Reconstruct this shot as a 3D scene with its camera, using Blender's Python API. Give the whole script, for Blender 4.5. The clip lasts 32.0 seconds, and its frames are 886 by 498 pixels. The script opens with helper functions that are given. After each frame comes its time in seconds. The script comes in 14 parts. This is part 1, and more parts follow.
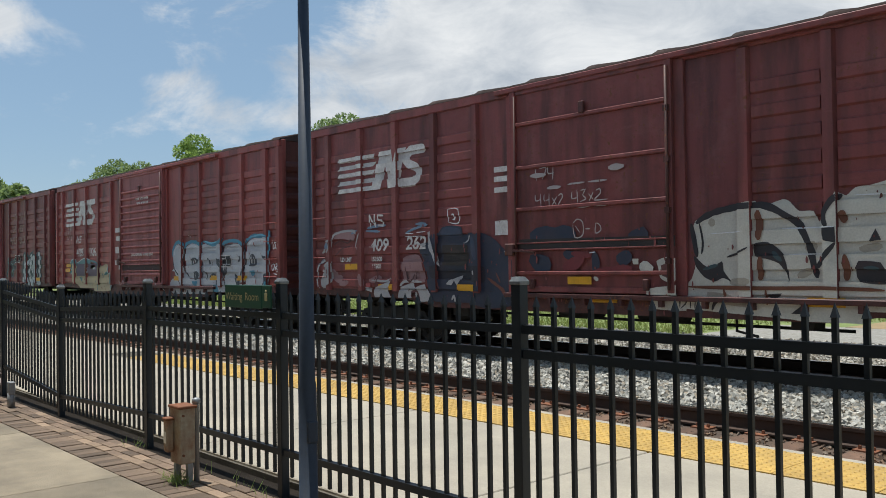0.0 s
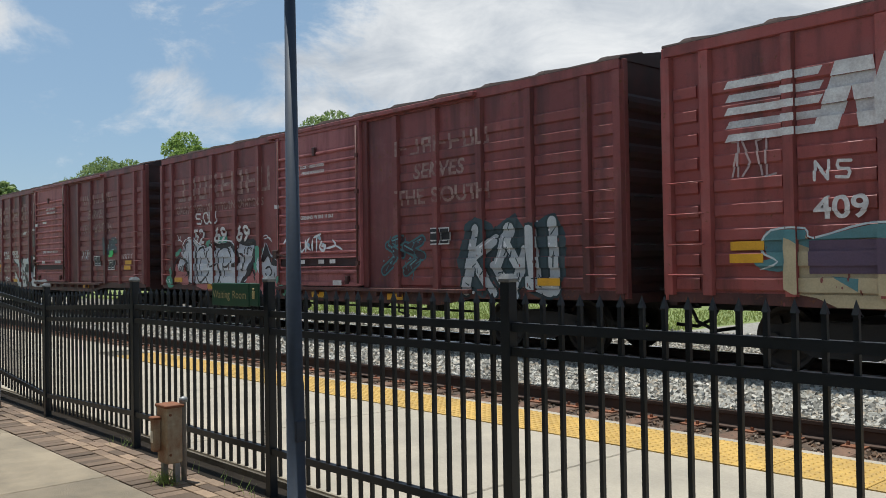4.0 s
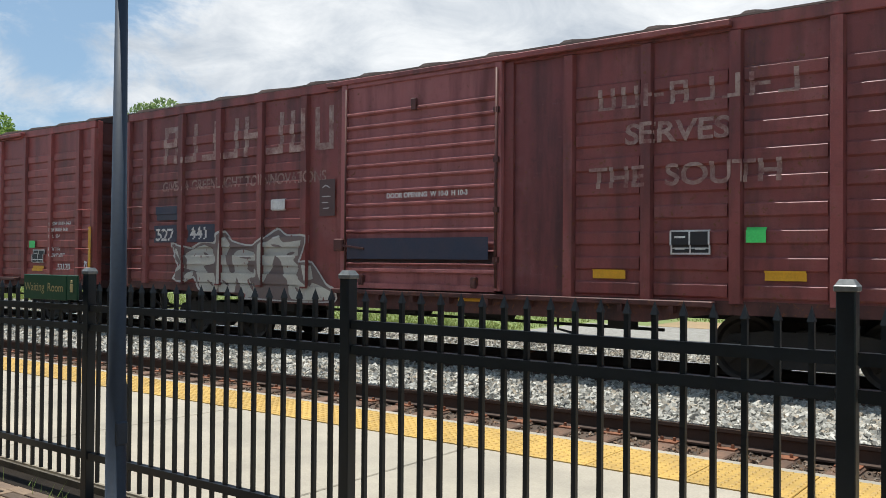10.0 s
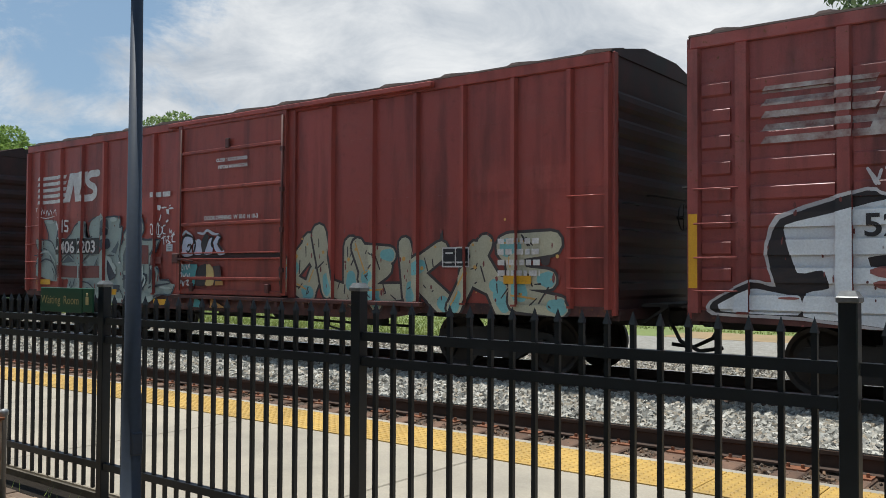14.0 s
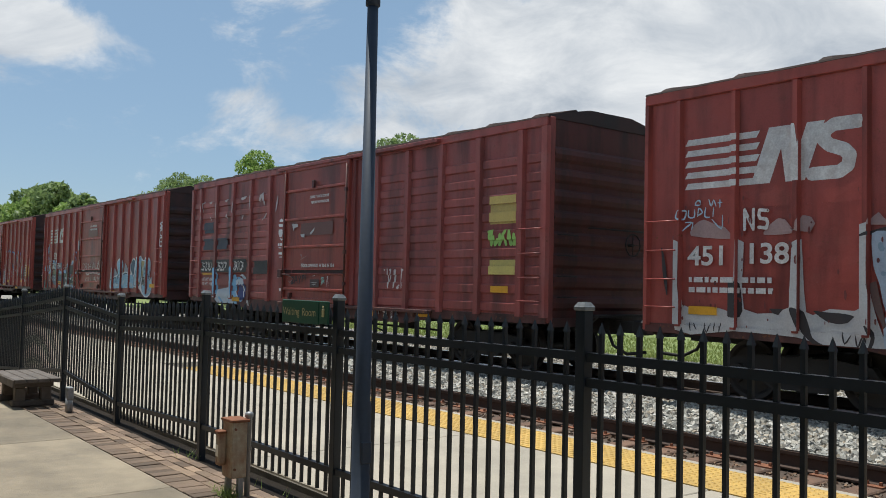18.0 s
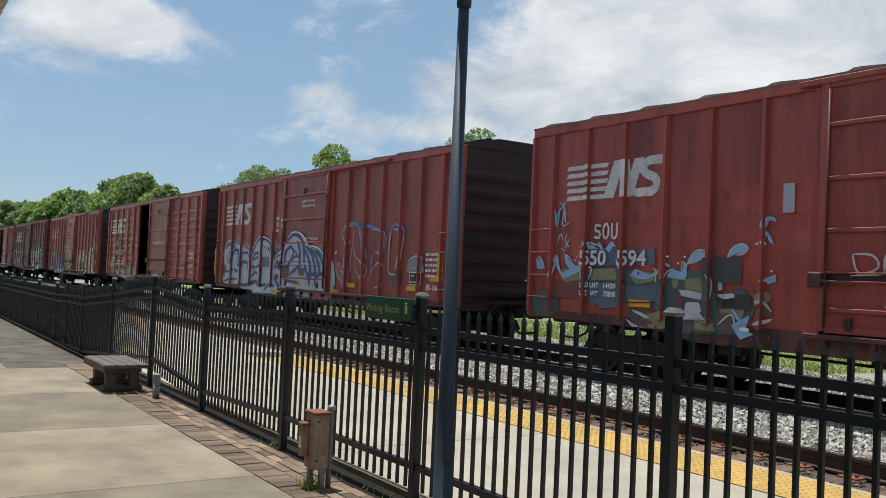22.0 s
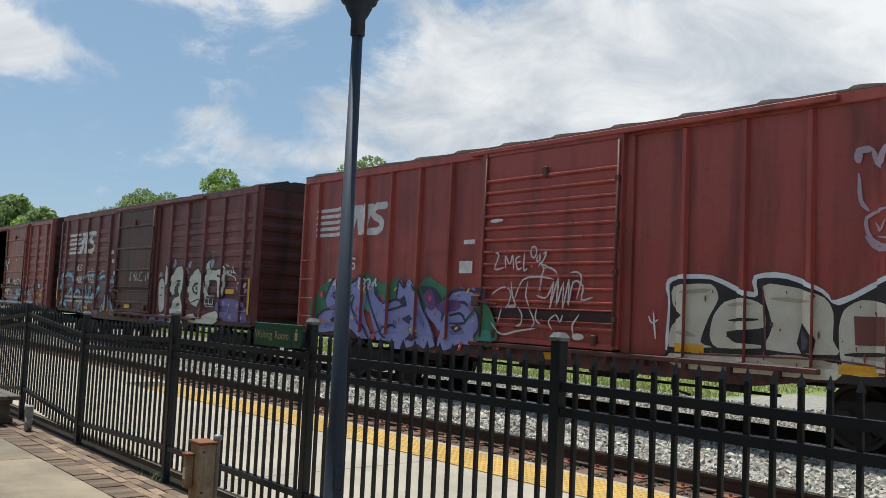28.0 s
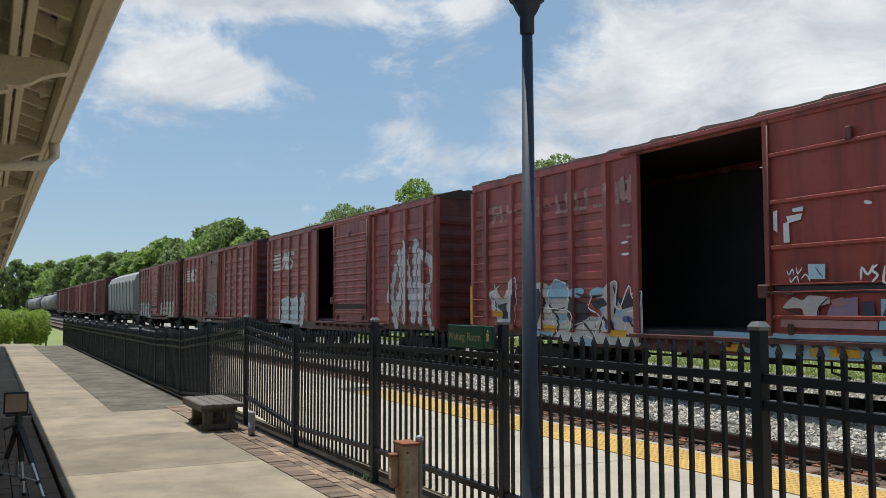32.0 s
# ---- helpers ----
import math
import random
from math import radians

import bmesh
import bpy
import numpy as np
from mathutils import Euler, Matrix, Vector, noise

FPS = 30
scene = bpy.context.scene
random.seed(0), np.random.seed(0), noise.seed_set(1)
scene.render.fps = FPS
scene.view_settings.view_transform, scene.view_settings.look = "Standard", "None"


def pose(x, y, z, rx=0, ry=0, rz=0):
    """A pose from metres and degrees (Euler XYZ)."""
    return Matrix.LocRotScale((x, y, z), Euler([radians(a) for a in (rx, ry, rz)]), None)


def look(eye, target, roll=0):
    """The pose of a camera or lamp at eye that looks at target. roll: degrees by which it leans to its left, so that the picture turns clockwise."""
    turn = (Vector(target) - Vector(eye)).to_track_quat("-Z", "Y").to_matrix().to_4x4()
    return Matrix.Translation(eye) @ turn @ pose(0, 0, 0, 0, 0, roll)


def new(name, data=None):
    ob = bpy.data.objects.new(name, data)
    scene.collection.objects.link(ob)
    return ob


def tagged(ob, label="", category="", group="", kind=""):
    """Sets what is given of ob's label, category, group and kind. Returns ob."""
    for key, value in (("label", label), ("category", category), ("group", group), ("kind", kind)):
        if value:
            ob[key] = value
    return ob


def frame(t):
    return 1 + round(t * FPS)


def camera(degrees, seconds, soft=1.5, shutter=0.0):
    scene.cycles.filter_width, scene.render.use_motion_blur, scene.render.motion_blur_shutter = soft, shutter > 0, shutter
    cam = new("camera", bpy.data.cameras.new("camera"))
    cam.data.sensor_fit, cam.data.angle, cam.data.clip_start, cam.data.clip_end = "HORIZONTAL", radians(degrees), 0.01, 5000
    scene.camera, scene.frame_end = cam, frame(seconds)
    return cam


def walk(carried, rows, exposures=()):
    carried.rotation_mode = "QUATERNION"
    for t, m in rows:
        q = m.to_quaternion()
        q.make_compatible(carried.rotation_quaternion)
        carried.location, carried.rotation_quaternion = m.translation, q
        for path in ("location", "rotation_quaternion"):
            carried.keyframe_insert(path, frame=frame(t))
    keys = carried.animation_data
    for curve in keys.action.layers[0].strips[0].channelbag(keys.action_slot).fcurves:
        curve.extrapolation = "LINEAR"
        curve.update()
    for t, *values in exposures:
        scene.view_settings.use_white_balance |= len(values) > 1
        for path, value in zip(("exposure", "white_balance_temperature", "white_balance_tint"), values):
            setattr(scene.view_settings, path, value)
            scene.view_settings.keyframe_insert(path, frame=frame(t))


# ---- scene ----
FOV = 53.78
PATH = [
    (0, 0.075, -0.015, 1.307, 48.50, 1.01, -0.80), (0.5, 0.068, -0.013, 1.307, 48.43, 0.92, -0.85), (1, 0.053, 0.002, 1.308, 48.46, 0.89, -1.03), (1.5, 0.060, -0.010, 1.309, 48.53, 0.95, -1.03),
    (2, 0.055, -0.009, 1.307, 48.59, 0.94, -1.15), (2.5, 0.057, -0.003, 1.307, 48.65, 0.85, -1.21), (3, 0.057, -0.003, 1.307, 48.66, 0.84, -1.24), (3.5, 0.057, -0.002, 1.308, 48.59, 0.77, -1.27),
    (5.5, 0.075, 0.051, 1.294, 35.17, 1.72, 1.34), (6, 0.078, 0.056, 1.294, 28.06, 1.92, 1.50), (6.5, 0.048, 0.037, 1.293, 26.45, 2.08, 1.48), (7, 0.018, 0.017, 1.293, 30.73, 2.27, 1.46),
    (7.5, 0.011, 0.000, 1.293, 31.41, 2.37, 1.41), (8, 0.010, -0.001, 1.295, 31.63, 2.32, 1.37), (8.5, -0.007, 0.011, 1.294, 33.32, 2.29, 0.76), (9, -0.011, 0.006, 1.293, 35.97, 2.00, 0.74),
    (9.5, -0.008, 0.018, 1.294, 37.05, 0.76, 0.42), (10, -0.004, 0.030, 1.295, 36.98, 0.75, 0.45), (10.5, 0.002, 0.030, 1.297, 36.95, 0.82, 0.44), (11, 0.015, 0.026, 1.298, 37.11, 0.95, 0.35),
    (11.5, 0.022, 0.016, 1.300, 37.44, 1.01, 0.26), (12, 0.024, 0.015, 1.301, 37.54, 1.12, 0.10), (12.5, 0.023, 0.008, 1.300, 37.67, 1.24, 0.14), (13, 0.034, -0.002, 1.300, 37.82, 1.37, 0.25),
    (13.5, 0.038, -0.008, 1.300, 37.71, 1.44, 0.25), (15.5, 0.007, 0.005, 1.305, 38.43, 1.71, 0.42), (16, -0.001, 0.022, 1.303, 45.32, 2.26, 0.19), (16.5, 0.016, 0.030, 1.303, 48.94, 2.35, 0.30),
    (17, 0.037, 0.031, 1.302, 49.01, 2.40, 0.37), (17.5, 0.029, 0.016, 1.304, 49.33, 2.49, 0.52), (18, -0.019, 0.016, 1.303, 52.06, 2.43, 1.32), (18.5, -0.042, -0.009, 1.308, 54.21, 2.03, 1.95),
    (19, -0.030, -0.037, 1.319, 53.99, 2.30, 2.52), (19.5, -0.032, -0.043, 1.322, 54.01, 2.37, 3.36), (20, -0.036, -0.046, 1.322, 54.33, 2.26, 3.37), (20.5, -0.040, -0.046, 1.325, 56.20, 2.07, 3.19),
    (21, -0.038, -0.044, 1.326, 56.75, 1.94, 2.77), (21.5, -0.041, -0.045, 1.326, 56.76, 1.89, 2.62), (22, -0.044, -0.048, 1.326, 56.77, 1.93, 2.60), (22.5, -0.039, -0.048, 1.328, 56.76, 1.98, 2.47),
    (23, -0.036, -0.049, 1.331, 56.58, 2.16, 2.34), (23.5, -0.027, -0.048, 1.330, 56.34, 2.43, 2.36), (24, -0.022, -0.042, 1.331, 55.99, 2.65, 2.21), (24.5, -0.021, -0.043, 1.333, 53.48, 3.13, 2.33),
    (26.5, -0.002, -0.084, 1.317, 49.56, 3.73, 2.90), (27, -0.010, -0.087, 1.317, 49.70, 3.89, 2.85), (27.5, -0.010, -0.081, 1.318, 49.62, 4.00, 2.68), (28, -0.018, -0.068, 1.317, 49.73, 4.07, 2.63),
    (28.5, -0.015, -0.073, 1.317, 49.88, 4.06, 2.41), (29, -0.023, -0.067, 1.318, 50.38, 4.07, 1.12), (29.5, -0.004, -0.049, 1.325, 56.70, 3.91, 0.27), (30, 0.007, -0.028, 1.314, 61.37, 3.87, 0.07),
    (30.5, 0.003, -0.015, 1.308, 62.92, 3.86, -0.11), (31, 0.011, -0.021, 1.311, 62.71, 3.89, -0.16), (31.5, 0.004, -0.015, 1.310, 62.51, 3.79, -0.12), (32, 0.003, -0.018, 1.311, 62.47, 3.79, -0.13),
]


def eye_pose(x, y, z, yaw, pitch, roll):
    """Stands at x, y, z, turned by yaw to the left of the track's normal, tilted up by pitch, leaning by roll."""
    turn = Matrix.Rotation(radians(yaw), 4, "Z") @ Matrix.Rotation(radians(90 + pitch), 4, "X") @ Matrix.Rotation(radians(roll), 4, "Z")
    return Matrix.Translation((x, y, z)) @ turn


cam = camera(FOV, 32.0, 0.9)
walk(cam, [(t, eye_pose(x, y, z, a, b, c)) for t, x, y, z, a, b, c in PATH], [(t, s, 6380, 8.5) for t, s in ((0, -0.05), (3.5, -0.05), (6, 0.12), (8, 0.20), (10, 0.18), (11, 0.18), (12, 0.04), (13, -0.04), (16, -0.06), (20, 0.0), (32, 0.0))])

# ---- light: a high sun through thin bright cloud ----
SUN_DIR = Vector((-0.22, -0.035, 0.97)).normalized()
sun_data = bpy.data.lights.new("sun", "SUN")
sun_data.energy, sun_data.angle, sun_data.color = 5.2, radians(0.6), (0.985, 0.97, 0.91)
sun_ob = new("sun", sun_data)
sun_ob.matrix_world = look(SUN_DIR * 80, (0, 0, 0))

world = bpy.data.worlds.new("sky")
scene.world = world
world.use_nodes = True


def build_sky():
    nt = world.node_tree
    N, L = nt.nodes, nt.links
    N.clear()
    out = N.new("ShaderNodeOutputWorld")
    bg = N.new("ShaderNodeBackground")
    bg.inputs["Strength"].default_value = SKY_STRENGTH
    sky = N.new("ShaderNodeTexSky")
    sky.sky_type, sky.sun_disc = "NISHITA", False
    sky.sun_elevation = math.asin(SUN_DIR.z)
    sky.sun_rotation = math.atan2(SUN_DIR.x, SUN_DIR.y)
    sky.altitude, sky.air_density, sky.dust_density, sky.ozone_density = 200, 1.0, 0.25, 1.2
    tc = N.new("ShaderNodeTexCoord")

    def math_node(op, a, b=None, clamp=False):
        m = N.new("ShaderNodeMath")
        m.operation, m.use_clamp = op, clamp
        for i, v in enumerate((a, b)):
            if v is None:
                continue
            if isinstance(v, (int, float)):
                m.inputs[i].default_value = v
            else:
                L.new(v, m.inputs[i])
        return m.outputs[0]

    # ragged cloud texture, a little stretched along the horizon
    mp = N.new("ShaderNodeMapping")
    mp.inputs["Scale"].default_value = (1.0, 1.0, 1.9)
    L.new(tc.outputs["Generated"], mp.inputs[0])
    noise_a = N.new("ShaderNodeTexNoise")
    noise_a.inputs["Scale"].default_value, noise_a.inputs["Detail"].default_value, noise_a.inputs["Roughness"].default_value = 5.5, 12.0, 0.66
    noise_a.inputs["Distortion"].default_value = 0.35
    L.new(mp.outputs[0], noise_a.inputs["Vector"])

    def patch(az, el, wa, we, gain):
        """A bank of cloud about an azimuth (left of the track's normal) and a height, in degrees."""
        a, e = radians(az), radians(el)
        d = Vector((-math.sin(a) * math.cos(e), math.cos(a) * math.cos(e), math.sin(e)))
        side = Vector((math.cos(a), math.sin(a), 0))
        upv = side.cross(d) * -1
        vals = []
        for axis, width in ((side, wa), (upv, we)):
            dot = N.new("ShaderNodeVectorMath")
            dot.operation = "DOT_PRODUCT"
            L.new(tc.outputs["Generated"], dot.inputs[0])
            dot.inputs[1].default_value = axis
            q = math_node("DIVIDE", dot.outputs["Value"], math.sin(radians(width)))
            if axis is upv:
                q = math_node("SUBTRACT", q, 0.0)
            vals.append(math_node("MULTIPLY", q, q))
        front = N.new("ShaderNodeVectorMath")
        front.operation = "DOT_PRODUCT"
        L.new(tc.outputs["Generated"], front.inputs[0])
        front.inputs[1].default_value = d
        ahead = math_node("GREATER_THAN", front.outputs["Value"], 0.0)
        r = math_node("ADD", vals[0], vals[1])
        g = math_node("POWER", 2.718, math_node("MULTIPLY", r, -1.0))
        return math_node("MULTIPLY", math_node("MULTIPLY", g, ahead), gain)

    cover = None
    for row in CLOUDS:
        p = patch(*row)
        cover = p if cover is None else math_node("ADD", cover, p)
    amount = math_node("ADD", math_node("MULTIPLY", math_node("SUBTRACT", noise_a.outputs["Fac"], 0.5), 1.7), cover)
    ramp = N.new("ShaderNodeValToRGB")
    ramp.color_ramp.elements[0].position, ramp.color_ramp.elements[0].color = 0.80, (0, 0, 0, 1)
    ramp.color_ramp.elements[1].position, ramp.color_ramp.elements[1].color = 1.25, (1, 1, 1, 1)
    ramp.color_ramp.elements[0].position, ramp.color_ramp.elements[1].position = 0.20, 0.60
    ramp.color_ramp.interpolation = "EASE"
    L.new(amount, ramp.inputs[0])
    noise_b = N.new("ShaderNodeTexNoise")
    noise_b.inputs["Scale"].default_value, noise_b.inputs["Detail"].default_value = 7.0, 7.0
    L.new(mp.outputs[0], noise_b.inputs["Vector"])
    shade = N.new("ShaderNodeMix")
    shade.data_type = "RGBA"
    shade.inputs["A"].default_value, shade.inputs["B"].default_value = CLOUD_DARK, CLOUD_LIGHT
    noise_b.inputs["Roughness"].default_value, noise_b.inputs["Distortion"].default_value = 0.6, 0.5
    billow = math_node("ADD", math_node("MULTIPLY", math_node("SUBTRACT", noise_b.outputs["Fac"], 0.5), 2.6), 0.52)
    L.new(math_node("MINIMUM", math_node("MAXIMUM", billow, 0.0), 1.0), shade.inputs["Factor"])
    mix = N.new("ShaderNodeMix")
    mix.data_type = "RGBA"
    L.new(ramp.outputs[0], mix.inputs["Factor"])
    # thin summer haze evens out the blue between zenith and horizon
    haze = N.new("ShaderNodeMix")
    haze.data_type = "RGBA"
    haze.inputs["Factor"].default_value, haze.inputs["B"].default_value = 0.6, HAZE
    L.new(sky.outputs[0], haze.inputs["A"])
    L.new(haze.outputs["Result"], mix.inputs["A"])
    L.new(shade.outputs["Result"], mix.inputs["B"])
    L.new(mix.outputs["Result"], bg.inputs[0])
    L.new(bg.outputs[0], out.inputs[0])


SKY_STRENGTH = 0.11
HAZE = (2.7, 4.05, 5.55, 1)
CLOUD_DARK, CLOUD_LIGHT = (4.3, 4.75, 5.35, 1), (8.2, 8.25, 8.3, 1)
CLOUDS = [(78, 14.7, 5.2, 2.0, 1.0), (75, 19.2, 8.5, 1.5, 0.6), (66, 11.6, 2.2, 0.6, 0.2), (63.5, 10.4, 3.0, 0.8, 0.2), (59, 9.6, 5.5, 1.0, 0.24), (67, 8.3, 6.0, 1.1, 0.18), (60.5, 19.3, 2.5, 0.9, 0.45), (36, 12.5, 17, 5.0, 0.75), (14, 17, 26, 12, 0.85), (44, 17.5, 6, 4, 0.35), (28, 22, 9, 4, 0.2), (-60, 30, 45, 25, 0.5), (150, 40, 50, 25, 0.45)]
build_sky()

# ---- materials ----


def material(name, base, rough=0.6, metal=0.0, dark=None, scale=4.0, fine=60.0, bump=0.15, stain=0.5, streak=False, spec=0.5, vary=0.0):
    """A surface with stains (large), grain (fine) and relief. dark: the colour of its stains."""
    m = bpy.data.materials.new(name)
    m.use_nodes = True
    nt = m.node_tree
    N, L = nt.nodes, nt.links
    b = N["Principled BSDF"]
    tc = N.new("ShaderNodeTexCoord")
    mp = N.new("ShaderNodeMapping")
    if streak:
        mp.inputs["Scale"].default_value = (1.0, 1.0, 0.12)
    L.new(tc.outputs["Object"], mp.inputs[0])
    n1 = N.new("ShaderNodeTexNoise")
    n1.inputs["Scale"].default_value, n1.inputs["Detail"].default_value, n1.inputs["Roughness"].default_value = scale, 6.0, 0.65
    L.new(mp.outputs[0], n1.inputs["Vector"])
    n2 = N.new("ShaderNodeTexNoise")
    n2.inputs["Scale"].default_value, n2.inputs["Detail"].default_value = fine, 4.0
    L.new(tc.outputs["Object"], n2.inputs["Vector"])
    if dark is None:
        dark = tuple(c * 0.55 for c in base)
    ramp = N.new("ShaderNodeValToRGB")
    ramp.color_ramp.elements[0].position, ramp.color_ramp.elements[1].position = 0.36, 0.66
    ramp.color_ramp.elements[0].color, ramp.color_ramp.elements[1].color = (*(d * stain + c * (1 - stain) for d, c in zip(dark, base)), 1), (*base, 1)
    L.new(n1.outputs["Fac"], ramp.inputs[0])
    mul = N.new("ShaderNodeMix")
    mul.data_type, mul.blend_type = "RGBA", "MULTIPLY"
    mul.inputs["Factor"].default_value = 1.0
    L.new(ramp.outputs[0], mul.inputs["A"])
    g = N.new("ShaderNodeMapRange")
    g.inputs["To Min"].default_value, g.inputs["To Max"].default_value = 0.78, 1.2
    L.new(n2.outputs["Fac"], g.inputs[0])
    last = g.outputs[0]
    if vary:
        info = N.new("ShaderNodeObjectInfo")
        v = N.new("ShaderNodeMapRange")
        v.inputs["To Min"].default_value, v.inputs["To Max"].default_value = 1 - vary, 1 + vary
        L.new(info.outputs["Random"], v.inputs[0])
        mm = N.new("ShaderNodeMath")
        mm.operation = "MULTIPLY"
        L.new(last, mm.inputs[0])
        L.new(v.outputs[0], mm.inputs[1])
        last = mm.outputs[0]
    L.new(last, mul.inputs["B"])
    L.new(mul.outputs["Result"], b.inputs["Base Color"])
    r = N.new("ShaderNodeMapRange")
    r.inputs["To Min"].default_value, r.inputs["To Max"].default_value = max(0.03, rough - 0.12), min(1.0, rough + 0.12)
    L.new(n1.outputs["Fac"], r.inputs[0])
    L.new(r.outputs[0], b.inputs["Roughness"])
    b.inputs["Metallic"].default_value = metal
    b.inputs["Specular IOR Level"].default_value = spec
    if bump:
        bp = N.new("ShaderNodeBump")
        bp.inputs["Strength"].default_value, bp.inputs["Distance"].default_value = bump, 0.01
        L.new(n2.outputs["Fac"], bp.inputs["Height"])
        L.new(bp.outputs[0], b.inputs["Normal"])
    return m


def car_paint(name, base, grime, faded, rust=(0.17, 0.066, 0.03), rough=0.42, rust_at=0.63):
    """Old freight-car enamel: runs of grime, faded patches, rust spots and dented, uneven gloss."""
    m = bpy.data.materials.new(name)
    m.use_nodes = True
    nt = m.node_tree
    N, L = nt.nodes, nt.links
    b = N["Principled BSDF"]
    b.inputs["Specular IOR Level"].default_value = 0.26
    b.inputs["Coat Weight"].default_value, b.inputs["Coat Roughness"].default_value = 0.04, 0.38
    tc = N.new("ShaderNodeTexCoord")
    info = N.new("ShaderNodeObjectInfo")
    off = N.new("ShaderNodeVectorMath")
    off.operation = "MULTIPLY_ADD"
    comb = N.new("ShaderNodeCombineXYZ")
    for k in range(2):
        L.new(info.outputs["Random"], comb.inputs[k])
    L.new(comb.outputs[0], off.inputs[0])
    off.inputs[1].default_value = (61.0, 37.0, 0.0)
    L.new(tc.outputs["Object"], off.inputs[2])

    def noise(scale, detail, rough_n, stretch=None):
        src = off.outputs[0]
        if stretch:
            mp = N.new("ShaderNodeMapping")
            mp.inputs["Scale"].default_value = stretch
            L.new(src, mp.inputs[0])
            src = mp.outputs[0]
        n = N.new("ShaderNodeTexNoise")
        n.inputs["Scale"].default_value, n.inputs["Detail"].default_value, n.inputs["Roughness"].default_value = scale, detail, rough_n
        L.new(src, n.inputs["Vector"])
        return n.outputs["Fac"]

    def band(src, lo, hi, top=1.0):
        r = N.new("ShaderNodeMapRange")
        r.inputs["From Min"].default_value, r.inputs["From Max"].default_value, r.inputs["To Max"].default_value = lo, hi, top
        L.new(src, r.inputs[0])
        return r.outputs[0]

    def over(a, col, fac):
        x = N.new("ShaderNodeMix")
        x.data_type = "RGBA"
        if isinstance(a, tuple):
            x.inputs["A"].default_value = (*a, 1)
        else:
            L.new(a, x.inputs["A"])
        x.inputs["B"].default_value = (*col, 1)
        L.new(fac, x.inputs["Factor"])
        return x.outputs["Result"]

    blotch, runs, spots, fine = noise(1.7, 8, 0.62), noise(3.2, 6, 0.55, (1, 1, 0.10)), noise(16, 5, 0.6), noise(90, 3, 0.5)
    wide_runs = noise(2.2, 5, 0.6, (1, 1, 0.15))
    c = over(base, faded, band(blotch, 0.50, 0.72, 0.75))
    c = over(c, grime, band(runs, 0.50, 0.72, 0.65))
    c = over(c, grime, band(wide_runs, 0.50, 0.70, 0.85))
    c = over(c, grime, band(noise(7.5, 9, 0.72), 0.55, 0.75, 0.5))
    c = over(c, faded, band(noise(5.0, 8, 0.7, (0.5, 1, 2.5)), 0.60, 0.78, 0.6))
    mask = N.new("ShaderNodeMath")
    mask.operation = "MULTIPLY"
    L.new(band(spots, rust_at, rust_at + 0.06), mask.inputs[0])
    L.new(band(blotch, 0.42, 0.56), mask.inputs[1])
    c = over(c, rust, mask.outputs[0])
    tone = N.new("ShaderNodeMix")
    tone.data_type, tone.blend_type = "RGBA", "MULTIPLY"
    tone.inputs["Factor"].default_value = 1.0
    L.new(c, tone.inputs["A"])
    mm = N.new("ShaderNodeMath")
    mm.operation = "MULTIPLY"
    v = N.new("ShaderNodeMapRange")
    v.inputs["To Min"].default_value, v.inputs["To Max"].default_value = 0.88, 1.12
    L.new(info.outputs["Random"], v.inputs[0])
    g = N.new("ShaderNodeMapRange")
    g.inputs["To Min"].default_value, g.inputs["To Max"].default_value = 0.75, 1.25
    L.new(fine, g.inputs[0])
    L.new(v.outputs[0], mm.inputs[0])
    L.new(g.outputs[0], mm.inputs[1])
    L.new(mm.outputs[0], tone.inputs["B"])
    L.new(tone.outputs["Result"], b.inputs["Base Color"])
    r = N.new("ShaderNodeMapRange")
    r.inputs["To Min"].default_value, r.inputs["To Max"].default_value = rough - 0.15, rough + 0.22
    L.new(blotch, r.inputs[0])
    L.new(r.outputs[0], b.inputs["Roughness"])
    dents = N.new("ShaderNodeBump")
    dents.inputs["Strength"].default_value, dents.inputs["Distance"].default_value = 0.22, 0.04
    L.new(noise(2.6, 3, 0.5), dents.inputs["Height"])
    pits = N.new("ShaderNodeBump")
    pits.inputs["Strength"].default_value, pits.inputs["Distance"].default_value = 0.25, 0.004
    L.new(spots, pits.inputs["Height"])
    L.new(dents.outputs[0], pits.inputs["Normal"])
    L.new(pits.outputs[0], b.inputs["Normal"])
    return m


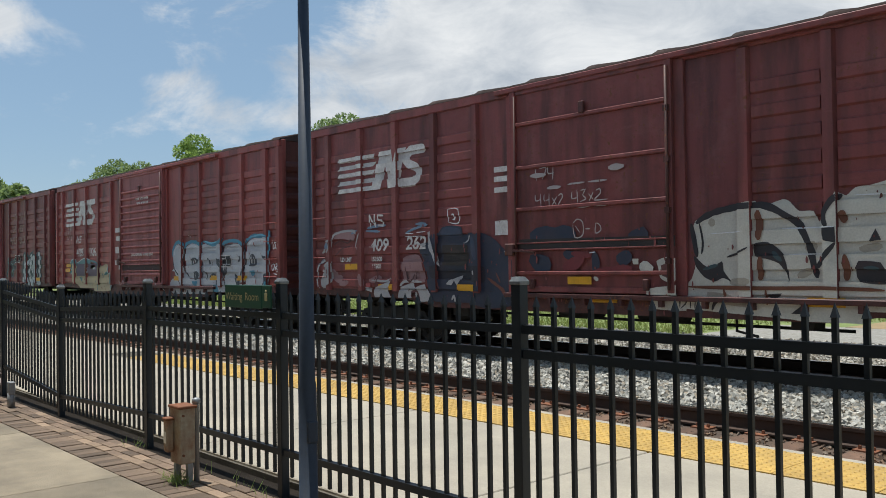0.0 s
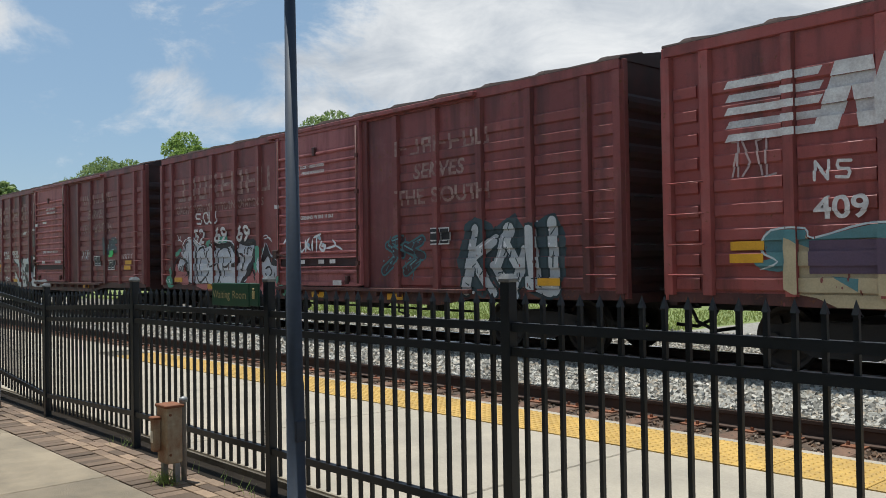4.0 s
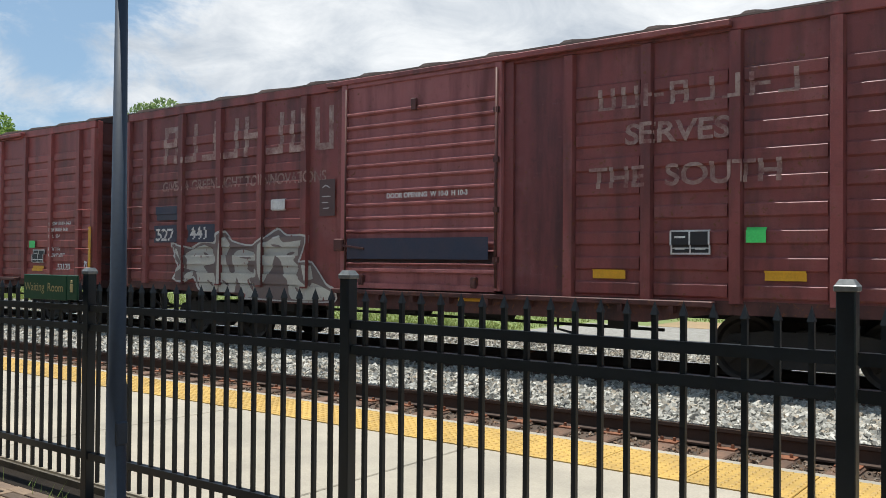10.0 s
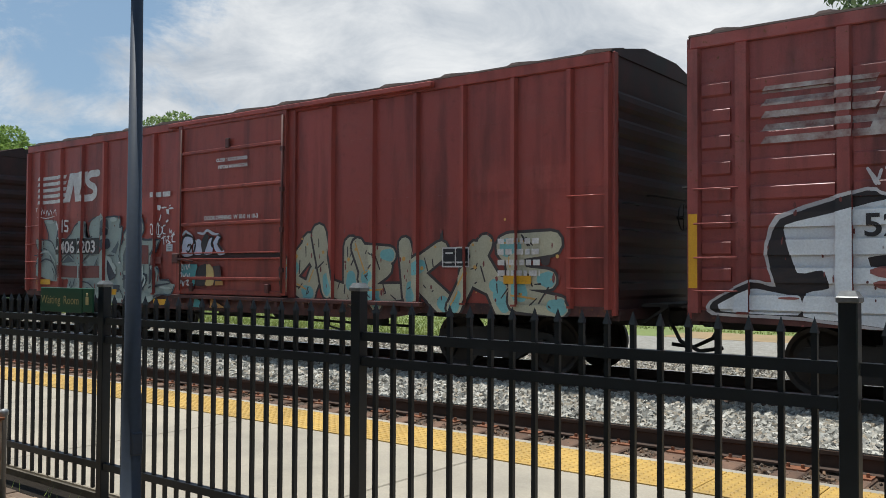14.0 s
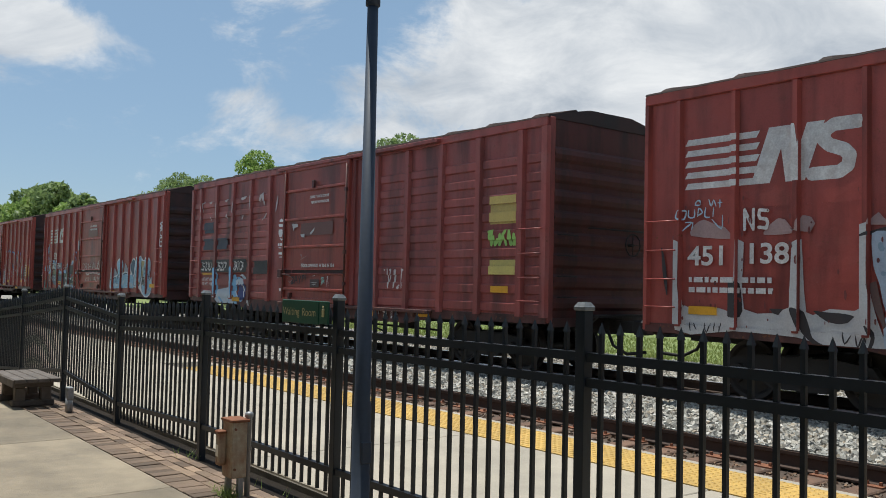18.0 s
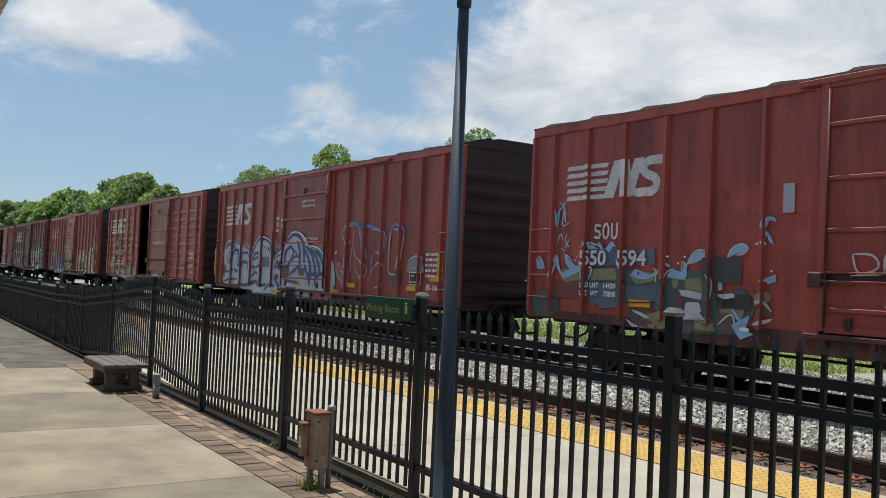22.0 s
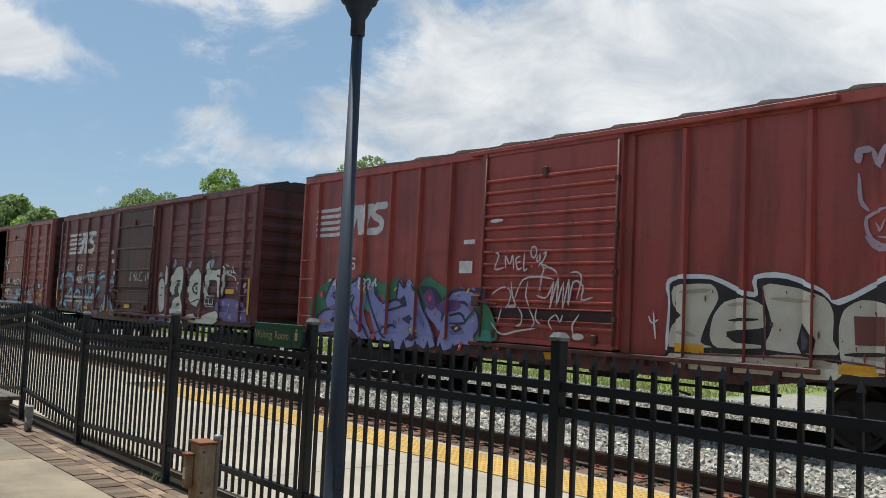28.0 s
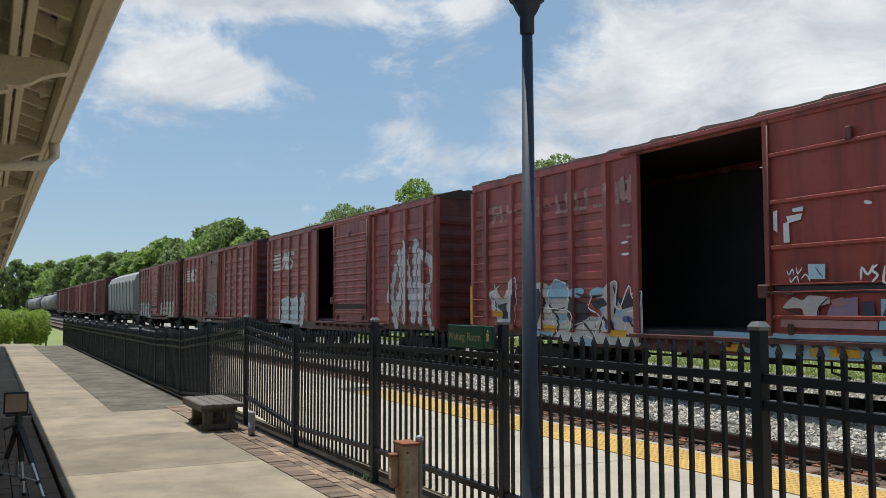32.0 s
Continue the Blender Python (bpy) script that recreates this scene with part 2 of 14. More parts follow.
def island_material(name, cols, rough=0.9, bump=0.3, translucent=False):
    """Loose pieces in one mesh (stones, leaves): each piece takes a colour of its own along the ramp."""
    m = bpy.data.materials.new(name)
    m.use_nodes = True
    nt = m.node_tree
    N, L = nt.nodes, nt.links
    b = N["Principled BSDF"]
    geo = N.new("ShaderNodeNewGeometry")
    ramp = N.new("ShaderNodeValToRGB")
    while len(ramp.color_ramp.elements) < len(cols):
        ramp.color_ramp.elements.new(0.5)
    for i, (e, c) in enumerate(zip(ramp.color_ramp.elements, cols)):
        e.position, e.color = i / (len(cols) - 1), (*c, 1)
    L.new(geo.outputs["Random Per Island"], ramp.inputs[0])
    tc = N.new("ShaderNodeTexCoord")
    n = N.new("ShaderNodeTexNoise")
    n.inputs["Scale"].default_value, n.inputs["Detail"].default_value = 40, 3
    L.new(tc.outputs["Object"], n.inputs["Vector"])
    mr = N.new("ShaderNodeMapRange")
    mr.inputs["To Min"].default_value, mr.inputs["To Max"].default_value = 0.7, 1.3
    L.new(n.outputs["Fac"], mr.inputs[0])
    mul = N.new("ShaderNodeMix")
    mul.data_type, mul.blend_type = "RGBA", "MULTIPLY"
    mul.inputs["Factor"].default_value = 1.0
    L.new(ramp.outputs[0], mul.inputs["A"])
    L.new(mr.outputs[0], mul.inputs["B"])
    L.new(mul.outputs["Result"], b.inputs["Base Color"])
    b.inputs["Roughness"].default_value = rough
    if translucent:
        # thin leaves let part of the light through
        tr = N.new("ShaderNodeBsdfTranslucent")
        L.new(mul.outputs["Result"], tr.inputs["Color"])
        mx = N.new("ShaderNodeMixShader")
        mx.inputs[0].default_value = 0.45
        L.new(b.outputs[0], mx.inputs[1])
        L.new(tr.outputs[0], mx.inputs[2])
        L.new(mx.outputs[0], N["Material Output"].inputs[0])
    return m


M = {}
M["oxide_a"] = car_paint("oxide_red_paint", (0.315, 0.080, 0.069), (0.10, 0.038, 0.034), (0.29, 0.112, 0.102), rough=0.40)
M["oxide_b"] = car_paint("oxide_red_paint_dull", (0.235, 0.066, 0.060), (0.075, 0.035, 0.032), (0.275, 0.108, 0.098), rough=0.43, rust_at=0.60)
M["oxide_c"] = car_paint("oxide_red_paint_fresh", (0.345, 0.073, 0.057), (0.145, 0.039, 0.032), (0.315, 0.090, 0.072), rough=0.36, rust_at=0.66)
M["oxide_d"] = car_paint("dull_maroon_paint", (0.185, 0.055, 0.053), (0.062, 0.030, 0.029), (0.24, 0.10, 0.095), rough=0.46, rust_at=0.60)
M["door_c"] = car_paint("sooty_door_paint", (0.115, 0.046, 0.040), (0.040, 0.025, 0.022), (0.19, 0.085, 0.07), rough=0.5, rust_at=0.58)
# end paint of the redder cars: soot, with the ends' shade mixed in
M["endred"] = car_paint("shaded_soot_red_end_paint", (0.10, 0.031, 0.028), (0.032, 0.019, 0.017), (0.12, 0.048, 0.042), rough=0.5)
M["door_a"] = car_paint("faded_door_paint", (0.385, 0.132, 0.126), (0.15, 0.047, 0.045), (0.340, 0.145, 0.137), rough=0.52)
M["door_b"] = car_paint("orange_oxide_door_paint", (0.315, 0.068, 0.050), (0.12, 0.036, 0.031), (0.29, 0.085, 0.065), rough=0.38, rust_at=0.66)
M["roof"] = material("galvanised_roof", (0.070, 0.046, 0.040), 0.85, 0.0, (0.035, 0.025, 0.022), 1.5, 30, 0.1, 0.8, spec=0.15)
# near-black end paint: soot plus the shade of faces turned from the sun
M["enddark"] = material("shaded_soot_oxide_paint", (0.058, 0.020, 0.018), 0.65, 0, (0.018, 0.011, 0.010), 1.6, 45, 0.12, 0.9)
M["under"] = material("sooty_steel", (0.025, 0.022, 0.020), 0.75, 0.0, (0.012, 0.010, 0.009), 3, 40, 0.2, 0.7)
# near-black base carries the shade of the unlit interior
M["inside"] = material("shade_dark_plywood_lining", (0.065, 0.063, 0.065), 0.8, 0, None, 2, 30, 0.1, 0.5)
M["wheel"] = material("worn_wheel_steel", (0.05, 0.043, 0.038), 0.55, 0.5, (0.03, 0.02, 0.015), 4, 40, 0.1, 0.6)
M["yellow"] = material("yellow_reflector", (0.72, 0.36, 0.015), 0.45, 0, (0.45, 0.22, 0.02), 4, 50, 0.05, 0.4)
M["white"] = material("worn_white_paint", (0.70, 0.68, 0.65), 0.55, 0, (0.34, 0.26, 0.24), 5, 40, 0.05, 0.55)
M["ghost"] = material("faded_ghost_lettering", (0.42, 0.285, 0.235), 0.55, 0, (0.19, 0.055, 0.046), 5, 40, 0.05, 0.95)
M["sill"] = car_paint("grimy_sill_paint", (0.105, 0.040, 0.035), (0.030, 0.020, 0.018), (0.16, 0.075, 0.06), rough=0.5, rust_at=0.58)
M["fence"] = material("black_powder_coat", (0.012, 0.017, 0.023), 0.40, 0.0, (0.008, 0.011, 0.014), 3, 50, 0.06, 0.5, spec=0.36)
M["pole"] = material("dark_blue_black_paint", (0.030, 0.044, 0.070), 0.62, 0.0, None, 3, 50, 0.05, 0.4)
M["walk"] = material("broom_finished_concrete", (0.312, 0.254, 0.180), 0.9, 0, (0.145, 0.12, 0.088), 1.7, 170, 0.8, 0.75, vary=0.16)
M["slab"] = material("weathered_dark_concrete", (0.165, 0.145, 0.115), 0.95, 0, (0.07, 0.06, 0.047), 2.2, 120, 0.6, 0.95, spec=0.2)
M["platform"] = material("pale_concrete", (0.43, 0.372, 0.29), 0.85, 0, (0.27, 0.238, 0.19), 1.3, 90, 0.4, 0.7, vary=0.05)
M["brick"] = material("clay_paver", (0.215, 0.145, 0.098), 0.9, 0, (0.105, 0.072, 0.052), 5, 90, 0.3, 0.7, vary=0.42)
M["brick_tan"] = material("tan_clay_paver", (0.315, 0.22, 0.145), 0.9, 0, (0.19, 0.13, 0.09), 5, 90, 0.3, 0.7, vary=0.35)
M["brick_dark"] = material("soot_brown_paver", (0.195, 0.132, 0.089), 0.92, 0, (0.10, 0.071, 0.051), 4, 90, 0.3, 0.8, vary=0.35)
M["tactile"] = material("yellow_tactile_tile", (0.58, 0.36, 0.085), 0.65, 0, (0.33, 0.205, 0.06), 3, 60, 0.15, 0.7, vary=0.10)
M["rail"] = material("rusty_rail", (0.075, 0.042, 0.028), 0.7, 0.2, (0.035, 0.022, 0.016), 3, 60, 0.2, 0.7)
M["railtop"] = material("polished_rail_head", (0.62, 0.60, 0.58), 0.22, 1.0, (0.35, 0.32, 0.30), 2, 60, 0.02, 0.5)
M["tie"] = material("weathered_timber_tie", (0.19, 0.105, 0.065), 0.9, 0, (0.045, 0.032, 0.025), 4, 60, 0.5, 0.7, vary=0.25)
M["plate"] = material("rusty_tie_plate", (0.26, 0.095, 0.042), 0.8, 0.1, (0.10, 0.045, 0.025), 8, 60, 0.3, 0.6)
M["bed"] = material("dirty_ballast_bed", (0.115, 0.075, 0.05), 0.95, 0, (0.05, 0.035, 0.026), 9, 60, 0.6, 0.8)
M["greybed"] = material("grey_ballast_bed", (0.10, 0.096, 0.088), 0.95, 0, (0.05, 0.047, 0.042), 14, 60, 0.8, 0.8)
M["stones"] = island_material("crushed_grey_stone", [(0.11, 0.104, 0.09), (0.25, 0.238, 0.208), (0.37, 0.35, 0.305), (0.57, 0.54, 0.48), (0.31, 0.25, 0.18), (0.43, 0.41, 0.365), (0.19, 0.178, 0.155)])
M["brownstones"] = island_material("rust_stained_stone", [(0.05, 0.036, 0.026), (0.15, 0.09, 0.055), (0.22, 0.13, 0.075), (0.10, 0.075, 0.055), (0.26, 0.20, 0.15)])
M["gravel"] = material("pale_gravel", (0.33, 0.31, 0.275), 0.95, 0, (0.17, 0.155, 0.13), 9, 30, 0.8, 0.8)
M["grass"] = material("mown_grass", (0.19, 0.235, 0.065), 0.9, 0, (0.135, 0.165, 0.05), 0.8, 25, 0.5, 0.8)
M["dirt"] = material("tan_dirt", (0.36, 0.24, 0.13), 0.95, 0, (0.22, 0.17, 0.08), 0.8, 25, 0.4, 0.7)
M["cream"] = material("cream_painted_timber", (0.84, 0.76, 0.62), 0.6, 0, (0.7, 0.62, 0.5), 2, 60, 0.1, 0.4)
M["wallpaint"] = material("cream_painted_wall", (0.62, 0.54, 0.43), 0.75, 0, (0.5, 0.43, 0.34), 1, 60, 0.1, 0.4)
M["bark"] = material("grey_brown_bark", (0.10, 0.080, 0.060), 0.95, 0, (0.05, 0.04, 0.03), 8, 40, 0.8, 0.7)
M["leaf_a"] = island_material("bright_green_leaves", [(0.18, 0.265, 0.075), (0.275, 0.385, 0.10), (0.36, 0.465, 0.135), (0.215, 0.31, 0.085)], 0.55, 0.3, True)
M["leaf_b"] = island_material("deep_green_leaves", [(0.155, 0.215, 0.085), (0.235, 0.31, 0.115), (0.31, 0.39, 0.15)], 0.55, 0.3, True)
M["hedge_leaf"] = island_material("clipped_hedge_leaves", [(0.17, 0.26, 0.045), (0.28, 0.385, 0.065), (0.38, 0.47, 0.10)], 0.55, 0.3, True)
M["blade"] = island_material("grass_blades", [(0.15, 0.20, 0.045), (0.23, 0.275, 0.075), (0.33, 0.335, 0.12)], 0.6, 0.3, True)
M["leaf_c"] = island_material("grey_green_leaves", [(0.055, 0.085, 0.04), (0.10, 0.145, 0.07), (0.16, 0.205, 0.11)], 0.6, 0.3, True)
M["reed"] = island_material("dry_reeds", [(0.26, 0.19, 0.11), (0.36, 0.28, 0.17), (0.22, 0.17, 0.09), (0.17, 0.15, 0.07)])
M["rust"] = material("rust_stained_cream_enamel", (0.44, 0.39, 0.28), 0.65, 0, (0.24, 0.1, 0.045), 7, 60, 0.15, 0.9)
M["wood"] = material("weathered_bench_board", (0.15, 0.125, 0.105), 0.8, 0, (0.07, 0.055, 0.045), 6, 80, 0.4, 0.7, vary=0.15)
M["sign"] = material("green_sign_face", (0.012, 0.075, 0.040), 0.45, 0, (0.010, 0.055, 0.03), 3, 50, 0.03, 0.4)
M["gold"] = material("pale_gold_lettering", (0.46, 0.39, 0.19), 0.5, 0, None, 4, 50, 0.0, 0.2)
M["grey"] = material("galvanised_conduit", (0.32, 0.33, 0.34), 0.5, 0.3, (0.2, 0.2, 0.2), 6, 50, 0.1, 0.5)
M["hopper"] = material("pale_grey_hopper_paint", (0.29, 0.295, 0.30), 0.6, 0, (0.19, 0.17, 0.15), 1.2, 45, 0.1, 0.7, True)
M["tankwhite"] = material("dirty_white_tank", (0.30, 0.29, 0.28), 0.6, 0, (0.15, 0.14, 0.13), 1.2, 45, 0.1, 0.7)
M["tankblack"] = material("black_tank", (0.03, 0.03, 0.03), 0.45, 0, None, 1.2, 45, 0.1, 0.5)
M["siding"] = material("white_house_siding", (0.72, 0.71, 0.68), 0.7, 0, None, 1, 40, 0.1, 0.2)
M["shingle"] = material("grey_roof_shingle", (0.20, 0.20, 0.21), 0.9, 0, None, 3, 40, 0.3, 0.5)
M["glass"] = material("dark_window_glass", (0.03, 0.035, 0.04), 0.1, 0, None, 1, 10, 0.0, 0.1)
M["phone"] = material("phone_case", (0.34, 0.24, 0.17), 0.5, 0, None, 10, 50, 0.05, 0.4)
M["silver"] = material("brushed_aluminium", (0.62, 0.62, 0.63), 0.35, 0.9, None, 8, 50, 0.05, 0.3)
M["blackplastic"] = material("black_plastic", (0.016, 0.016, 0.017), 0.5, 0, None, 8, 50, 0.05, 0.3)
# pale tone: dust, with the sky's highlight on the caps painted in
M["cap"] = material("highlit_dusty_cap_paint", (0.17, 0.175, 0.175), 0.4, 0, (0.08, 0.085, 0.088), 30, 80, 0.05, 0.6)
M["sandbed"] = material("sandy_joint", (0.20, 0.168, 0.125), 0.95, 0, (0.10, 0.082, 0.06), 6, 80, 0.4, 0.7)
# near-black: soil under the fence and the shade on it share this colour
M["asphalt"] = material("worn_mulch", (0.030, 0.024, 0.019), 0.98, 0, (0.014, 0.011, 0.009), 5, 60, 0.7, 0.7, spec=0.08)

# ---- mesh helpers ----


def box(bm, x0, x1, y0, y1, z0, z1, bevel=0.0):
    vs = [bm.verts.new((x, y, z)) for x in (x0, x1) for y in (y0, y1) for z in (z0, z1)]
    fs = [bm.faces.new([vs[i] for i in f]) for f in ((0, 1, 3, 2), (4, 6, 7, 5), (0, 4, 5, 1), (2, 3, 7, 6), (0, 2, 6, 4), (1, 5, 7, 3))]
    if bevel:
        es = list({e for f in fs for e in f.edges})
        bmesh.ops.bevel(bm, geom=es, offset=bevel, segments=1, affect="EDGES")
    return fs


def beam(bm, a, b, w, h=None, up=(0, 0, 1)):
    """A bar of w x h from a to b."""
    a, b = Vector(a), Vector(b)
    h = h or w
    d = (b - a).normalized()
    s = d.cross(Vector(up))
    s = s.normalized() if s.length > 1e-4 else Vector((1, 0, 0))
    u = s.cross(d)
    vs = []
    for p in (a, b):
        for i, j in ((-1, -1), (1, -1), (1, 1), (-1, 1)):
            vs.append(bm.verts.new(p + s * (w / 2 * i) + u * (h / 2 * j)))
    for f in ((3, 2, 1, 0), (4, 5, 6, 7), (0, 1, 5, 4), (1, 2, 6, 5), (2, 3, 7, 6), (3, 0, 4, 7)):
        bm.faces.new([vs[i] for i in f])


def tube(bm, pts, radii, seg=10, caps=True):
    """A round bar through pts, each with its radius."""
    pts = [Vector(p) for p in pts]
    if isinstance(radii, (int, float)):
        radii = [radii] * len(pts)
    rings = []
    for i, p in enumerate(pts):
        d = (pts[min(i + 1, len(pts) - 1)] - pts[max(i - 1, 0)]).normalized()
        ref = Vector((0, 0, 1)) if abs(d.z) < 0.9 else Vector((1, 0, 0))
        s = d.cross(ref).normalized()
        u = s.cross(d)
        rings.append([bm.verts.new(p + (s * math.cos(2 * math.pi * k / seg) + u * math.sin(2 * math.pi * k / seg)) * radii[i]) for k in range(seg)])
    for r0, r1 in zip(rings, rings[1:]):
        for k in range(seg):
            f = bm.faces.new((r0[k], r0[(k + 1) % seg], r1[(k + 1) % seg], r1[k]))
            f.smooth = True
    if caps:
        bm.faces.new(rings[0][::-1])
        bm.faces.new(rings[-1])


def sweep(bm, profile, a0, a1, axis="x", close=False):
    """Sweeps a profile of pairs along an axis from a0 to a1. axis x: pairs are (y, z); axis z: pairs are (x, y)."""
    def at(p, a):
        return (a, p[0], p[1]) if axis == "x" else (p[0], p[1], a)
    r0 = [bm.verts.new(at(p, a0)) for p in profile]
    r1 = [bm.verts.new(at(p, a1)) for p in profile]
    n = len(profile)
    for i in range(n if close else n - 1):
        j = (i + 1) % n
        bm.faces.new((r0[i], r0[j], r1[j], r1[i]))
    if close:
        bm.faces.new(r0[::-1])
        bm.faces.new(r1)


def to_mesh(name, bm, mat):
    bmesh.ops.recalc_face_normals(bm, faces=bm.faces)
    me = bpy.data.meshes.new(name)
    bm.to_mesh(me)
    bm.free()
    me.materials.append(mat)
    return me


def part(name, bm, mat, parent=None, label="", loc=None):
    """Links a bmesh, or a mesh that is shared, as one object under its thing."""
    me = bm if isinstance(bm, bpy.types.Mesh) else to_mesh(name, bm, mat)
    ob = new(name, me)
    if parent is not None:
        ob.parent = parent
    if loc is not None:
        ob.location = loc
    if label:
        ob["label"] = label
    return ob


def thing(name, label, category, group="", loc=(0, 0, 0)):
    ob = new(name)
    ob.location = loc
    ob.empty_display_size = 0.2
    return tagged(ob, label, category, group)


def solid(name, bm, mat, label="", category="", group="", kind=""):
    return tagged(part(name, bm, mat), label, category, group, kind)


RND = random.Random(7)
# levels: the walkway is z = 0
RAIL_Z = -0.19
PLAT_Z = 0.04
SIDE_Y = 10.35
TRACK_Y = 11.88
NEAR_Y = 7.11

# ---- ground, platform and tracks ----


def sheet(name, x0, x1, y0, y1, z, mat, label, kind="structure", thick=0.0, category="ground"):
    bm = bmesh.new()
    if thick:
        box(bm, x0, x1, y0, y1, z - thick, z)
    else:
        vs = [bm.verts.new(p) for p in ((x0, y0, z), (x1, y0, z), (x1, y1, z), (x0, y1, z))]
        bm.faces.new(vs)
    return solid(name, bm, mat, label, category, "", kind)


sheet("ground", -900, 600, -300, 900, -0.62, M["grass"], "wide grassy ground reaching to the horizon")
sheet("ballast_bed", -600, 120, 5.62, 14.2, -0.39, M["greybed"], "grey ballast bed under both tracks", thick=0.25)
sheet("track_bed", -600, 120, 5.62, 7.84, -0.388, M["bed"], "rust-brown dirty bed of the near track", thick=0.1)
sheet("gravel_road", -600, 120, 14.2, 17.7, -0.40, M["gravel"], "grey gravel strip beyond the tracks", thick=0.2)
sheet("grass_verge", -600, 120, 17.7, 34.0, -0.39, M["grass"], "sunlit mown grass verge behind the tracks", thick=0.2)
sheet("gravel_yard", -11.2, 60, 17.6, 21.6, -0.38, M["gravel"], "pale gravel yard beside the grass verge", thick=0.2)
sheet("dirt_strip", -9.5, 60, 21.6, 24.0, -0.375, M["dirt"], "tan dirt patch at the yard's edge", thick=0.2)

# walkway: slabs with open joints between them
WALK_Y0, WALK_Y1, BRICK_Y0 = -2.0, 2.12, 2.13


def walkway():
    base = sheet("walkway", -34.5, 4.5, WALK_Y0, 2.74, -0.05, M["asphalt"], "dark bedding below the walkway's slabs", thick=0.5)
    joints = [4.8, 2.76, 0.72, -1.32, -3.36, -5.43, -7.48, -9.52, -11.78]
    for x, x0 in zip(joints, joints[1:]):
        bm = bmesh.new()
        box(bm, x0 + 0.004, x - 0.004, 0.51, WALK_Y1, -0.10, 0.0, 0.006)
        part("concrete_slab", bm, M["walk"], base)
    x = -11.78
    while x > -34:
        bm = bmesh.new()
        box(bm, x - 2.42 + 0.004, x - 0.004, 0.51, 1.43, -0.10, -0.002, 0.006)
        part("concrete_slab", bm, M["walk"], base)
        bm = bmesh.new()
        box(bm, x - 2.42 + 0.004, x - 0.004, WALK_Y0, 0.502, -0.10, -0.002, 0.006)
        part("concrete_slab", bm, M["walk"], base)
        x -= 2.42
    bm = bmesh.new()
    box(bm, -33.6, -11.79, 1.44, 2.48, -0.10, -0.012, 0.006)
    part("dark_slab", bm, M["slab"], base, "weathered dark concrete strip along the fence")


walkway()

# platform
sheet("platform", -34.0, 16.0, 2.74, 5.50, -0.03, M["greybed"], "low platform's foundation beside the track", thick=0.55, category="platform")


def platform_slabs():
    base = sheet("platform_deck", -34.0, 16.0, 2.76, 5.50, 0.022, M["slab"], "dark joint bed below the platform's slabs", thick=0.04, category="platform")
    x = -3.4 + 2.42 * 5
    while x > -33:
        bm = bmesh.new()
        box(bm, x - 2.42 + 0.007, x - 0.007, 2.78, 4.86, 0.0, PLAT_Z, 0.006)
        part("platform_slab", bm, M["platform"], base)
        if x < -11.6:
            bm = bmesh.new()
            box(bm, x - 2.42 + 0.007, x - 0.007, 4.872, 5.47, 0.0, PLAT_Z, 0.006)
            part("platform_slab", bm, M["platform"], base)
        x -= 2.42
    bm = bmesh.new()
    box(bm, -34, 16, 5.485, 5.60, -0.30, PLAT_Z - 0.004, 0.01)
    part("platform_nosing", bm, M["platform"], base)
    return base


DECK = platform_slabs()


def rail_line(y, label):
    bm = bmesh.new()
    z = RAIL_Z
    prof = [(-0.036, -0.006), (-0.036, -0.036), (-0.010, -0.046), (-0.009, -0.140), (-0.070, -0.155), (-0.070, -0.170), (0.070, -0.170), (0.070, -0.155), (0.009, -0.140), (0.010, -0.046), (0.036, -0.036), (0.036, -0.006)]
    sweep(bm, [(y + a, z + b) for a, b in prof], -600, 100, "x", True)
    ob = solid("rail", bm, M["rail"], label, "rail", "rails", "structure")
    bm = bmesh.new()
    box(bm, -600, 100, y - 0.032, y + 0.032, z - 0.006, z)
    part("rail_head", bm, M["railtop"], ob, "polished rail head")


for yy, txt in ((NEAR_Y - 0.753, "rusty rail of the near track, beside the platform"), (NEAR_Y + 0.753, "rusty rail with a shiny head, near track"), (TRACK_Y - 0.753, "rail under the freight train"), (TRACK_Y + 0.753, "rail under the freight train")):
    rail_line(yy, txt)


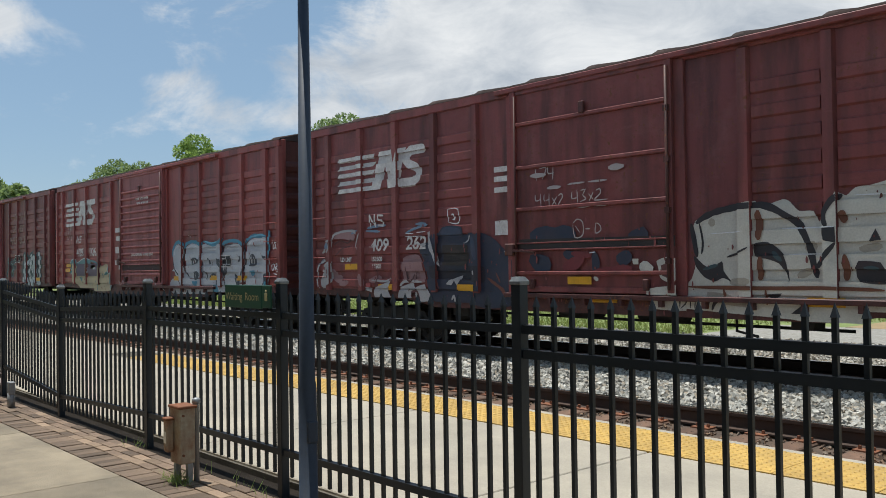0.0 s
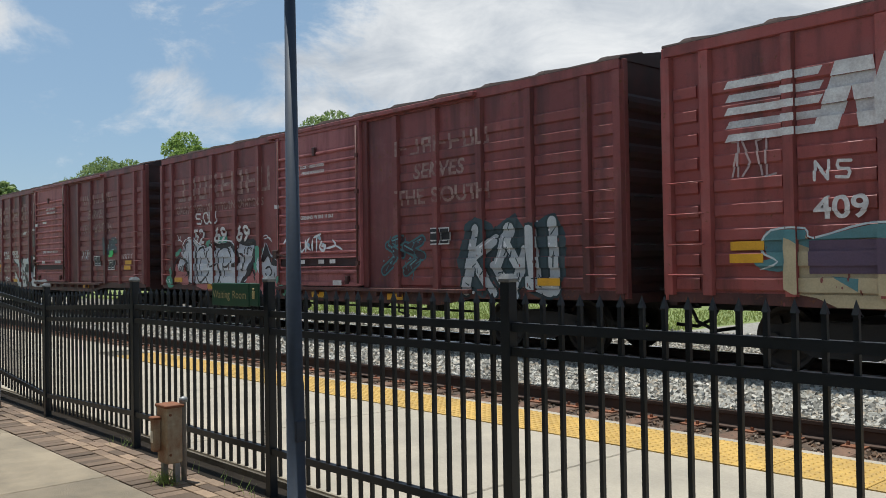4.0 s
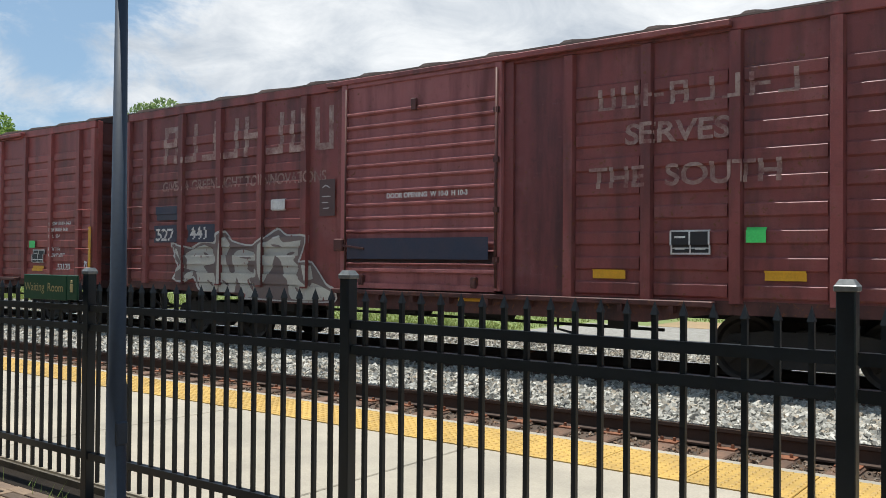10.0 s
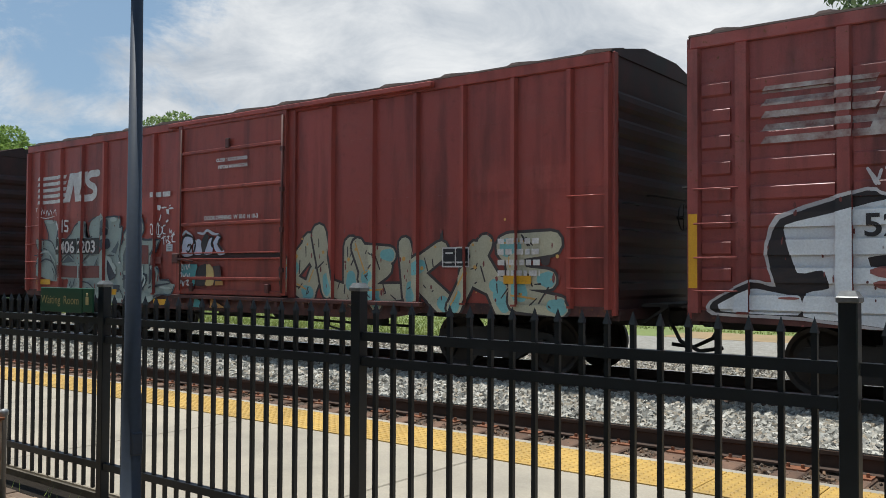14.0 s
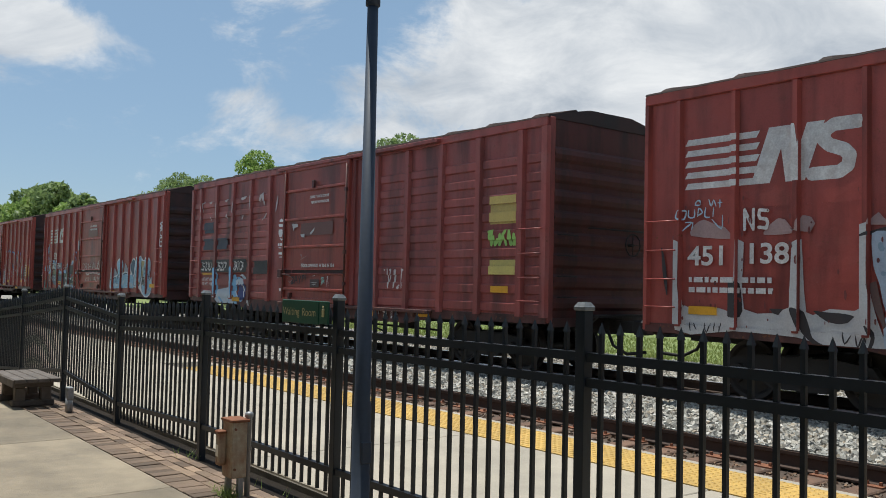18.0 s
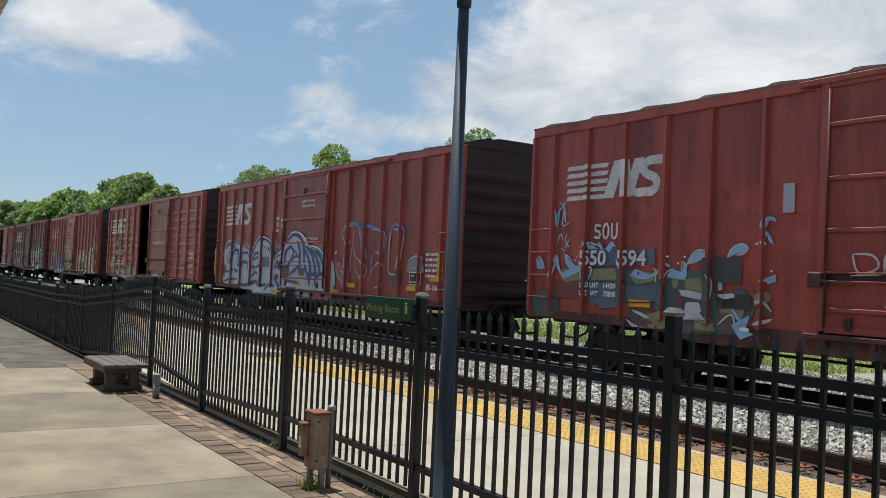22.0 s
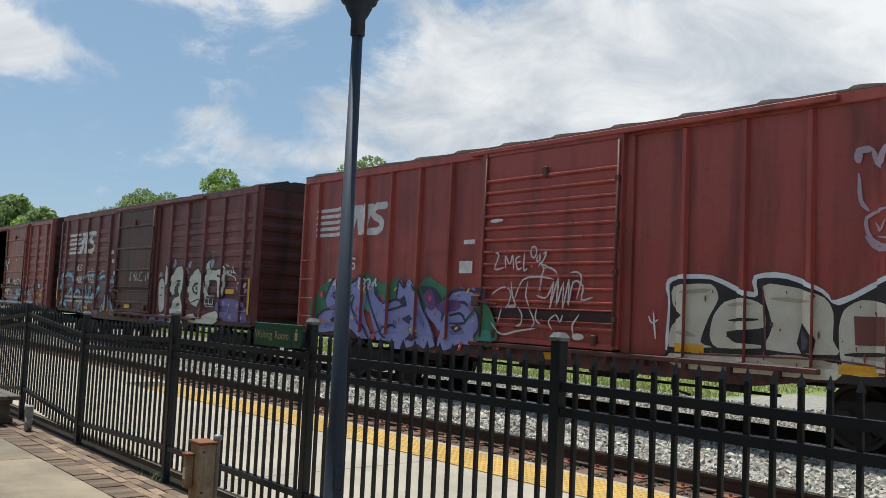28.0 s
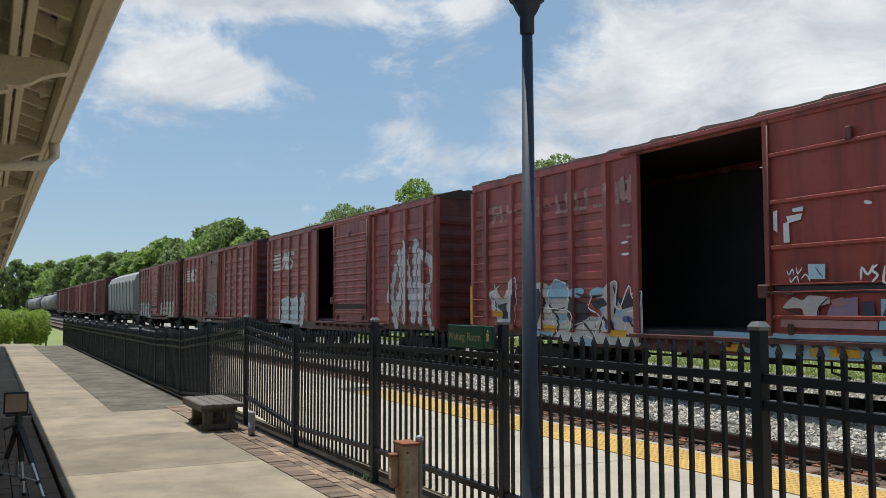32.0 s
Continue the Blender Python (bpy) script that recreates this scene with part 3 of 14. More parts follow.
def stones(name, count, x0, x1, y0, y1, z, r0, r1, mat, label, seed, dens=None):
    """Loose crushed stones, each a squashed lump of its own."""
    rng = np.random.default_rng(seed)
    base = np.array([(a, b, c) for a in (-1, 1) for b in (-1, 1) for c in (-1, 1)], float) * 0.62
    quads = [(0, 1, 3, 2), (4, 6, 7, 5), (0, 4, 5, 1), (2, 3, 7, 6), (0, 2, 6, 4), (1, 5, 7, 3)]
    n = count
    u = rng.random(n)
    px = x0 + (x1 - x0) * (u if dens is None else u ** dens)
    py = y0 + (y1 - y0) * rng.random(n)
    r = r0 + (r1 - r0) * rng.random(n) ** 1.5
    pz = z + r * (rng.random(n) * 0.6 - 0.1)
    v = base[None] * (0.78 + 0.5 * rng.random((n, 8, 1))) * np.array([1.2, 0.9, 0.72])
    q = rng.normal(size=(n, 4))
    q /= np.linalg.norm(q, axis=1, keepdims=True)
    w, a, b, c = q.T
    R = np.stack([1 - 2 * (b * b + c * c), 2 * (a * b - c * w), 2 * (a * c + b * w), 2 * (a * b + c * w), 1 - 2 * (a * a + c * c), 2 * (b * c - a * w), 2 * (a * c - b * w), 2 * (b * c + a * w), 1 - 2 * (a * a + b * b)], 1).reshape(n, 3, 3)
    v = np.einsum("nij,nkj->nki", R, v) * r[:, None, None] + np.stack([px, py, pz], 1)[:, None]
    faces = (np.array(quads)[None] + 8 * np.arange(n)[:, None, None]).reshape(-1, 4)
    me = bpy.data.meshes.new(name)
    me.from_pydata(v.reshape(-1, 3).tolist(), [], faces.tolist())
    me.materials.append(mat)
    return tagged(new(name, me), label, "ballast", "", "stuff")


stones("ballast_stones", 80000, 1.0, -75, 8.02, 10.95, -0.36, 0.022, 0.050, M["stones"], "grey crushed-stone ballast between the two tracks", 3, 1.7)
stones("track_stones", 24000, 1.0, -55, 5.66, 7.78, -0.384, 0.010, 0.026, M["brownstones"], "rust-stained ballast between the rails of the near track", 4, 1.6)
stones("far_ballast_stones", 42000, 1.0, -50, 12.8, 17.6, -0.385, 0.018, 0.042, M["stones"], "grey ballast beyond the freight train", 5, 1.5)


def verge_grass():
    """Short blades over the verge behind the train."""
    rng = np.random.default_rng(12)
    n = 40000
    x = 2 - 50 * rng.random(n) ** 1.1
    y = 17.75 + 7.5 * rng.random(n) ** 1.6
    keep = ~((x > -11.4) & (y < 24.1))
    x, y = x[keep], y[keep]
    n = len(x)
    h, w, a = 0.04 + 0.09 * rng.random(n), 0.012 + 0.012 * rng.random(n), rng.random(n) * 3.14
    lean = rng.normal(size=(n, 2)) * 0.04
    z = np.full(n, -0.40)
    v = np.stack([np.stack([x - w * np.cos(a), y - w * np.sin(a), z], 1), np.stack([x + w * np.cos(a), y + w * np.sin(a), z], 1), np.stack([x + lean[:, 0], y + lean[:, 1], z + h], 1)], 1)
    me = bpy.data.meshes.new("grass_blades")
    me.from_pydata(v.reshape(-1, 3).tolist(), [], np.arange(3 * n).reshape(n, 3).tolist())
    me.materials.append(M["blade"])
    tagged(new("grass_blades", me), "short green grass on the verge behind the tracks", "grass", "", "stuff")


verge_grass()


def ties():
    me_tie = None
    bm = bmesh.new()
    box(bm, -0.115, 0.115, -1.3, 1.3, -0.18, 0.0, 0.012)
    me_tie = to_mesh("tie", bm, M["tie"])
    bm = bmesh.new()
    box(bm, -0.10, 0.10, -0.19, 0.19, 0.0, 0.014)
    for a in (-0.12, 0.12):
        for b in (-0.06, 0.06):
            box(bm, b - 0.012, b + 0.012, a - 0.012, a + 0.012, 0.010, 0.045)
    me_plate = to_mesh("tie_plates", bm, M["plate"])
    rng = random.Random(5)
    for cy, x_end, z in ((NEAR_Y, -75, RAIL_Z - 0.172), (TRACK_Y, -55, RAIL_Z - 0.182)):
        x = 2.5
        while x > x_end:
            t = tagged(new("tie", me_tie), "weathered timber railway tie below the rails", "tie", "railway ties")
            t.location, t.rotation_euler = (x + rng.uniform(-0.03, 0.03), cy + rng.uniform(-0.04, 0.04), z), (0, 0, rng.uniform(-0.015, 0.015))
            if cy == NEAR_Y:
                for s in (-0.753, 0.753):
                    part("tie_plate", me_plate, None, t, "", (0, s, 0))
            x -= 0.52


ties()

# ---- the freight train ----
# the near side of a car is at local y = -1.53; z = 0 is the rail's top; x = 0 is the car's middle
HALF = 1.53
EAVE, SILL, PEAK = 4.385, 0.92, 4.62
POSTS_C = [0.04, 0.63, 1.76, 2.88, 4.00, 5.10]
POSTS_S = [0.04, 0.60, 1.50, 2.39, 3.28, 4.18, 5.10]
DOOR_A, DOOR_B = 6.02, 9.08
BEADS = [1.14 + 0.32 * i for i in range(9)]
BODY = 15.20
BEAD_OUT, POST_OUT = 0.030, 0.075
MESHES = {}


def shared(key, make):
    if key not in MESHES:
        MESHES[key] = make()
    return MESHES[key]


def post_mesh(mat, wide):
    def make():
        bm = bmesh.new()
        w = wide / 2
        prof = [(-w, 0.0), (-w + 0.02, -POST_OUT), (w - 0.02, -POST_OUT), (w, 0.0)]
        sweep(bm, prof, 1.00, EAVE - 0.16, "z", True)
        return to_mesh("side_post", bm, M[mat])
    return shared(("post", mat, wide), make)


def panel_mesh(mat, w, beaded):
    def make():
        bm = bmesh.new()
        if beaded:
            prof = [(0.0, 0.98)]
            for z in BEADS:
                prof += [(0.0, z - 0.085), (-BEAD_OUT, z - 0.06), (-BEAD_OUT, z + 0.072), (-BEAD_OUT * 0.55, z + 0.088), (0.0, z + 0.098)]
            prof.append((0.0, EAVE - 0.10))
            m = 0.10 if w > 0.7 else 0.14
            sweep(bm, prof, m, w - m, "x")
            for a, b in ((0.0, m), (w - m, w)):
                vs = [bm.verts.new(p) for p in ((a, 0, 0.98), (b, 0, 0.98), (b, 0, EAVE - 0.10), (a, 0, EAVE - 0.10))]
                bm.faces.new(vs)
            for z in BEADS:
                for xx in (m, w - m):
                    vs = [bm.verts.new(p) for p in ((xx, 0.0, z - 0.085), (xx, -BEAD_OUT, z - 0.06), (xx, -BEAD_OUT, z + 0.072), (xx, 0.0, z + 0.098))]
                    bm.faces.new(vs)
        else:
            n = 10
            for i in range(n):
                z0, z1 = 0.98 + (EAVE - 1.08) * i / n, 0.98 + (EAVE - 1.08) * (i + 1) / n
                rip = 0.004 * math.sin(i * 2.1)
                rip2 = 0.004 * math.sin((i + 1) * 2.1)
                vs = [bm.verts.new(p) for p in ((0, 0, z0), (w / 2, rip, z0), (w, 0, z0), (w, 0, z1), (w / 2, rip2, z1), (0, 0, z1))]
                bm.faces.new(vs)
        return to_mesh("side_panel", bm, M[mat])
    return shared(("panel", mat, round(w, 2), beaded), make)


def end_mesh(mat):
    def make():
        bm = bmesh.new()
        # the corrugated end: wide rounded ribs, facing +x
        prof = [(0.0, 0.95)]
        z = 1.12
        while z < 3.95:
            prof += [(0.0, z), (0.05, z + 0.05), (0.065, z + 0.13), (0.05, z + 0.21), (0.0, z + 0.26)]
            z += 0.36
        prof.append((0.0, EAVE - 0.02))
        rows = [[bm.verts.new((p[0], s, p[1])) for p in prof] for s in (-HALF + 0.10, HALF - 0.10)]
        for i in range(len(prof) - 1):
            f = bm.faces.new((rows[0][i], rows[1][i], rows[1][i + 1], rows[0][i + 1]))
        vs = [bm.verts.new(p) for p in ((0, -HALF, EAVE - 0.02), (0, HALF, EAVE - 0.02), (0, 0.55, PEAK - 0.03), (0, -0.55, PEAK - 0.03))]
        bm.faces.new(vs)
        bmesh.ops.remove_doubles(bm, verts=bm.verts, dist=0.0005)
        return to_mesh("end_wall", bm, M[mat])
    return shared(("end", mat), make)


def roof_mesh(mat):
    def make():
        bm = bmesh.new()
        L = BODY / 2 + 0.02
        prof = [(-HALF - 0.045, EAVE), (-HALF - 0.03, EAVE + 0.03), (-0.55, PEAK), (0.55, PEAK), (HALF + 0.03, EAVE + 0.03), (HALF + 0.045, EAVE), (HALF, EAVE - 0.02), (-HALF, EAVE - 0.02)]
        sweep(bm, prof, -L, L, "x", True)
        n = 13
        for i in range(n):
            x = -L + 0.35 + (2 * L - 0.7) * i / (n - 1)
            for s in (-1, 1):
                ps = [(s * 1.56, EAVE + 0.02), (s * 1.48, EAVE + 0.085), (s * 0.6, PEAK + 0.05), (s * 0.5, PEAK)]
                r0 = [bm.verts.new((x - 0.055 - 0.05 * (k0 == 0), a, b)) for k0, (a, b) in enumerate(ps)]
                r1 = [bm.verts.new((x + 0.055 + 0.05 * (k0 == 0), a, b)) for k0, (a, b) in enumerate(ps)]
                for k in range(3):
                    bm.faces.new((r0[k], r0[k + 1], r1[k + 1], r1[k]))
                bm.faces.new(r0)
                bm.faces.new(r1)
        me = to_mesh("roof", bm, M[mat])
        # the gable plates at both ends carry the end paint, soot and shade in one
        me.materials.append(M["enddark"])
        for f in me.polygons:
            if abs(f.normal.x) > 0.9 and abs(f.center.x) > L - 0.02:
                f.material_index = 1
        return me
    return shared(("roof", mat), make)


def door_mesh(mat, style):
    """The sheet of a sliding door 3.06 m wide. style: ribbed (many pressed ribs) or barred (flat, with bars across)."""
    def make():
        bm = bmesh.new()
        w, z0, z1, y = DOOR_B - DOOR_A, 1.08, EAVE - 0.13, -0.075
        prof = [(y, z0)]
        if style == "ribbed":
            z = 1.69
            while z < z1 - 0.42:
                prof += [(y, z), (y - 0.048, z + 0.03), (y - 0.048, z + 0.055), (y - 0.025, z + 0.073), (y, z + 0.084)]
                z += 0.205
        prof.append((y, z1))
        sweep(bm, prof, 0.09, w - 0.11, "x")
        return to_mesh("door_sheet", bm, M[mat])
    return shared(("door", mat, style), make)


def door_frame(door, mat, style):
    """Stiles, rails and bars that stiffen the door sheet."""
    w, z0, z1, y = DOOR_B - DOOR_A, 1.08, EAVE - 0.13, -0.075

    def stile(bm):
        box(bm, 0, 0.11, y - 0.045, 0.0, z0 - 0.02, z1 + 0.02, 0.008)

    def edge(bm):
        box(bm, 0.11, w - 0.11, y - 0.028, 0.0, -0.04, 0.05, 0.006)

    def bar(bm):
        box(bm, 0.10, w - 0.10, y - 0.05, y + 0.01, -0.028, 0.028, 0.008)
    for x in (0, w - 0.11):
        part("door_stile", small("door_stile", stile, mat), None, door, "", (x, 0, 0))
    for z in (z0, z1):
        part("door_rail", small("door_rail", edge, mat), None, door, "", (0, 0, z))
    # the opening lever's channel between two lips, its recess shade given as dark paint, and the roller brackets below
    # it
    za, zb = (1.705, 1.815) if style == "barred" else (1.43, 1.62)

    def channel(bm):
        box(bm, 0.11, w - 0.11, y - 0.012, y + 0.01, za, zb)

    def lip(bm):
        box(bm, 0.11, w - 0.11, y - 0.05, y + 0.01, -0.011, 0.011, 0.004)

    def bracket(bm):
        box(bm, -0.045, 0.045, y - 0.075, y + 0.01, 1.09, 1.25, 0.012)
        tube(bm, [(0, y - 0.085, 1.15), (0, y - 0.07, 1.15)], 0.035, 10)
    part("lever_channel", small("lever_channel_" + style, channel, "enddark"), None, door)
    for z in (za, zb):
        part("channel_lip", small("channel_lip", lip, mat), None, door, "", (0, 0, z))
    for x in (0.45, w - 0.45):
        part("roller_bracket", small("roller_bracket", bracket, "sill"), None, door, "", (x, 0, 0))
    if style == "ribbed":
        part("door_bar", small("door_bar", bar, mat), None, door, "", (0, 0, 1.33))
    if style == "barred":
        for z in DOOR_BARS:
            part("door_bar", small("door_bar", bar, mat), None, door, "", (0, 0, z))


DOOR_BARS = [1.34, 2.36, 3.03, 3.73]


def small(key, make_bm, mat):
    def make():
        bm = bmesh.new()
        make_bm(bm)
        return to_mesh(key, bm, M[mat])
    return shared((key, mat), make)


def rung_bm(bm):
    tube(bm, [(0.0, 0, 0), (0.0, -0.09, 0), (0.52, -0.09, 0), (0.52, 0, 0)], 0.011, 6)


def wheelset_bm(bm):
    for s in (-1, 1):
        prof = [(0.06, 0.0), (0.06, 0.10), (0.02, 0.14), (0.02, 0.33), (0.05, 0.37), (0.06, 0.419), (-0.03, 0.425), (-0.065, 0.447), (-0.075, 0.44), (-0.075, 0.36), (-0.03, 0.33), (-0.03, 0.0)]
        seg = 28
        rings = []
        for k in range(seg):
            a = 2 * math.pi * k / seg
            rings.append([bm.verts.new((r * math.cos(a), s * (0.73 + o), r * math.sin(a))) for o, r in prof[1:-1]])
        for k in range(seg):
            r0, r1 = rings[k], rings[(k + 1) % seg]
            for i in range(len(r0) - 1):
                bm.faces.new((r0[i], r0[i + 1], r1[i + 1], r1[i]))
        for k in range(3):
            a = 2 * math.pi * k / 3
            beam(bm, (0, s * 0.80, 0), (0.3 * math.cos(a), s * 0.765, 0.3 * math.sin(a)), 0.05, 0.02)
    tube(bm, [(0, -1.02, 0), (0, 1.02, 0)], 0.085, 12)


def truck_frame_bm(bm):
    for s in (-1, 1):
        y0, y1 = s * 0.93, s * 1.07
        pts = [(-1.12, 0.40), (-0.98, 0.60), (-0.55, 0.66), (0.55, 0.66), (0.98, 0.60), (1.12, 0.40), (0.98, 0.36), (0.72, 0.42), (0.40, 0.22), (-0.40, 0.22), (-0.72, 0.42), (-0.98, 0.36)]
        a = [bm.verts.new((x, min(y0, y1), z)) for x, z in pts]
        b = [bm.verts.new((x, max(y0, y1), z)) for x, z in pts]
        bm.faces.new(a)
        bm.faces.new(b[::-1])
        for i in range(len(pts)):
            j = (i + 1) % len(pts)
            bm.faces.new((a[i], a[j], b[j], b[i]))
        for k in (-0.15, 0, 0.15):
            tube(bm, [(k, s * 1.0, 0.26), (k, s * 1.0, 0.56)], 0.055, 8)
        for x in (-0.86, 0.86):
            tube(bm, [(x, s * 1.0, 0.42), (x, s * 1.16, 0.42)], 0.10, 10)
    box(bm, -0.18, 0.18, -1.05, 1.05, 0.46, 0.68)


WHEELS = []


def trucks(car, at):
    frame_me = small("truck_frame", truck_frame_bm, "under")
    wheel_me = small("wheelset", wheelset_bm, "wheel")
    for x in at:
        t = part("truck", frame_me, None, car, "sooty cast-steel truck frame", (x, 0, 0))
        for dx in (-0.86, 0.86):
            w = part("wheelset", wheel_me, None, t, "", (dx, 0, 0.42))
            WHEELS.append(w)


def underframe(car, body, deep=True):
    def centre(bm):
        box(bm, -body / 2 - 0.2, body / 2 + 0.2, -0.16, 0.16, 0.72, 1.0)
        for k in range(9):
            x = -body / 2 + 1.0 + (body - 2) * k / 8
            box(bm, x - 0.05, x + 0.05, -1.42, 1.42, 0.86, 0.98)
        box(bm, -1.25, -0.55, -0.95, -0.5, 0.60, 0.86, 0.05)
        tube(bm, [(0.3, -0.75, 0.72), (1.1, -0.75, 0.72)], 0.13, 12)
        tube(bm, [(-3.6, -0.5, 0.60), (3.4, -0.5, 0.56)], 0.025, 6)
        tube(bm, [(2.2, -1.3, 0.86), (2.2, -1.3, 0.56), (2.5, -1.3, 0.50)], 0.02, 6)
        box(bm, 2.9, 3.2, -1.2, -0.9, 0.6, 0.85)
        box(bm, -3.4, -3.0, -1.3, -1.05, 0.58, 0.88)
    part("underframe", small("underframe%.1f" % body, centre, "under"), None, car, "dark underframe with brake gear")

    def coupler(bm):
        beam(bm, (0, 0, 0.86), (0.62, 0, 0.86), 0.16, 0.20)
        box(bm, 0.55, 0.86, -0.14, 0.14, 0.74, 0.99, 0.04)
        tube(bm, [(0.2, -0.35, 0.82), (0.35, -0.36, 0.55), (0.6, -0.30, 0.42), (0.85, -0.1, 0.46)], 0.028, 8)
    me = small("coupler", coupler, "under")
    for s in (-1, 1):
        c = part("coupler", me, None, car, "", (s * (body / 2 + 0.1), 0, 0))
        c.rotation_euler = (0, 0, 0 if s > 0 else math.pi)


def boxcar(left, right, ribbed_side, paint, door_style, door_paint, label, open_shift=0.0, roof="roof"):
    car = thing("boxcar", label, "boxcar", "freight train cars")
    car["base_x"] = (left + right) / 2
    x0 = -BODY / 2
    posts = POSTS_C if ribbed_side else POSTS_S
    wide = 0.17 if ribbed_side else 0.10
    xs = posts + [BODY - p for p in reversed(posts)]
    # side sheets between the posts
    edges = [0.0] + posts[1:] + [DOOR_A]
    for side in (0, 1):
        spans = list(zip(edges, edges[1:]))
        spans += [(BODY - b, BODY - a) for a, b in reversed(spans)]
        for i, (a, b) in enumerate(spans):
            p = part("side_panel", panel_mesh("oxide_d" if paint == "oxide_b" and i == len(spans) // 2 else paint, b - a, ribbed_side and i != len(spans) // 2 - 1 and i != len(spans) // 2), None, car, "", (x0 + a, -HALF, 0))
            if side:
                p.location, p.rotation_euler = (x0 + b, HALF, 0), (0, 0, math.pi)
        for x in xs:
            p = part("side_post", post_mesh(paint, wide), None, car, "", (x0 + x, -HALF if not side else HALF, 0))
            if side:
                p.rotation_euler = (0, 0, math.pi)
        # door: closed, or slid along to leave the doorway open
        shift = open_shift if not side else 0.0
        d = part("door", door_mesh(door_paint, door_style), None, car, "", (x0 + DOOR_A + shift, -HALF - 0.01, 0))
        if side:
            d.location, d.rotation_euler = (x0 + DOOR_B, HALF + 0.01, 0), (0, 0, math.pi)
        if not side:
            door_frame(d, door_paint, door_style)

            def gear(bm):
                w = DOOR_B - DOOR_A
                tube(bm, [(0.14, -0.16, 1.10), (0.14, -0.16, EAVE - 0.2)], 0.016, 6)
                tube(bm, [(w - 0.06, -0.15, 1.10), (w - 0.06, -0.15, EAVE - 0.2)], 0.022, 6)
                for z in (1.5, 2.2, 2.9, 3.6):
                    box(bm, w - 0.10, w - 0.02, -0.17, -0.10, z - 0.04, z + 0.04)
                beam(bm, (0.0, -0.17, 1.72), (0.55, -0.17, 1.66), 0.03)
                box(bm, -0.10, 0.10, -0.19, -0.08, 1.62, 1.82, 0.02)
                box(bm, 1.45, 1.55, -0.15, -0.10, 3.74, 3.92, 0.01)
            part("door_gear", small("door_gear", gear, "sill"), None, d, "door lock rods and hasp")
    # jambs beside the doorway
    def jamb(bm):
        box(bm, 0.0, 0.16, -0.055, 0.04, 1.02, EAVE - 0.12, 0.008)
    for xx in (DOOR_A - 0.15, BODY - DOOR_A - 0.11):
        part("door_jamb", small("door_jamb", jamb, paint), None, car, "", (x0 + xx, -HALF, 0))
    # door tracks, sill and eave
    def upper_track(bm):
        box(bm, DOOR_A - 0.35, DOOR_B + 3.2, -0.14, 0.0, EAVE - 0.11, EAVE - 0.03, 0.01)
    part("upper_door_track", small("upper_track", upper_track, paint), None, car, "", (x0, -HALF, 0))

    def lower_track(bm):
        box(bm, DOOR_A - 0.2, DOOR_B + 3.0, -0.13, 0.0, 0.95, 1.02, 0.01)
        for k in range(9):
            x = DOOR_A + 0.1 + 0.68 * k
            box(bm, x - 0.03, x + 0.03, -0.12, 0.0, 0.86, 0.95)
    part("lower_door_track", small("lower_track", lower_track, "sill"), None, car, "", (x0, -HALF, 0))

    def sill(bm):
        pts = [(0.0, 1.03), (0.0, 0.90), (3.2, 0.86), (4.0, 0.73), (BODY - 4.0, 0.73), (BODY - 3.2, 0.86), (BODY, 0.90), (BODY, 1.03)]
        a = [bm.verts.new((x, -0.012, z)) for x, z in pts]
        b = [bm.verts.new((x, 0.05, z)) for x, z in pts]
        bm.faces.new(a)
        bm.faces.new(b[::-1])
        for i in range(len(pts)):
            j = (i + 1) % len(pts)
            bm.faces.new((a[i], a[j], b[j], b[i]))
    for s in (-1, 1):
        p = part("side_sill", small("side_sill", sill, "sill"), None, car, "", (x0 if s < 0 else -x0, s * HALF, 0))
        p.rotation_euler = (0, 0, 0 if s < 0 else math.pi)

    def eave(bm):
        box(bm, 0, BODY, -0.045, 0.03, EAVE - 0.15, EAVE + 0.005, 0.012)
    for s in (-1, 1):
        p = part("eave_rail", small("eave_rail", eave, paint), None, car, "", (x0 if s < 0 else -x0, s * HALF, 0))
        p.rotation_euler = (0, 0, 0 if s < 0 else math.pi)
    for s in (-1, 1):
        # ends painted darker than the sides, their shade put into the colour
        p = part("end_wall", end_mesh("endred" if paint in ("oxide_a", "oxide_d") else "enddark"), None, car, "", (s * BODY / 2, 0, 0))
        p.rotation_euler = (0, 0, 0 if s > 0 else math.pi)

        def corner(bm):
            box(bm, -0.06, 0.05, -0.055, 0.055, 0.92, EAVE, 0.01)
        for q in (-1, 1):
            part("corner_post", small("corner_post", corner, paint), None, car, "", (s * BODY / 2, q * (HALF - 0.055), 0))

        def end_sill(bm):
            box(bm, -0.05, 0.06, -HALF + 0.1, HALF - 0.1, 0.85, 1.0)
        part("end_sill", small("end_sill", end_sill, "enddark"), None, car, "", (s * BODY / 2, 0, 0))

        def platform(bm):
            box(bm, 0.06, 0.45, -0.75, 0.75, 1.02, 1.06)
            for y in (-0.7, 0.7):
                beam(bm, (0.06, y, 0.8), (0.4, y, 1.02), 0.03)
            for z in (1.35, 1.7, 2.05, 2.4):
                tube(bm, [(0.07, -1.35, z), (0.14, -1.35, z), (0.14, -0.95, z), (0.07, -0.95, z)], 0.011, 6)
            tube(bm, [(0.07, 1.40, 2.55), (0.16, 1.40, 2.55), (0.16, -0.6, 2.55), (0.07, -0.6, 2.55)], 0.014, 6)
            tube(bm, [(0.07, 0.45, 2.3), (0.17, 0.45, 2.3)], 0.03, 8)
            rim = [(0.17, 0.45 + 0.2 * math.cos(a * math.pi / 6), 2.3 + 0.2 * math.sin(a * math.pi / 6)) for a in range(13)]
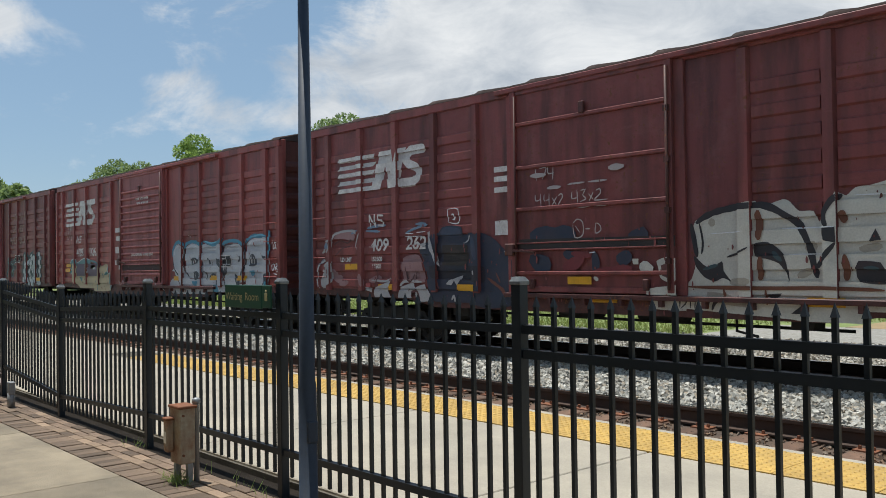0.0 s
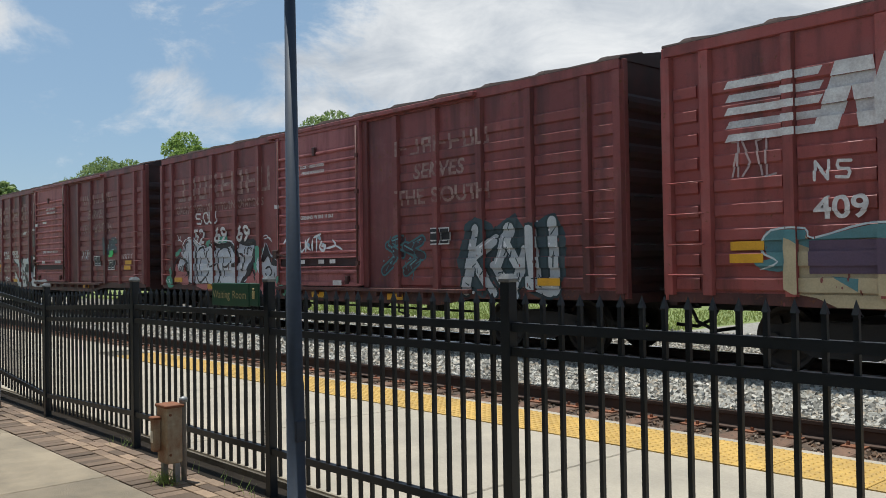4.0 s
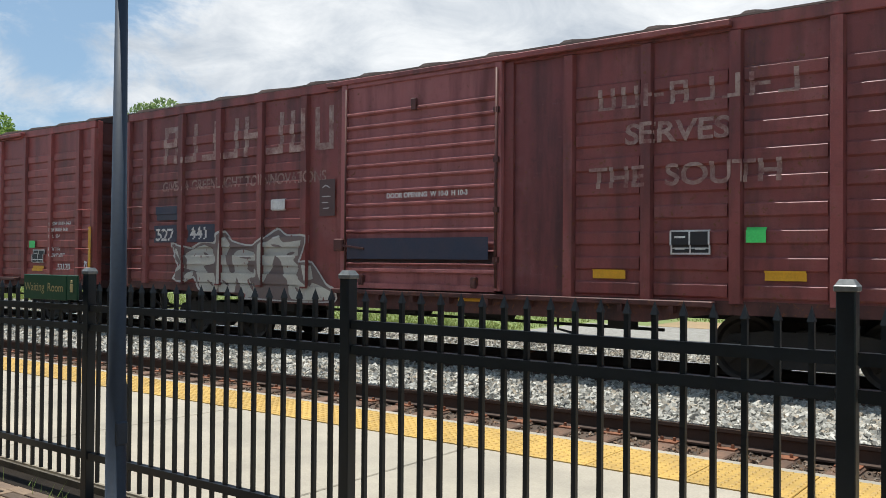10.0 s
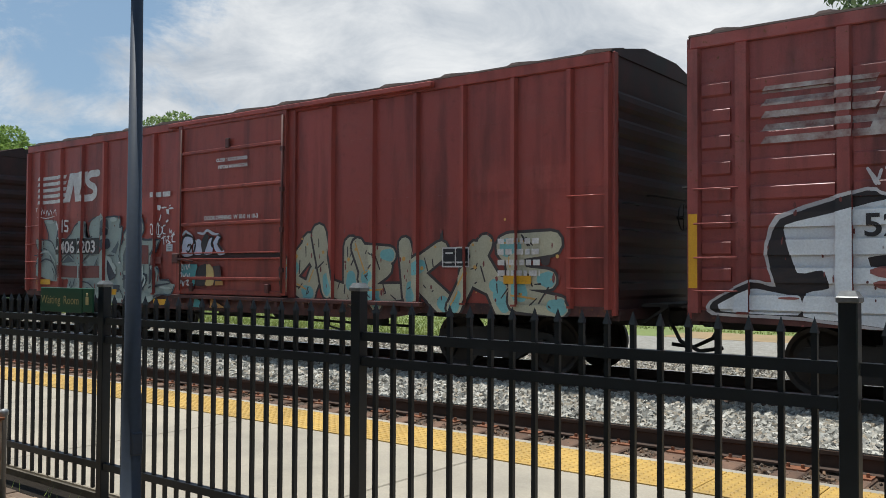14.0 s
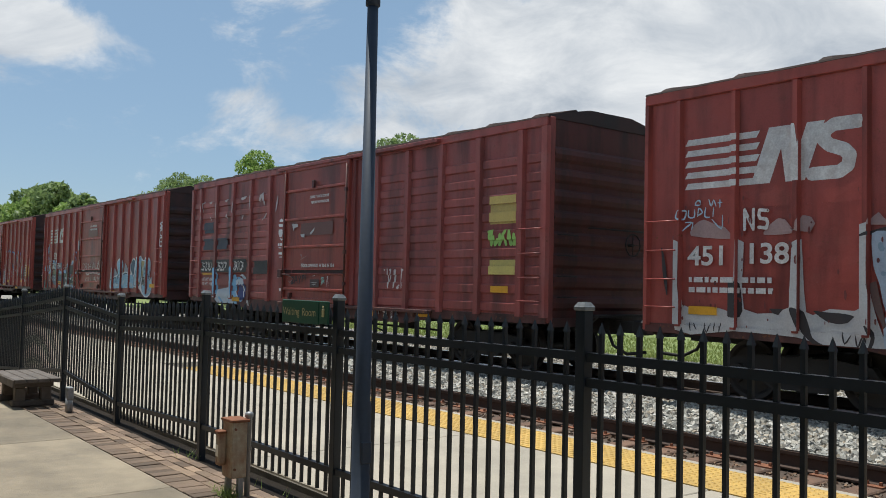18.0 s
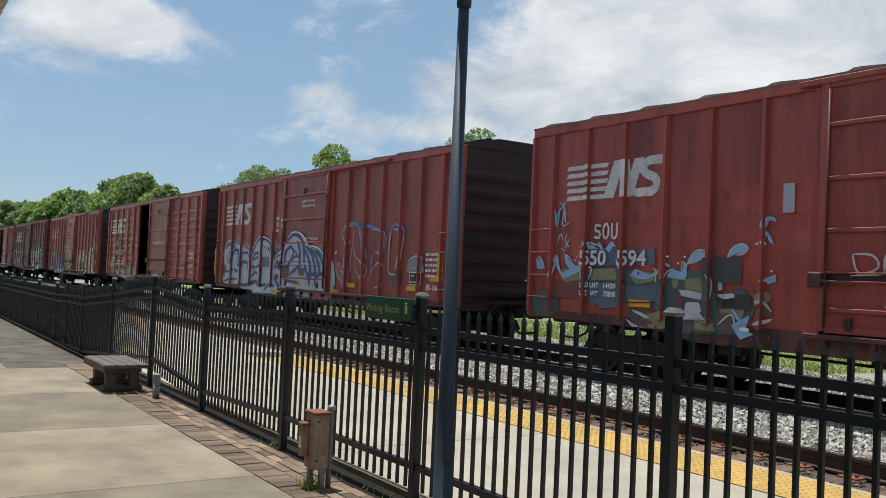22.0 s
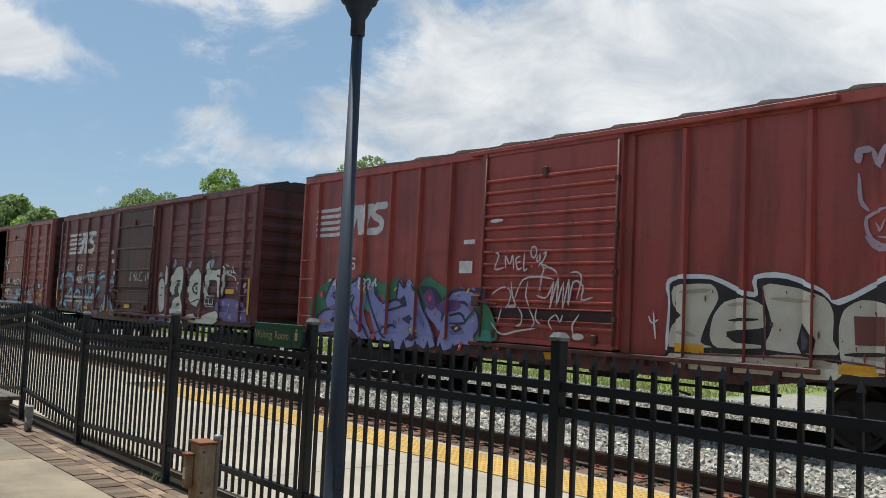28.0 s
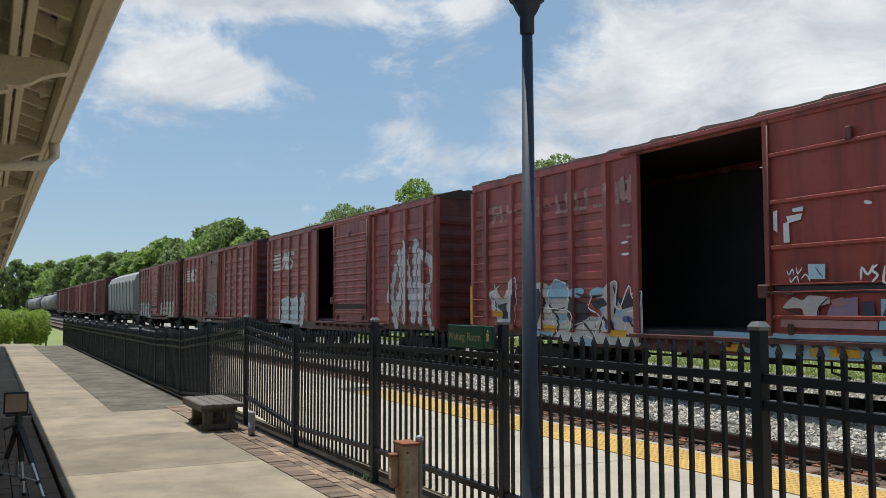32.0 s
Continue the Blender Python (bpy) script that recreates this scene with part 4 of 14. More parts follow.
            tube(bm, rim, 0.012, 6)
            for a in range(0, 12, 3):
                beam(bm, (0.17, 0.45, 2.3), rim[a], 0.012)
        p = part("end_gear", small("end_gear", platform, "under"), None, car, "crossover platform, grab irons and brake wheel", (s * BODY / 2, 0, 0))
        p.rotation_euler = (0, 0, 0 if s > 0 else math.pi)
    part("roof", roof_mesh(roof), None, car, "weathered galvanised roof with raised seams")
    rung = small("rung", rung_bm, paint)
    for z in (1.27, 1.67, 2.08, 2.50):
        part("ladder_rung", rung, None, car, "", (x0 + 0.07, -HALF - 0.02, z))
        part("ladder_rung", rung, None, car, "", (-x0 - 0.60, -HALF - 0.02, z))

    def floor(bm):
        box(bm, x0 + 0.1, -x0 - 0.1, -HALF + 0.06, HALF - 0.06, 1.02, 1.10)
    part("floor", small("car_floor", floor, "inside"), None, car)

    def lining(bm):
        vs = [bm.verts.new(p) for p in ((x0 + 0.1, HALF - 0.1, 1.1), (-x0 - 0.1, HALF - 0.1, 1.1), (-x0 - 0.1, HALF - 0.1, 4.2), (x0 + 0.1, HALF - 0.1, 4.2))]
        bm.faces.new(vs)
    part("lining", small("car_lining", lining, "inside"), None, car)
    underframe(car, BODY)
    trucks(car, (-BODY / 2 + 2.15, BODY / 2 - 2.15))
    return car


# travel of the train along the track, second by second
TRAVEL = [0.0, 6.49, 12.89, 19.24, 25.60, 32.01, 38.48, 45.03, 51.66, 58.39, 65.20, 72.09, 79.07, 86.12, 93.24, 100.44, 107.69, 115.02, 122.41, 129.88, 137.42, 145.04, 152.75, 160.56, 168.46, 176.45, 184.54, 192.71, 200.95, 209.23, 217.51, 225.74, 233.86]

CARS = [
    # left end, right end, ribbed side, paint, door, door paint, opening
    (-15.88, -0.60, True, "oxide_b", "barred", "oxide_b", 0, "dark oxide-red boxcar with grey graffiti on its side"),
    (-32.45, -17.05, True, "oxide_a", "ribbed", "door_a", 0, "oxide-red boxcar with a ribbed door and silver graffiti"),
    (-48.55, -33.45, True, "oxide_b", "ribbed", "door_a", 0, "faded red boxcar with ghost lettering and grey graffiti"),
    (-64.66, -49.50, True, "oxide_b", "ribbed", "door_a", 0, "dark red boxcar with ghost lettering and white swirls"),
    (-80.92, -65.80, True, "oxide_b", "ribbed", "door_a", 0, "dull red boxcar with ghost lettering and pale graffiti"),
    (-97.40, -82.10, True, "oxide_a", "ribbed", "door_a", 0, "red boxcar with white and black block graffiti"),
    (-113.86, -98.55, False, "oxide_c", "barred", "door_b", 0, "smooth-sided red boxcar with grey-green graffiti"),
    (-130.88, -115.72, False, "oxide_c", "barred", "door_b", 0, "smooth-sided red boxcar with pale blue graffiti"),
    (-148.25, -132.66, True, "oxide_a", "barred", "door_b", 0, "red boxcar with an orange-red door and black patches"),
    (-165.68, -150.12, False, "oxide_c", "barred", "door_b", 0, "smooth-sided red boxcar with light blue graffiti"),
    (-183.50, -167.90, False, "oxide_c", "barred", "door_b", 0, "smooth-sided red boxcar covered in blue graffiti"),
    (-200.24, -184.82, True, "oxide_c", "barred", "door_b", 2.1, "red boxcar with its side door half open"),
    (-218.18, -202.45, False, "oxide_c", "ribbed", "oxide_c", 0, "smooth-sided red boxcar with purple and cream graffiti"),
    (-235.74, -220.25, True, "oxide_d", "barred", "door_c", 0, "red boxcar with a dark door and white graffiti"),
    (-252.15, -236.90, True, "oxide_a", "barred", "door_b", 2.95, "red boxcar with its side door slid wide open"),
    (-269.57, -254.00, True, "oxide_a", "ribbed", "door_a", 1.9, "red boxcar with an open ribbed door and white graffiti"),
    (-287.10, -271.50, True, "oxide_a", "barred", "oxide_b", 0, "dull red boxcar with a dark door"),
    (-304.30, -288.80, True, "oxide_b", "ribbed", "door_a", 0, "dark red boxcar with two scrawled panels"),
    (-342.0, -326.5, False, "oxide_b", "barred", "oxide_b", 0, "distant dark oxide-red boxcar, dulled by dirt"),
    (-359.0, -343.6, True, "oxide_a", "ribbed", "door_a", 0, "distant oxide-red boxcar with faded paint"),
    (-376.0, -360.6, False, "oxide_b", "barred", "oxide_b", 0, "distant dark oxide-red boxcar, dulled by dirt"),
    (-393.0, -377.6, True, "oxide_b", "ribbed", "oxide_b", 0, "distant dark boxcar ahead of the tank cars"),
]
TRAIN = [boxcar(*row[:6], row[7], row[6]) for row in CARS]
# slack in the couplings: how far some cars stand from their even spacing
SLACK = {2: 0.31, 6: 0.17, 7: 0.12, 9: -0.13, 11: -0.30, 12: -0.24}
for k, slack in SLACK.items():
    TRAIN[k]["base_x"] += slack



def hopper_car(left, right):
    car = thing("hopper_car", "pale grey covered hopper car among the boxcars", "hopper car", "freight train cars")
    car["base_x"] = (left + right) / 2
    half = (right - left) / 2
    bm = bmesh.new()
    prof = [(-1.45, 1.25), (-1.55, 1.9), (-1.57, 3.6), (-1.35, 4.15), (-0.6, 4.5), (0.6, 4.5), (1.35, 4.15), (1.57, 3.6), (1.55, 1.9), (1.45, 1.25)]
    sweep(bm, prof, -half + 0.9, half - 0.9, "x", True)
    part("hopper_body", bm, M["hopper"], car)
    for k in range(9):
        bm = bmesh.new()
        x = -half + 1.1 + (2 * half - 2.2) * k / 8
        for s in (-1, 1):
            beam(bm, (x, s * 1.52, 1.2), (x, s * 1.62, 3.7), 0.10, 0.10, (0, 1, 0))
        part("side_stake", bm, M["hopper"], car)
    for k in range(3):
        bm = bmesh.new()
        x = (k - 1) * half * 0.55
        top, low = half * 0.26, 0.35
        vt = [bm.verts.new((x + a * top, b * 1.3, 1.3)) for a, b in ((-1, -1), (1, -1), (1, 1), (-1, 1))]
        vb = [bm.verts.new((x + a * low, b * 0.5, 0.45)) for a, b in ((-1, -1), (1, -1), (1, 1), (-1, 1))]
        for i in range(4):
            bm.faces.new((vt[i], vt[(i + 1) % 4], vb[(i + 1) % 4], vb[i]))
        bm.faces.new(vb)
        part("discharge_bay", bm, M["hopper"], car)
    bm = bmesh.new()
    box(bm, -half + 0.4, half - 0.4, -0.35, 0.35, 4.5, 4.6)
    part("roof_walk", bm, M["grey"], car)
    underframe(car, 2 * half - 0.6)
    trucks(car, (-half + 2.0, half - 2.0))
    return car


def tank_car(left, right, mat, label):
    car = thing("tank_car", label, "tank car", "freight train cars")
    car["base_x"] = (left + right) / 2
    half = (right - left) / 2
    bm = bmesh.new()
    tube(bm, [(-half + 0.7, 0, 2.6), (-half + 0.85, 0, 2.6), (-half + 1.2, 0, 2.6), (half - 1.2, 0, 2.6), (half - 0.85, 0, 2.6), (half - 0.7, 0, 2.6)], [0.5, 1.2, 1.5, 1.5, 1.2, 0.5], 24)
    part("tank", bm, M[mat], car)
    bm = bmesh.new()
    tube(bm, [(0, 0, 4.0), (0, 0, 4.5)], 0.45, 14)
    part("dome", bm, M[mat], car)
    bm = bmesh.new()
    for s in (-1, 1):
        tube(bm, [(-1.2, s * 0.8, 4.0), (-1.2, s * 0.8, 4.7), (1.2, s * 0.8, 4.7), (1.2, s * 0.8, 4.0)], 0.025, 6)
    part("platform_rail", bm, M["under"], car)
    underframe(car, 2 * half - 0.8)
    trucks(car, (-half + 2.0, half - 2.0))
    return car


TRAIN.append(hopper_car(-324.0, -306.0))
for i in range(8):
    TRAIN.append(tank_car(-394.5 - 17.2 * i - 16.4, -394.5 - 17.2 * i, ("tankblack", "tankwhite", "tankwhite", "tankblack", "tankwhite", "tankwhite", "tankwhite", "tankblack")[i], "distant tank car at the far part of the train"))

# ---- fence between walkway and platform ----
FENCE_Y = 2.62
# post position and the height of its top
POST_ROW = [(3.19, 1.24), (1.32, 1.24), (-0.56, 1.24), (-2.43, 1.24), (-4.31, 1.23), (-6.19, 1.22), (-8.11, 1.16), (-9.92, 1.215), (-11.83, 1.14), (-13.67, 1.01), (-14.90, 1.00), (-15.85, 0.97)]
while POST_ROW[-1][0] > -36:
    POST_ROW.append((POST_ROW[-1][0] - 1.87, POST_ROW[-1][1] - 0.005))


def fence():
    bm = bmesh.new()
    box(bm, -0.0255, 0.0255, -0.0255, 0.0255, -1.30, -0.012, 0.003)
    post_me = to_mesh("fence_post", bm, M["fence"])
    bm = bmesh.new()
    box(bm, -0.031, 0.031, -0.031, 0.031, -0.022, -0.004, 0.003)
    vs = [bm.verts.new((a * 0.028, b * 0.028, -0.004)) for a, b in ((-1, -1), (1, -1), (1, 1), (-1, 1))]
    vt = [bm.verts.new((a * 0.018, b * 0.018, 0.012)) for a, b in ((-1, -1), (1, -1), (1, 1), (-1, 1))]
    for i in range(4):
        bm.faces.new((vs[i], vs[(i + 1) % 4], vt[(i + 1) % 4], vt[i]))
    bm.faces.new(vt)
    cap_me = to_mesh("cap", bm, M["cap"])
    bm = bmesh.new()
    w = 0.0085
    box(bm, -w, w, -w, w, -1.04, -0.035)
    vs = [bm.verts.new((a * w * 1.35, b * w * 1.35, -0.035)) for a, b in ((-1, -1), (1, -1), (1, 1), (-1, 1))]
    tip = bm.verts.new((0, 0, 0.012))
    for i in range(4):
        bm.faces.new((vs[i], vs[(i + 1) % 4], tip))
    bm.faces.new(vs[::-1])
    picket_me = to_mesh("picket", bm, M["fence"])
    for x, z in POST_ROW:
        p = tagged(new("fence_post", post_me), "black square steel fence post with a flat cap", "fence post", "fence posts")
        p.location = (x, FENCE_Y, z)
        part("cap", cap_me, None, p)
    for (xa, za), (xb, zb) in zip(POST_ROW, POST_ROW[1:]):
        pan = thing("picket_fence", "black steel picket fence bay with three rails", "fence", "fence bays", ((xa + xb) / 2, FENCE_Y, 0))
        cx = (xa + xb) / 2
        # at the raised post the rails climb towards its top
        za, zb = (z + (0.075 if abs(x + 9.92) < 0.01 else 0.0) for x, z in ((xa, za), (xb, zb)))
        if abs(xa + 13.67) < 0.01:
            bm = bmesh.new()
            beam(bm, (xa - cx, 0.03, za - 0.3), (xb - cx, 0.03, zb - 0.98), 0.025)
            part("brace", bm, M["fence"], pan, "diagonal gate brace")
        for drop, h in ((0.205, 0.036), (0.305, 0.036), (0.985, 0.036)):
            bm = bmesh.new()
            beam(bm, (xa - 0.03 - cx, 0, za - drop), (xb + 0.03 - cx, 0, zb - drop), 0.034, h)
            part("rail", bm, M["fence"], pan)
        n = max(3, round((xa - xb) / 0.0935) - 1)
        for i in range(n):
            f = (i + 1) / (n + 1)
            part("picket", picket_me, None, pan, "", (xa + (xb - xa) * f - cx, 0, za + (zb - za) * f - 0.075))


fence()

# flat dark strip under the fence: soil, with the shade there painted in
bm = bmesh.new()
box(bm, -36, 5, 2.57, 2.755, -0.3, -0.012, 0.004)
solid("kerb", bm, M["asphalt"], "dark strip of soil and painted shade below the fence", "kerb", "", "structure")


# ---- lamp post, sign, bench, boxes ----
def lamp_post(x, y):
    p = thing("lamp_post", "slim dark lamp post with a lantern on top", "lamp post", "", (x, y, 0))
    bm = bmesh.new()
    tube(bm, [(0, 0, 0), (0, 0, 0.04), (0, 0, 0.05), (0, 0, 0.75), (0, 0, 0.78), (0, 0, 2.60)], [0.11, 0.11, 0.044, 0.042, 0.037, 0.025], 18)
    part("shaft", bm, M["pole"], p)
    bm = bmesh.new()
    rings = [(2.58, 0.026), (2.585, 0.034), (2.665, 0.034), (2.67, 0.038), (2.69, 0.050), (2.72, 0.064), (2.735, 0.067), (2.74, 0.082), (2.765, 0.090), (2.77, 0.095), (2.80, 0.095)]
    tube(bm, [(0, 0, z) for z, _ in rings], [r for _, r in rings], 18)
    tube(bm, [(-0.10, -0.02, 2.775), (-0.085, -0.02, 2.775)], 0.008, 6)
    part("collar", bm, M["pole"], p)
    bm = bmesh.new()
    tube(bm, [(0, 0, 2.80), (0, 0, 2.95), (0, 0, 3.15)], [0.085, 0.115, 0.125], 10)
    part("lantern_glass", bm, M["white"], p, "frosted lantern glass")
    bm = bmesh.new()
    tube(bm, [(0, 0, 3.15), (0, 0, 3.17), (0, 0, 3.28), (0, 0, 3.36)], [0.15, 0.15, 0.06, 0.01], 18)
    part("lantern_cap", bm, M["pole"], p)
    bm = bmesh.new()
    box(bm, 0.030, 0.048, -0.028, 0.028, 0.50, 0.60, 0.006)
    part("hand_hole_cover", bm, M["pole"], p)


lamp_post(-3.368, 2.185)


def text_mesh(body, size, mat, align="LEFT", bold=0.0):
    """Lettering as a flat mesh standing in the x-z plane, facing -y."""
    cu = bpy.data.curves.new("lettering", "FONT")
    cu.body, cu.size, cu.align_x, cu.offset = body, size, align, bold
    ob = bpy.data.objects.new("lettering", cu)
    me = bpy.data.meshes.new_from_object(ob)
    bpy.data.objects.remove(ob)
    bpy.data.curves.remove(cu)
    me.transform(Matrix.Rotation(math.pi / 2, 4, "X"))
    me.materials.clear()
    me.materials.append(mat)
    return me


def waiting_sign():
    """The board hangs on the fence's two upper rails by four strap clamps."""
    s = thing("sign", "green sign with pale gold lettering clamped to the fence rails", "sign", "", (-4.60, FENCE_Y, 1.055))
    y = -0.055
    bm = bmesh.new()
    box(bm, -0.28, 0.165, y - 0.006, y + 0.006, 0.008, 0.145, 0.003)
    part("sign_board", bm, M["sign"], s)
    bm = bmesh.new()
    box(bm, 0.172, 0.272, y - 0.006, y + 0.006, 0.014, 0.145, 0.003)
    part("icon_board", bm, M["sign"], s)
    for x in (-0.22, 0.11, 0.20, 0.25):
        bm = bmesh.new()
        box(bm, x - 0.012, x + 0.012, y + 0.006, 0.02, 0.0, 0.012, 0.002)
        box(bm, x - 0.012, x + 0.012, y + 0.006, y + 0.012, 0.0, 0.14, 0.002)
        part("clamp", bm, M["fence"], s)
    for word, x in (("Waiting", -0.262), ("Room", -0.022)):
        part("word", text_mesh(word, 0.066, M["gold"]), None, s, "pale gold word", (x, y - 0.010, 0.055))
    bm = bmesh.new()
    box(bm, 0.208, 0.236, y - 0.011, y - 0.0065, 0.055, 0.10, 0.002)
    box(bm, 0.214, 0.230, y - 0.011, y - 0.0065, 0.104, 0.118, 0.002)
    part("icon", bm, M["gold"], s, "pale gold pictogram")


waiting_sign()


def bench(x, y):
    b = thing("bench", "backless slatted bench of weathered grey boards", "bench", "", (x, y, 0))
    for k in range(4):
        bm = bmesh.new()
        box(bm, -0.50, 0.50, -0.22 + 0.112 * k, -0.22 + 0.112 * k + 0.102, 0.25, 0.29, 0.006)
        part("board", bm, M["wood"], b)
    bm = bmesh.new()
    box(bm, -0.50, 0.50, -0.235, -0.222, 0.21, 0.285, 0.004)
    part("apron", bm, M["wood"], b)
    for xx in (-0.26, 0.28):
        bm = bmesh.new()
        box(bm, xx - 0.05, xx + 0.05, -0.19, 0.19, 0.19, 0.25, 0.01)
        for yy in (-0.12, 0.12):
            box(bm, xx - 0.05, xx + 0.05, yy - 0.05, yy + 0.05, 0.0, 0.19, 0.01)
        box(bm, xx - 0.06, xx + 0.06, -0.20, 0.20, 0.0, 0.06, 0.01)
        part("leg", bm, M["wood"], b)


bench(-9.86, 2.24)


def utility_box(x, y):
    u = thing("utility_box", "rust-stained cream electrical box on two short legs", "utility box", "", (x, y, 0))
    bm = bmesh.new()
    box(bm, -0.070, 0.070, -0.050, 0.050, 0.115, 0.455, 0.006)
    part("case", bm, M["rust"], u)
    bm = bmesh.new()
    box(bm, -0.080, 0.080, -0.060, 0.060, 0.450, 0.468, 0.004)
    part("lid", bm, M["plate"], u, "rusty lid")
    # the outlet hangs on the side that faces the walkway, under its own little hood
    bm = bmesh.new()
    box(bm, -0.062, -0.008, -0.098, -0.050, 0.185, 0.385, 0.008)
    outlet = part("outlet_box", bm, M["rust"], u)
    bm = bmesh.new()
    box(bm, -0.068, -0.002, -0.106, -0.050, 0.378, 0.396, 0.005)
    part("hood", bm, M["plate"], outlet, "rusty hood")
    bm = bmesh.new()
    box(bm, -0.050, -0.020, -0.102, -0.097, 0.24, 0.31, 0.002)
    part("cover_plate", bm, M["cream"], outlet, "pale cover plate")
    for k, z in enumerate((0.17, 0.41)):
        bm = bmesh.new()
        tube(bm, [(0.071, -0.03, z), (0.079, -0.03, z)], 0.008, 8)
        part("screw", bm, M["plate"], u)
    for xx, yy in ((-0.045, -0.015), (0.045, 0.02)):
        bm = bmesh.new()
        box(bm, xx - 0.016, xx + 0.016, yy - 0.016, yy + 0.016, -0.02, 0.116)
        part("leg", bm, M["grey"], u, "dull steel leg")
    bm = bmesh.new()
    tube(bm, [(0.045, 0.068, -0.02), (0.045, 0.068, 0.470), (0.045, 0.068, 0.475), (0.045, 0.068, 0.500), (0.045, 0.068, 0.508)], [0.017, 0.017, 0.026, 0.026, 0.010], 12)
    part("conduit", bm, M["grey"], u)


utility_box(-5.03, 2.345)


def meter_box(x, y):
    u = thing("conduit_box", "small grey conduit box beside the fence", "utility box", "", (x, y, 0))
    bm = bmesh.new()
    box(bm, -0.04, 0.04, -0.03, 0.03, 0.12, 0.24, 0.008)
    part("case", bm, M["grey"], u)
    bm = bmesh.new()
    tube(bm, [(0, 0, 0), (0, 0, 0.13)], 0.035, 10)
    part("stub", bm, M["grey"], u)


meter_box(-8.975, 2.435)


def tripod(x, y):
    t = thing("tripod", "small silver tripod holding a phone, standing on the brick walkway", "tripod", "", (x, y, 0))
    for fx, fy in ((-0.30, -0.125), (0.30, 0.16), (0.10, 0.045)):
        foot, top = Vector((fx, fy, 0.012)), Vector((fx * 0.08, fy * 0.08, 0.45))
        knee = top.lerp(foot, 0.5)
        bm = bmesh.new()
        beam(bm, top, knee, 0.030, 0.024)
        part("upper_leg", bm, M["blackplastic"], t)
        bm = bmesh.new()
        beam(bm, knee, foot, 0.016)
        low = part("lower_leg", bm, M["silver"], t, "silver lower leg")
        bm = bmesh.new()
        beam(bm, top.lerp(foot, 0.76), top.lerp(foot, 0.80), 0.026)
        part("leg_clamp", bm, M["blackplastic"], low)
        bm = bmesh.new()
        beam(bm, top.lerp(foot, 0.77), Vector((0, 0, 0.13)), 0.008)
        part("spreader", bm, M["silver"], low)
        bm = bmesh.new()
        tube(bm, [foot - Vector((0, 0, 0.012)), foot + Vector((0, 0, 0.012))], 0.015, 8)
        part("rubber_foot", bm, M["blackplastic"], low)
    bm = bmesh.new()
    tube(bm, [(0, 0, 0.12), (0, 0, 0.45)], 0.011, 8)
    part("centre_column", bm, M["silver"], t)
    bm = bmesh.new()
    tube(bm, [(0, 0, 0.40), (0, 0, 0.47), (0, 0, 0.48), (0, 0, 0.52), (0, 0, 0.56)], [0.035, 0.042, 0.026, 0.03, 0.02], 10)
    part("head", bm, M["blackplastic"], t)
    bm = bmesh.new()
    tube(bm, [(0, 0, 0.50), (0.12, -0.09, 0.47)], 0.009, 6)
    part("pan_handle", bm, M["blackplastic"], t)
    bm = bmesh.new()
    box(bm, -0.018, 0.018, -0.085, 0.085, 0.545, 0.562, 0.004)
    part("clamp", bm, M["blackplastic"], t)
    p = thing("phone", "phone in a brown case, held upright by the tripod", "phone", "", (x, y - 0.02, 0.562))
    p.rotation_euler = (0, 0, radians(4))
    bm = bmesh.new()
    box(bm, -0.006, 0.006, -0.080, 0.080, 0.0, 0.152, 0.005)
    part("case", bm, M["blackplastic"], p)
    bm = bmesh.new()
    box(bm, 0.006, 0.0095, -0.068, 0.068, 0.014, 0.138)
    part("back_plate", bm, M["phone"], p, "brown back plate")


tripod(-6.95, 0.205)


# ---- station building ----
EAVE_Y, EAVE_H = 0.41, 2.56


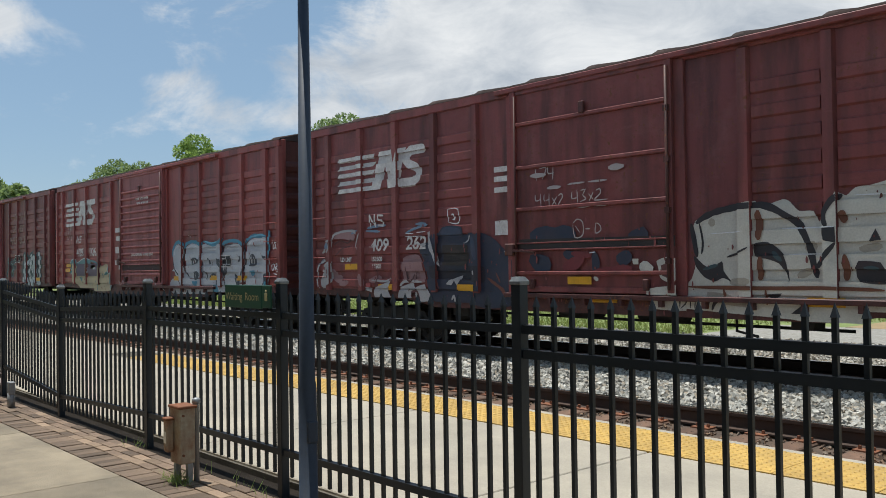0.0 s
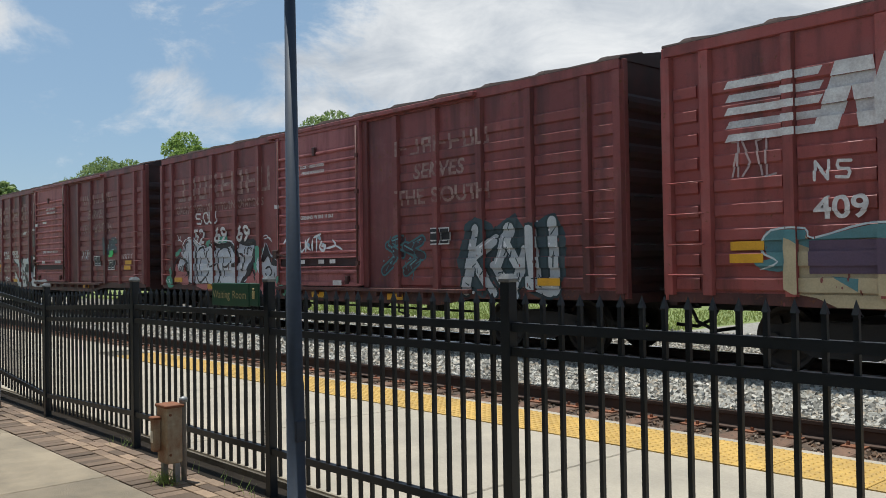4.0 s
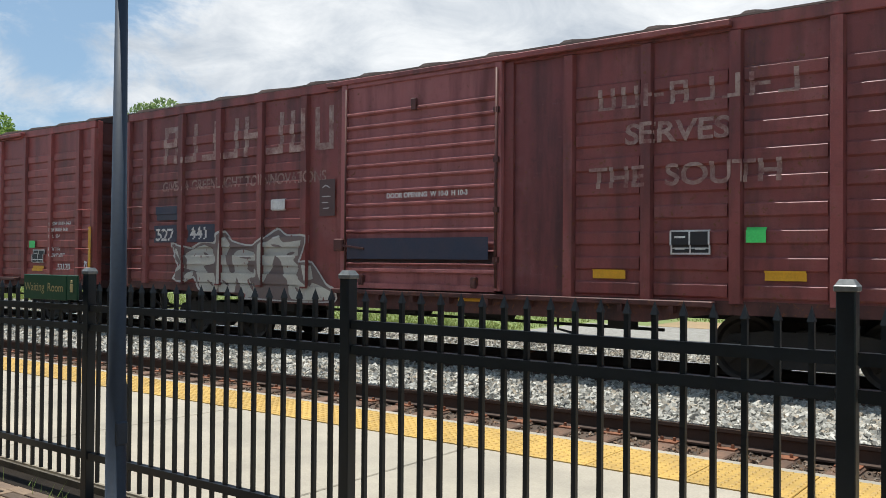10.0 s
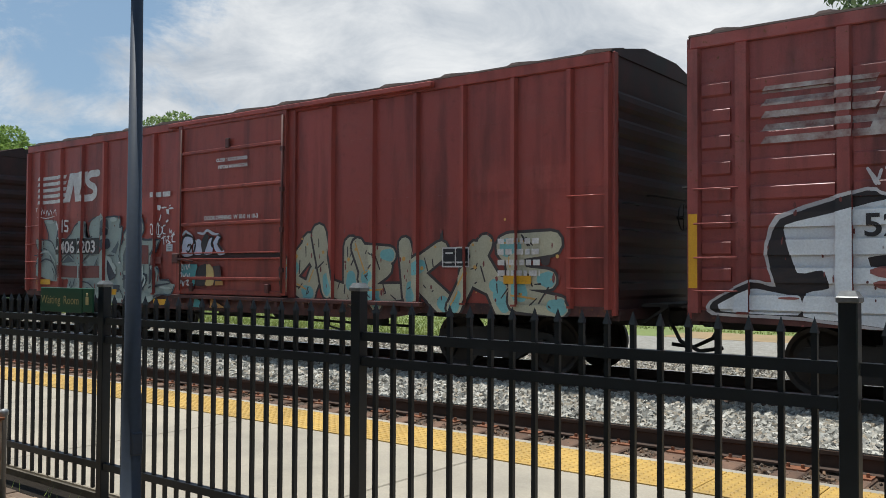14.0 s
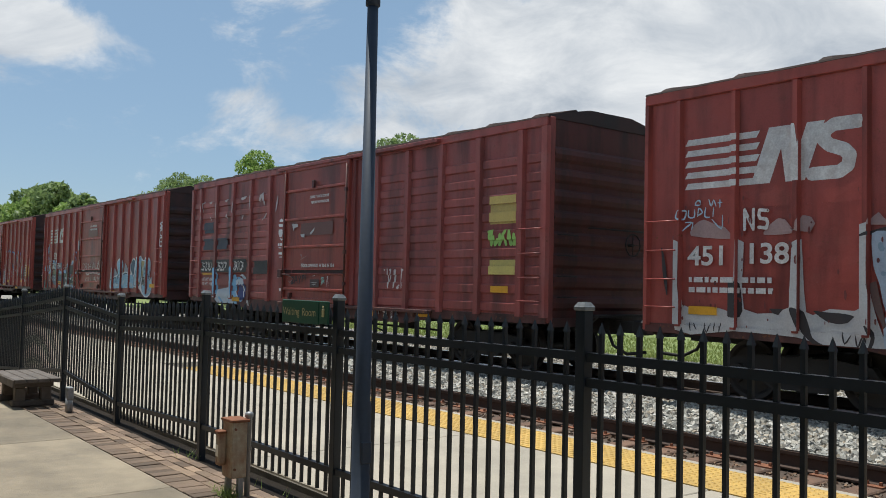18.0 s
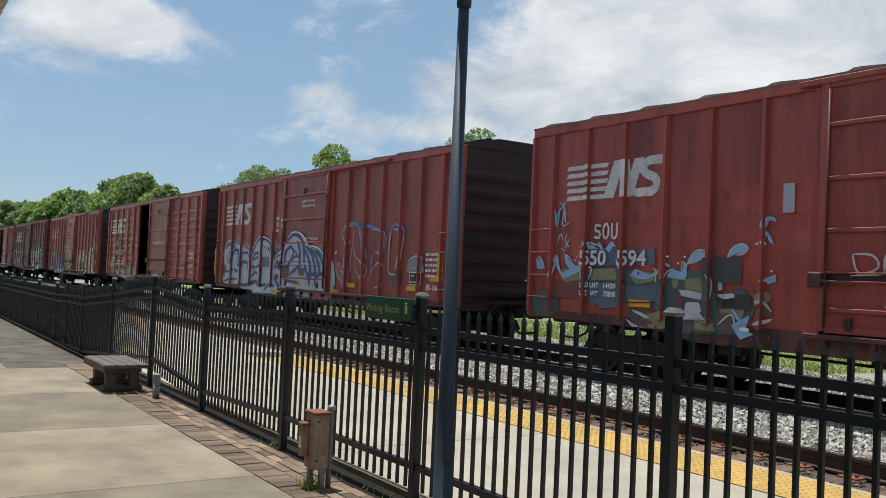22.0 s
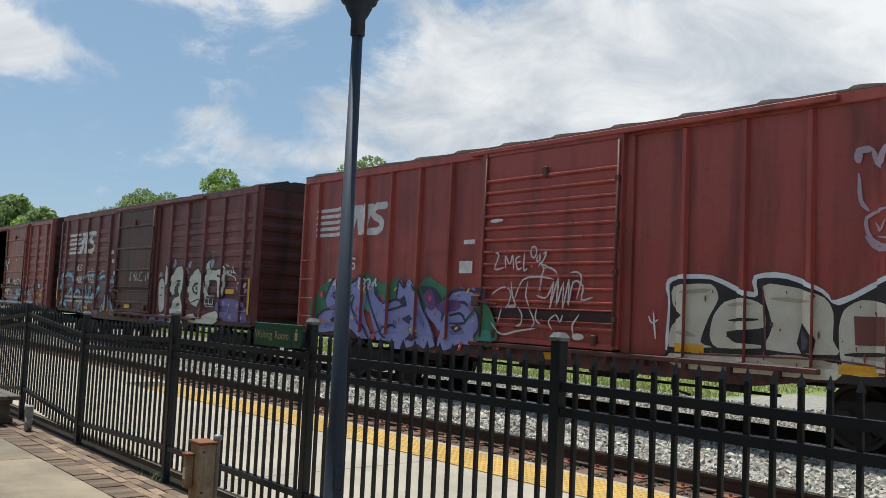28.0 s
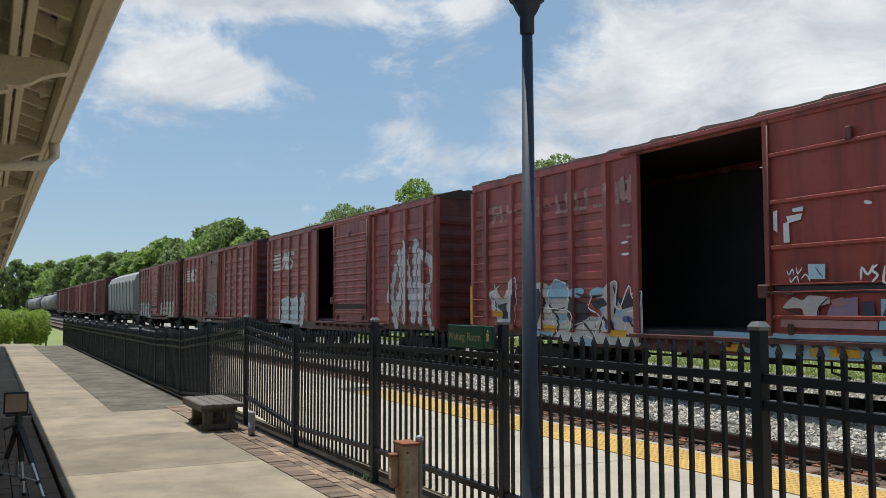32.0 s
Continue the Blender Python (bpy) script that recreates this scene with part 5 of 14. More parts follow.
def building():
    w = solid("wall_north", *(lambda bm: (box(bm, -34, 6, -2.45, -2.25, 0, 4.0), bm)[1:])(bmesh.new()), M["wallpaint"], "cream painted wall of the station building", "wall", "", "structure")
    roof = thing("eaves_roof", "wide cream-painted eaves with exposed rafters", "roof", "", (0, 0, 0))
    roof["kind"] = "structure"
    slope = 0.32
    def zat(y):
        return EAVE_H + 0.10 + (EAVE_Y - y) * slope
    # roof boards
    n = 16
    for i in range(n):
        y0 = EAVE_Y - (EAVE_Y + 2.3) * i / n
        y1 = EAVE_Y - (EAVE_Y + 2.3) * (i + 1) / n + 0.006
        bm = bmesh.new()
        beam(bm, (-34, (y0 + y1) / 2, zat((y0 + y1) / 2) + 0.06), (6, (y0 + y1) / 2, zat((y0 + y1) / 2) + 0.06), y0 - y1, 0.02, (0, -slope, 1))
        part("roof_board", bm, M["cream"], roof)
    bm = bmesh.new()
    r0 = [bm.verts.new((x, y, z)) for x in (-34.2, 6.2) for y, z in ((EAVE_Y + 0.05, zat(EAVE_Y) + 0.08), (-2.4, zat(-2.4) + 0.10))]
    r1 = [bm.verts.new((v.co.x, v.co.y, v.co.z + 0.05)) for v in r0]
    for f in ((0, 1, 3, 2),):
        bm.faces.new([r0[i] for i in f])
        bm.faces.new([r1[i] for i in reversed(f)])
    for a, b in ((0, 1), (1, 3), (3, 2), (2, 0)):
        bm.faces.new((r0[a], r0[b], r1[b], r1[a]))
    part("roof_covering", bm, M["shingle"], roof)
    x = 5.5
    bm = bmesh.new()
    beam(bm, (0, EAVE_Y - 0.10, zat(EAVE_Y - 0.10)), (0, -2.25, zat(-2.25)), 0.045, 0.10, (0, -slope, 1))
    raf = to_mesh("rafter", bm, M["cream"])
    while x > -33.5:
        part("rafter", raf, None, roof, "", (x, 0, 0))
        x -= 0.41
    bm = bmesh.new()
    box(bm, -34, 6, EAVE_Y - 0.08, EAVE_Y - 0.05, EAVE_H + 0.0, EAVE_H + 0.17)
    part("fascia", bm, M["cream"], roof)
    bm = bmesh.new()
    prof = [(EAVE_Y - 0.05, EAVE_H + 0.14), (EAVE_Y - 0.05, EAVE_H + 0.04), (EAVE_Y - 0.03, EAVE_H + 0.015), (EAVE_Y + 0.03, EAVE_H + 0.015), (EAVE_Y + 0.05, EAVE_H + 0.05), (EAVE_Y + 0.06, EAVE_H + 0.14), (EAVE_Y + 0.05, EAVE_H + 0.14), (EAVE_Y + 0.03, EAVE_H + 0.05), (EAVE_Y - 0.02, EAVE_H + 0.03), (EAVE_Y - 0.04, EAVE_H + 0.14)]
    sweep(bm, prof, -34, 6, "x", True)
    part("gutter", bm, M["cream"], roof)
    # long beam and knee brackets under the rafters
    for ya, yb in ((0.045, 0.082), (0.100, 0.140)):
        bm = bmesh.new()
        box(bm, -34, 6, ya, yb, 2.60, zat(yb) - 0.04, 0.004)
        part("eaves_beam", bm, M["cream"], roof)
    def bracket(bm):
        n = 12
        outline = [(-2.25, 2.60), (0.31, 2.60), (0.335, 2.575), (0.325, 2.545), (0.26, 2.53), (0.20, 2.505), (0.15, 2.47), (0.10, 2.45), (0.04, 2.447), (0.05, 2.425), (-0.02, 2.40), (-0.12, 2.385)]
        for i in range(1, n + 1):
            a = i / n
            outline.append((-0.12 - 2.13 * a, 2.385 - 1.0 * a * a))
        f0 = [bm.verts.new((-0.045, y, z)) for y, z in outline]
        f1 = [bm.verts.new((0.045, y, z)) for y, z in outline]
        bm.faces.new(f0)
        bm.faces.new(f1[::-1])
        for i in range(len(outline)):
            j = (i + 1) % len(outline)
            bm.faces.new((f0[i], f0[j], f1[j], f1[i]))
    me = small("bracket", bracket, "cream")
    x = 3.2
    while x > -33:
        part("bracket", me, None, roof, "", (x, 0, 0))
        x -= 2.72
    bm = bmesh.new()
    tube(bm, [(-7.3, EAVE_Y, EAVE_H + 0.03), (-7.3, EAVE_Y, EAVE_H - 0.08), (-7.3, EAVE_Y - 0.06, EAVE_H - 0.16), (-7.3, -0.6, EAVE_H - 0.24), (-7.3, -2.1, EAVE_H - 0.42), (-7.3, -2.2, EAVE_H - 0.6), (-7.3, -2.2, 0.1)], 0.04, 10)
    part("downspout", bm, M["cream"], roof)


building()


# ---- trees, hedge, reeds, house ----
def leaves_mesh(name, centres, count, size, mat, seed):
    """Many small leaf clumps, bent quads, scattered in and on lumps (x, y, z, radius)."""
    rng = np.random.default_rng(seed)
    c = np.array(centres, float)
    wts = c[:, 3] ** 2
    idx = rng.choice(len(c), count, p=wts / wts.sum())
    d = rng.normal(size=(count, 3))
    d /= np.linalg.norm(d, axis=1, keepdims=True)
    rad = c[idx, 3] * (0.55 + 0.5 * rng.random(count) ** 0.6)
    p = c[idx, :3] + d * rad[:, None] * np.array([1, 1, 0.8])
    a = rng.normal(size=(count, 3))
    a /= np.linalg.norm(a, axis=1, keepdims=True)
    b = np.cross(a, rng.normal(size=(count, 3)))
    b /= np.linalg.norm(b, axis=1, keepdims=True)
    s = size * (0.6 + 0.8 * rng.random(count))[:, None]
    nrm = np.cross(a, b) * s * 0.25
    v = np.stack([p - a * s, p - b * s * 0.55 + nrm, p + a * s, p + b * s * 0.55 + nrm], 1)
    f = np.arange(count * 4).reshape(count, 4)
    me = bpy.data.meshes.new(name)
    me.from_pydata(v.reshape(-1, 3).tolist(), [], f.tolist())
    me.materials.append(mat)
    return me


def tree(x, y, height, spread, mat, seed, count=5000, leaf=0.16, label="leafy green tree behind the tracks", trunk_r=0.22, bottom=0.25, ground=-0.4):
    rng = random.Random(seed)
    t = thing("tree", label, "tree", "trees beyond the tracks", (x, y, ground))
    bm = bmesh.new()
    lean = rng.uniform(-0.3, 0.3)
    tube(bm, [(0, 0, -0.2), (0.02, 0, 0.5), (lean * 0.4, 0.1, height * 0.4), (lean, 0.1, height * 0.78)], [trunk_r * 1.3, trunk_r, trunk_r * 0.7, trunk_r * 0.2], 9)
    lumps = []
    n = 22
    for i in range(n):
        u = i / (n - 1)
        z = height * (bottom + (0.97 - bottom) * u)
        prof = math.sin(math.pi * min(1, 0.22 + 0.72 * u)) ** 0.8
        a = i * 2.4 + rng.uniform(-0.5, 0.5)
        r = spread * prof * rng.uniform(0.45, 0.95)
        px, py = lean + r * math.cos(a), r * math.sin(a)
        lumps.append((px, py, z, spread * rng.uniform(0.26, 0.42)))
        tube(bm, [(lean * 0.6, 0.1, z - height * 0.16), (px * 0.5, py * 0.5, z - height * 0.05), (px, py, z)], [trunk_r * 0.35, trunk_r * 0.2, trunk_r * 0.06], 6, False)
    part("trunk", bm, M["bark"], t)
    part("crown", leaves_mesh("crown", lumps, count, leaf, mat, seed), None, t)
    return t


# the wood's skyline: azimuth left of the track's normal, height above the horizon, in degrees
SKYLINE = [(72.0, 4.6), (74.0, 4.8), (75.4, 5.5), (76.2, 5.9), (77.0, 5.8), (78.5, 4.8), (79.4, 4.9), (81.2, 4.2), (82.7, 3.4), (84.0, 3.55), (85.4, 3.1), (87.3, 2.7), (90.0, 2.4)]


def skyline(x, y):
    """How high a tree at x, y may stand."""
    az = math.degrees(math.atan2(-x, y))
    for (a0, e0), (a1, e1) in zip(SKYLINE, SKYLINE[1:]):
        if a0 <= az <= a1:
            return math.hypot(x, y) * math.tan(radians(e0 + (e1 - e0) * (az - a0) / (a1 - a0))) + 1.7
    return 99.0


def tree_row():
    rng = random.Random(11)
    # those that stand out above the train, then the wood that runs away along the line
    tree(-46.9, 33.0, 11.2, 3.0, M["leaf_b"], 1, 11900, 0.115)
    tree(-53.7, 25.6, 9.9, 2.5, M["leaf_a"], 2, 11050, 0.115)
    tree(-51.2, 26.2, 8.9, 1.9, M["leaf_a"], 23, 6800, 0.115)
    tree(-56.6, 26.0, 8.6, 1.8, M["leaf_a"], 24, 5950, 0.115)
    tree(-69.0, 26.5, 9.9, 2.6, M["leaf_b"], 3, 10200, 0.115)
    tree(-65.0, 26.8, 9.5, 2.0, M["leaf_b"], 32, 6800, 0.115)
    tree(-76.0, 26.5, 8.8, 2.6, M["leaf_b"], 31, 8500, 0.115)
    tree(-114.0, 28.0, 12.4, 3.9, M["leaf_a"], 33, 6500, 0.24, bottom=0.12)
    az, k = 73.2, 0
    while az < 86.0:
        k += 1
        y = rng.uniform(24, 31)
        x = -y * math.tan(radians(az))
        h = skyline(x, y) * rng.uniform(0.80, 0.92)
        tree(x, y, h, h * rng.uniform(0.26, 0.36), M["leaf_a"] if rng.random() < 0.6 else M["leaf_b"], 40 + k, 4600, 0.20 + min(0.4, -x / 700), bottom=0.10)
        az += rng.uniform(0.30, 0.55)
    for k in range(8):
        x = -326 - 22 * k
        tree(x, rng.uniform(-3, 4) - (k + 8) * 0.6, rng.uniform(11, 14), rng.uniform(5, 7), M["leaf_b"], 140 + k, 3500, 0.5, bottom=0.08)
    # the wood where the line disappears
    for k in range(46):
        x = -260 - 11.5 * k
        y = rng.uniform(20, 46) + 0.03 * (-x - 260)
        tree(x, y, min(rng.uniform(15, 20) * (1 + k / 90), 0.9 * skyline(x, y)), rng.uniform(6, 9), M["leaf_a"] if rng.random() < 0.3 else M["leaf_b"], 300 + k, 1700, 0.9, "tree in the distant wood along the line", 0.3, 0.04)
    # the wood that closes the line of sight at its end
    for k in range(20):
        tree(-600 - rng.uniform(0, 40), -30 + 6.5 * k, rng.uniform(26, 33), rng.uniform(7, 10), M["leaf_a"] if rng.random() < 0.4 else M["leaf_b"], 400 + k, 1500, 1.2, "tree of the wood at the line's far end", 0.4, 0.02)
    # the big tree over the yard, seen past the cars' ends
    tree(-3.3, 34.0, 18.5, 6.0, M["leaf_c"], 77, 16000, 0.13, "large spreading tree beside the yard", 0.40, 0.50)
    tree(-24.4, 41.0, 7.8, 2.2, M["leaf_b"], 80, 8500, 0.115)
    tree(-31.6, 40.5, 10.4, 2.6, M["leaf_c"], 81, 5000, 0.16)
    tree(-15.6, 70.0, 11.0, 2.4, M["leaf_c"], 79, 4000, 0.22, "small tree beside the house", 0.2, 0.15)
    tree(7.0, 36.0, 16.0, 5.0, M["leaf_c"], 78, 9000, 0.2, "large spreading tree beside the yard", 0.40, 0.30)


tree_row()


def hedge():
    rng = random.Random(3)
    h = thing("hedge", "clipped bright green hedge at the walkway's end", "hedge", "", (-37.2, 1.0, 0.0))
    lumps = []
    for i in range(11):
        for j in range(5):
            for q in range(4):
                lumps.append((-1.2 + 0.6 * j + rng.uniform(-0.1, 0.1), -5.2 + 0.6 * i + rng.uniform(-0.1, 0.1), 0.22 + 0.25 * q + rng.uniform(-0.05, 0.05), rng.uniform(0.30, 0.36)))
    part("foliage", leaves_mesh("hedge_leaves", lumps, 42000, 0.05, M["hedge_leaf"], 5), None, h)
    for i in range(8):
        bm = bmesh.new()
        beam(bm, (0, -2.8 + 0.55 * i, -0.2), (0, -2.8 + 0.55 * i, 0.5), 0.05)
        part("stem", bm, M["bark"], h)


hedge()


def reeds():
    rng = np.random.default_rng(8)
    n = 6000
    x = -24 + 40 * rng.random(n)
    y = 36 + 6 * rng.random(n)
    h = 1.6 + 1.5 * rng.random(n)
    lean = rng.normal(size=(n, 2)) * 0.25
    w = 0.04 + 0.05 * rng.random(n)
    v = np.stack([np.stack([x - w, y, 0 * x - 0.6], 1), np.stack([x + w, y, 0 * x - 0.6], 1), np.stack([x + w * 0.4 + lean[:, 0], y + lean[:, 1], h - 0.6], 1), np.stack([x - w * 0.4 + lean[:, 0], y + lean[:, 1], h - 0.6], 1)], 1)
    me = bpy.data.meshes.new("reeds")
    me.from_pydata(v.reshape(-1, 3).tolist(), [], np.arange(4 * n).reshape(n, 4).tolist())
    me.materials.append(M["reed"])
    tagged(new("reeds", me), "thicket of dry tan reeds beyond the grass", "reeds", "", "stuff")


reeds()


def house():
    h = thing("house", "white house with a grey hipped roof behind the reeds", "house", "", (-9.6, 72.0, -0.6))
    bm = bmesh.new()
    box(bm, -3.2, 3.2, -3, 3, 0, 4.6)
    part("wall", bm, M["siding"], h)
    bm = bmesh.new()
    b = [bm.verts.new(p) for p in ((-3.7, -3.5, 4.6), (3.7, -3.5, 4.6), (3.7, 3.5, 4.6), (-3.7, 3.5, 4.6))]
    t = [bm.verts.new(p) for p in ((-1.0, 0, 6.9), (1.0, 0, 6.9))]
    for f in ((b[0], b[1], t[1], t[0]), (b[1], b[2], t[1]), (b[2], b[3], t[0], t[1]), (b[3], b[0], t[0]), (b[3], b[2], b[1], b[0])):
        bm.faces.new(f)
    part("roof", bm, M["shingle"], h)
    for x in (-2.0, 0, 2.0):
        bm = bmesh.new()
        box(bm, x - 0.45, x + 0.45, -3.03, -2.98, 1.8, 3.6)
        w = part("window", bm, M["glass"], h)
        bm = bmesh.new()
        for a, b2, c, d in ((-0.52, 0.52, 3.6, 3.7), (-0.52, 0.52, 1.7, 1.8), (-0.52, -0.45, 1.7, 3.7), (0.45, 0.52, 1.7, 3.7), (-0.45, 0.45, 2.66, 2.74)):
            box(bm, x + a, x + b2, -3.06, -2.98, c, d)
        part("window_frame", bm, M["siding"], w)


house()

# ---- paint on the cars: marks, numbers and graffiti ----
PAINTS = {}


def paint(rgb, worn=0.35, rough=0.5):
    rgb = tuple(min(0.78, c * 1.22) if max(rgb) > 0.2 else c for c in rgb)
    key = (rgb, worn)
    if key not in PAINTS:
        PAINTS[key] = material("sprayed_paint", rgb, rough, 0, tuple(c * 0.6 + d * 0.4 for c, d in zip(rgb, (0.12, 0.05, 0.04))), 2.5, 45, 0.05, worn)
    return PAINTS[key]


def depth_at(row, x, z):
    """How far the car's near side stands out at x (from its left end) and z (from the rail)."""
    ribbed, style = row[2], row[4]
    posts = POSTS_C if ribbed else POSTS_S
    wide = 0.17 if ribbed else 0.10
    shift = row[6]
    if DOOR_A + shift - 0.02 < x < DOOR_B + shift + 0.02 and 1.03 < z < EAVE - 0.1:
        return 0.137 if style == "ribbed" else 0.100
    if z < 1.03:
        return 0.016
    xs = posts + [BODY - p for p in posts]
    for p in xs:
        if abs(x - p) < wide / 2:
            return POST_OUT + 0.002
    if ribbed and not (DOOR_A - 0.93 < x < BODY - DOOR_A + 0.93):
        for b in BEADS:
            if b - 0.085 < z < b + 0.09:
                return BEAD_OUT + 0.002
    return 0.002


def conform(bm, row):
    """Cuts flat paint along the posts and beads of the side and lays each piece on the steel below it."""
    ribbed = row[2]
    posts = POSTS_C if ribbed else POSTS_S
    wide = 0.17 if ribbed else 0.10
    xs = [v.co.x for v in bm.verts]
    zs = [v.co.z for v in bm.verts]
    if not xs:
        return
    cuts = []
    for p in posts + [BODY - q for q in posts]:
        cuts += [(p - wide / 2, 0), (p + wide / 2, 0)]
    cuts += [(DOOR_A + row[6] - 0.02, 0), (DOOR_B + row[6] + 0.02, 0), (1.03, 2), (0.88, 2), (0.74, 2), (3.6, 0), (BODY - 3.6, 0), (0.0, 0), (BODY, 0)]
    if ribbed:
        for b in BEADS:
            cuts += [(b - 0.085, 2), (b + 0.09, 2)]
    for c, ax in cuts:
        lo, hi = (min(xs), max(xs)) if ax == 0 else (min(zs), max(zs))
        if lo < c < hi:
            co, no = [0, 0, 0], [0, 0, 0]
            co[ax], no[ax] = c, 1
            bmesh.ops.bisect_plane(bm, geom=bm.verts[:] + bm.edges[:] + bm.faces[:], plane_co=co, plane_no=no)
    gone = []
    for f in bm.faces:
        c = f.calc_center_median()
        if c.z < 0.74 or c.x < 0 or c.x > BODY or (c.z < 0.88 and not 3.6 < c.x < BODY - 3.6):
            gone.append(f)
    bmesh.ops.delete(bm, geom=gone, context="FACES")
    bmesh.ops.split_edges(bm, edges=bm.edges[:])
    for f in bm.faces:
        c = f.calc_center_median()
        d = depth_at(row, c.x, c.z)
        for v in f.verts:
            v.co.y -= d


def add_decal(name, k, layers, label="", exact=False):
    """layers: (material, polygons of (x, z), lift). One mesh on car k's near side."""
    row, car = CARS[k], TRAIN[k]
    bm = bmesh.new()
    mats = []
    for mat, polys, lift in layers:
        mats.append(mat)
        for i, poly in enumerate(polys):
            if len(poly) < 2:
                continue
            up = lift + 0.00004 * i
            if isinstance(poly[0], float):
                up, poly = poly[0] + 0.00001 * i, poly[1]
            vs = [bm.verts.new((x, -up, z)) for x, z in poly]
            f = bm.faces.new(vs)
            f.material_index = len(mats) - 1
    bmesh.ops.translate(bm, verts=bm.verts, vec=(-SLACK.get(k, 0.0) if exact else -max(0.0, SLACK.get(k, 0.0)), 0, 0))
    conform(bm, row)
    me = bpy.data.meshes.new(name)
    bm.to_mesh(me)
    bm.free()
    for m in mats:
        me.materials.append(m)
    ob = part(name, me, None, car, label, (-BODY / 2, -HALF, 0))
    ob["kind"] = "stuff"
    return ob


def rect(x0, x1, z0, z1, skew=0.0):
    return [(x0, z0), (x1, z0), (x1 + skew, z1), (x0 + skew, z1)]


def letters(name, k, body, x, z, height, mat, label=""):
    """Readable lettering, cut and laid on the side like the rest."""
    digits = name in ("car_number", "faded_lettering")
    me = text_mesh(body, height * 1.38, mat, "LEFT", 0.021 * height * 1.38 if digits else 0.004)
    if digits:
        me.transform(Matrix.Diagonal((1.16 if len(body) < 20 else 0.90, 1, 1, 1)))
    bm = bmesh.new()
    bm.from_mesh(me)
    bpy.data.meshes.remove(me)
    bmesh.ops.translate(bm, verts=bm.verts, vec=(x - max(0.0, SLACK.get(k, 0.0)), -0.006, z))
    conform(bm, CARS[k])
    out = bpy.data.meshes.new(name)
    bm.to_mesh(out)
    bm.free()
    out.materials.append(mat)
    ob = part(name, out, None, TRAIN[k], label, (-BODY / 2, -HALF, 0))
    ob["kind"] = "stuff"
    return ob


def stroke(p, q, w0, w1=None):
    w1 = w1 or w0
    a = math.atan2(q[1] - p[1], q[0] - p[0])
    out = []
    n = 5
    for i in range(n + 1):
        b = a + math.pi / 2 + math.pi * i / n
        out.append((p[0] + w0 * math.cos(b), p[1] + w0 * math.sin(b)))
    for i in range(n + 1):
        b = a - math.pi / 2 + math.pi * i / n
        out.append((q[0] + w1 * math.cos(b), q[1] + w1 * math.sin(b)))
    return out


def blob(x, z, rx, rz, rng, n=14):
    return [(x + rx * math.cos(2 * math.pi * i / n) * rng.uniform(0.85, 1.12), z + rz * math.sin(2 * math.pi * i / n) * rng.uniform(0.85, 1.12)) for i in range(n)]


# skeletons of wild, unreadable forms on a unit square
FORMS = [
    [(0.1, 0, 0.15, 1), (0.15, 1, 0.85, 0.85), (0.85, 0.85, 0.2, 0.5), (0.2, 0.5, 0.9, 0)],
    [(0.5, 0, 0.1, 0.45), (0.1, 0.45, 0.45, 1), (0.45, 1, 0.9, 0.55), (0.9, 0.55, 0.5, 0)],
    [(0.85, 0.95, 0.2, 0.8), (0.2, 0.8, 0.8, 0.4), (0.8, 0.4, 0.1, 0.05)],
    [(0.1, 0, 0.2, 1), (0.2, 1, 0.8, 0.05), (0.8, 0.05, 0.9, 1)],
    [(0.15, 1, 0.2, 0.1), (0.2, 0.1, 0.85, 0.1), (0.2, 0.55, 0.75, 0.55), (0.15, 1, 0.9, 0.95)],
    [(0.1, 0, 0.45, 1), (0.45, 1, 0.9, 0), (0.25, 0.4, 0.72, 0.4)],
    [(0.1, 1, 0.2, 0.1), (0.2, 0.1, 0.8, 0.1), (0.8, 0.1, 0.9, 1)],
    [(0.2, 0, 0.2, 1), (0.85, 1, 0.25, 0.5), (0.25, 0.5, 0.9, 0)],
    [(0.15, 0.0, 0.1, 0.95), (0.1, 0.95, 0.7, 0.9), (0.7, 0.9, 0.75, 0.5), (0.75, 0.5, 0.2, 0.45), (0.45, 0.45, 0.9, -0.05)],
]


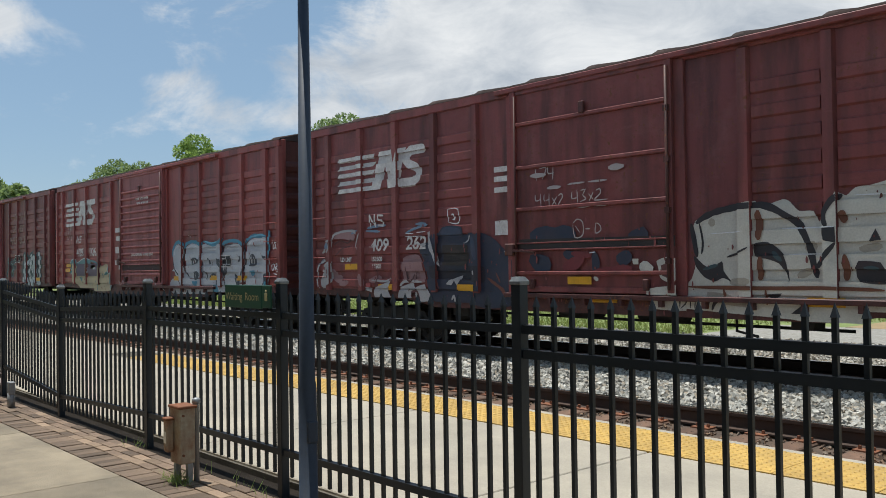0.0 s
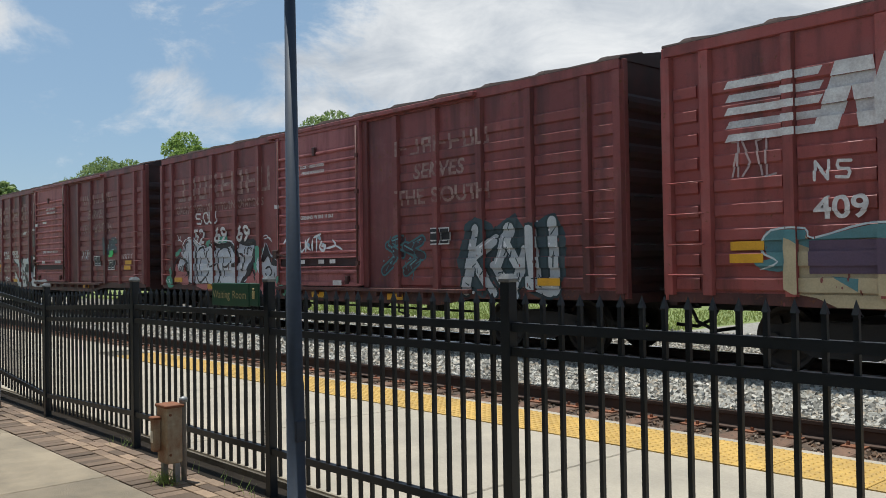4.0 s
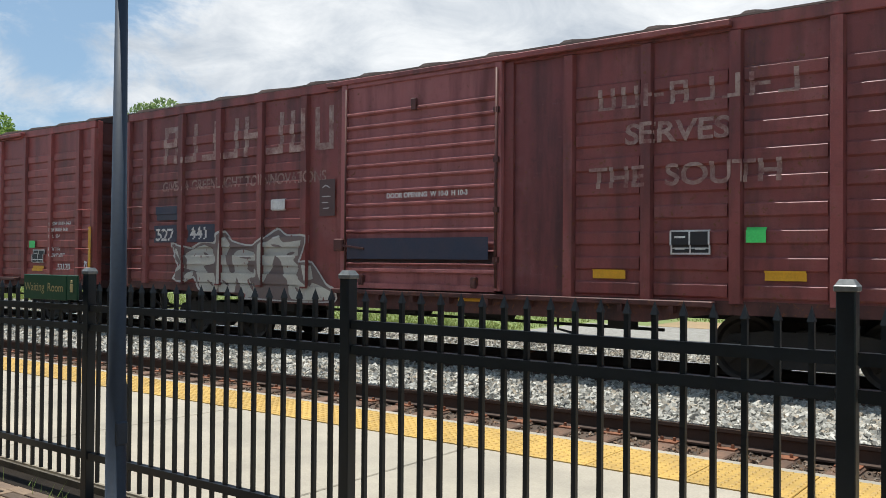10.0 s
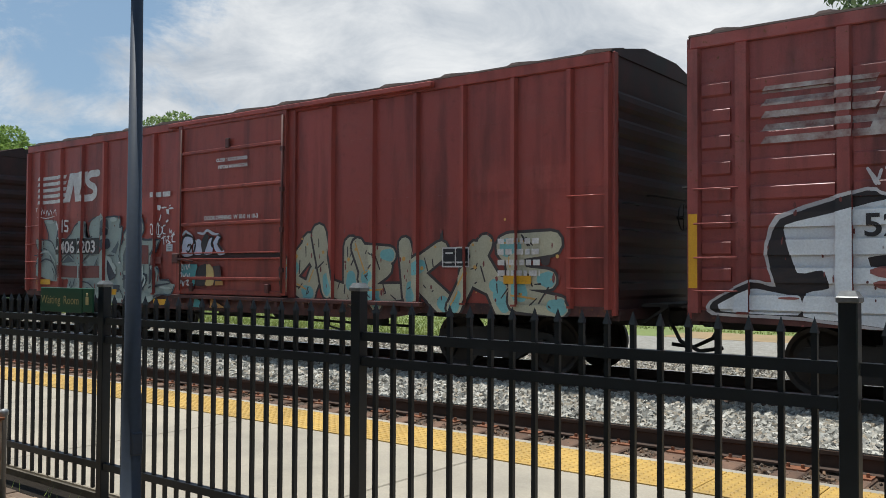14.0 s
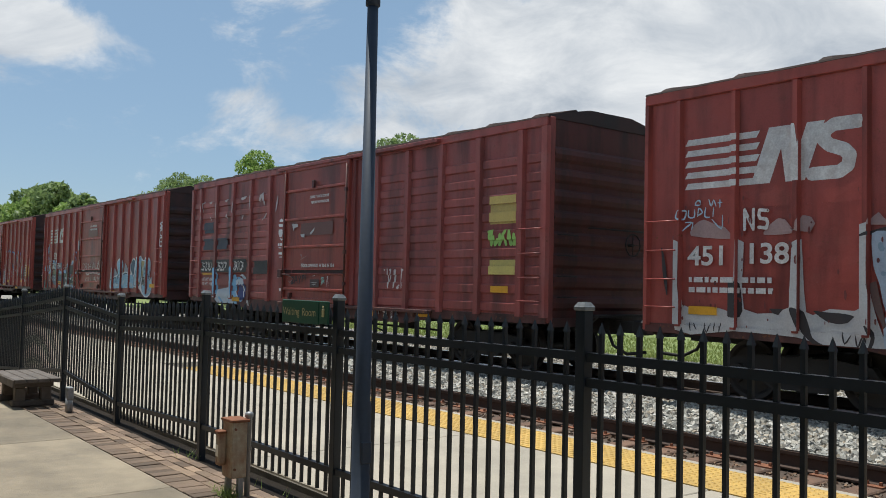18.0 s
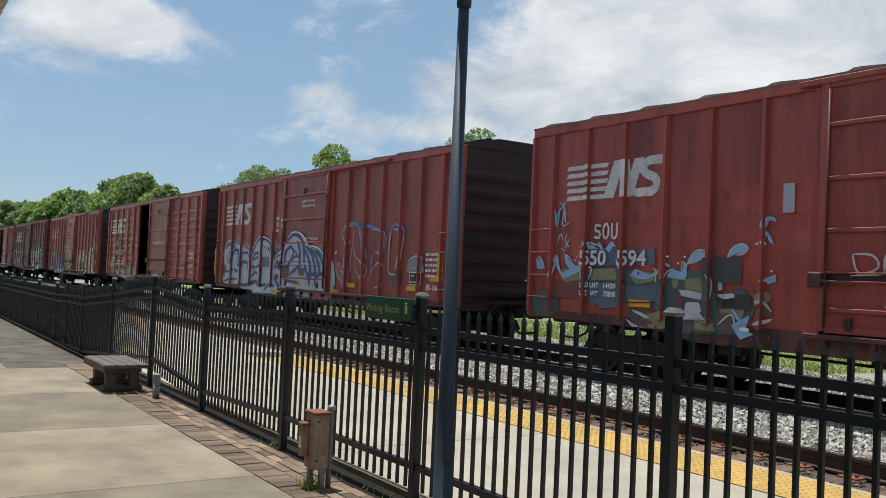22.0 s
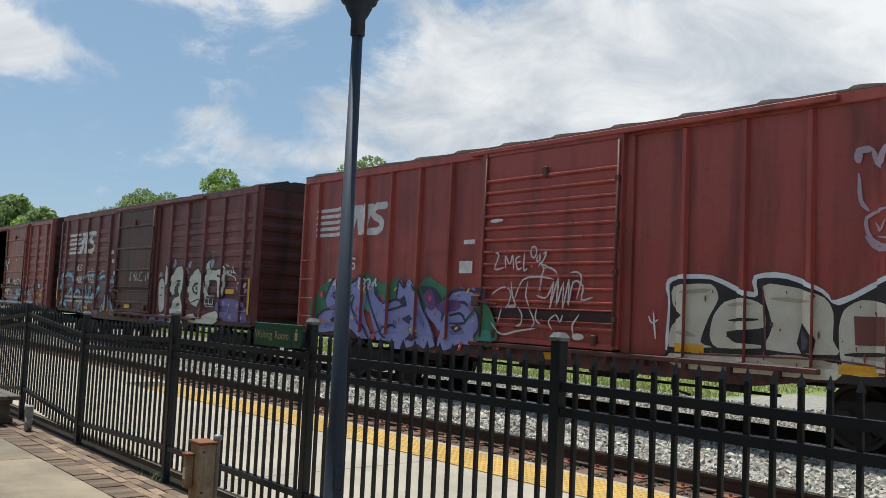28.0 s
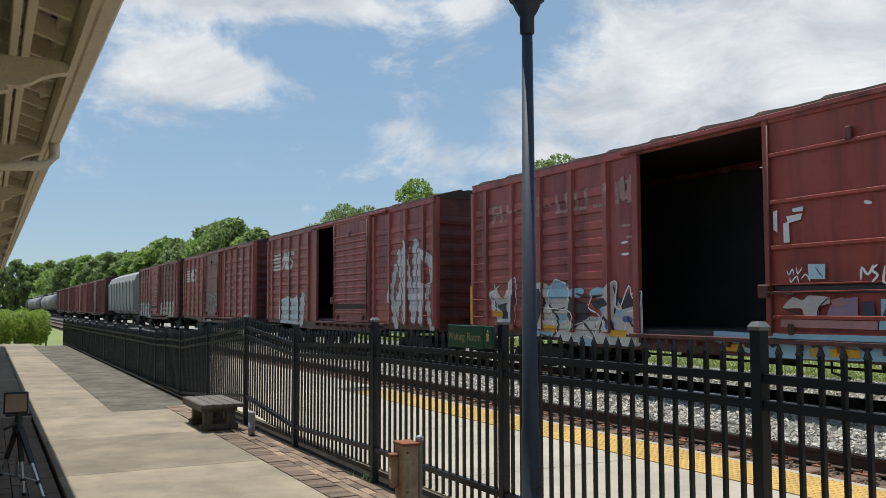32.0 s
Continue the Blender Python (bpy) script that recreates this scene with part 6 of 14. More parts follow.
def graffiti(k, x0, x1, z0, z1, n, fill, line, back=None, second=None, shine=(0.62, 0.62, 0.60), seed=0, fat=0.17, wild=0.12, label=""):
    """A painted piece: n swollen forms side by side with an outline, over a cloud of back colour."""
    rng = random.Random(seed * 31 + k)
    w, h = (x1 - x0) / n, z1 - z0
    thick = fat * min(w, h)
    outl, body, low, glint, cloud, inner = [], [], [], [], [], []
    line_w = 0.028 + 0.012 * h
    for i in range(n):
        form = rng.choice(FORMS)
        cx, dz = x0 + i * w, rng.uniform(-0.05, 0.10) * h
        sx, sz = w * rng.uniform(0.88, 1.02), h * rng.uniform(0.78, 0.92)
        tilt = rng.uniform(-wild, wild)
        base = 0.0040 + 0.0012 * i
        for a, b, c, d in form:
            j = [v + rng.uniform(-0.15, 0.15) for v in (a, b, c, d)]
            p = (cx + sx * j[0] + tilt * sz * j[1], z0 + thick * 0.6 + dz + (sz - thick) * j[1])
            q = (cx + sx * j[2] + tilt * sz * j[3], z0 + thick * 0.6 + dz + (sz - thick) * j[3])
            t0, t1 = thick * rng.uniform(0.75, 1.25), thick * rng.uniform(0.75, 1.25)
            outl.append((base, stroke(p, q, t0 + line_w, t1 + line_w)))
            body.append((base + 0.0005, stroke(p, q, t0, t1)))
            m = ((p[0] + q[0]) / 2, (p[1] + q[1]) / 2)
            if second and rng.random() < 0.8:
                r = p if p[1] < q[1] else q
                low.append((base + 0.0008, stroke(r, (r[0] * 0.6 + m[0] * 0.4, r[1] * 0.6 + m[1] * 0.4), t0 * 0.72, t1 * 0.6)))
            if rng.random() < 0.55:
                glint.append((base + 0.0010, stroke((p[0] - t0 * 0.4, p[1] + t0 * 0.35), (m[0] - t0 * 0.4, m[1] + t0 * 0.35), 0.014)))
            for _ in range(2):
                u = rng.random()
                a0 = (p[0] + (q[0] - p[0]) * u + rng.uniform(-t0, t0) * 0.6, p[1] + (q[1] - p[1]) * u + rng.uniform(-t0, t0) * 0.6)
                inner.append((base + 0.0010, stroke(a0, (a0[0] + rng.uniform(-0.12, 0.12), a0[1] + rng.uniform(-0.2, 0.2)), 0.008, 0.012)))
            if rng.random() < 0.6:
                inner.append((base + 0.0010, stroke((m[0], m[1]), (m[0] + rng.uniform(-0.16, 0.16), m[1] + rng.uniform(-0.25, 0.25)), 0.013)))
        if rng.random() < 0.7:
            e = (cx + sx * rng.uniform(0.6, 1.1), z0 + h * rng.uniform(0.75, 1.0))
            s = (cx + sx * 0.7, z0 + h * 0.6)
            outl.append((base, stroke(s, e, thick * 0.5, 0.02)))
        cloud.append(blob(cx + sx * 0.5, z0 + h * 0.5, w * 0.72, h * 0.55, rng))
    layers = []
    if back:
        layers.append((paint(back, 0.5), cloud, 0.002))
    layers.append((paint(line, 0.2), outl, 0.0045))
    layers.append((paint(fill, 0.4), body, 0.0075))
    if second:
        layers.append((paint(second, 0.4), low, 0.0100))
    layers.append((paint(shine, 0.3), glint, 0.0125))
    layers.append((paint(line, 0.2), inner, 0.0125))
    chips = []
    for i in range(int(10 * (x1 - x0) * h)):
        cx, cz, r = rng.uniform(x0, x1), rng.uniform(z0, z1), rng.uniform(0.006, 0.026)
        chips.append((base + 0.0016, blob(cx, cz, r * rng.uniform(0.4, 1.0), r * rng.uniform(0.8, 3.0), rng, 7)))
    layers.append((M["oxide_b"], chips, 0.014))
    specks = []
    for i in range(int(4 * (x1 - x0))):
        cx, cz, r = rng.uniform(x0, x1), rng.uniform(z0, z1 + 0.1), rng.uniform(0.012, 0.035)
        specks.append((base + 0.0018, blob(cx, cz, r, r, rng, 8)))
    layers.append((paint(shine, 0.3), specks, 0.015))
    add_decal("graffiti", k, layers, label)["kind"] = "stuff"


def scrawl(k, x0, x1, z0, z1, n, rgb, seed, w=0.014, label="thin chalk-like scrawl"):
    rng = random.Random(seed)
    polys = []
    cw = (x1 - x0) / n
    for i in range(n):
        pts = [(x0 + cw * (i + rng.uniform(0, 1)), z0 + (z1 - z0) * (rng.random() if j % 2 else rng.choice((0.05, 0.95)))) for j in range(rng.randint(3, 5))]
        for a, b in zip(pts, pts[1:]):
            polys.append(stroke(a, b, w))
    add_decal("scrawl", k, [(paint(rgb, 0.3), polys, 0.0150)], label)["kind"] = "stuff"


def ribbon(pts, w, rng):
    """A brushed line through pts as a row of quads: its width wanders and thins at the ends."""
    line = []
    for i in range(len(pts) - 1):
        p0, p1, p2, p3 = pts[max(i - 1, 0)], pts[i], pts[i + 1], pts[min(i + 2, len(pts) - 1)]
        n = 3 if len(pts) > 2 else 4
        for s in range(n):
            f = s / n
            line.append(tuple(0.5 * (2 * b + f * (c - a + f * (2 * a - 5 * b + 4 * c - d + f * (3 * (b - c) + d - a)))) for a, b, c, d in zip(p0, p1, p2, p3)))
    line.append(pts[-1])
    sides = []
    for i, (x, z) in enumerate(line):
        xa, za = line[max(i - 1, 0)]
        xb, zb = line[min(i + 1, len(line) - 1)]
        d = math.hypot(xb - xa, zb - za) or 1.0
        nx, nz = -(zb - za) / d, (xb - xa) / d
        end = min(i, len(line) - 1 - i)
        taper = (0.35, 0.85, 1.0)[min(end, 2)]
        l, r = (w / 2 * taper * rng.uniform(0.8, 1.2) for _ in range(2))
        sides.append(((x + nx * l, z + nz * l), (x - nx * r, z - nz * r)))
    return [[a[0], a[1], b[1], b[0]] for a, b in zip(sides, sides[1:])]


def rounded(pts):
    """A closed outline with its bends eased, as a spray can draws it; plain patches keep their corners."""
    n = len(pts)
    if n < 6:
        return pts
    out = []
    for i in range(n):
        a, b, c, d = (pts[(i + j) % n] for j in (-1, 0, 1, 2))
        m = 3 if math.dist(b, c) > 0.12 else 1
        for q in range(m):
            f = q / m
            out.append(tuple(b[j] + 0.34 * f * (c[j] - a[j] + f * (2 * a[j] - 5 * b[j] + 4 * c[j] - d[j] + f * (3 * (b[j] - c[j]) + d[j] - a[j]))) + 0.32 * f * (c[j] - b[j]) for j in (0, 1)))
    return out


def brushed(k, name, layers, label):
    """Free brushwork: layers of (rgb, lines); a line is its width (0: a filled outline) and then the x, z of its bends."""
    rng = random.Random(k + 5)
    out = []
    for i, (rgb, lines) in enumerate(layers):
        polys = []
        for w, *c in lines:
            pts = list(zip(c[::2], c[1::2]))
            polys += ribbon(pts, w, rng) if w else [rounded(pts)]
        out.append((paint(rgb, 0.45), polys, 0.0150 + 0.0022 * i))
    xs = [v for _, lines in layers for _, *c in lines for v in c[::2]]
    zs = [v for _, lines in layers for _, *c in lines for v in c[1::2]]
    chips = []
    for i in range(int(9 * (max(xs) - min(xs)) * (max(zs) - min(zs)))):
        r = rng.uniform(0.006, 0.025)
        cx = rng.uniform(min(xs), max(xs))
        if CARS[k][6] and DOOR_A - 0.1 < cx < DOOR_B + CARS[k][6] + 0.1:
            continue
        chips.append(blob(cx, rng.uniform(min(zs), max(zs)), r * rng.uniform(0.4, 1.0), r * rng.uniform(0.8, 3.0), rng, 7))
    out.append((M["oxide_b"], chips, 0.0150 + 0.0022 * len(layers)))
    ob = add_decal(name, k, out, label, True)
    ob["kind"] = "stuff"
    return ob


INITIALS = {"S": [(1, 0.9, 0.1, 0.95, 0, 0.7, 0.15, 0.53, 0.85, 0.47, 1, 0.28, 0.85, 0.02, 0, 0.08)], "O": [(0.3, 0, 0, 0.25, 0, 0.75, 0.3, 1, 0.7, 1, 1, 0.75, 1, 0.25, 0.7, 0, 0.3, 0)], "U": [(0, 1, 0, 0.2, 0.3, 0, 0.7, 0, 1, 0.2, 1, 1)], "N": [(0, 0, 0, 1, 1, 0, 1, 1)]}


def initials(k, marks, x, z, w, h, step):
    """The owner's stencilled mark as plain bent strokes."""
    polys = []
    for i, ch in enumerate(marks):
        for c in INITIALS[ch]:
            pts = [(x + step * i + w * a, z + h * b) for a, b in zip(c[::2], c[1::2])]
            polys += [stroke(a, b, 0.085 * h) for a, b in zip(pts, pts[1:])]
    add_decal("owner_mark", k, [(M["white"], polys, 0.008)], "white stencilled owner's mark")


def emblem(k, x0, x1, z0, z1, worn=False):
    """The owner's mark as plain shapes: five stripes running into two slanted blocks."""
    polys = []
    w, h = x1 - x0, z1 - z0
    for i in range(5):
        z = z0 + h * (0.02 + 0.205 * i)
        polys.append(rect(x0 + w * 0.01, x0 + w * 0.44, z, z + h * 0.115, 0.02 * w))
    sk = 0.10 * w
    xa, xb = x0 + w * 0.46, x0 + w * 0.70
    za, zb = z0 + 0.02 * h, z1 - 0.02 * h
    polys.append(rect(xa - 0.05 * w, xa + 0.055 * w, za, zb, sk))
    polys.append(rect(xb - 0.09 * w, xb, za, zb, sk))
    polys.append([(xa + sk, zb), (xa + 0.10 * w + sk, zb), (xb + 0.0 * w, za), (xb - 0.10 * w, za)])
    xc, xd = x0 + w * 0.755, x0 + w * 0.935
    bends = [(1.0, 0.89), (0.35, 0.89), (0.12, 0.80), (0.10, 0.66), (0.28, 0.56), (0.70, 0.46), (0.86, 0.36), (0.84, 0.20), (0.62, 0.11), (-0.12, 0.11)]
    pts = [(xc + (xd - xc) * a + 0.03 * w * b, z0 + h * b) for a, b in bends]
    polys += [stroke(p, q, 0.112 * h) for p, q in zip(pts, pts[1:])]
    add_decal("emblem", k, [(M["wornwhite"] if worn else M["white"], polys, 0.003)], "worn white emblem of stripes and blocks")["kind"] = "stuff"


def bars(k, x0, x1, z0, z1, n, mat, seed, name="faded_letters", label="faded ghost letters, too worn to read"):
    """Letters that are worn away: plain upright bars and blocks of their size."""
    rng = random.Random(seed)
    polys = []
    w = (x1 - x0) / n
    for i in range(n):
        a = x0 + w * i
        form = rng.randint(0, 3)
        t = w * 0.18
        if form != 2:
            polys.append(rect(a + 0.08 * w, a + 0.08 * w + t, z0, z1))
        if form != 1:
            polys.append(rect(a + 0.62 * w, a + 0.62 * w + t, z0, z1))
        polys.append(rect(a + 0.08 * w, a + 0.8 * w, z0 + (0.42 if form % 2 else 0.0) * (z1 - z0), z0 + ((0.42 if form % 2 else 0.0) + 0.16) * (z1 - z0)))
        if form == 3:
            polys.append(rect(a + 0.08 * w, a + 0.8 * w, z1 - 0.16 * (z1 - z0), z1))
    ob = add_decal(name, k, [(mat, polys, 0.003)], label)
    if n > 4:
        ob["kind"] = "stuff"


def lines_of_type(k, x0, x1, z0, z1, rows, mat, seed):
    rng = random.Random(seed)
    polys = []
    h = (z1 - z0) / rows
    for r in range(rows):
        x = x0
        while x < x1:
            ln = rng.uniform(0.05, 0.16)
            polys.append(rect(x, min(x + ln, x1), z0 + h * r + h * 0.2, z0 + h * r + h * 0.72))
            x += ln + 0.03
    add_decal("small_print", k, [(mat, polys, 0.004)], "small print, unreadable")["kind"] = "stuff"


def plate(k, x0, x1, z0, z1, mat, name="sticker", label=""):
    add_decal(name, k, [(mat, [rect(x0, x1, z0, z1)], 0.005)], label)


def consolidated(k, x, z):
    """The black stencil panel with a white rim, in two boxes."""
    w, h = 0.50, 0.30
    add_decal("stencil_panel", k, [(paint((0.012, 0.012, 0.013), 0.1), [rect(x, x + w, z, z + h)], 0.004),
              (M["white"], [rect(x, x + w, z, z + 0.022), rect(x, x + w, z + h - 0.022, z + h), rect(x, x + 0.022, z, z + h), rect(x + w - 0.022, x + w, z, z + h), rect(x + w * 0.48, x + w * 0.52, z, z + h), rect(x, x + w, z + h * 0.24, z + h * 0.28), rect(x + 0.06, x + 0.2, z + 0.2, z + 0.225), rect(x + 0.31, x + 0.44, z + 0.06, z + 0.085), rect(x + 0.06, x + 0.18, z + 0.06, z + 0.085)], 0.006)], "black stencil panel with a white rim")["kind"] = "stuff"


def yellow_marks(k, rows):
    for x, z in rows:
        plate(k, x, x + 0.46, z, z + 0.115, M["yellow"], "reflector", "yellow-orange reflective strip")


M["wornwhite"] = material("flaking_white_paint", (0.46, 0.40, 0.37), 0.55, 0, (0.17, 0.055, 0.045), 4, 40, 0.05, 0.95)
WHITE, BLACK, SILVER, CREAM = (0.66, 0.66, 0.64), (0.012, 0.012, 0.014), (0.42, 0.43, 0.45), (0.56, 0.53, 0.42)
NAVY = paint((0.02, 0.028, 0.055), 0.5)
BLACKP = paint((0.014, 0.014, 0.016), 0.3)
WARN = ("CLOSE & LOCK DOORS", "BEFORE MOVING CAR")


def door_words(k, opening_z=2.43, top=True, dx=0.0):
    if top:
        letters("lettering", k, WARN[0], 7.36 + dx, 3.50, 0.060, M["white"], "white stencilled words")
        letters("lettering", k, WARN[1], 7.42 + dx, 3.37, 0.060, M["white"], "white stencilled words")
    letters("lettering", k, "DOOR OPENING  W 10-0  H 10-3", 7.02 + dx, opening_z, 0.075, M["white"], "white stencilled words")


def numbers(k, rows, mat=None):
    for body, x, z, h in rows:
        letters("car_number", k, body, x, z, h, mat or M["white"], "white stencilled digits")


def decorate():
    # 0
    emblem(0, 0.95, 3.80, 2.96, 3.72)
    numbers(0, [("409", 2.10, 1.78, 0.24), ("262", 3.22, 1.79, 0.24)])
    initials(0, "NS", 2.10, 2.26, 0.16, 0.22, 0.26)
    for z in (2.68, 2.86, 3.02):
        plate(0, 5.55, 5.88, z, z + 0.09, M["white"])
    plate(0, 5.56, 5.87, 1.97, 2.20, M["white"])
    art = []
    art.append(((0.27, 0.15, 0.15), [(0.16, 0.76, 1.42, 0.92, 1.25, 1.13, 1.2), (0.12, 1.02, 1.12, 1.34, 1.16), (0.14, 1.75, 1.33, 1.84, 1.09), (0, 3.08, 1.62, 3.45, 1.69, 3.61, 1.61, 3.75, 1.18, 3.44, 1.21, 3.11, 1.19), (0.12, 2.04, 1.21, 2.42, 1.25), (0.1, 3.28, 1.4, 3.52, 1.32), (0, 0.83, 2.06, 1.05, 2.2, 1.47, 2.19, 1.59, 2.07, 1.52, 1.99, 1.15, 2.05)]))
    art.append(((0.022, 0.034, 0.06), [(0, 3.6, 1.77, 3.73, 1.89, 3.89, 1.92, 3.99, 2.04, 4.13, 2.06, 4.24, 2.16, 4.51, 2.18, 4.74, 2.14, 4.79, 2.01, 5.01, 2.04, 5.13, 1.99, 5.26, 1.93, 5.29, 1.63, 5.27, 0.85, 4.88, 0.83, 3.99, 0.83, 3.84, 1.03, 3.76, 1.39)]))
    art.append(((0.012, 0.018, 0.03), [(0, 3.91, 1.46, 4.21, 1.49, 4.89, 1.47, 5.27, 1.44, 5.27, 1.18, 4.89, 1.21, 4.34, 1.25, 3.98, 1.25), (0.2, 4.07, 1.88, 4.14, 1.6)]))
    art.append(((0.035, 0.055, 0.095), [(0, 4.19, 2.07, 4.3, 2.15, 4.51, 2.15, 4.7, 2.11, 4.73, 1.98, 4.5, 1.97, 4.22, 2), (0.12, 5.04, 1.97, 5.12, 1.57), (0.08, 3.93, 1.96, 4.01, 1.81)]))
    art.append(((0.02, 0.018, 0.015), [(0, 4.24, 1.84, 4.9, 1.83, 4.89, 1.47, 4.24, 1.48)]))
    art.append(((0.032, 0.028, 0.022), [(0.1, 4.43, 1.69, 4.7, 1.72)]))
    art.append(((0.13, 0.2, 0.28), [(0.06, 1.97, 2.23, 2.26, 2.26, 2.58, 2.27), (0.05, 1.97, 2.18, 2.44, 2.15), (0.05, 3.22, 2.1, 3.54, 2.18, 3.82, 2.23), (0.05, 3.47, 2.25, 3.78, 2.25), (0.05, 1.47, 2.14, 1.68, 2.21), (0.1, 0.6, 1.85, 0.65, 1.98), (0.05, 0.3, 1.51, 0.42, 1.64)]))
    art.append(((0.34, 0.33, 0.33), [(0.05, 0.77, 2.02, 0.89, 2.15, 1.21, 2.2, 1.55, 2.19, 1.62, 2.12), (0, 0.54, 1.51, 0.73, 1.59, 0.79, 1.33, 0.79, 1.18, 0.58, 1.07, 0.41, 1.03, 0.36, 1.25), (0.06, 0.61, 2.01, 0.74, 1.99, 0.64, 1.77), (0.06, 0.43, 1.77, 0.6, 1.85), (0.05, 0.26, 1.03, 0.22, 1.34, 0.34, 1.55, 0.6, 1.63), (0.03, 1.66, 1.82, 1.73, 2.02, 1.79, 2.14), (0, 1.92, 1.01, 1.94, 1.07, 2.13, 1.06, 2.13, 0.97), (0, 2.23, 1.05, 2.64, 1.17, 2.75, 1.21, 2.64, 1.02, 2.76, 0.83, 2.49, 0.82, 2.22, 0.89)]))
    art.append(((0.34, 0.33, 0.33), [(0, 2.95, 0.83, 3.02, 1.06, 3.28, 1.14, 3.44, 1.16, 3.48, 1.07, 3.35, 0.99, 3.33, 0.82), (0, 3.48, 1.07, 3.75, 1.14, 3.79, 1.07, 3.94, 0.9, 3.94, 0.84, 3.51, 0.83), (0.05, 3.03, 1.1, 3.2, 1.19, 3.68, 1.18), (0.04, 2.14, 1.21, 2.59, 1.19, 2.73, 1.25), (0, 3.85, 2.07, 3.91, 2.11, 4.05, 1.74, 4.14, 1.54, 4.18, 1.46, 4.1, 1.49, 3.98, 1.74), (0.06, 3.92, 1.85, 4.04, 1.67), (0, 4.34, 1.15, 4.41, 1.21, 4.76, 1.3, 4.67, 1.18, 4.62, 1.13, 4.55, 1.21, 4.48, 1.13), (0.03, 4.81, 1.86, 4.9, 1.91, 4.93, 2)]))
    art.append(((0.34, 0.33, 0.33), [(0.05, 4.47, 0.87, 4.53, 0.94, 4.56, 0.83), (0.03, 5.08, 1.31, 5.07, 1.39), (0.05, 3.61, 1.87, 3.8, 1.86)]))
    art.append(((0.1, 0.035, 0.036), [(0.03, 0.83, 1.93, 1.05, 2.01, 1.31, 1.96, 1.47, 2.03), (0.03, 0.88, 1.68, 1.15, 1.84, 1.41, 1.89), (0.03, 2.23, 1.05, 2.32, 1.25, 2.31, 1.41), (0.04, 2.94, 1.17, 2.99, 1.28), (0.04, 3.2, 1.47, 3.24, 1.25, 3.36, 1.19, 3.44, 1.32), (0.03, 3.48, 1.18, 3.52, 1.39), (0.05, 3.35, 0.99, 3.52, 1.01, 3.57, 0.83, 3.39, 0.82)]))
    art.append(((0.3, 0.06, 0.06), [(0, 1.97, 1.15, 2.12, 1.15, 2.11, 1.07, 1.97, 1.07)]))
    art.append((WHITE, [(0.022, 4.42, 2.47, 4.41, 2.24), (0.018, 4.41, 2.24, 4.67, 2.22, 4.68, 2.46, 4.42, 2.47), (0.03, 4.51, 2.37, 4.57, 2.37, 4.57, 2.29, 4.51, 2.29), (0.015, 3.22, 2.08, 3.46, 2.08), (0.015, 3.54, 2.09, 3.81, 2.1), (0.012, 3.22, 2.03, 3.7, 2.02)]))
    brushed(0, "graffiti", art, "worn pale graffiti beside a large navy painted-over ground")
    letters("lettering", 0, "LD LMT", 1.05, 1.58, 0.085, M["white"])
    letters("lettering", 0, "153500", 2.10, 1.58, 0.085, M["white"])
    letters("lettering", 0, "66500", 2.16, 1.44, 0.085, M["white"])
    art = []
    art.append(((0.022, 0.034, 0.06), [(0, 5.07, 1.98, 5.47, 1.94, 5.76, 1.73, 5.95, 1.67, 6.04, 1.43, 6.03, 0.83, 5.02, 0.8), (0.25, 6.42, 1.93, 6.95, 1.94, 7.36, 1.91), (0.3, 6.41, 1.58, 6.85, 1.42), (0.25, 8.33, 1.85, 8.67, 1.87), (0.2, 8.11, 1.55, 8.39, 1.56), (0.15, 7.11, 1.64, 7.35, 1.6), (0.15, 7.7, 1.66, 7.74, 1.34)]))
    # black strip: shade of the lever recess, painted across the door
    art.append(((0.02, 0.018, 0.016), [(0, 6.19, 1.88, 9.11, 1.85, 9.11, 1.7, 6.19, 1.71)]))
    art.append(((0.2, 0.03, 0.035), [(0.2, 7.1, 1.42, 7.51, 1.56), (0.14, 7.66, 1.34, 8.39, 1.41), (0.1, 7.27, 1.64, 7.66, 1.59)]))
    art.append(((0.16, 0.055, 0.035), [(0.06, 5.35, 1.26, 5.7, 1.06, 5.79, 0.94), (0.03, 5.55, 1.35, 5.65, 1.18)]))
    art.append(((0.46, 0.43, 0.37), [(0, 8.8, 1.5, 8.93, 1.55, 9.06, 1.56, 9.13, 1.46, 9.1, 1.34, 9.14, 1.24, 8.98, 1.21, 8.86, 1.27, 8.83, 1.4), (0, 8.39, 1.54, 8.5, 1.54, 8.5, 1.46, 8.41, 1.46), (0, 8.62, 0.84, 8.72, 0.97, 8.98, 0.95, 9.17, 1.01, 9.22, 0.92, 9.21, 0.82), (0.06, 7.7, 1.28, 7.78, 1.23), (0, 5.55, 2.21, 5.84, 2.22, 5.84, 1.99, 5.57, 1.98)]))
    art.append(((0.12, 0.045, 0.04), [(0, 8.87, 1.44, 8.96, 1.47, 9.02, 1.4, 8.97, 1.27, 8.89, 1.3)]))
    art.append(((0.1, 0.16, 0.22), [(0, 5.61, 2.11, 5.79, 2.12, 5.79, 2.02, 5.63, 2.02)]))
    art.append((WHITE, [(0.03, 5.76, 1.69, 5.84, 1.72), (0.03, 5.85, 1.59, 5.97, 1.54), (0.03, 5.89, 1.27, 6.04, 1.27), (0.02, 7.63, 1.64, 7.74, 1.65)]))
    brushed(0, "graffiti", art, "dark blue overspray round the door and white splashes")
    art = []
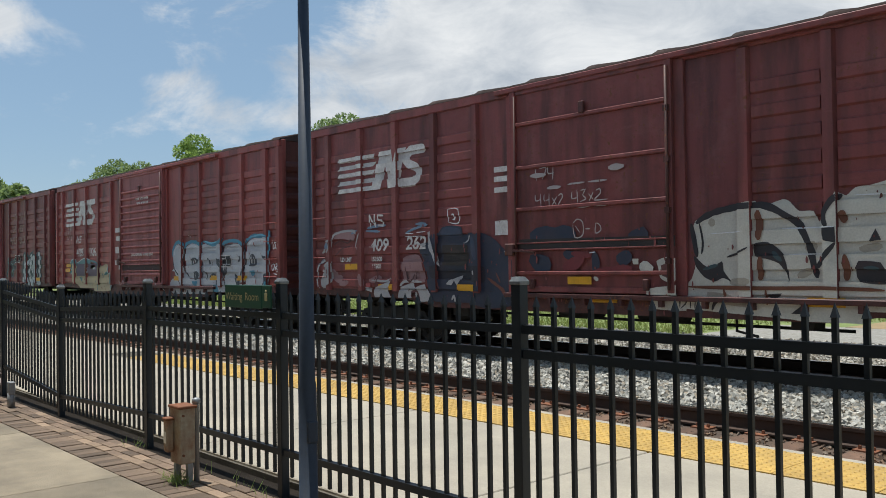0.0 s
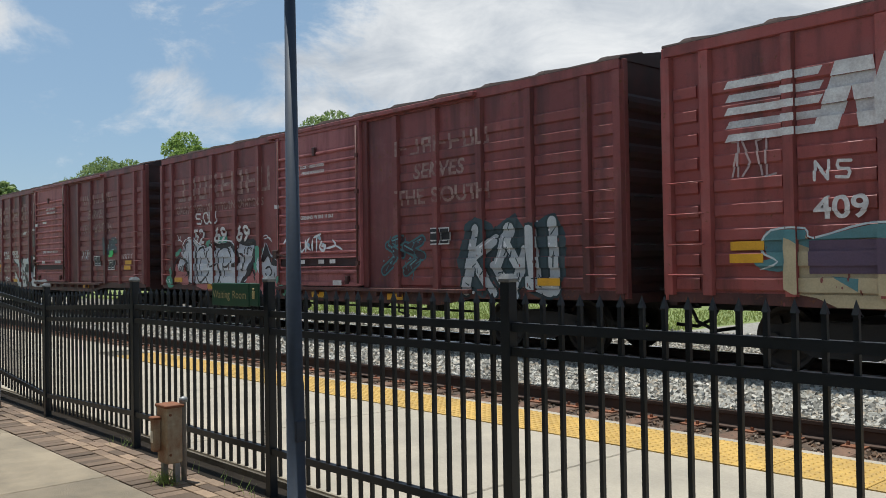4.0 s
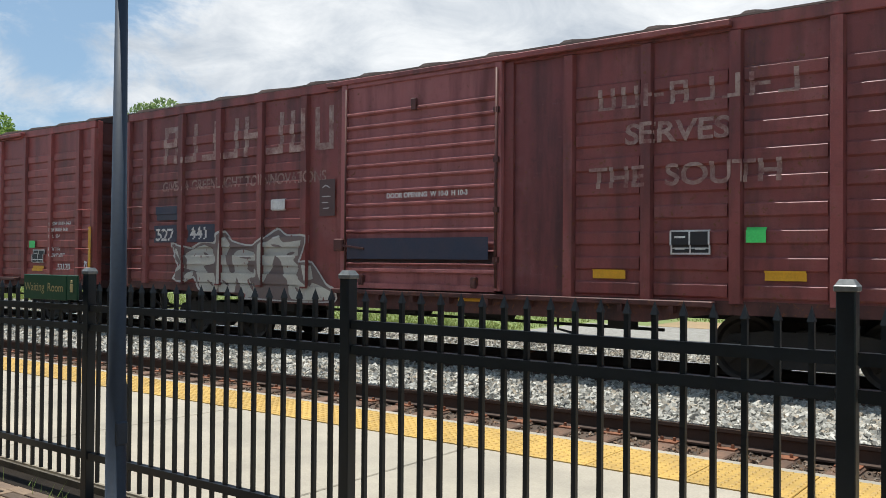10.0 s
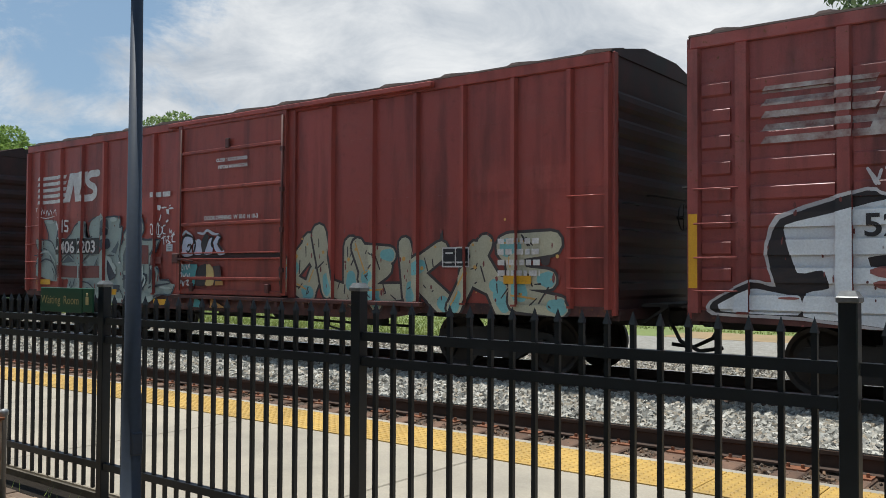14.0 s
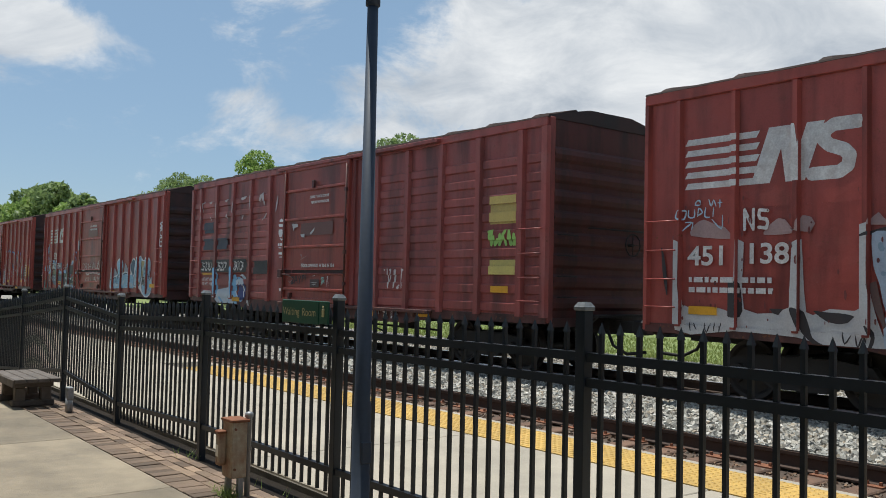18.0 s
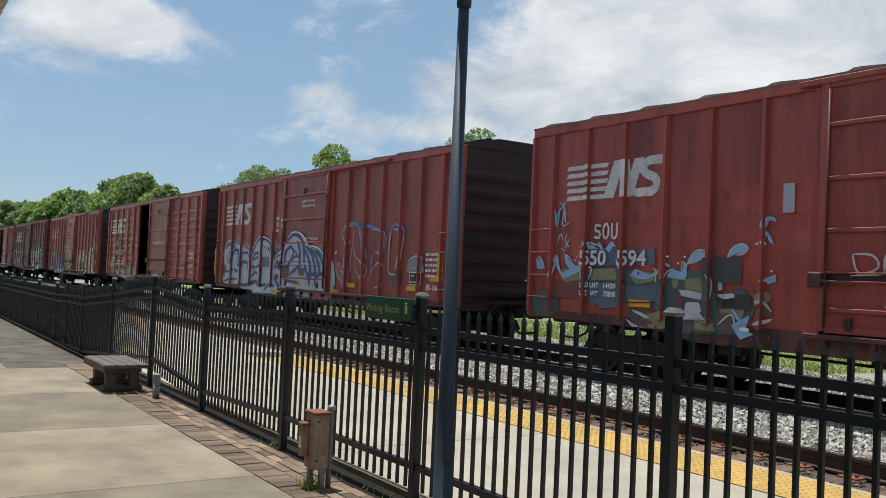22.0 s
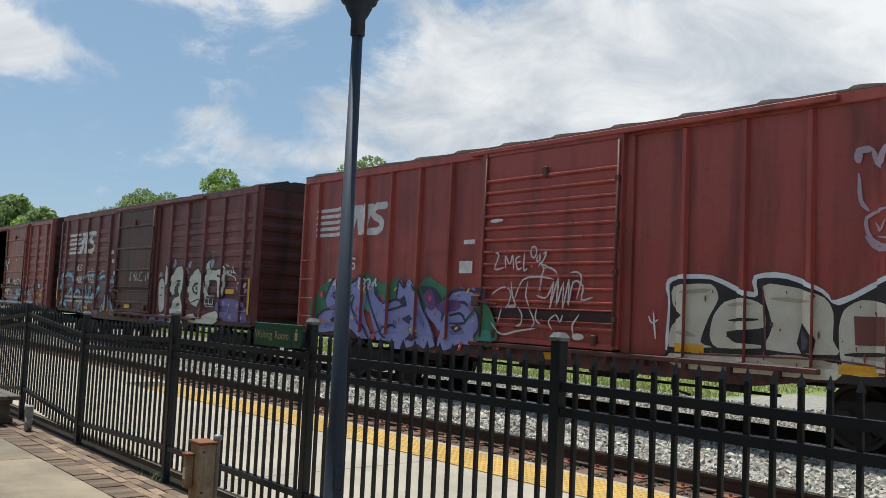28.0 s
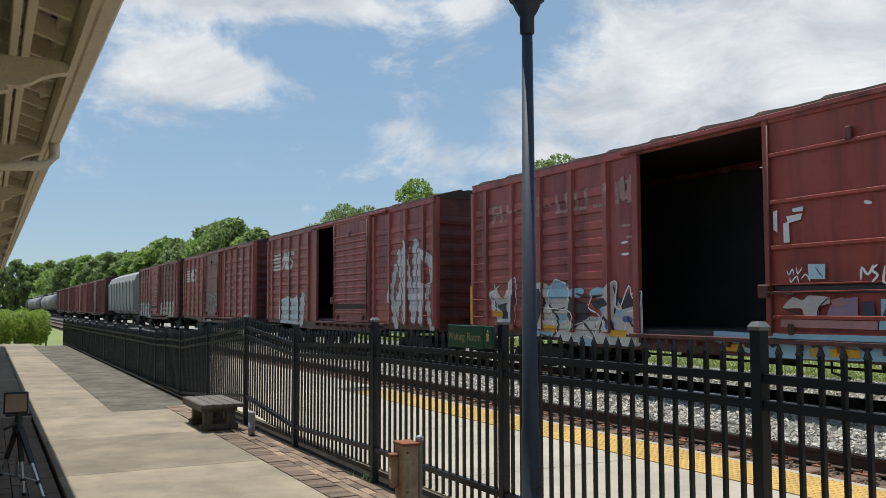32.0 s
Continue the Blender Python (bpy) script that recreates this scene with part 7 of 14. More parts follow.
    art.append(((0.4, 0.34, 0.32), [(0.07, 6.45, 2.88, 6.78, 2.88), (0.1, 7.99, 2.87, 8.27, 2.88), (0.06, 6.8, 2.66, 7.08, 2.67), (0.018, 6.56, 2.98, 6.58, 2.8), (0.018, 6.64, 2.98, 6.79, 2.98, 6.69, 2.79), (0.018, 6.82, 2.99, 6.83, 2.89, 6.95, 2.9), (0.018, 6.93, 2.98, 6.92, 2.79), (0.018, 6.55, 2.58, 6.56, 2.48, 6.67, 2.5), (0.018, 6.66, 2.59, 6.67, 2.38), (0.018, 6.74, 2.57, 6.74, 2.47, 6.85, 2.49), (0.018, 6.84, 2.58, 6.84, 2.38), (0.018, 6.9, 2.51, 6.99, 2.39), (0.018, 7, 2.52, 6.9, 2.39), (0.018, 7.03, 2.53, 7.09, 2.56, 7.11, 2.5, 7.02, 2.38, 7.13, 2.39)]))
    art.append(((0.4, 0.34, 0.32), [(0.018, 7.3, 2.57, 7.3, 2.47, 7.41, 2.48), (0.018, 7.4, 2.59, 7.41, 2.4), (0.018, 7.47, 2.58, 7.56, 2.59, 7.51, 2.51, 7.57, 2.45, 7.46, 2.41), (0.018, 7.62, 2.52, 7.71, 2.43), (0.018, 7.71, 2.54, 7.63, 2.41), (0.018, 7.76, 2.56, 7.83, 2.58, 7.84, 2.51, 7.73, 2.42, 7.98, 2.42), (0.018, 7.31, 2.09, 7.4, 2.15, 7.5, 2.1, 7.5, 1.91, 7.35, 1.88, 7.31, 2.07), (0.014, 7.36, 2.05, 7.44, 1.95), (0.018, 7.75, 2.08, 7.74, 1.93, 7.84, 1.97, 7.82, 2.05, 7.75, 2.08), (0.018, 7.55, 2, 7.64, 2), (0.04, 7.38, 2.34, 7.65, 2.34), (0.04, 7.71, 2.34, 7.98, 2.34)]))
    art.append(((0.4, 0.34, 0.32), [(0.03, 7.22, 2.69, 7.55, 2.7), (0.03, 7.61, 2.7, 7.97, 2.7)]))
    brushed(0, "chalk_mark", art, "chalked numbers and wiped patches on the door")
    art = []
    art.append(((0.5, 0.475, 0.41), [(0, 9.33, 1.98, 9.46, 2.1, 9.67, 2.17, 9.96, 2.22, 10.23, 2.25, 10.31, 2.17, 10.61, 2.25, 10.73, 2.18, 10.82, 2.09, 11, 2.08, 11.06, 1.95, 11.21, 2.2, 11.28, 2.29, 11.38, 2.24, 11.49, 2.33, 11.67, 2.34, 12.27, 2.35, 12.23, 0.67, 10.69, 0.76, 9.34, 0.84, 8.76, 0.89, 8.62, 1.11, 9.22, 1.19, 9.34, 1.4, 9.38, 1.66), (0.16, 8.51, 1.44, 8.74, 1.39), (0.2, 9, 1.44, 9.16, 1.45), (0.14, 8.95, 1.3, 9.16, 1.31)]))
    art.append(((0.33, 0.29, 0.23), [(0.1, 9.58, 2.05, 9.64, 1.96), (0.12, 9.85, 1.21, 10.17, 1.23), (0.1, 10.77, 1.29, 10.98, 1.37), (0.14, 9.52, 1.06, 10.09, 0.92), (0.16, 10.92, 1.7, 10.99, 1.59), (0.1, 11.52, 1.61, 11.78, 1.64)]))
    art.append(((0.02, 0.022, 0.026), [(0.085, 9.37, 2, 9.54, 2.1, 9.79, 2.16, 10.11, 2.2, 10.41, 2.17, 10.64, 2.05, 10.82, 1.91, 10.92, 1.7, 10.98, 1.49, 11.02, 1.27), (0.06, 11.02, 1.38, 11.12, 1.52, 11.27, 1.69), (0.07, 9.3, 2, 9.34, 1.78, 9.38, 1.55), (0.03, 9.42, 2, 9.47, 1.77, 9.45, 1.59), (0, 9.33, 1.57, 9.48, 1.44, 9.58, 1.39, 9.75, 1.49, 9.77, 1.36, 9.88, 1.22, 9.76, 1.27, 9.64, 1.22, 9.48, 1.28, 9.36, 1.42), (0, 10.21, 1.7, 10.41, 1.72, 10.59, 1.58, 10.65, 1.43, 10.67, 1.22, 10.63, 1.34, 10.55, 1.45, 10.39, 1.51, 10.22, 1.55)]))
    art.append(((0.02, 0.022, 0.026), [(0.03, 9.82, 1.54, 9.99, 1.59, 10.15, 1.66)]))
    art.append(((0.02, 0.022, 0.026), [(0.075, 11.17, 1.88, 11.13, 2.02, 11.24, 2.2, 11.34, 2.25), (0, 11.1, 1.87, 11.27, 1.88, 11.28, 1.69, 11.13, 1.72), (0, 11.48, 1.39, 11.52, 1.47, 11.77, 1.45, 11.83, 1.35, 11.84, 1.2, 11.52, 1.23), (0, 11.64, 1.69, 11.72, 1.84, 11.78, 1.71), (0.05, 9.6, 0.84, 9.68, 0.97, 9.93, 1), (0, 10.32, 1.06, 10.59, 1.08, 10.49, 1), (0, 10.69, 0.83, 10.88, 0.98, 10.87, 0.83), (0.02, 9.11, 0.85, 9.12, 1, 9.21, 0.94, 9.12, 0.85), (0.02, 9.28, 0.99, 9.27, 0.86), (0.02, 9.34, 0.85, 9.36, 0.99, 9.43, 0.99), (0.02, 9.48, 0.99, 9.52, 0.87, 9.57, 0.96)]))
    art.append(((0.03, 0.075, 0.085), [(0.05, 9.47, 1.38, 9.69, 1.44), (0.06, 10.45, 1.6, 10.59, 1.48), (0.05, 11.58, 1.39, 11.75, 1.38)]))
    art.append(((0.15, 0.052, 0.024), [(0.1, 10.28, 2.13, 10.29, 1.93, 10.28, 1.75), (0.08, 10.3, 1.54, 10.3, 1.36, 10.28, 1.24), (0.11, 11.34, 2.07, 11.36, 1.92), (0.09, 11.36, 1.55, 11.38, 1.39, 11.37, 1.24), (0.05, 9.22, 1.15, 10.17, 1.14, 11.12, 1.15, 11.81, 1.13), (0.04, 10.37, 1.13, 10.38, 0.93), (0.04, 9.77, 1.12, 9.8, 0.99)]))
    art.append((WHITE, [(0.018, 10.59, 1.88, 10.92, 1.88, 11.27, 1.88), (0.014, 10.67, 1.56, 11.12, 1.56), (0.014, 9.55, 1.85, 10.11, 1.87), (0.015, 11.48, 2.24, 11.84, 2.23)]))
    brushed(0, "graffiti", art, "large cream and black graffiti, rust-streaked over the posts")
    yellow_marks(0, [(1.25, 1.42), (2.36, 1.02), (4.62, 1.03), (7.2, 1.17), (7.6, 0.90), (10.9, 0.92)])
    # 1
    emblem(1, 0.87, 3.75, 2.96, 3.80)
    numbers(1, [("409", 2.06, 1.94, 0.27), ("106", 3.22, 1.94, 0.27)])
    initials(1, "NS", 2.08, 2.40, 0.16, 0.22, 0.26)
    art = []
    art.append(((0.43, 0.35, 0.21), [(0, 1.69, 1.72, 1.94, 1.76, 2.04, 1.61, 2.74, 1.7, 3.64, 1.67, 4.24, 1.6, 4.69, 1.65, 4.84, 1.3, 5.14, 1.37, 5.1, 1.14, 4.99, 0.83, 4.21, 0.79, 3.49, 0.8, 2.52, 0.81, 2.06, 0.99, 1.68, 1.09)]))
    art.append(((0.075, 0.20, 0.21), [(0, 1.45, 1.81, 1.94, 1.81, 1.98, 1.69, 2.75, 1.85, 3.25, 1.79, 3.29, 1.67, 2.61, 1.69, 1.98, 1.59, 1.69, 1.72, 1.68, 1.32, 1.36, 1.34, 1.28, 1.43, 1.51, 1.47, 1.41, 1.58), (0.08, 4.75, 1.6, 4.81, 1.41, 4.46, 1.32), (0.07, 5.11, 1.37, 5.1, 1.12, 4.97, 0.85), (0.07, 3.27, 1.78, 3.77, 1.72, 4.12, 1.62), (0, 2.24, 1.25, 2.56, 1.22, 2.55, 1.07), (0.06, 3.75, 1.13, 3.92, 0.95, 3.88, 0.81), (0.05, 4.23, 1.4, 4.4, 1.22)]))
    art.append(((0.48, 0.54, 0.54), [(0.025, 1.34, 1.33, 1.59, 1.43, 1.36, 1.58, 1.51, 1.82, 1.94, 1.83, 2.04, 1.71, 2.72, 1.87, 3.27, 1.8), (0.03, 4.74, 1.65, 4.79, 1.46, 4.87, 1.31, 5.15, 1.39), (0.025, 5.01, 0.83, 5.14, 1.09), (0.025, 4.37, 1.31, 4.57, 1.39)]))
    brushed(1, "graffiti", art, "cream and teal graffiti")
    plate(1, 1.98, 2.95, 1.28, 1.68, paint((0.095, 0.06, 0.10), 0.4), "purple_patch", "purple painted-over patch")
    plate(1, 3.05, 4.05, 1.28, 1.68, paint((0.095, 0.06, 0.10), 0.4), "purple_patch", "purple painted-over patch")
    lines_of_type(1, 2.1, 3.9, 1.34, 1.60, 2, M["white"], 4)
    scrawl(1, 0.95, 1.6, 2.5, 3.0, 4, (0.42, 0.3, 0.28), 5)
    plate(1, 5.42, 5.83, 2.62, 2.76, M["white"])
    plate(1, 5.47, 5.85, 2.36, 2.50, M["white"])
    art = []
    art.append(((0.05, 0.21, 0.3), [(0.09, 9.51, 1.81, 9.53, 2, 9.72, 2.17, 9.97, 2.21, 10.15, 2.17, 10.28, 2.09), (0.09, 10.32, 2.01, 10.44, 2.14, 10.79, 2.19, 11.28, 2.11, 11.35, 2.17), (0.09, 11.38, 2.19, 11.94, 2.08, 12.33, 2.15, 12.44, 2.22), (0.09, 12.46, 2.07, 12.6, 2.12, 12.96, 2.15, 13.38, 2.11, 13.54, 2.02), (0.1, 13.62, 2.08, 13.78, 2.18, 14.01, 2.23, 14.3, 2.22, 14.66, 2.21)]))
    art.append(((0.4, 0.415, 0.435), [(0, 9.55, 1.72, 9.56, 1.95, 9.74, 2.12, 10.02, 2.14, 10.23, 2.04, 10.29, 1.88, 10.21, 1.61, 10.36, 1.34, 10.65, 1.21, 9.81, 1.24, 9.59, 1.44), (0, 10.34, 1.92, 10.44, 2.06, 10.78, 2.14, 11.27, 2.06, 11.32, 1.84, 11.3, 1.25, 10.53, 1.25, 10.37, 1.52), (0, 11.35, 2.09, 11.94, 2.03, 12.37, 2.09, 12.43, 1.96, 12.44, 1.17, 11.3, 1.21), (0, 12.49, 1.97, 12.69, 2.05, 13.04, 2.08, 13.41, 2.04, 13.57, 1.91, 13.62, 1.61, 13.58, 1.14, 12.57, 1.17, 12.48, 1.64)]))
    art.append(((0.4, 0.415, 0.435), [(0, 13.66, 1.97, 13.81, 2.12, 14.04, 2.17, 14.3, 2.17, 14.67, 2.17, 14.69, 1.85, 14.65, 1.01, 13.67, 1.03, 13.64, 1.61), (0, 9.49, 1.21, 12.48, 1.17, 13.67, 1.07, 13.34, 0.88, 13.19, 0.84, 10.05, 0.8, 9.48, 0.84)]))
    art.append(((0.5, 0.52, 0.535), [(0.04, 9.63, 1.85, 9.69, 2.01, 9.84, 2.08, 10.08, 2.07), (0.04, 10.5, 2.03, 10.78, 2.08, 11.22, 2.03), (0.04, 11.48, 2, 11.94, 1.96, 12.27, 2), (0.04, 12.64, 1.95, 12.95, 2.02, 13.37, 1.99), (0.045, 13.77, 2, 13.93, 2.1, 14.3, 2.13, 14.62, 2.13), (0.05, 11.32, 1.76, 11.47, 1.5, 11.41, 1.25), (0.04, 12.15, 1.68, 12.44, 1.39), (0.06, 9.5, 1.42, 9.69, 1.46, 9.94, 1.34)]))
    art.append(((0.04, 0.05, 0.065), [(0.05, 10.23, 2.06, 10.29, 1.83, 10.19, 1.66, 10.36, 1.43, 10.55, 1.25), (0.04, 9.55, 1.72, 9.63, 1.48, 9.94, 1.25, 10.29, 0.9), (0, 10.7, 1.72, 10.89, 1.77, 11.23, 1.71, 11.19, 1.62, 10.94, 1.61, 10.71, 1.58), (0, 10.81, 1.25, 10.85, 1.38, 11.09, 1.42, 11.25, 1.35, 11.2, 1.21, 10.98, 1.17), (0.05, 11.26, 1.67, 11.32, 1.92), (0.05, 11.41, 1.42, 11.57, 1.33, 11.63, 1.17), (0, 11.63, 1.75, 11.71, 1.74, 11.81, 1.59, 11.71, 1.58), (0, 12.12, 1.73, 12.31, 1.71, 12.68, 1.73, 12.5, 1.64, 12.4, 1.49, 12.21, 1.6)]))
    art.append(((0.04, 0.05, 0.065), [(0, 12.4, 1.64, 12.68, 1.64, 12.71, 1.4, 12.48, 1.25, 12.38, 1.41), (0.06, 12.63, 1.64, 12.77, 1.69, 12.94, 1.7), (0, 13.04, 1.34, 13.19, 1.29, 13.43, 1.26, 13.41, 1.06, 13.51, 0.96, 13.3, 0.88, 13.16, 1.1), (0.06, 13.32, 1.62, 13.45, 1.69, 13.38, 1.77), (0.05, 13.43, 1.25, 13.52, 1.4, 13.6, 1.5), (0.05, 13.52, 2.02, 13.58, 1.91, 13.6, 1.61, 13.54, 1.45), (0.035, 13.7, 2.15, 13.63, 2.01), (0, 13.81, 1.53, 13.83, 1.71, 13.91, 1.8, 14, 1.81, 14.1, 1.74, 14.12, 1.53), (0.05, 14.42, 1.85, 14.53, 1.72, 14.66, 1.73)]))
    art.append(((0.04, 0.05, 0.065), [(0, 14.53, 1.31, 14.68, 1.38, 14.66, 0.98, 14.56, 1.04), (0.05, 14.41, 0.97, 14.56, 1.14), (0.06, 11.32, 1.67, 11.35, 1.42, 11.28, 1.21), (0.05, 12.42, 2.19, 12.43, 1.8), (0.05, 12.57, 1.17, 12.65, 0.86), (0.06, 11.72, 1.25, 11.97, 1.33, 12.15, 1.17, 12.1, 0.85), (0.03, 12.49, 1.95, 12.6, 2.04, 13.04, 2.07)]))
    art.append((WHITE, [(0.02, 10.82, 1.69, 10.81, 1.6), (0.02, 10.93, 1.72, 10.93, 1.63), (0.02, 10.94, 1.36, 10.94, 1.24), (0.02, 11.05, 1.37, 11.05, 1.24), (0.02, 13.89, 1.75, 13.88, 1.57), (0.02, 13.95, 1.77, 13.94, 1.57), (0.02, 14.03, 1.74, 14.02, 1.56), (0.02, 12.55, 1.56, 12.54, 1.42), (0.02, 12.62, 1.58, 12.62, 1.44), (0.02, 13.22, 1.25, 13.22, 1.14), (0.03, 10.59, 2.37, 10.68, 2.32)]))
    art.append(((0.05, 0.21, 0.3), [(0, 13.83, 1.41, 14.08, 1.42, 14.04, 1.32, 13.94, 1.28, 13.86, 1.32), (0, 10.76, 1.15, 11.19, 1.15, 11.08, 1.01, 10.84, 1.03), (0, 11.91, 1.05, 12.15, 1.07, 12.27, 0.81, 11.92, 0.81), (0, 14.56, 1.14, 14.66, 1.18, 14.65, 0.91, 14.57, 0.94), (0, 14.67, 2.32, 14.74, 2.35, 14.77, 2.22, 14.74, 1.78, 14.7, 1.69, 14.67, 1.85)]))
    art.append(((0.14, 0.38, 0.5), [(0.06, 14.7, 2.29, 14.73, 2.06, 14.71, 1.79), (0.04, 13.78, 2.2, 14.3, 2.25, 14.64, 2.22), (0.04, 11.54, 2.18, 11.94, 2.12, 12.23, 2.16)]))
    art.append((WHITE, [(0.035, 14.91, 2.1, 14.89, 1.93, 14.96, 1.91), (0.03, 15, 2.06, 15.01, 1.92, 15.1, 1.94, 15.1, 2.03, 15, 2.06), (0.035, 15.21, 2.09, 15.21, 1.95), (0.035, 15.2, 1.91, 15.21, 1.9), (0.028, 14.94, 1.56, 14.88, 1.54, 14.89, 1.43, 14.94, 1.42, 14.95, 1.47), (0.028, 14.97, 1.42, 15, 1.55, 15.05, 1.42, 15.09, 1.56), (0.028, 15.13, 1.57, 15.21, 1.53, 15.13, 1.48, 15.22, 1.41, 15.13, 1.38), (0.02, 14.9, 1.34, 15.19, 1.32)]))
    brushed(1, "graffiti", art, "silver bubble graffiti with a blue rim and dark outlines")
    art = []
    art.append(((0.42, 0.42, 0.42), [(0.025, 5.64, 1.15, 5.74, 0.99, 5.93, 1.15, 6, 0.99), (0.025, 6.18, 1.04, 6.29, 1.15, 6.35, 0.96, 6.17, 0.87), (0.025, 6.46, 0.98, 6.56, 0.88, 6.7, 0.98), (0.02, 7.42, 1.05, 7.57, 0.9, 7.88, 1.01), (0.03, 8.62, 1.11, 8.75, 0.97, 9.02, 0.88), (0, 5.81, 1.93, 6.03, 1.92, 6.02, 1.72, 5.8, 1.73), (0.03, 6.02, 1.72, 5.76, 1.48), (0, 5.65, 1.62, 5.8, 1.59, 5.76, 1.48, 5.65, 1.48)]))
    art.append(((0.1, 0.045, 0.045), [(0.1, 6.43, 1.05, 7.42, 0.95), (0.1, 7.73, 0.96, 9.16, 1.02)]))
    brushed(1, "paint_remnant", art, "white scuffs and tags along the sill and the stile")
    door_words(1, 1.87)
    letters("lettering", 1, "2 INCH HF COMP SHOES", 13.55, 1.02, 0.07, M["white"], "white stencilled words")
    for x, z, w, h in ((5.42, 1.98, 0.3, 0.2), (5.38, 1.62, 0.2, 0.14)):
        plate(1, x, x + w, z, z + h, M["white"])
    consolidated(1, 12.4, 1.5)
    yellow_marks(1, [(0.95, 1.42), (0.95, 1.58), (3.3, 1.52), (9.6, 1.16), (11.8, 1.18), (13.2, 1.18)])
    # 2
    bars(2, 1.18, 5.98, 3.18, 3.74, 8, M["ghost"], 5)
    letters("faded_lettering", 2, "GIVES A GREEN LIGHT TO INNOVATIONS", 1.15, 2.86, 0.19, M["ghost"], "faded ghost lettering")["kind"] = "stuff"
    initials(2, "SOU", 2.36, 2.55, 0.25, 0.27, 0.40)
    numbers(2, [("52", 2.20, 2.06, 0.37), ("69", 3.30, 2.06, 0.38), ("69", 4.40, 2.06, 0.38)])
    art = []
    art.append(((0.065, 0.27, 0.18), [(0.35, 1.23, 1.92, 1.3, 1.78), (0.25, 2.82, 1.98, 3.16, 2.06), (0.3, 3.44, 2.03, 3.95, 2.14), (0.35, 5.38, 1.93, 5.41, 1.55), (0.3, 0.71, 1.37, 0.95, 1.26), (0.35, 0.55, 1.09, 1.02, 1.1), (0.35, 5.17, 1.47, 5.41, 1.5), (0.3, 6.27, 1.2, 6.34, 1.08), (0.3, 6.38, 0.97, 6.65, 0.89)]))
    art.append(((0.40, 0.125, 0.12), [(0.5, 1.08, 1.29, 1.66, 1.36), (0.4, 1.34, 1.18, 1.91, 1.17), (0, 4.6, 0.86, 4.72, 1.04, 5.15, 1.4, 5.34, 1.26, 5.48, 1.4, 6.14, 1.28, 6.23, 1.1, 6.1, 0.81), (0.16, 2.28, 1, 3.49, 0.91, 4.33, 0.86)]))
    art.append(((0.50, 0.51, 0.53), [(0, 1.53, 1.8, 1.66, 2.04, 1.86, 2.17, 2.17, 2.17, 2.44, 2.04, 2.79, 1.94, 3.13, 2.03, 3.47, 2.05, 4.21, 2.03, 4.44, 1.78, 4.51, 2.03, 5.28, 2.03, 5.25, 1.64, 5.08, 1.44, 4.87, 1.28, 4.58, 1.03, 4.23, 0.88, 3.81, 0.91, 3.32, 1.04, 2.7, 1.05, 2.16, 1.03, 1.88, 1.11, 1.73, 1.45), (0, 5.7, 1.99, 5.89, 1.74, 6.15, 1.58, 6.22, 1.38, 6.1, 1.23, 5.75, 1.07, 5.38, 1.45, 5.57, 1.74), (0.45, 1.27, 1.55, 1.62, 1.5)]))
    art.append((BLACK, [(0.05, 1.59, 1.8, 1.69, 2.02, 1.89, 2.12, 1.97, 1.81, 2.01, 1.42, 1.98, 1.08), (0.05, 1.98, 1.08, 2.22, 1.06, 2.25, 1.48, 2.28, 1.92, 2.15, 2.12), (0.05, 1.6, 1.74, 1.78, 1.42, 1.91, 1.14, 2.1, 1.03), (0.05, 2.84, 1.7, 2.68, 1.94, 2.43, 1.91, 2.31, 1.65, 2.35, 1.27, 2.51, 1.07, 2.81, 1.22, 2.98, 1.38), (0.04, 2.58, 1.73, 2.49, 1.53, 2.58, 1.22), (0.05, 3.4, 1.76, 3.2, 2, 2.98, 1.92, 2.87, 1.7, 3.09, 1.47, 3.43, 1.55)]))
    art.append((BLACK, [(0.05, 3.43, 1.55, 3.57, 1.3, 3.39, 1.02, 2.98, 1.03, 2.81, 1.27), (0.05, 3.55, 1.13, 3.43, 1.71, 3.7, 1.94, 4, 1.87, 4.12, 1.66, 3.91, 1.46, 3.7, 1.48)]))
    art.append((BLACK, [(0.05, 3.7, 1.72, 3.76, 1.19), (0.05, 3.55, 1.13, 3.82, 0.91, 4.23, 0.88, 4.58, 1.07), (0.12, 3.25, 2.05, 3.47, 1.98, 3.79, 1.98, 4.21, 2, 4.45, 1.77, 4.43, 1.52, 4.16, 1.49), (0.15, 4.54, 2.03, 4.95, 2.02, 5.25, 1.99, 5.23, 1.73, 5.05, 1.48, 4.81, 1.23, 4.57, 0.98), (0.06, 4.53, 1.77, 4.72, 1.7, 4.68, 1.42, 4.57, 1.37), (0.04, 4.77, 1.92, 4.8, 1.75), (0.04, 4.85, 1.87, 4.96, 1.9, 4.89, 1.75, 4.96, 1.78), (0.04, 5.01, 1.92, 5.12, 1.82)]))
    art.append((BLACK, [(0, 5.48, 1.59, 5.7, 1.97, 5.89, 1.69, 6.17, 1.57, 6.15, 1.46, 5.92, 1.5, 5.79, 1.69, 5.59, 1.55), (0.045, 5.66, 1.4, 5.84, 1.45, 5.94, 1.31, 5.76, 1.21, 5.66, 1.31), (0.045, 5.79, 1.18, 5.94, 1.03, 6.07, 1.32), (0.05, 6.22, 1.38, 6.24, 1.1, 6.11, 0.83)]))
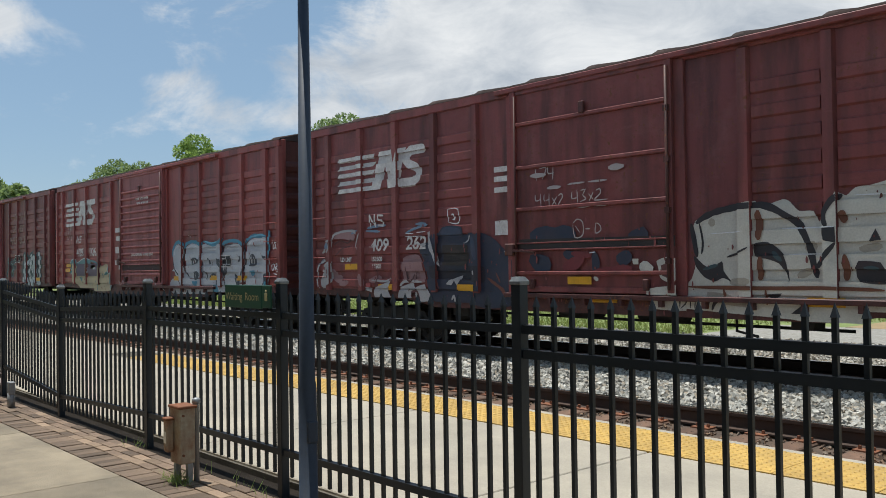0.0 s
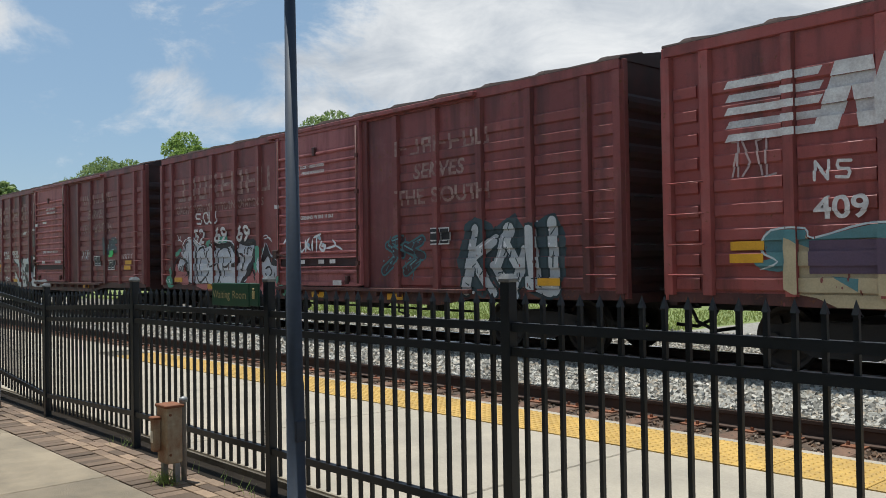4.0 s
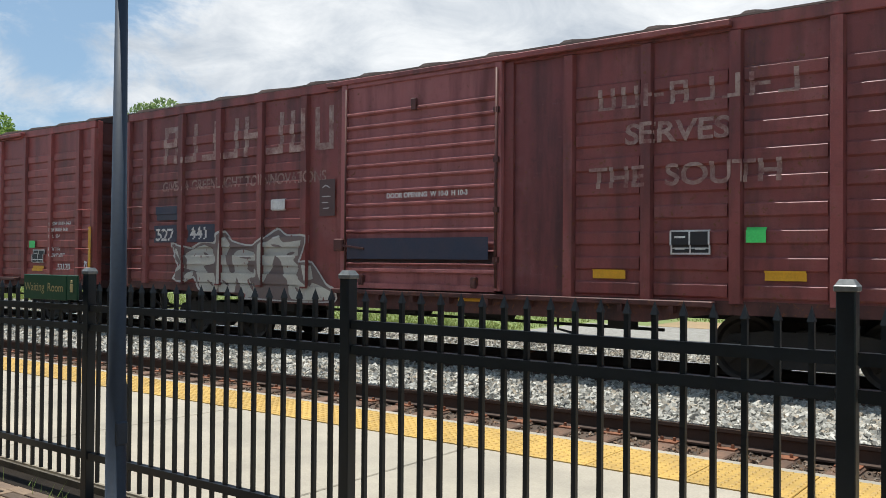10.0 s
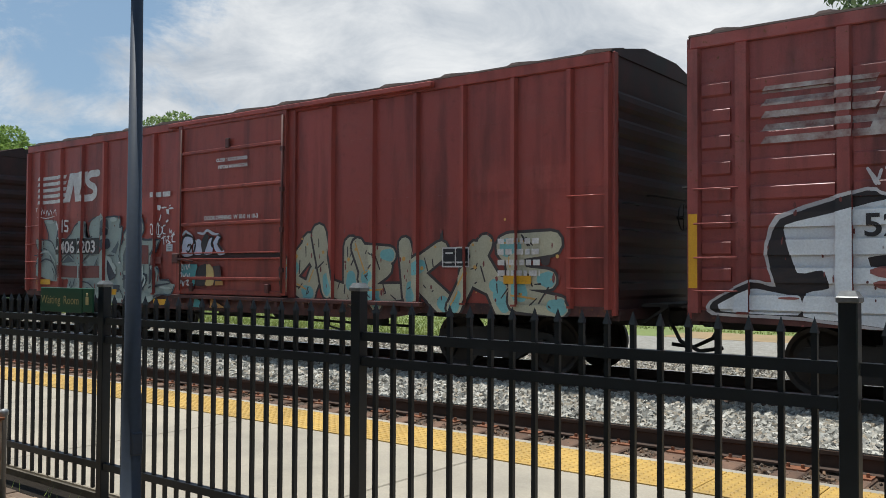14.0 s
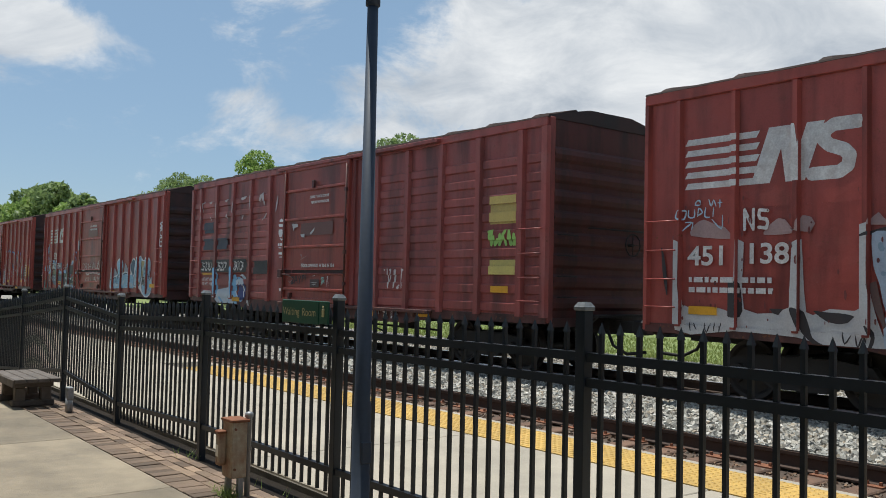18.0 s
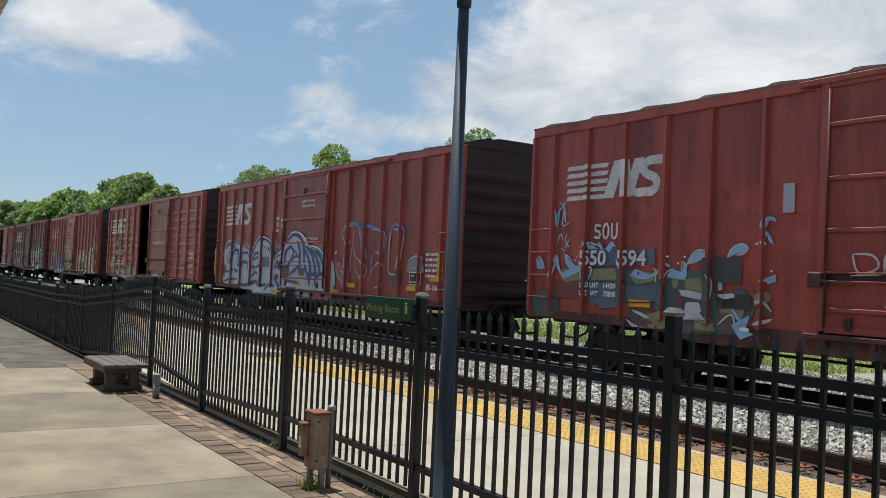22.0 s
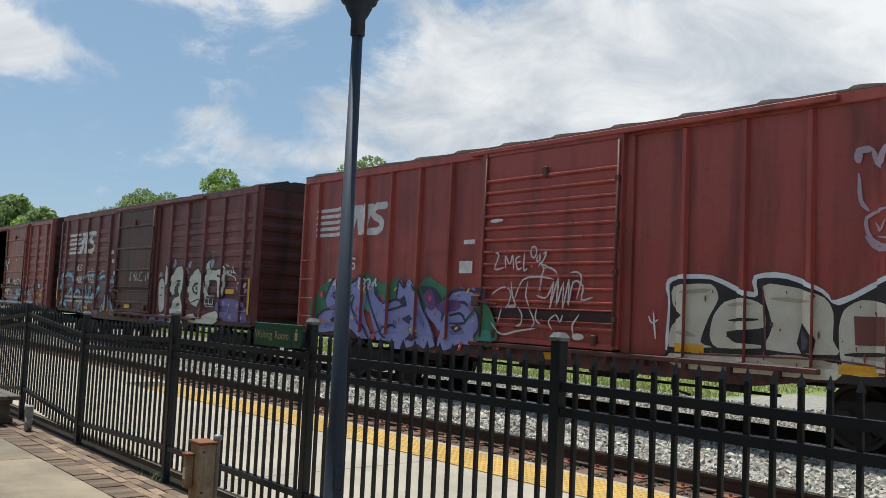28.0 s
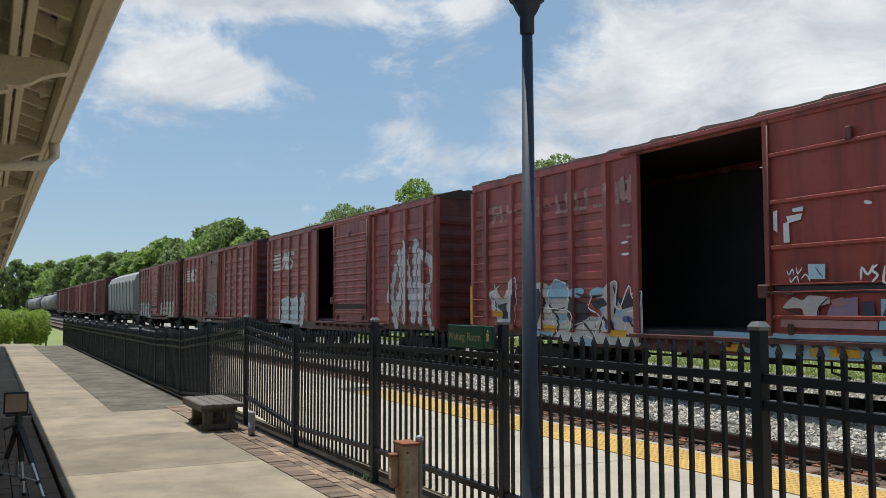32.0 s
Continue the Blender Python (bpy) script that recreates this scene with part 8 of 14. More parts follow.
    art.append((BLACK, [(0.05, 1.02, 1.16, 1.07, 1.56, 1.33, 1.71, 1.72, 1.63, 1.83, 1.41, 1.68, 1.18), (0.035, 1.26, 1.57, 1.31, 1.4), (0.035, 1.4, 1.48, 1.49, 1.48, 1.48, 1.39, 1.4, 1.4, 1.4, 1.48), (0.035, 1.54, 1.53, 1.65, 1.36), (0.035, 1.63, 1.52, 1.56, 1.35), (0.06, 5.1, 1.39, 5.2, 1.25, 5.34, 1.02), (0.08, 4.87, 1.24, 4.72, 0.99)]))
    art.append((WHITE, [(0.03, 1.49, 1.75, 1.61, 2.06, 1.84, 2.21, 2.17, 2.21, 2.45, 2.08, 2.79, 1.97), (0.03, 3.24, 2.1, 4.21, 2.07, 4.5, 1.82), (0.025, 5.58, 2.13, 5.74, 2.16, 5.92, 2.03), (0.025, 5.61, 2.08, 5.88, 2.1, 5.96, 2), (0.03, 5.68, 2, 5.56, 1.77, 5.41, 1.52), (0.025, 1.24, 2.32, 1.35, 2.16, 1.41, 2.29), (0.025, 1.35, 2.2, 1.58, 2.12), (0.03, 4.77, 1.1, 4.89, 1.17), (0.03, 0.61, 1.13, 0.65, 1.03), (0.03, 0.72, 1.13, 0.82, 1.14, 0.74, 1.03), (0.03, 0.85, 1.13, 0.94, 1.04)]))
    brushed(2, "graffiti", art, "silver bubble graffiti with black outlines on pink and green")
    art = []
    art.append(((0.33, 0.45, 0.5), [(0.1, 7.14, 2, 7.23, 1.83), (0.1, 7.5, 1.87, 7.67, 1.9), (0.09, 7.93, 2.07, 8.09, 2), (0.1, 8.12, 1.91, 8.25, 1.81), (0.08, 6.73, 2, 6.95, 2.05)]))
    art.append((WHITE, [(0.06, 6.65, 1.95, 6.8, 2.05, 6.96, 2.03, 6.95, 1.92, 6.84, 1.89, 7.04, 1.72), (0.06, 6.88, 2.03, 7, 1.69), (0.055, 7.07, 1.72, 7.14, 2.05, 7.26, 1.78), (0.05, 7.09, 1.86, 7.23, 1.89), (0.06, 7.29, 2.01, 7.34, 1.76, 7.48, 1.83), (0.06, 7.51, 2.01, 7.52, 1.74), (0.055, 7.66, 2.05, 7.54, 1.89, 7.7, 1.78), (0.06, 7.77, 2.01, 7.76, 1.76), (0.05, 7.8, 2.04, 8.1, 2.11), (0.06, 7.93, 2.06, 7.92, 1.75), (0.055, 8.13, 1.97, 8.03, 1.84, 8.17, 1.76, 8.24, 1.87, 8.09, 1.85), (0.05, 8.27, 1.81, 8.6, 1.86, 8.49, 1.98), (0.04, 8.6, 1.86, 8.84, 1.77)]))
    brushed(2, "door_tag", art, "white and pale blue sprayed tag on the ribbed door")
    door_words(2)
    bars(2, 10.4, 12.9, 3.46, 3.74, 7, M["ghost"], 8)
    letters("faded_lettering", 2, "SERVES", 10.90, 3.02, 0.27, M["ghost"], "faded ghost lettering")["kind"] = "stuff"
    letters("faded_lettering", 2, "THE  SOUTH", 10.40, 2.56, 0.27, M["ghost"], "faded ghost lettering")["kind"] = "stuff"
    graffiti(2, 12.2, 14.35, 0.95, 2.15, 3, (0.40, 0.42, 0.42), (0.012, 0.035, 0.04), (0.025, 0.06, 0.07), None, WHITE, 16, 0.14, 0.2, "white and dark teal graffiti")
    graffiti(2, 9.9, 11.2, 1.25, 2.0, 2, (0.05, 0.025, 0.03), (0.05, 0.16, 0.17), None, None, (0.1, 0.25, 0.26), 17, 0.1)
    consolidated(2, 11.38, 1.80)
    plate(2, 6.2, 6.5, 2.72, 2.80, M["white"])
    plate(2, 8.5, 8.8, 1.06, 1.16, M["white"])
    for x in (7.0, 7.3, 8.0, 8.4):
        plate(2, x, x + 0.2, 1.50, 1.58, M["white"])
    yellow_marks(2, [(1.08, 1.08), (2.9, 0.92), (4.9, 0.90), (7.55, 0.80), (10.1, 0.80), (13.9, 1.10)])
    # 3
    bars(3, 1.4, 5.98, 3.22, 3.90, 8, M["ghost"], 11)
    letters("faded_lettering", 3, "GIVES A GREEN LIGHT TO INNOVATIONS", 1.15, 2.70, 0.19, M["ghost"], "faded ghost lettering")["kind"] = "stuff"
    numbers(3, [("526", 2.02, 1.88, 0.29), ("950", 3.12, 1.90, 0.29)])
    lines_of_type(3, 2.05, 3.9, 1.36, 1.64, 2, M["ghost"], 13)
    art = []
    art.append(((0.30, 0.06, 0.055), [(0, 3.24, 1.7, 3.86, 1.6, 4.04, 1.45, 4.02, 1.17, 3.72, 1.24, 3.51, 1.37, 3.84, 1.41, 3.5, 1.5)]))
    art.append(((0.52, 0.51, 0.49), [(0, 3.23, 1.87, 4, 1.85, 4.05, 1.7, 3.98, 1.56, 3.6, 1.69), (0, 4.05, 1.72, 4.31, 1.61, 4.28, 1.11, 4.05, 1.14, 4.01, 1.45), (0, 4.33, 1.83, 4.54, 1.87, 4.91, 1.85, 5.13, 1.87, 5.24, 1.4, 5.38, 1.35, 5.37, 1.11, 5.15, 1.14, 5.15, 0.85, 4.93, 1.09, 4.85, 1.09, 4.8, 0.85, 4.67, 0.85, 4.37, 1.2, 4.34, 1.5), (0, 5.39, 1.94, 5.68, 1.89, 5.84, 1.63, 5.56, 1.6), (0, 5.48, 1.4, 5.57, 1.58, 5.77, 1.62, 5.99, 1.59, 6.04, 1.27, 5.87, 1.23, 5.43, 1.18)]))
    art.append(((0.52, 0.51, 0.49), [(0, 3.19, 1.44, 3.35, 1.36, 3.72, 1.17, 4.02, 1.1, 4.08, 0.8, 3.78, 0.83, 3.47, 1.09), (0, 4.36, 1.19, 4.65, 1.12, 4.66, 0.83, 4.28, 0.81, 4.28, 1.04)]))
    art.append(((0.52, 0.51, 0.49), [(0, 5.3, 1.14, 5.95, 1.06, 6.57, 1.08, 7.31, 1.1, 7.3, 0.84, 6.17, 0.84, 5.39, 0.86), (0.03, 2.24, 1.12, 2.38, 1.15, 2.41, 1.07, 2.27, 1.02), (0.03, 2.44, 1.13, 2.47, 1.03), (0.03, 2.55, 1.13, 2.85, 1.14), (0.03, 2.67, 1.12, 2.69, 1.03)]))
    art.append((BLACK, [(0.07, 3.24, 1.83, 3.65, 1.63, 4.01, 1.47), (0, 4.06, 1.76, 4.17, 1.89, 4.32, 1.89, 4.31, 1.59), (0, 5.16, 1.96, 5.35, 1.94, 5.49, 1.58, 5.39, 1.36, 5.25, 1.39, 5.19, 1.69), (0, 5.69, 1.47, 5.86, 1.44, 5.99, 1.27, 5.74, 1.22), (0.06, 5.47, 1.29, 5.47, 1.51, 5.68, 1.63, 5.99, 1.53), (0.05, 5.39, 1.96, 5.72, 1.92, 5.84, 1.64), (0, 4.74, 1.41, 4.88, 1.42, 5.03, 1.25, 5.15, 0.85, 5.04, 0.84, 4.92, 1.09, 4.85, 1.08, 4.82, 0.87, 4.73, 0.87), (0.08, 4.36, 1.45, 4.65, 1.23, 4.72, 0.9)]))
    art.append((BLACK, [(0.06, 3.72, 1.21, 4.03, 1.14), (0.06, 3.52, 1, 3.74, 0.87), (0.06, 4.37, 1.03, 4.54, 1.07, 4.47, 0.94), (0.05, 5.65, 1.05, 5.87, 0.85), (0.05, 3.03, 1.48, 3.22, 1.32)]))
    art.append(((0.04, 0.05, 0.08), [(0, 7.31, 1.05, 7.53, 1.05, 7.49, 0.84, 7.29, 0.84)]))
    art.append(((0.18, 0.06, 0.05), [(0.08, 5.75, 1.36, 5.95, 1.27), (0.04, 4.26, 1.27, 4.84, 1.24), (0.03, 6.17, 0.97, 6.19, 0.85)]))
    brushed(3, "graffiti", art, "white, black and red swirling graffiti")
    plate(3, 5.42, 5.78, 2.28, 2.72, paint((0.10, 0.06, 0.055), 0.5), "steel_patch", "dark bolted patch plate")
    plate(3, 5.42, 5.74, 2.86, 2.94, M["white"])
    plate(3, 4.45, 4.8, 2.76, 2.86, M["white"])
    plate(3, 6.15, 6.45, 2.98, 3.07, M["white"])
    plate(3, 7.0, 7.4, 3.04, 3.12, M["white"])
    for x in (6.9, 8.2, 8.5):
        plate(3, x, x + 0.28, 1.66, 1.75, M["white"])
    plate(3, 4.62, 5.28, 1.36, 1.66, BLACKP, "black_patch", "black painted-over patch")
    scrawl(3, 0.95, 1.7, 1.72, 1.86, 5, WHITE, 19, 0.009)
    scrawl(3, 2.1, 2.9, 1.0, 1.2, 3, WHITE, 20, 0.012)
    bars(3, 10.5, 12.9, 3.50, 3.78, 7, M["ghost"], 14)
    letters("faded_lettering", 3, "SERVES", 10.90, 3.04, 0.27, M["ghost"], "faded ghost lettering")["kind"] = "stuff"
    letters("faded_lettering", 3, "THE  SOUTH", 10.40, 2.60, 0.27, M["ghost"], "faded ghost lettering")["kind"] = "stuff"
    consolidated(3, 11.47, 1.55)
    consolidated(3, 12.62, 1.42)
    plate(3, 12.66, 12.95, 1.80, 2.0, paint((0.06, 0.55, 0.12), 0.1), "sticker", "green sticker")
    graffiti(3, 12.3, 13.2, 1.9, 2.35, 2, (0.05, 0.09, 0.09), (0.03, 0.05, 0.07), None, None, (0.4, 0.42, 0.42), 21, 0.12)
    scrawl(3, 10.4, 11.2, 1.75, 2.05, 5, (0.5, 0.5, 0.52), 22, 0.016)
    scrawl(3, 13.7, 14.4, 1.74, 1.88, 6, (0.55, 0.5, 0.5), 23, 0.01)
    door_words(3, 2.02)
    yellow_marks(3, [(1.1, 1.40), (1.1, 1.56), (3.2, 1.00), (6.9, 0.85), (10.5, 0.85), (13.83, 1.42), (13.83, 1.57)])
    # 4
    bars(4, 1.14, 5.85, 3.30, 4.02, 8, M["ghost"], 17)
    letters("faded_lettering", 4, "GIVES A GREEN LIGHT TO INNOVATIONS", 1.14, 2.78, 0.19, M["ghost"], "faded ghost lettering")["kind"] = "stuff"
    plate(4, 0.99, 1.66, 2.22, 2.49, NAVY, "black_patch", "dark painted-over patch")
    plate(4, 0.95, 1.66, 1.79, 2.12, NAVY, "black_patch", "dark painted-over patch")
    plate(4, 1.98, 2.80, 1.79, 2.12, NAVY, "black_patch", "dark painted-over patch")
    numbers(4, [("527", 0.99, 1.83, 0.23), ("441", 2.04, 1.85, 0.23)])
    art = []
    art.append(((0.42, 0.40, 0.37), [(0, 1.46, 1.79, 1.73, 1.75, 2.09, 1.7, 2.41, 1.82, 2.82, 1.8, 2.83, 1.95, 3.04, 2, 3.28, 1.82, 3.79, 1.74, 4.2, 1.93, 4.45, 2.03, 4.67, 1.91, 5.2, 1.89, 5.08, 1.49, 5.04, 1.46, 5.28, 1.45, 5.61, 1.1, 5.81, 1.01, 5.82, 0.79, 4.81, 0.76, 3.85, 0.77, 2.58, 0.76, 2.25, 0.95, 2.16, 1.12, 1.85, 1.03, 1.51, 1.1, 1.74, 1.34, 1.55, 1.52)]))
    art.append(((0.17, 0.125, 0.115), [(0, 1.51, 1.75, 1.73, 1.72, 2.09, 1.66, 2.41, 1.78, 2.85, 1.76, 2.87, 1.91, 3.04, 1.96, 3.27, 1.79, 3.79, 1.71, 4.21, 1.89, 4.45, 1.99, 4.66, 1.88, 5.17, 1.86, 5.04, 1.5, 4.97, 1.43, 5.27, 1.42, 5.59, 1.07, 5.78, 0.98, 5.79, 0.81, 4.81, 0.78, 3.85, 0.8, 2.6, 0.8, 2.29, 0.98, 2.19, 1.16, 1.83, 1.07, 1.58, 1.12, 1.8, 1.34, 1.61, 1.53)]))
    art.append(((0.40, 0.38, 0.33), [(0, 1.9, 1.58, 2.5, 1.74, 2.83, 1.56, 2.83, 1.4, 2.44, 1.35, 2.59, 1.22, 2.83, 1.22, 2.86, 0.94, 2.59, 0.82, 2.33, 0.98, 2.25, 1.24, 1.93, 1.29, 1.99, 1.45), (0, 2.94, 1.79, 3.05, 1.89, 3.21, 1.74, 3.09, 1.56, 3.18, 1.25, 3.32, 1.26, 3.27, 1.53, 3.38, 1.63, 3.57, 1.65, 3.95, 1.57, 3.95, 1.46, 3.74, 1.45, 3.66, 1.31, 3.82, 1.24, 3.95, 1.32, 3.95, 1.17, 3.74, 1.14, 3.95, 0.89, 3.85, 0.83, 3.57, 0.81, 3.41, 1.16, 3.3, 0.82, 2.92, 0.84, 2.89, 1.15)]))
    art.append(((0.40, 0.38, 0.33), [(0, 4, 1.73, 4.21, 1.79, 4.46, 1.9, 4.61, 1.77, 5.08, 1.8, 4.95, 1.55, 4.86, 1.47, 5.04, 1.33, 4.91, 1.24, 5.23, 1.03, 5.28, 1.1, 5.71, 0.97, 5.73, 0.83, 4.81, 0.81, 4.72, 1.12, 4.61, 1.21, 4.56, 1.44, 4.41, 1.55, 4.34, 1.37, 4.21, 1.22, 4.11, 1.08, 4, 1.27), (0, 5.09, 1.39, 5.25, 1.38, 5.3, 1.16, 5.16, 1.13), (0, 1.58, 1.7, 1.73, 1.66, 1.88, 1.31, 1.7, 1.23, 1.85, 1.42), (0.14, 1.9, 1.13, 2.16, 1.21)]))
    art.append(((0.17, 0.125, 0.115), [(0.05, 3.49, 1.52, 3.79, 1.5), (0.05, 4.34, 1.2, 4.61, 1.13), (0.06, 2.44, 1.6, 2.62, 1.51), (0.05, 4.67, 1.56, 4.86, 1.6), (0.05, 3.01, 1.1, 3.18, 1), (0.06, 3.74, 1.07, 3.85, 0.92), (0.05, 4.9, 1.01, 5.09, 0.87), (0.04, 4.31, 1.73, 4.56, 1.7), (0.05, 2.59, 1.09, 2.74, 0.99)]))
    # the three long lines paint in the glint along a bead's top
    art.append(((0.52, 0.50, 0.46), [(0.035, 3.01, 1.81, 3.08, 1.85), (0.04, 4.34, 1.85, 4.49, 1.87), (0.03, 2.09, 1.53, 2.78, 1.54), (0.03, 3.38, 1.53, 3.92, 1.53), (0.03, 4.44, 1.53, 4.93, 1.54)]))
    brushed(4, "graffiti", art, "pale cream angular graffiti with a taupe edge")
    # dark band along the lever channel, the recess shade laid on as paint
    plate(4, 6.2, 8.9, 1.50, 1.82, NAVY, "black_patch", "dark painted-over patch")
    plate(4, 4.3, 4.65, 2.32, 2.52, M["white"])
    plate(4, 5.45, 5.8, 2.2, 2.8, paint((0.085, 0.042, 0.038), 0.4), "steel_patch", "dark bolted patch plate")
    brushed(4, "chalk_mark", [((0.42, 0.38, 0.36), [(0.02, 5.52, 2.66, 5.60, 2.70, 5.70, 2.66), (0.02, 5.52, 2.52, 5.72, 2.52), (0.02, 5.52, 2.42, 5.66, 2.42), (0.02, 5.54, 2.32, 5.70, 2.33)])], "chalked notes on a dark plate").location.y -= 0.03
    door_words(4, 2.43, False)
    bars(4, 10.5, 13.1, 3.44, 3.72, 8, M["ghost"], 19)
    letters("faded_lettering", 4, "SERVES", 10.90, 2.98, 0.27, M["ghost"], "faded ghost lettering")["kind"] = "stuff"
    letters("faded_lettering", 4, "THE  SOUTH", 10.40, 2.44, 0.27, M["ghost"], "faded ghost lettering")["kind"] = "stuff"
    consolidated(4, 11.52, 1.58)
    plate(4, 12.45, 12.68, 1.72, 1.90, paint((0.06, 0.55, 0.12), 0.1), "sticker", "green sticker")
    yellow_marks(4, [(8.3, 0.9), (10.46, 1.27), (12.66, 1.28)])
    plate(4, 15.05, 15.16, 1.35, 1.86, M["yellow"], "reflector", "yellow upright strip")
    plate(4, 0.0, 0.10, 1.35, 1.86, M["yellow"], "reflector", "yellow upright strip")
    # 5
    emblem(5, 0.82, 3.68, 2.98, 3.70, True)
    art = []
    art.append(((0.45, 0.42, 0.42), [(0, 0.24, 1.15, 0.72, 1.41, 0.97, 1.38, 0.88, 1.69, 1.02, 2.15, 1.99, 2.43, 2.19, 2.36, 2.7, 2.47, 3.39, 2.23, 3.73, 2.13, 4.09, 2.28, 4.5, 2.37, 4.51, 2.2, 4.7, 2.2, 4.67, 2.42, 4.84, 2.46, 5.03, 1.82, 5.21, 1.3, 5.5, 1.3, 5.96, 1.14, 5.92, 0.78, 5.19, 0.8, 3.79, 0.77, 2.61, 0.82, 1.29, 0.95, 0.26, 0.98)]))
    art.append((BLACK, [(0, 0.28, 1.14, 0.73, 1.38, 1.01, 1.33, 0.92, 1.69, 1.07, 2.11, 1.99, 2.39, 2.19, 2.32, 2.71, 2.43, 3.39, 2.2, 3.73, 2.09, 4.09, 2.24, 4.46, 2.34, 4.48, 2.17, 4.73, 2.16, 4.71, 2.39, 4.82, 2.42, 4.99, 1.82, 5.19, 1.27, 5.48, 1.27, 5.94, 1.12, 5.9, 0.8, 5.19, 0.83, 3.79, 0.79, 2.61, 0.85, 1.29, 0.99, 0.31, 1.01)]))
    art.append(((0.60, 0.62, 0.66), [(0, 0.34, 1.11, 0.73, 1.3, 0.92, 1.28, 1.14, 1.24, 1.29, 1.22, 1.26, 1.01, 0.36, 1.03), (0, 1.13, 2.04, 1.64, 2.16, 2.19, 2.29, 2.22, 2.15, 2.28, 1.85, 2.25, 1.71, 1.99, 1.66, 2.02, 1.56, 2.42, 1.54, 2.5, 1.22, 2.6, 0.87, 1.77, 0.95, 1.32, 1, 1.35, 1.26, 1.59, 1.32, 1.53, 1.52, 1.26, 1.49, 1.13, 1.87)]))
    art.append(((0.60, 0.62, 0.66), [(0, 2.71, 2.36, 2.98, 2.24, 3.39, 2.15, 3.64, 2.04, 3.58, 1.76, 3.49, 1.58, 3.21, 1.52, 3.19, 1.42, 3.01, 1.48, 3.09, 1.67, 2.98, 1.71, 2.87, 1.25, 2.93, 1.22, 3.01, 1.37, 3.39, 1.24, 3.29, 0.83, 2.67, 0.87, 2.54, 1.27, 2.46, 1.56, 2.6, 2.02)]))
    art.append(((0.60, 0.62, 0.66), [(0, 3.79, 2.09, 4.05, 2.17, 4.17, 1.74, 4.34, 1.73, 4.23, 2.18, 4.45, 2.27, 4.49, 2.14, 4.85, 2.13, 4.93, 1.82, 5.13, 1.26, 5.21, 0.86, 4.74, 0.82, 4.57, 1.24, 4.38, 1.2, 4.49, 0.84, 3.85, 0.82, 3.7, 1.32, 3.57, 1.64, 3.73, 2.04), (0, 5.4, 1.2, 5.9, 1.07, 5.87, 0.82, 5.32, 0.82)]))
    art.append((BLACK, [(0.04, 2.19, 2.31, 2.23, 2.02, 2.29, 1.83), (0.035, 2.44, 1.52, 2.53, 1.18, 2.61, 0.87), (0.035, 3.39, 1.22, 3.32, 0.84), (0.04, 3.73, 2.05, 3.56, 1.76), (0.02, 4.26, 1.69, 4.26, 1.46, 4.92, 1.45, 4.92, 1.74), (0.02, 3.04, 1.27, 3.74, 1.28)]))
    art.append(((0.24, 0.08, 0.07), [(0.13, 2.02, 1.51, 2.44, 1.49), (0.1, 2.05, 1.37, 2.35, 1.36), (0.12, 3.21, 1.51, 3.71, 1.51), (0.03, 1.05, 1.2, 1.28, 1.2)]))
    brushed(5, "graffiti", art, "white block graffiti with black edges")
    numbers(5, [("527", 1.95, 1.90, 0.25), ("557", 3.05, 1.92, 0.25)], BLACKP)
    scrawl(5, 1.95, 2.8, 2.45, 2.66, 4, (0.5, 0.45, 0.45), 25, 0.016)
    add_decal("ring_mark", 5, [(M["white"], [stroke((5.415 + 0.13 * math.cos(a), 1.775 + 0.13 * math.sin(a)), (5.415 + 0.13 * math.cos(a + 0.6), 1.775 + 0.13 * math.sin(a + 0.6)), 0.013) for a in [i * 0.6283 for i in range(10)]] + [rect(5.34, 5.49, 1.79, 1.82), rect(5.40, 5.43, 1.68, 1.82)], 0.005)], "white ring with a cross-bar")
    scrawl(5, 5.3, 5.6, 2.0, 2.2, 3, WHITE, 26, 0.012)
    plate(5, 5.42, 5.78, 2.96, 3.08, M["white"])
    lines_of_type(5, 5.38, 5.82, 2.60, 2.86, 2, M["white"], 27)
    plate(5, 5.46, 5.74, 2.38, 2.50, M["white"])
    lines_of_type(5, 5.38, 5.82, 2.16, 2.30, 1, M["white"], 28)
    door_words(5, 1.87, True, -0.12)
    for x in (6.2, 7.5, 7.9):
        plate(5, x, x + 0.26, 1.18, 1.27, M["white"])
    for z, body in ((2.20, "EXW 10-8 H 14-3"), (2.06, "EW 10-0 H 14-8"), (1.92, "IL   50-6"), (1.64, "IH  11-0"), (1.50, "CU FT  5277")):
        letters("lettering", 5, body, 13.50, z, 0.075, M["white"], "white stencilled data")
    numbers(5, [("53170", 13.75, 1.22, 0.13)])
    consolidated(5, 12.70, 1.36)
    plate(5, 12.58, 12.84, 1.70, 1.86, paint((0.06, 0.45, 0.12), 0.1), "sticker", "green sticker")
    scrawl(5, 14.75, 15.15, 1.1, 1.4, 4, WHITE, 30, 0.014)
    yellow_marks(5, [(7.3, 0.88), (10.48, 1.20), (12.72, 1.18)])
    plate(5, 15.08, 15.18, 1.24, 2.14, M["yellow"], "reflector", "yellow upright strip")
    plate(5, 0.0, 0.11, 1.30, 2.20, M["yellow"], "reflector", "yellow upright strip")
    # 6
    emblem(6, 0.69, 3.25, 2.99, 3.66)
    art = []
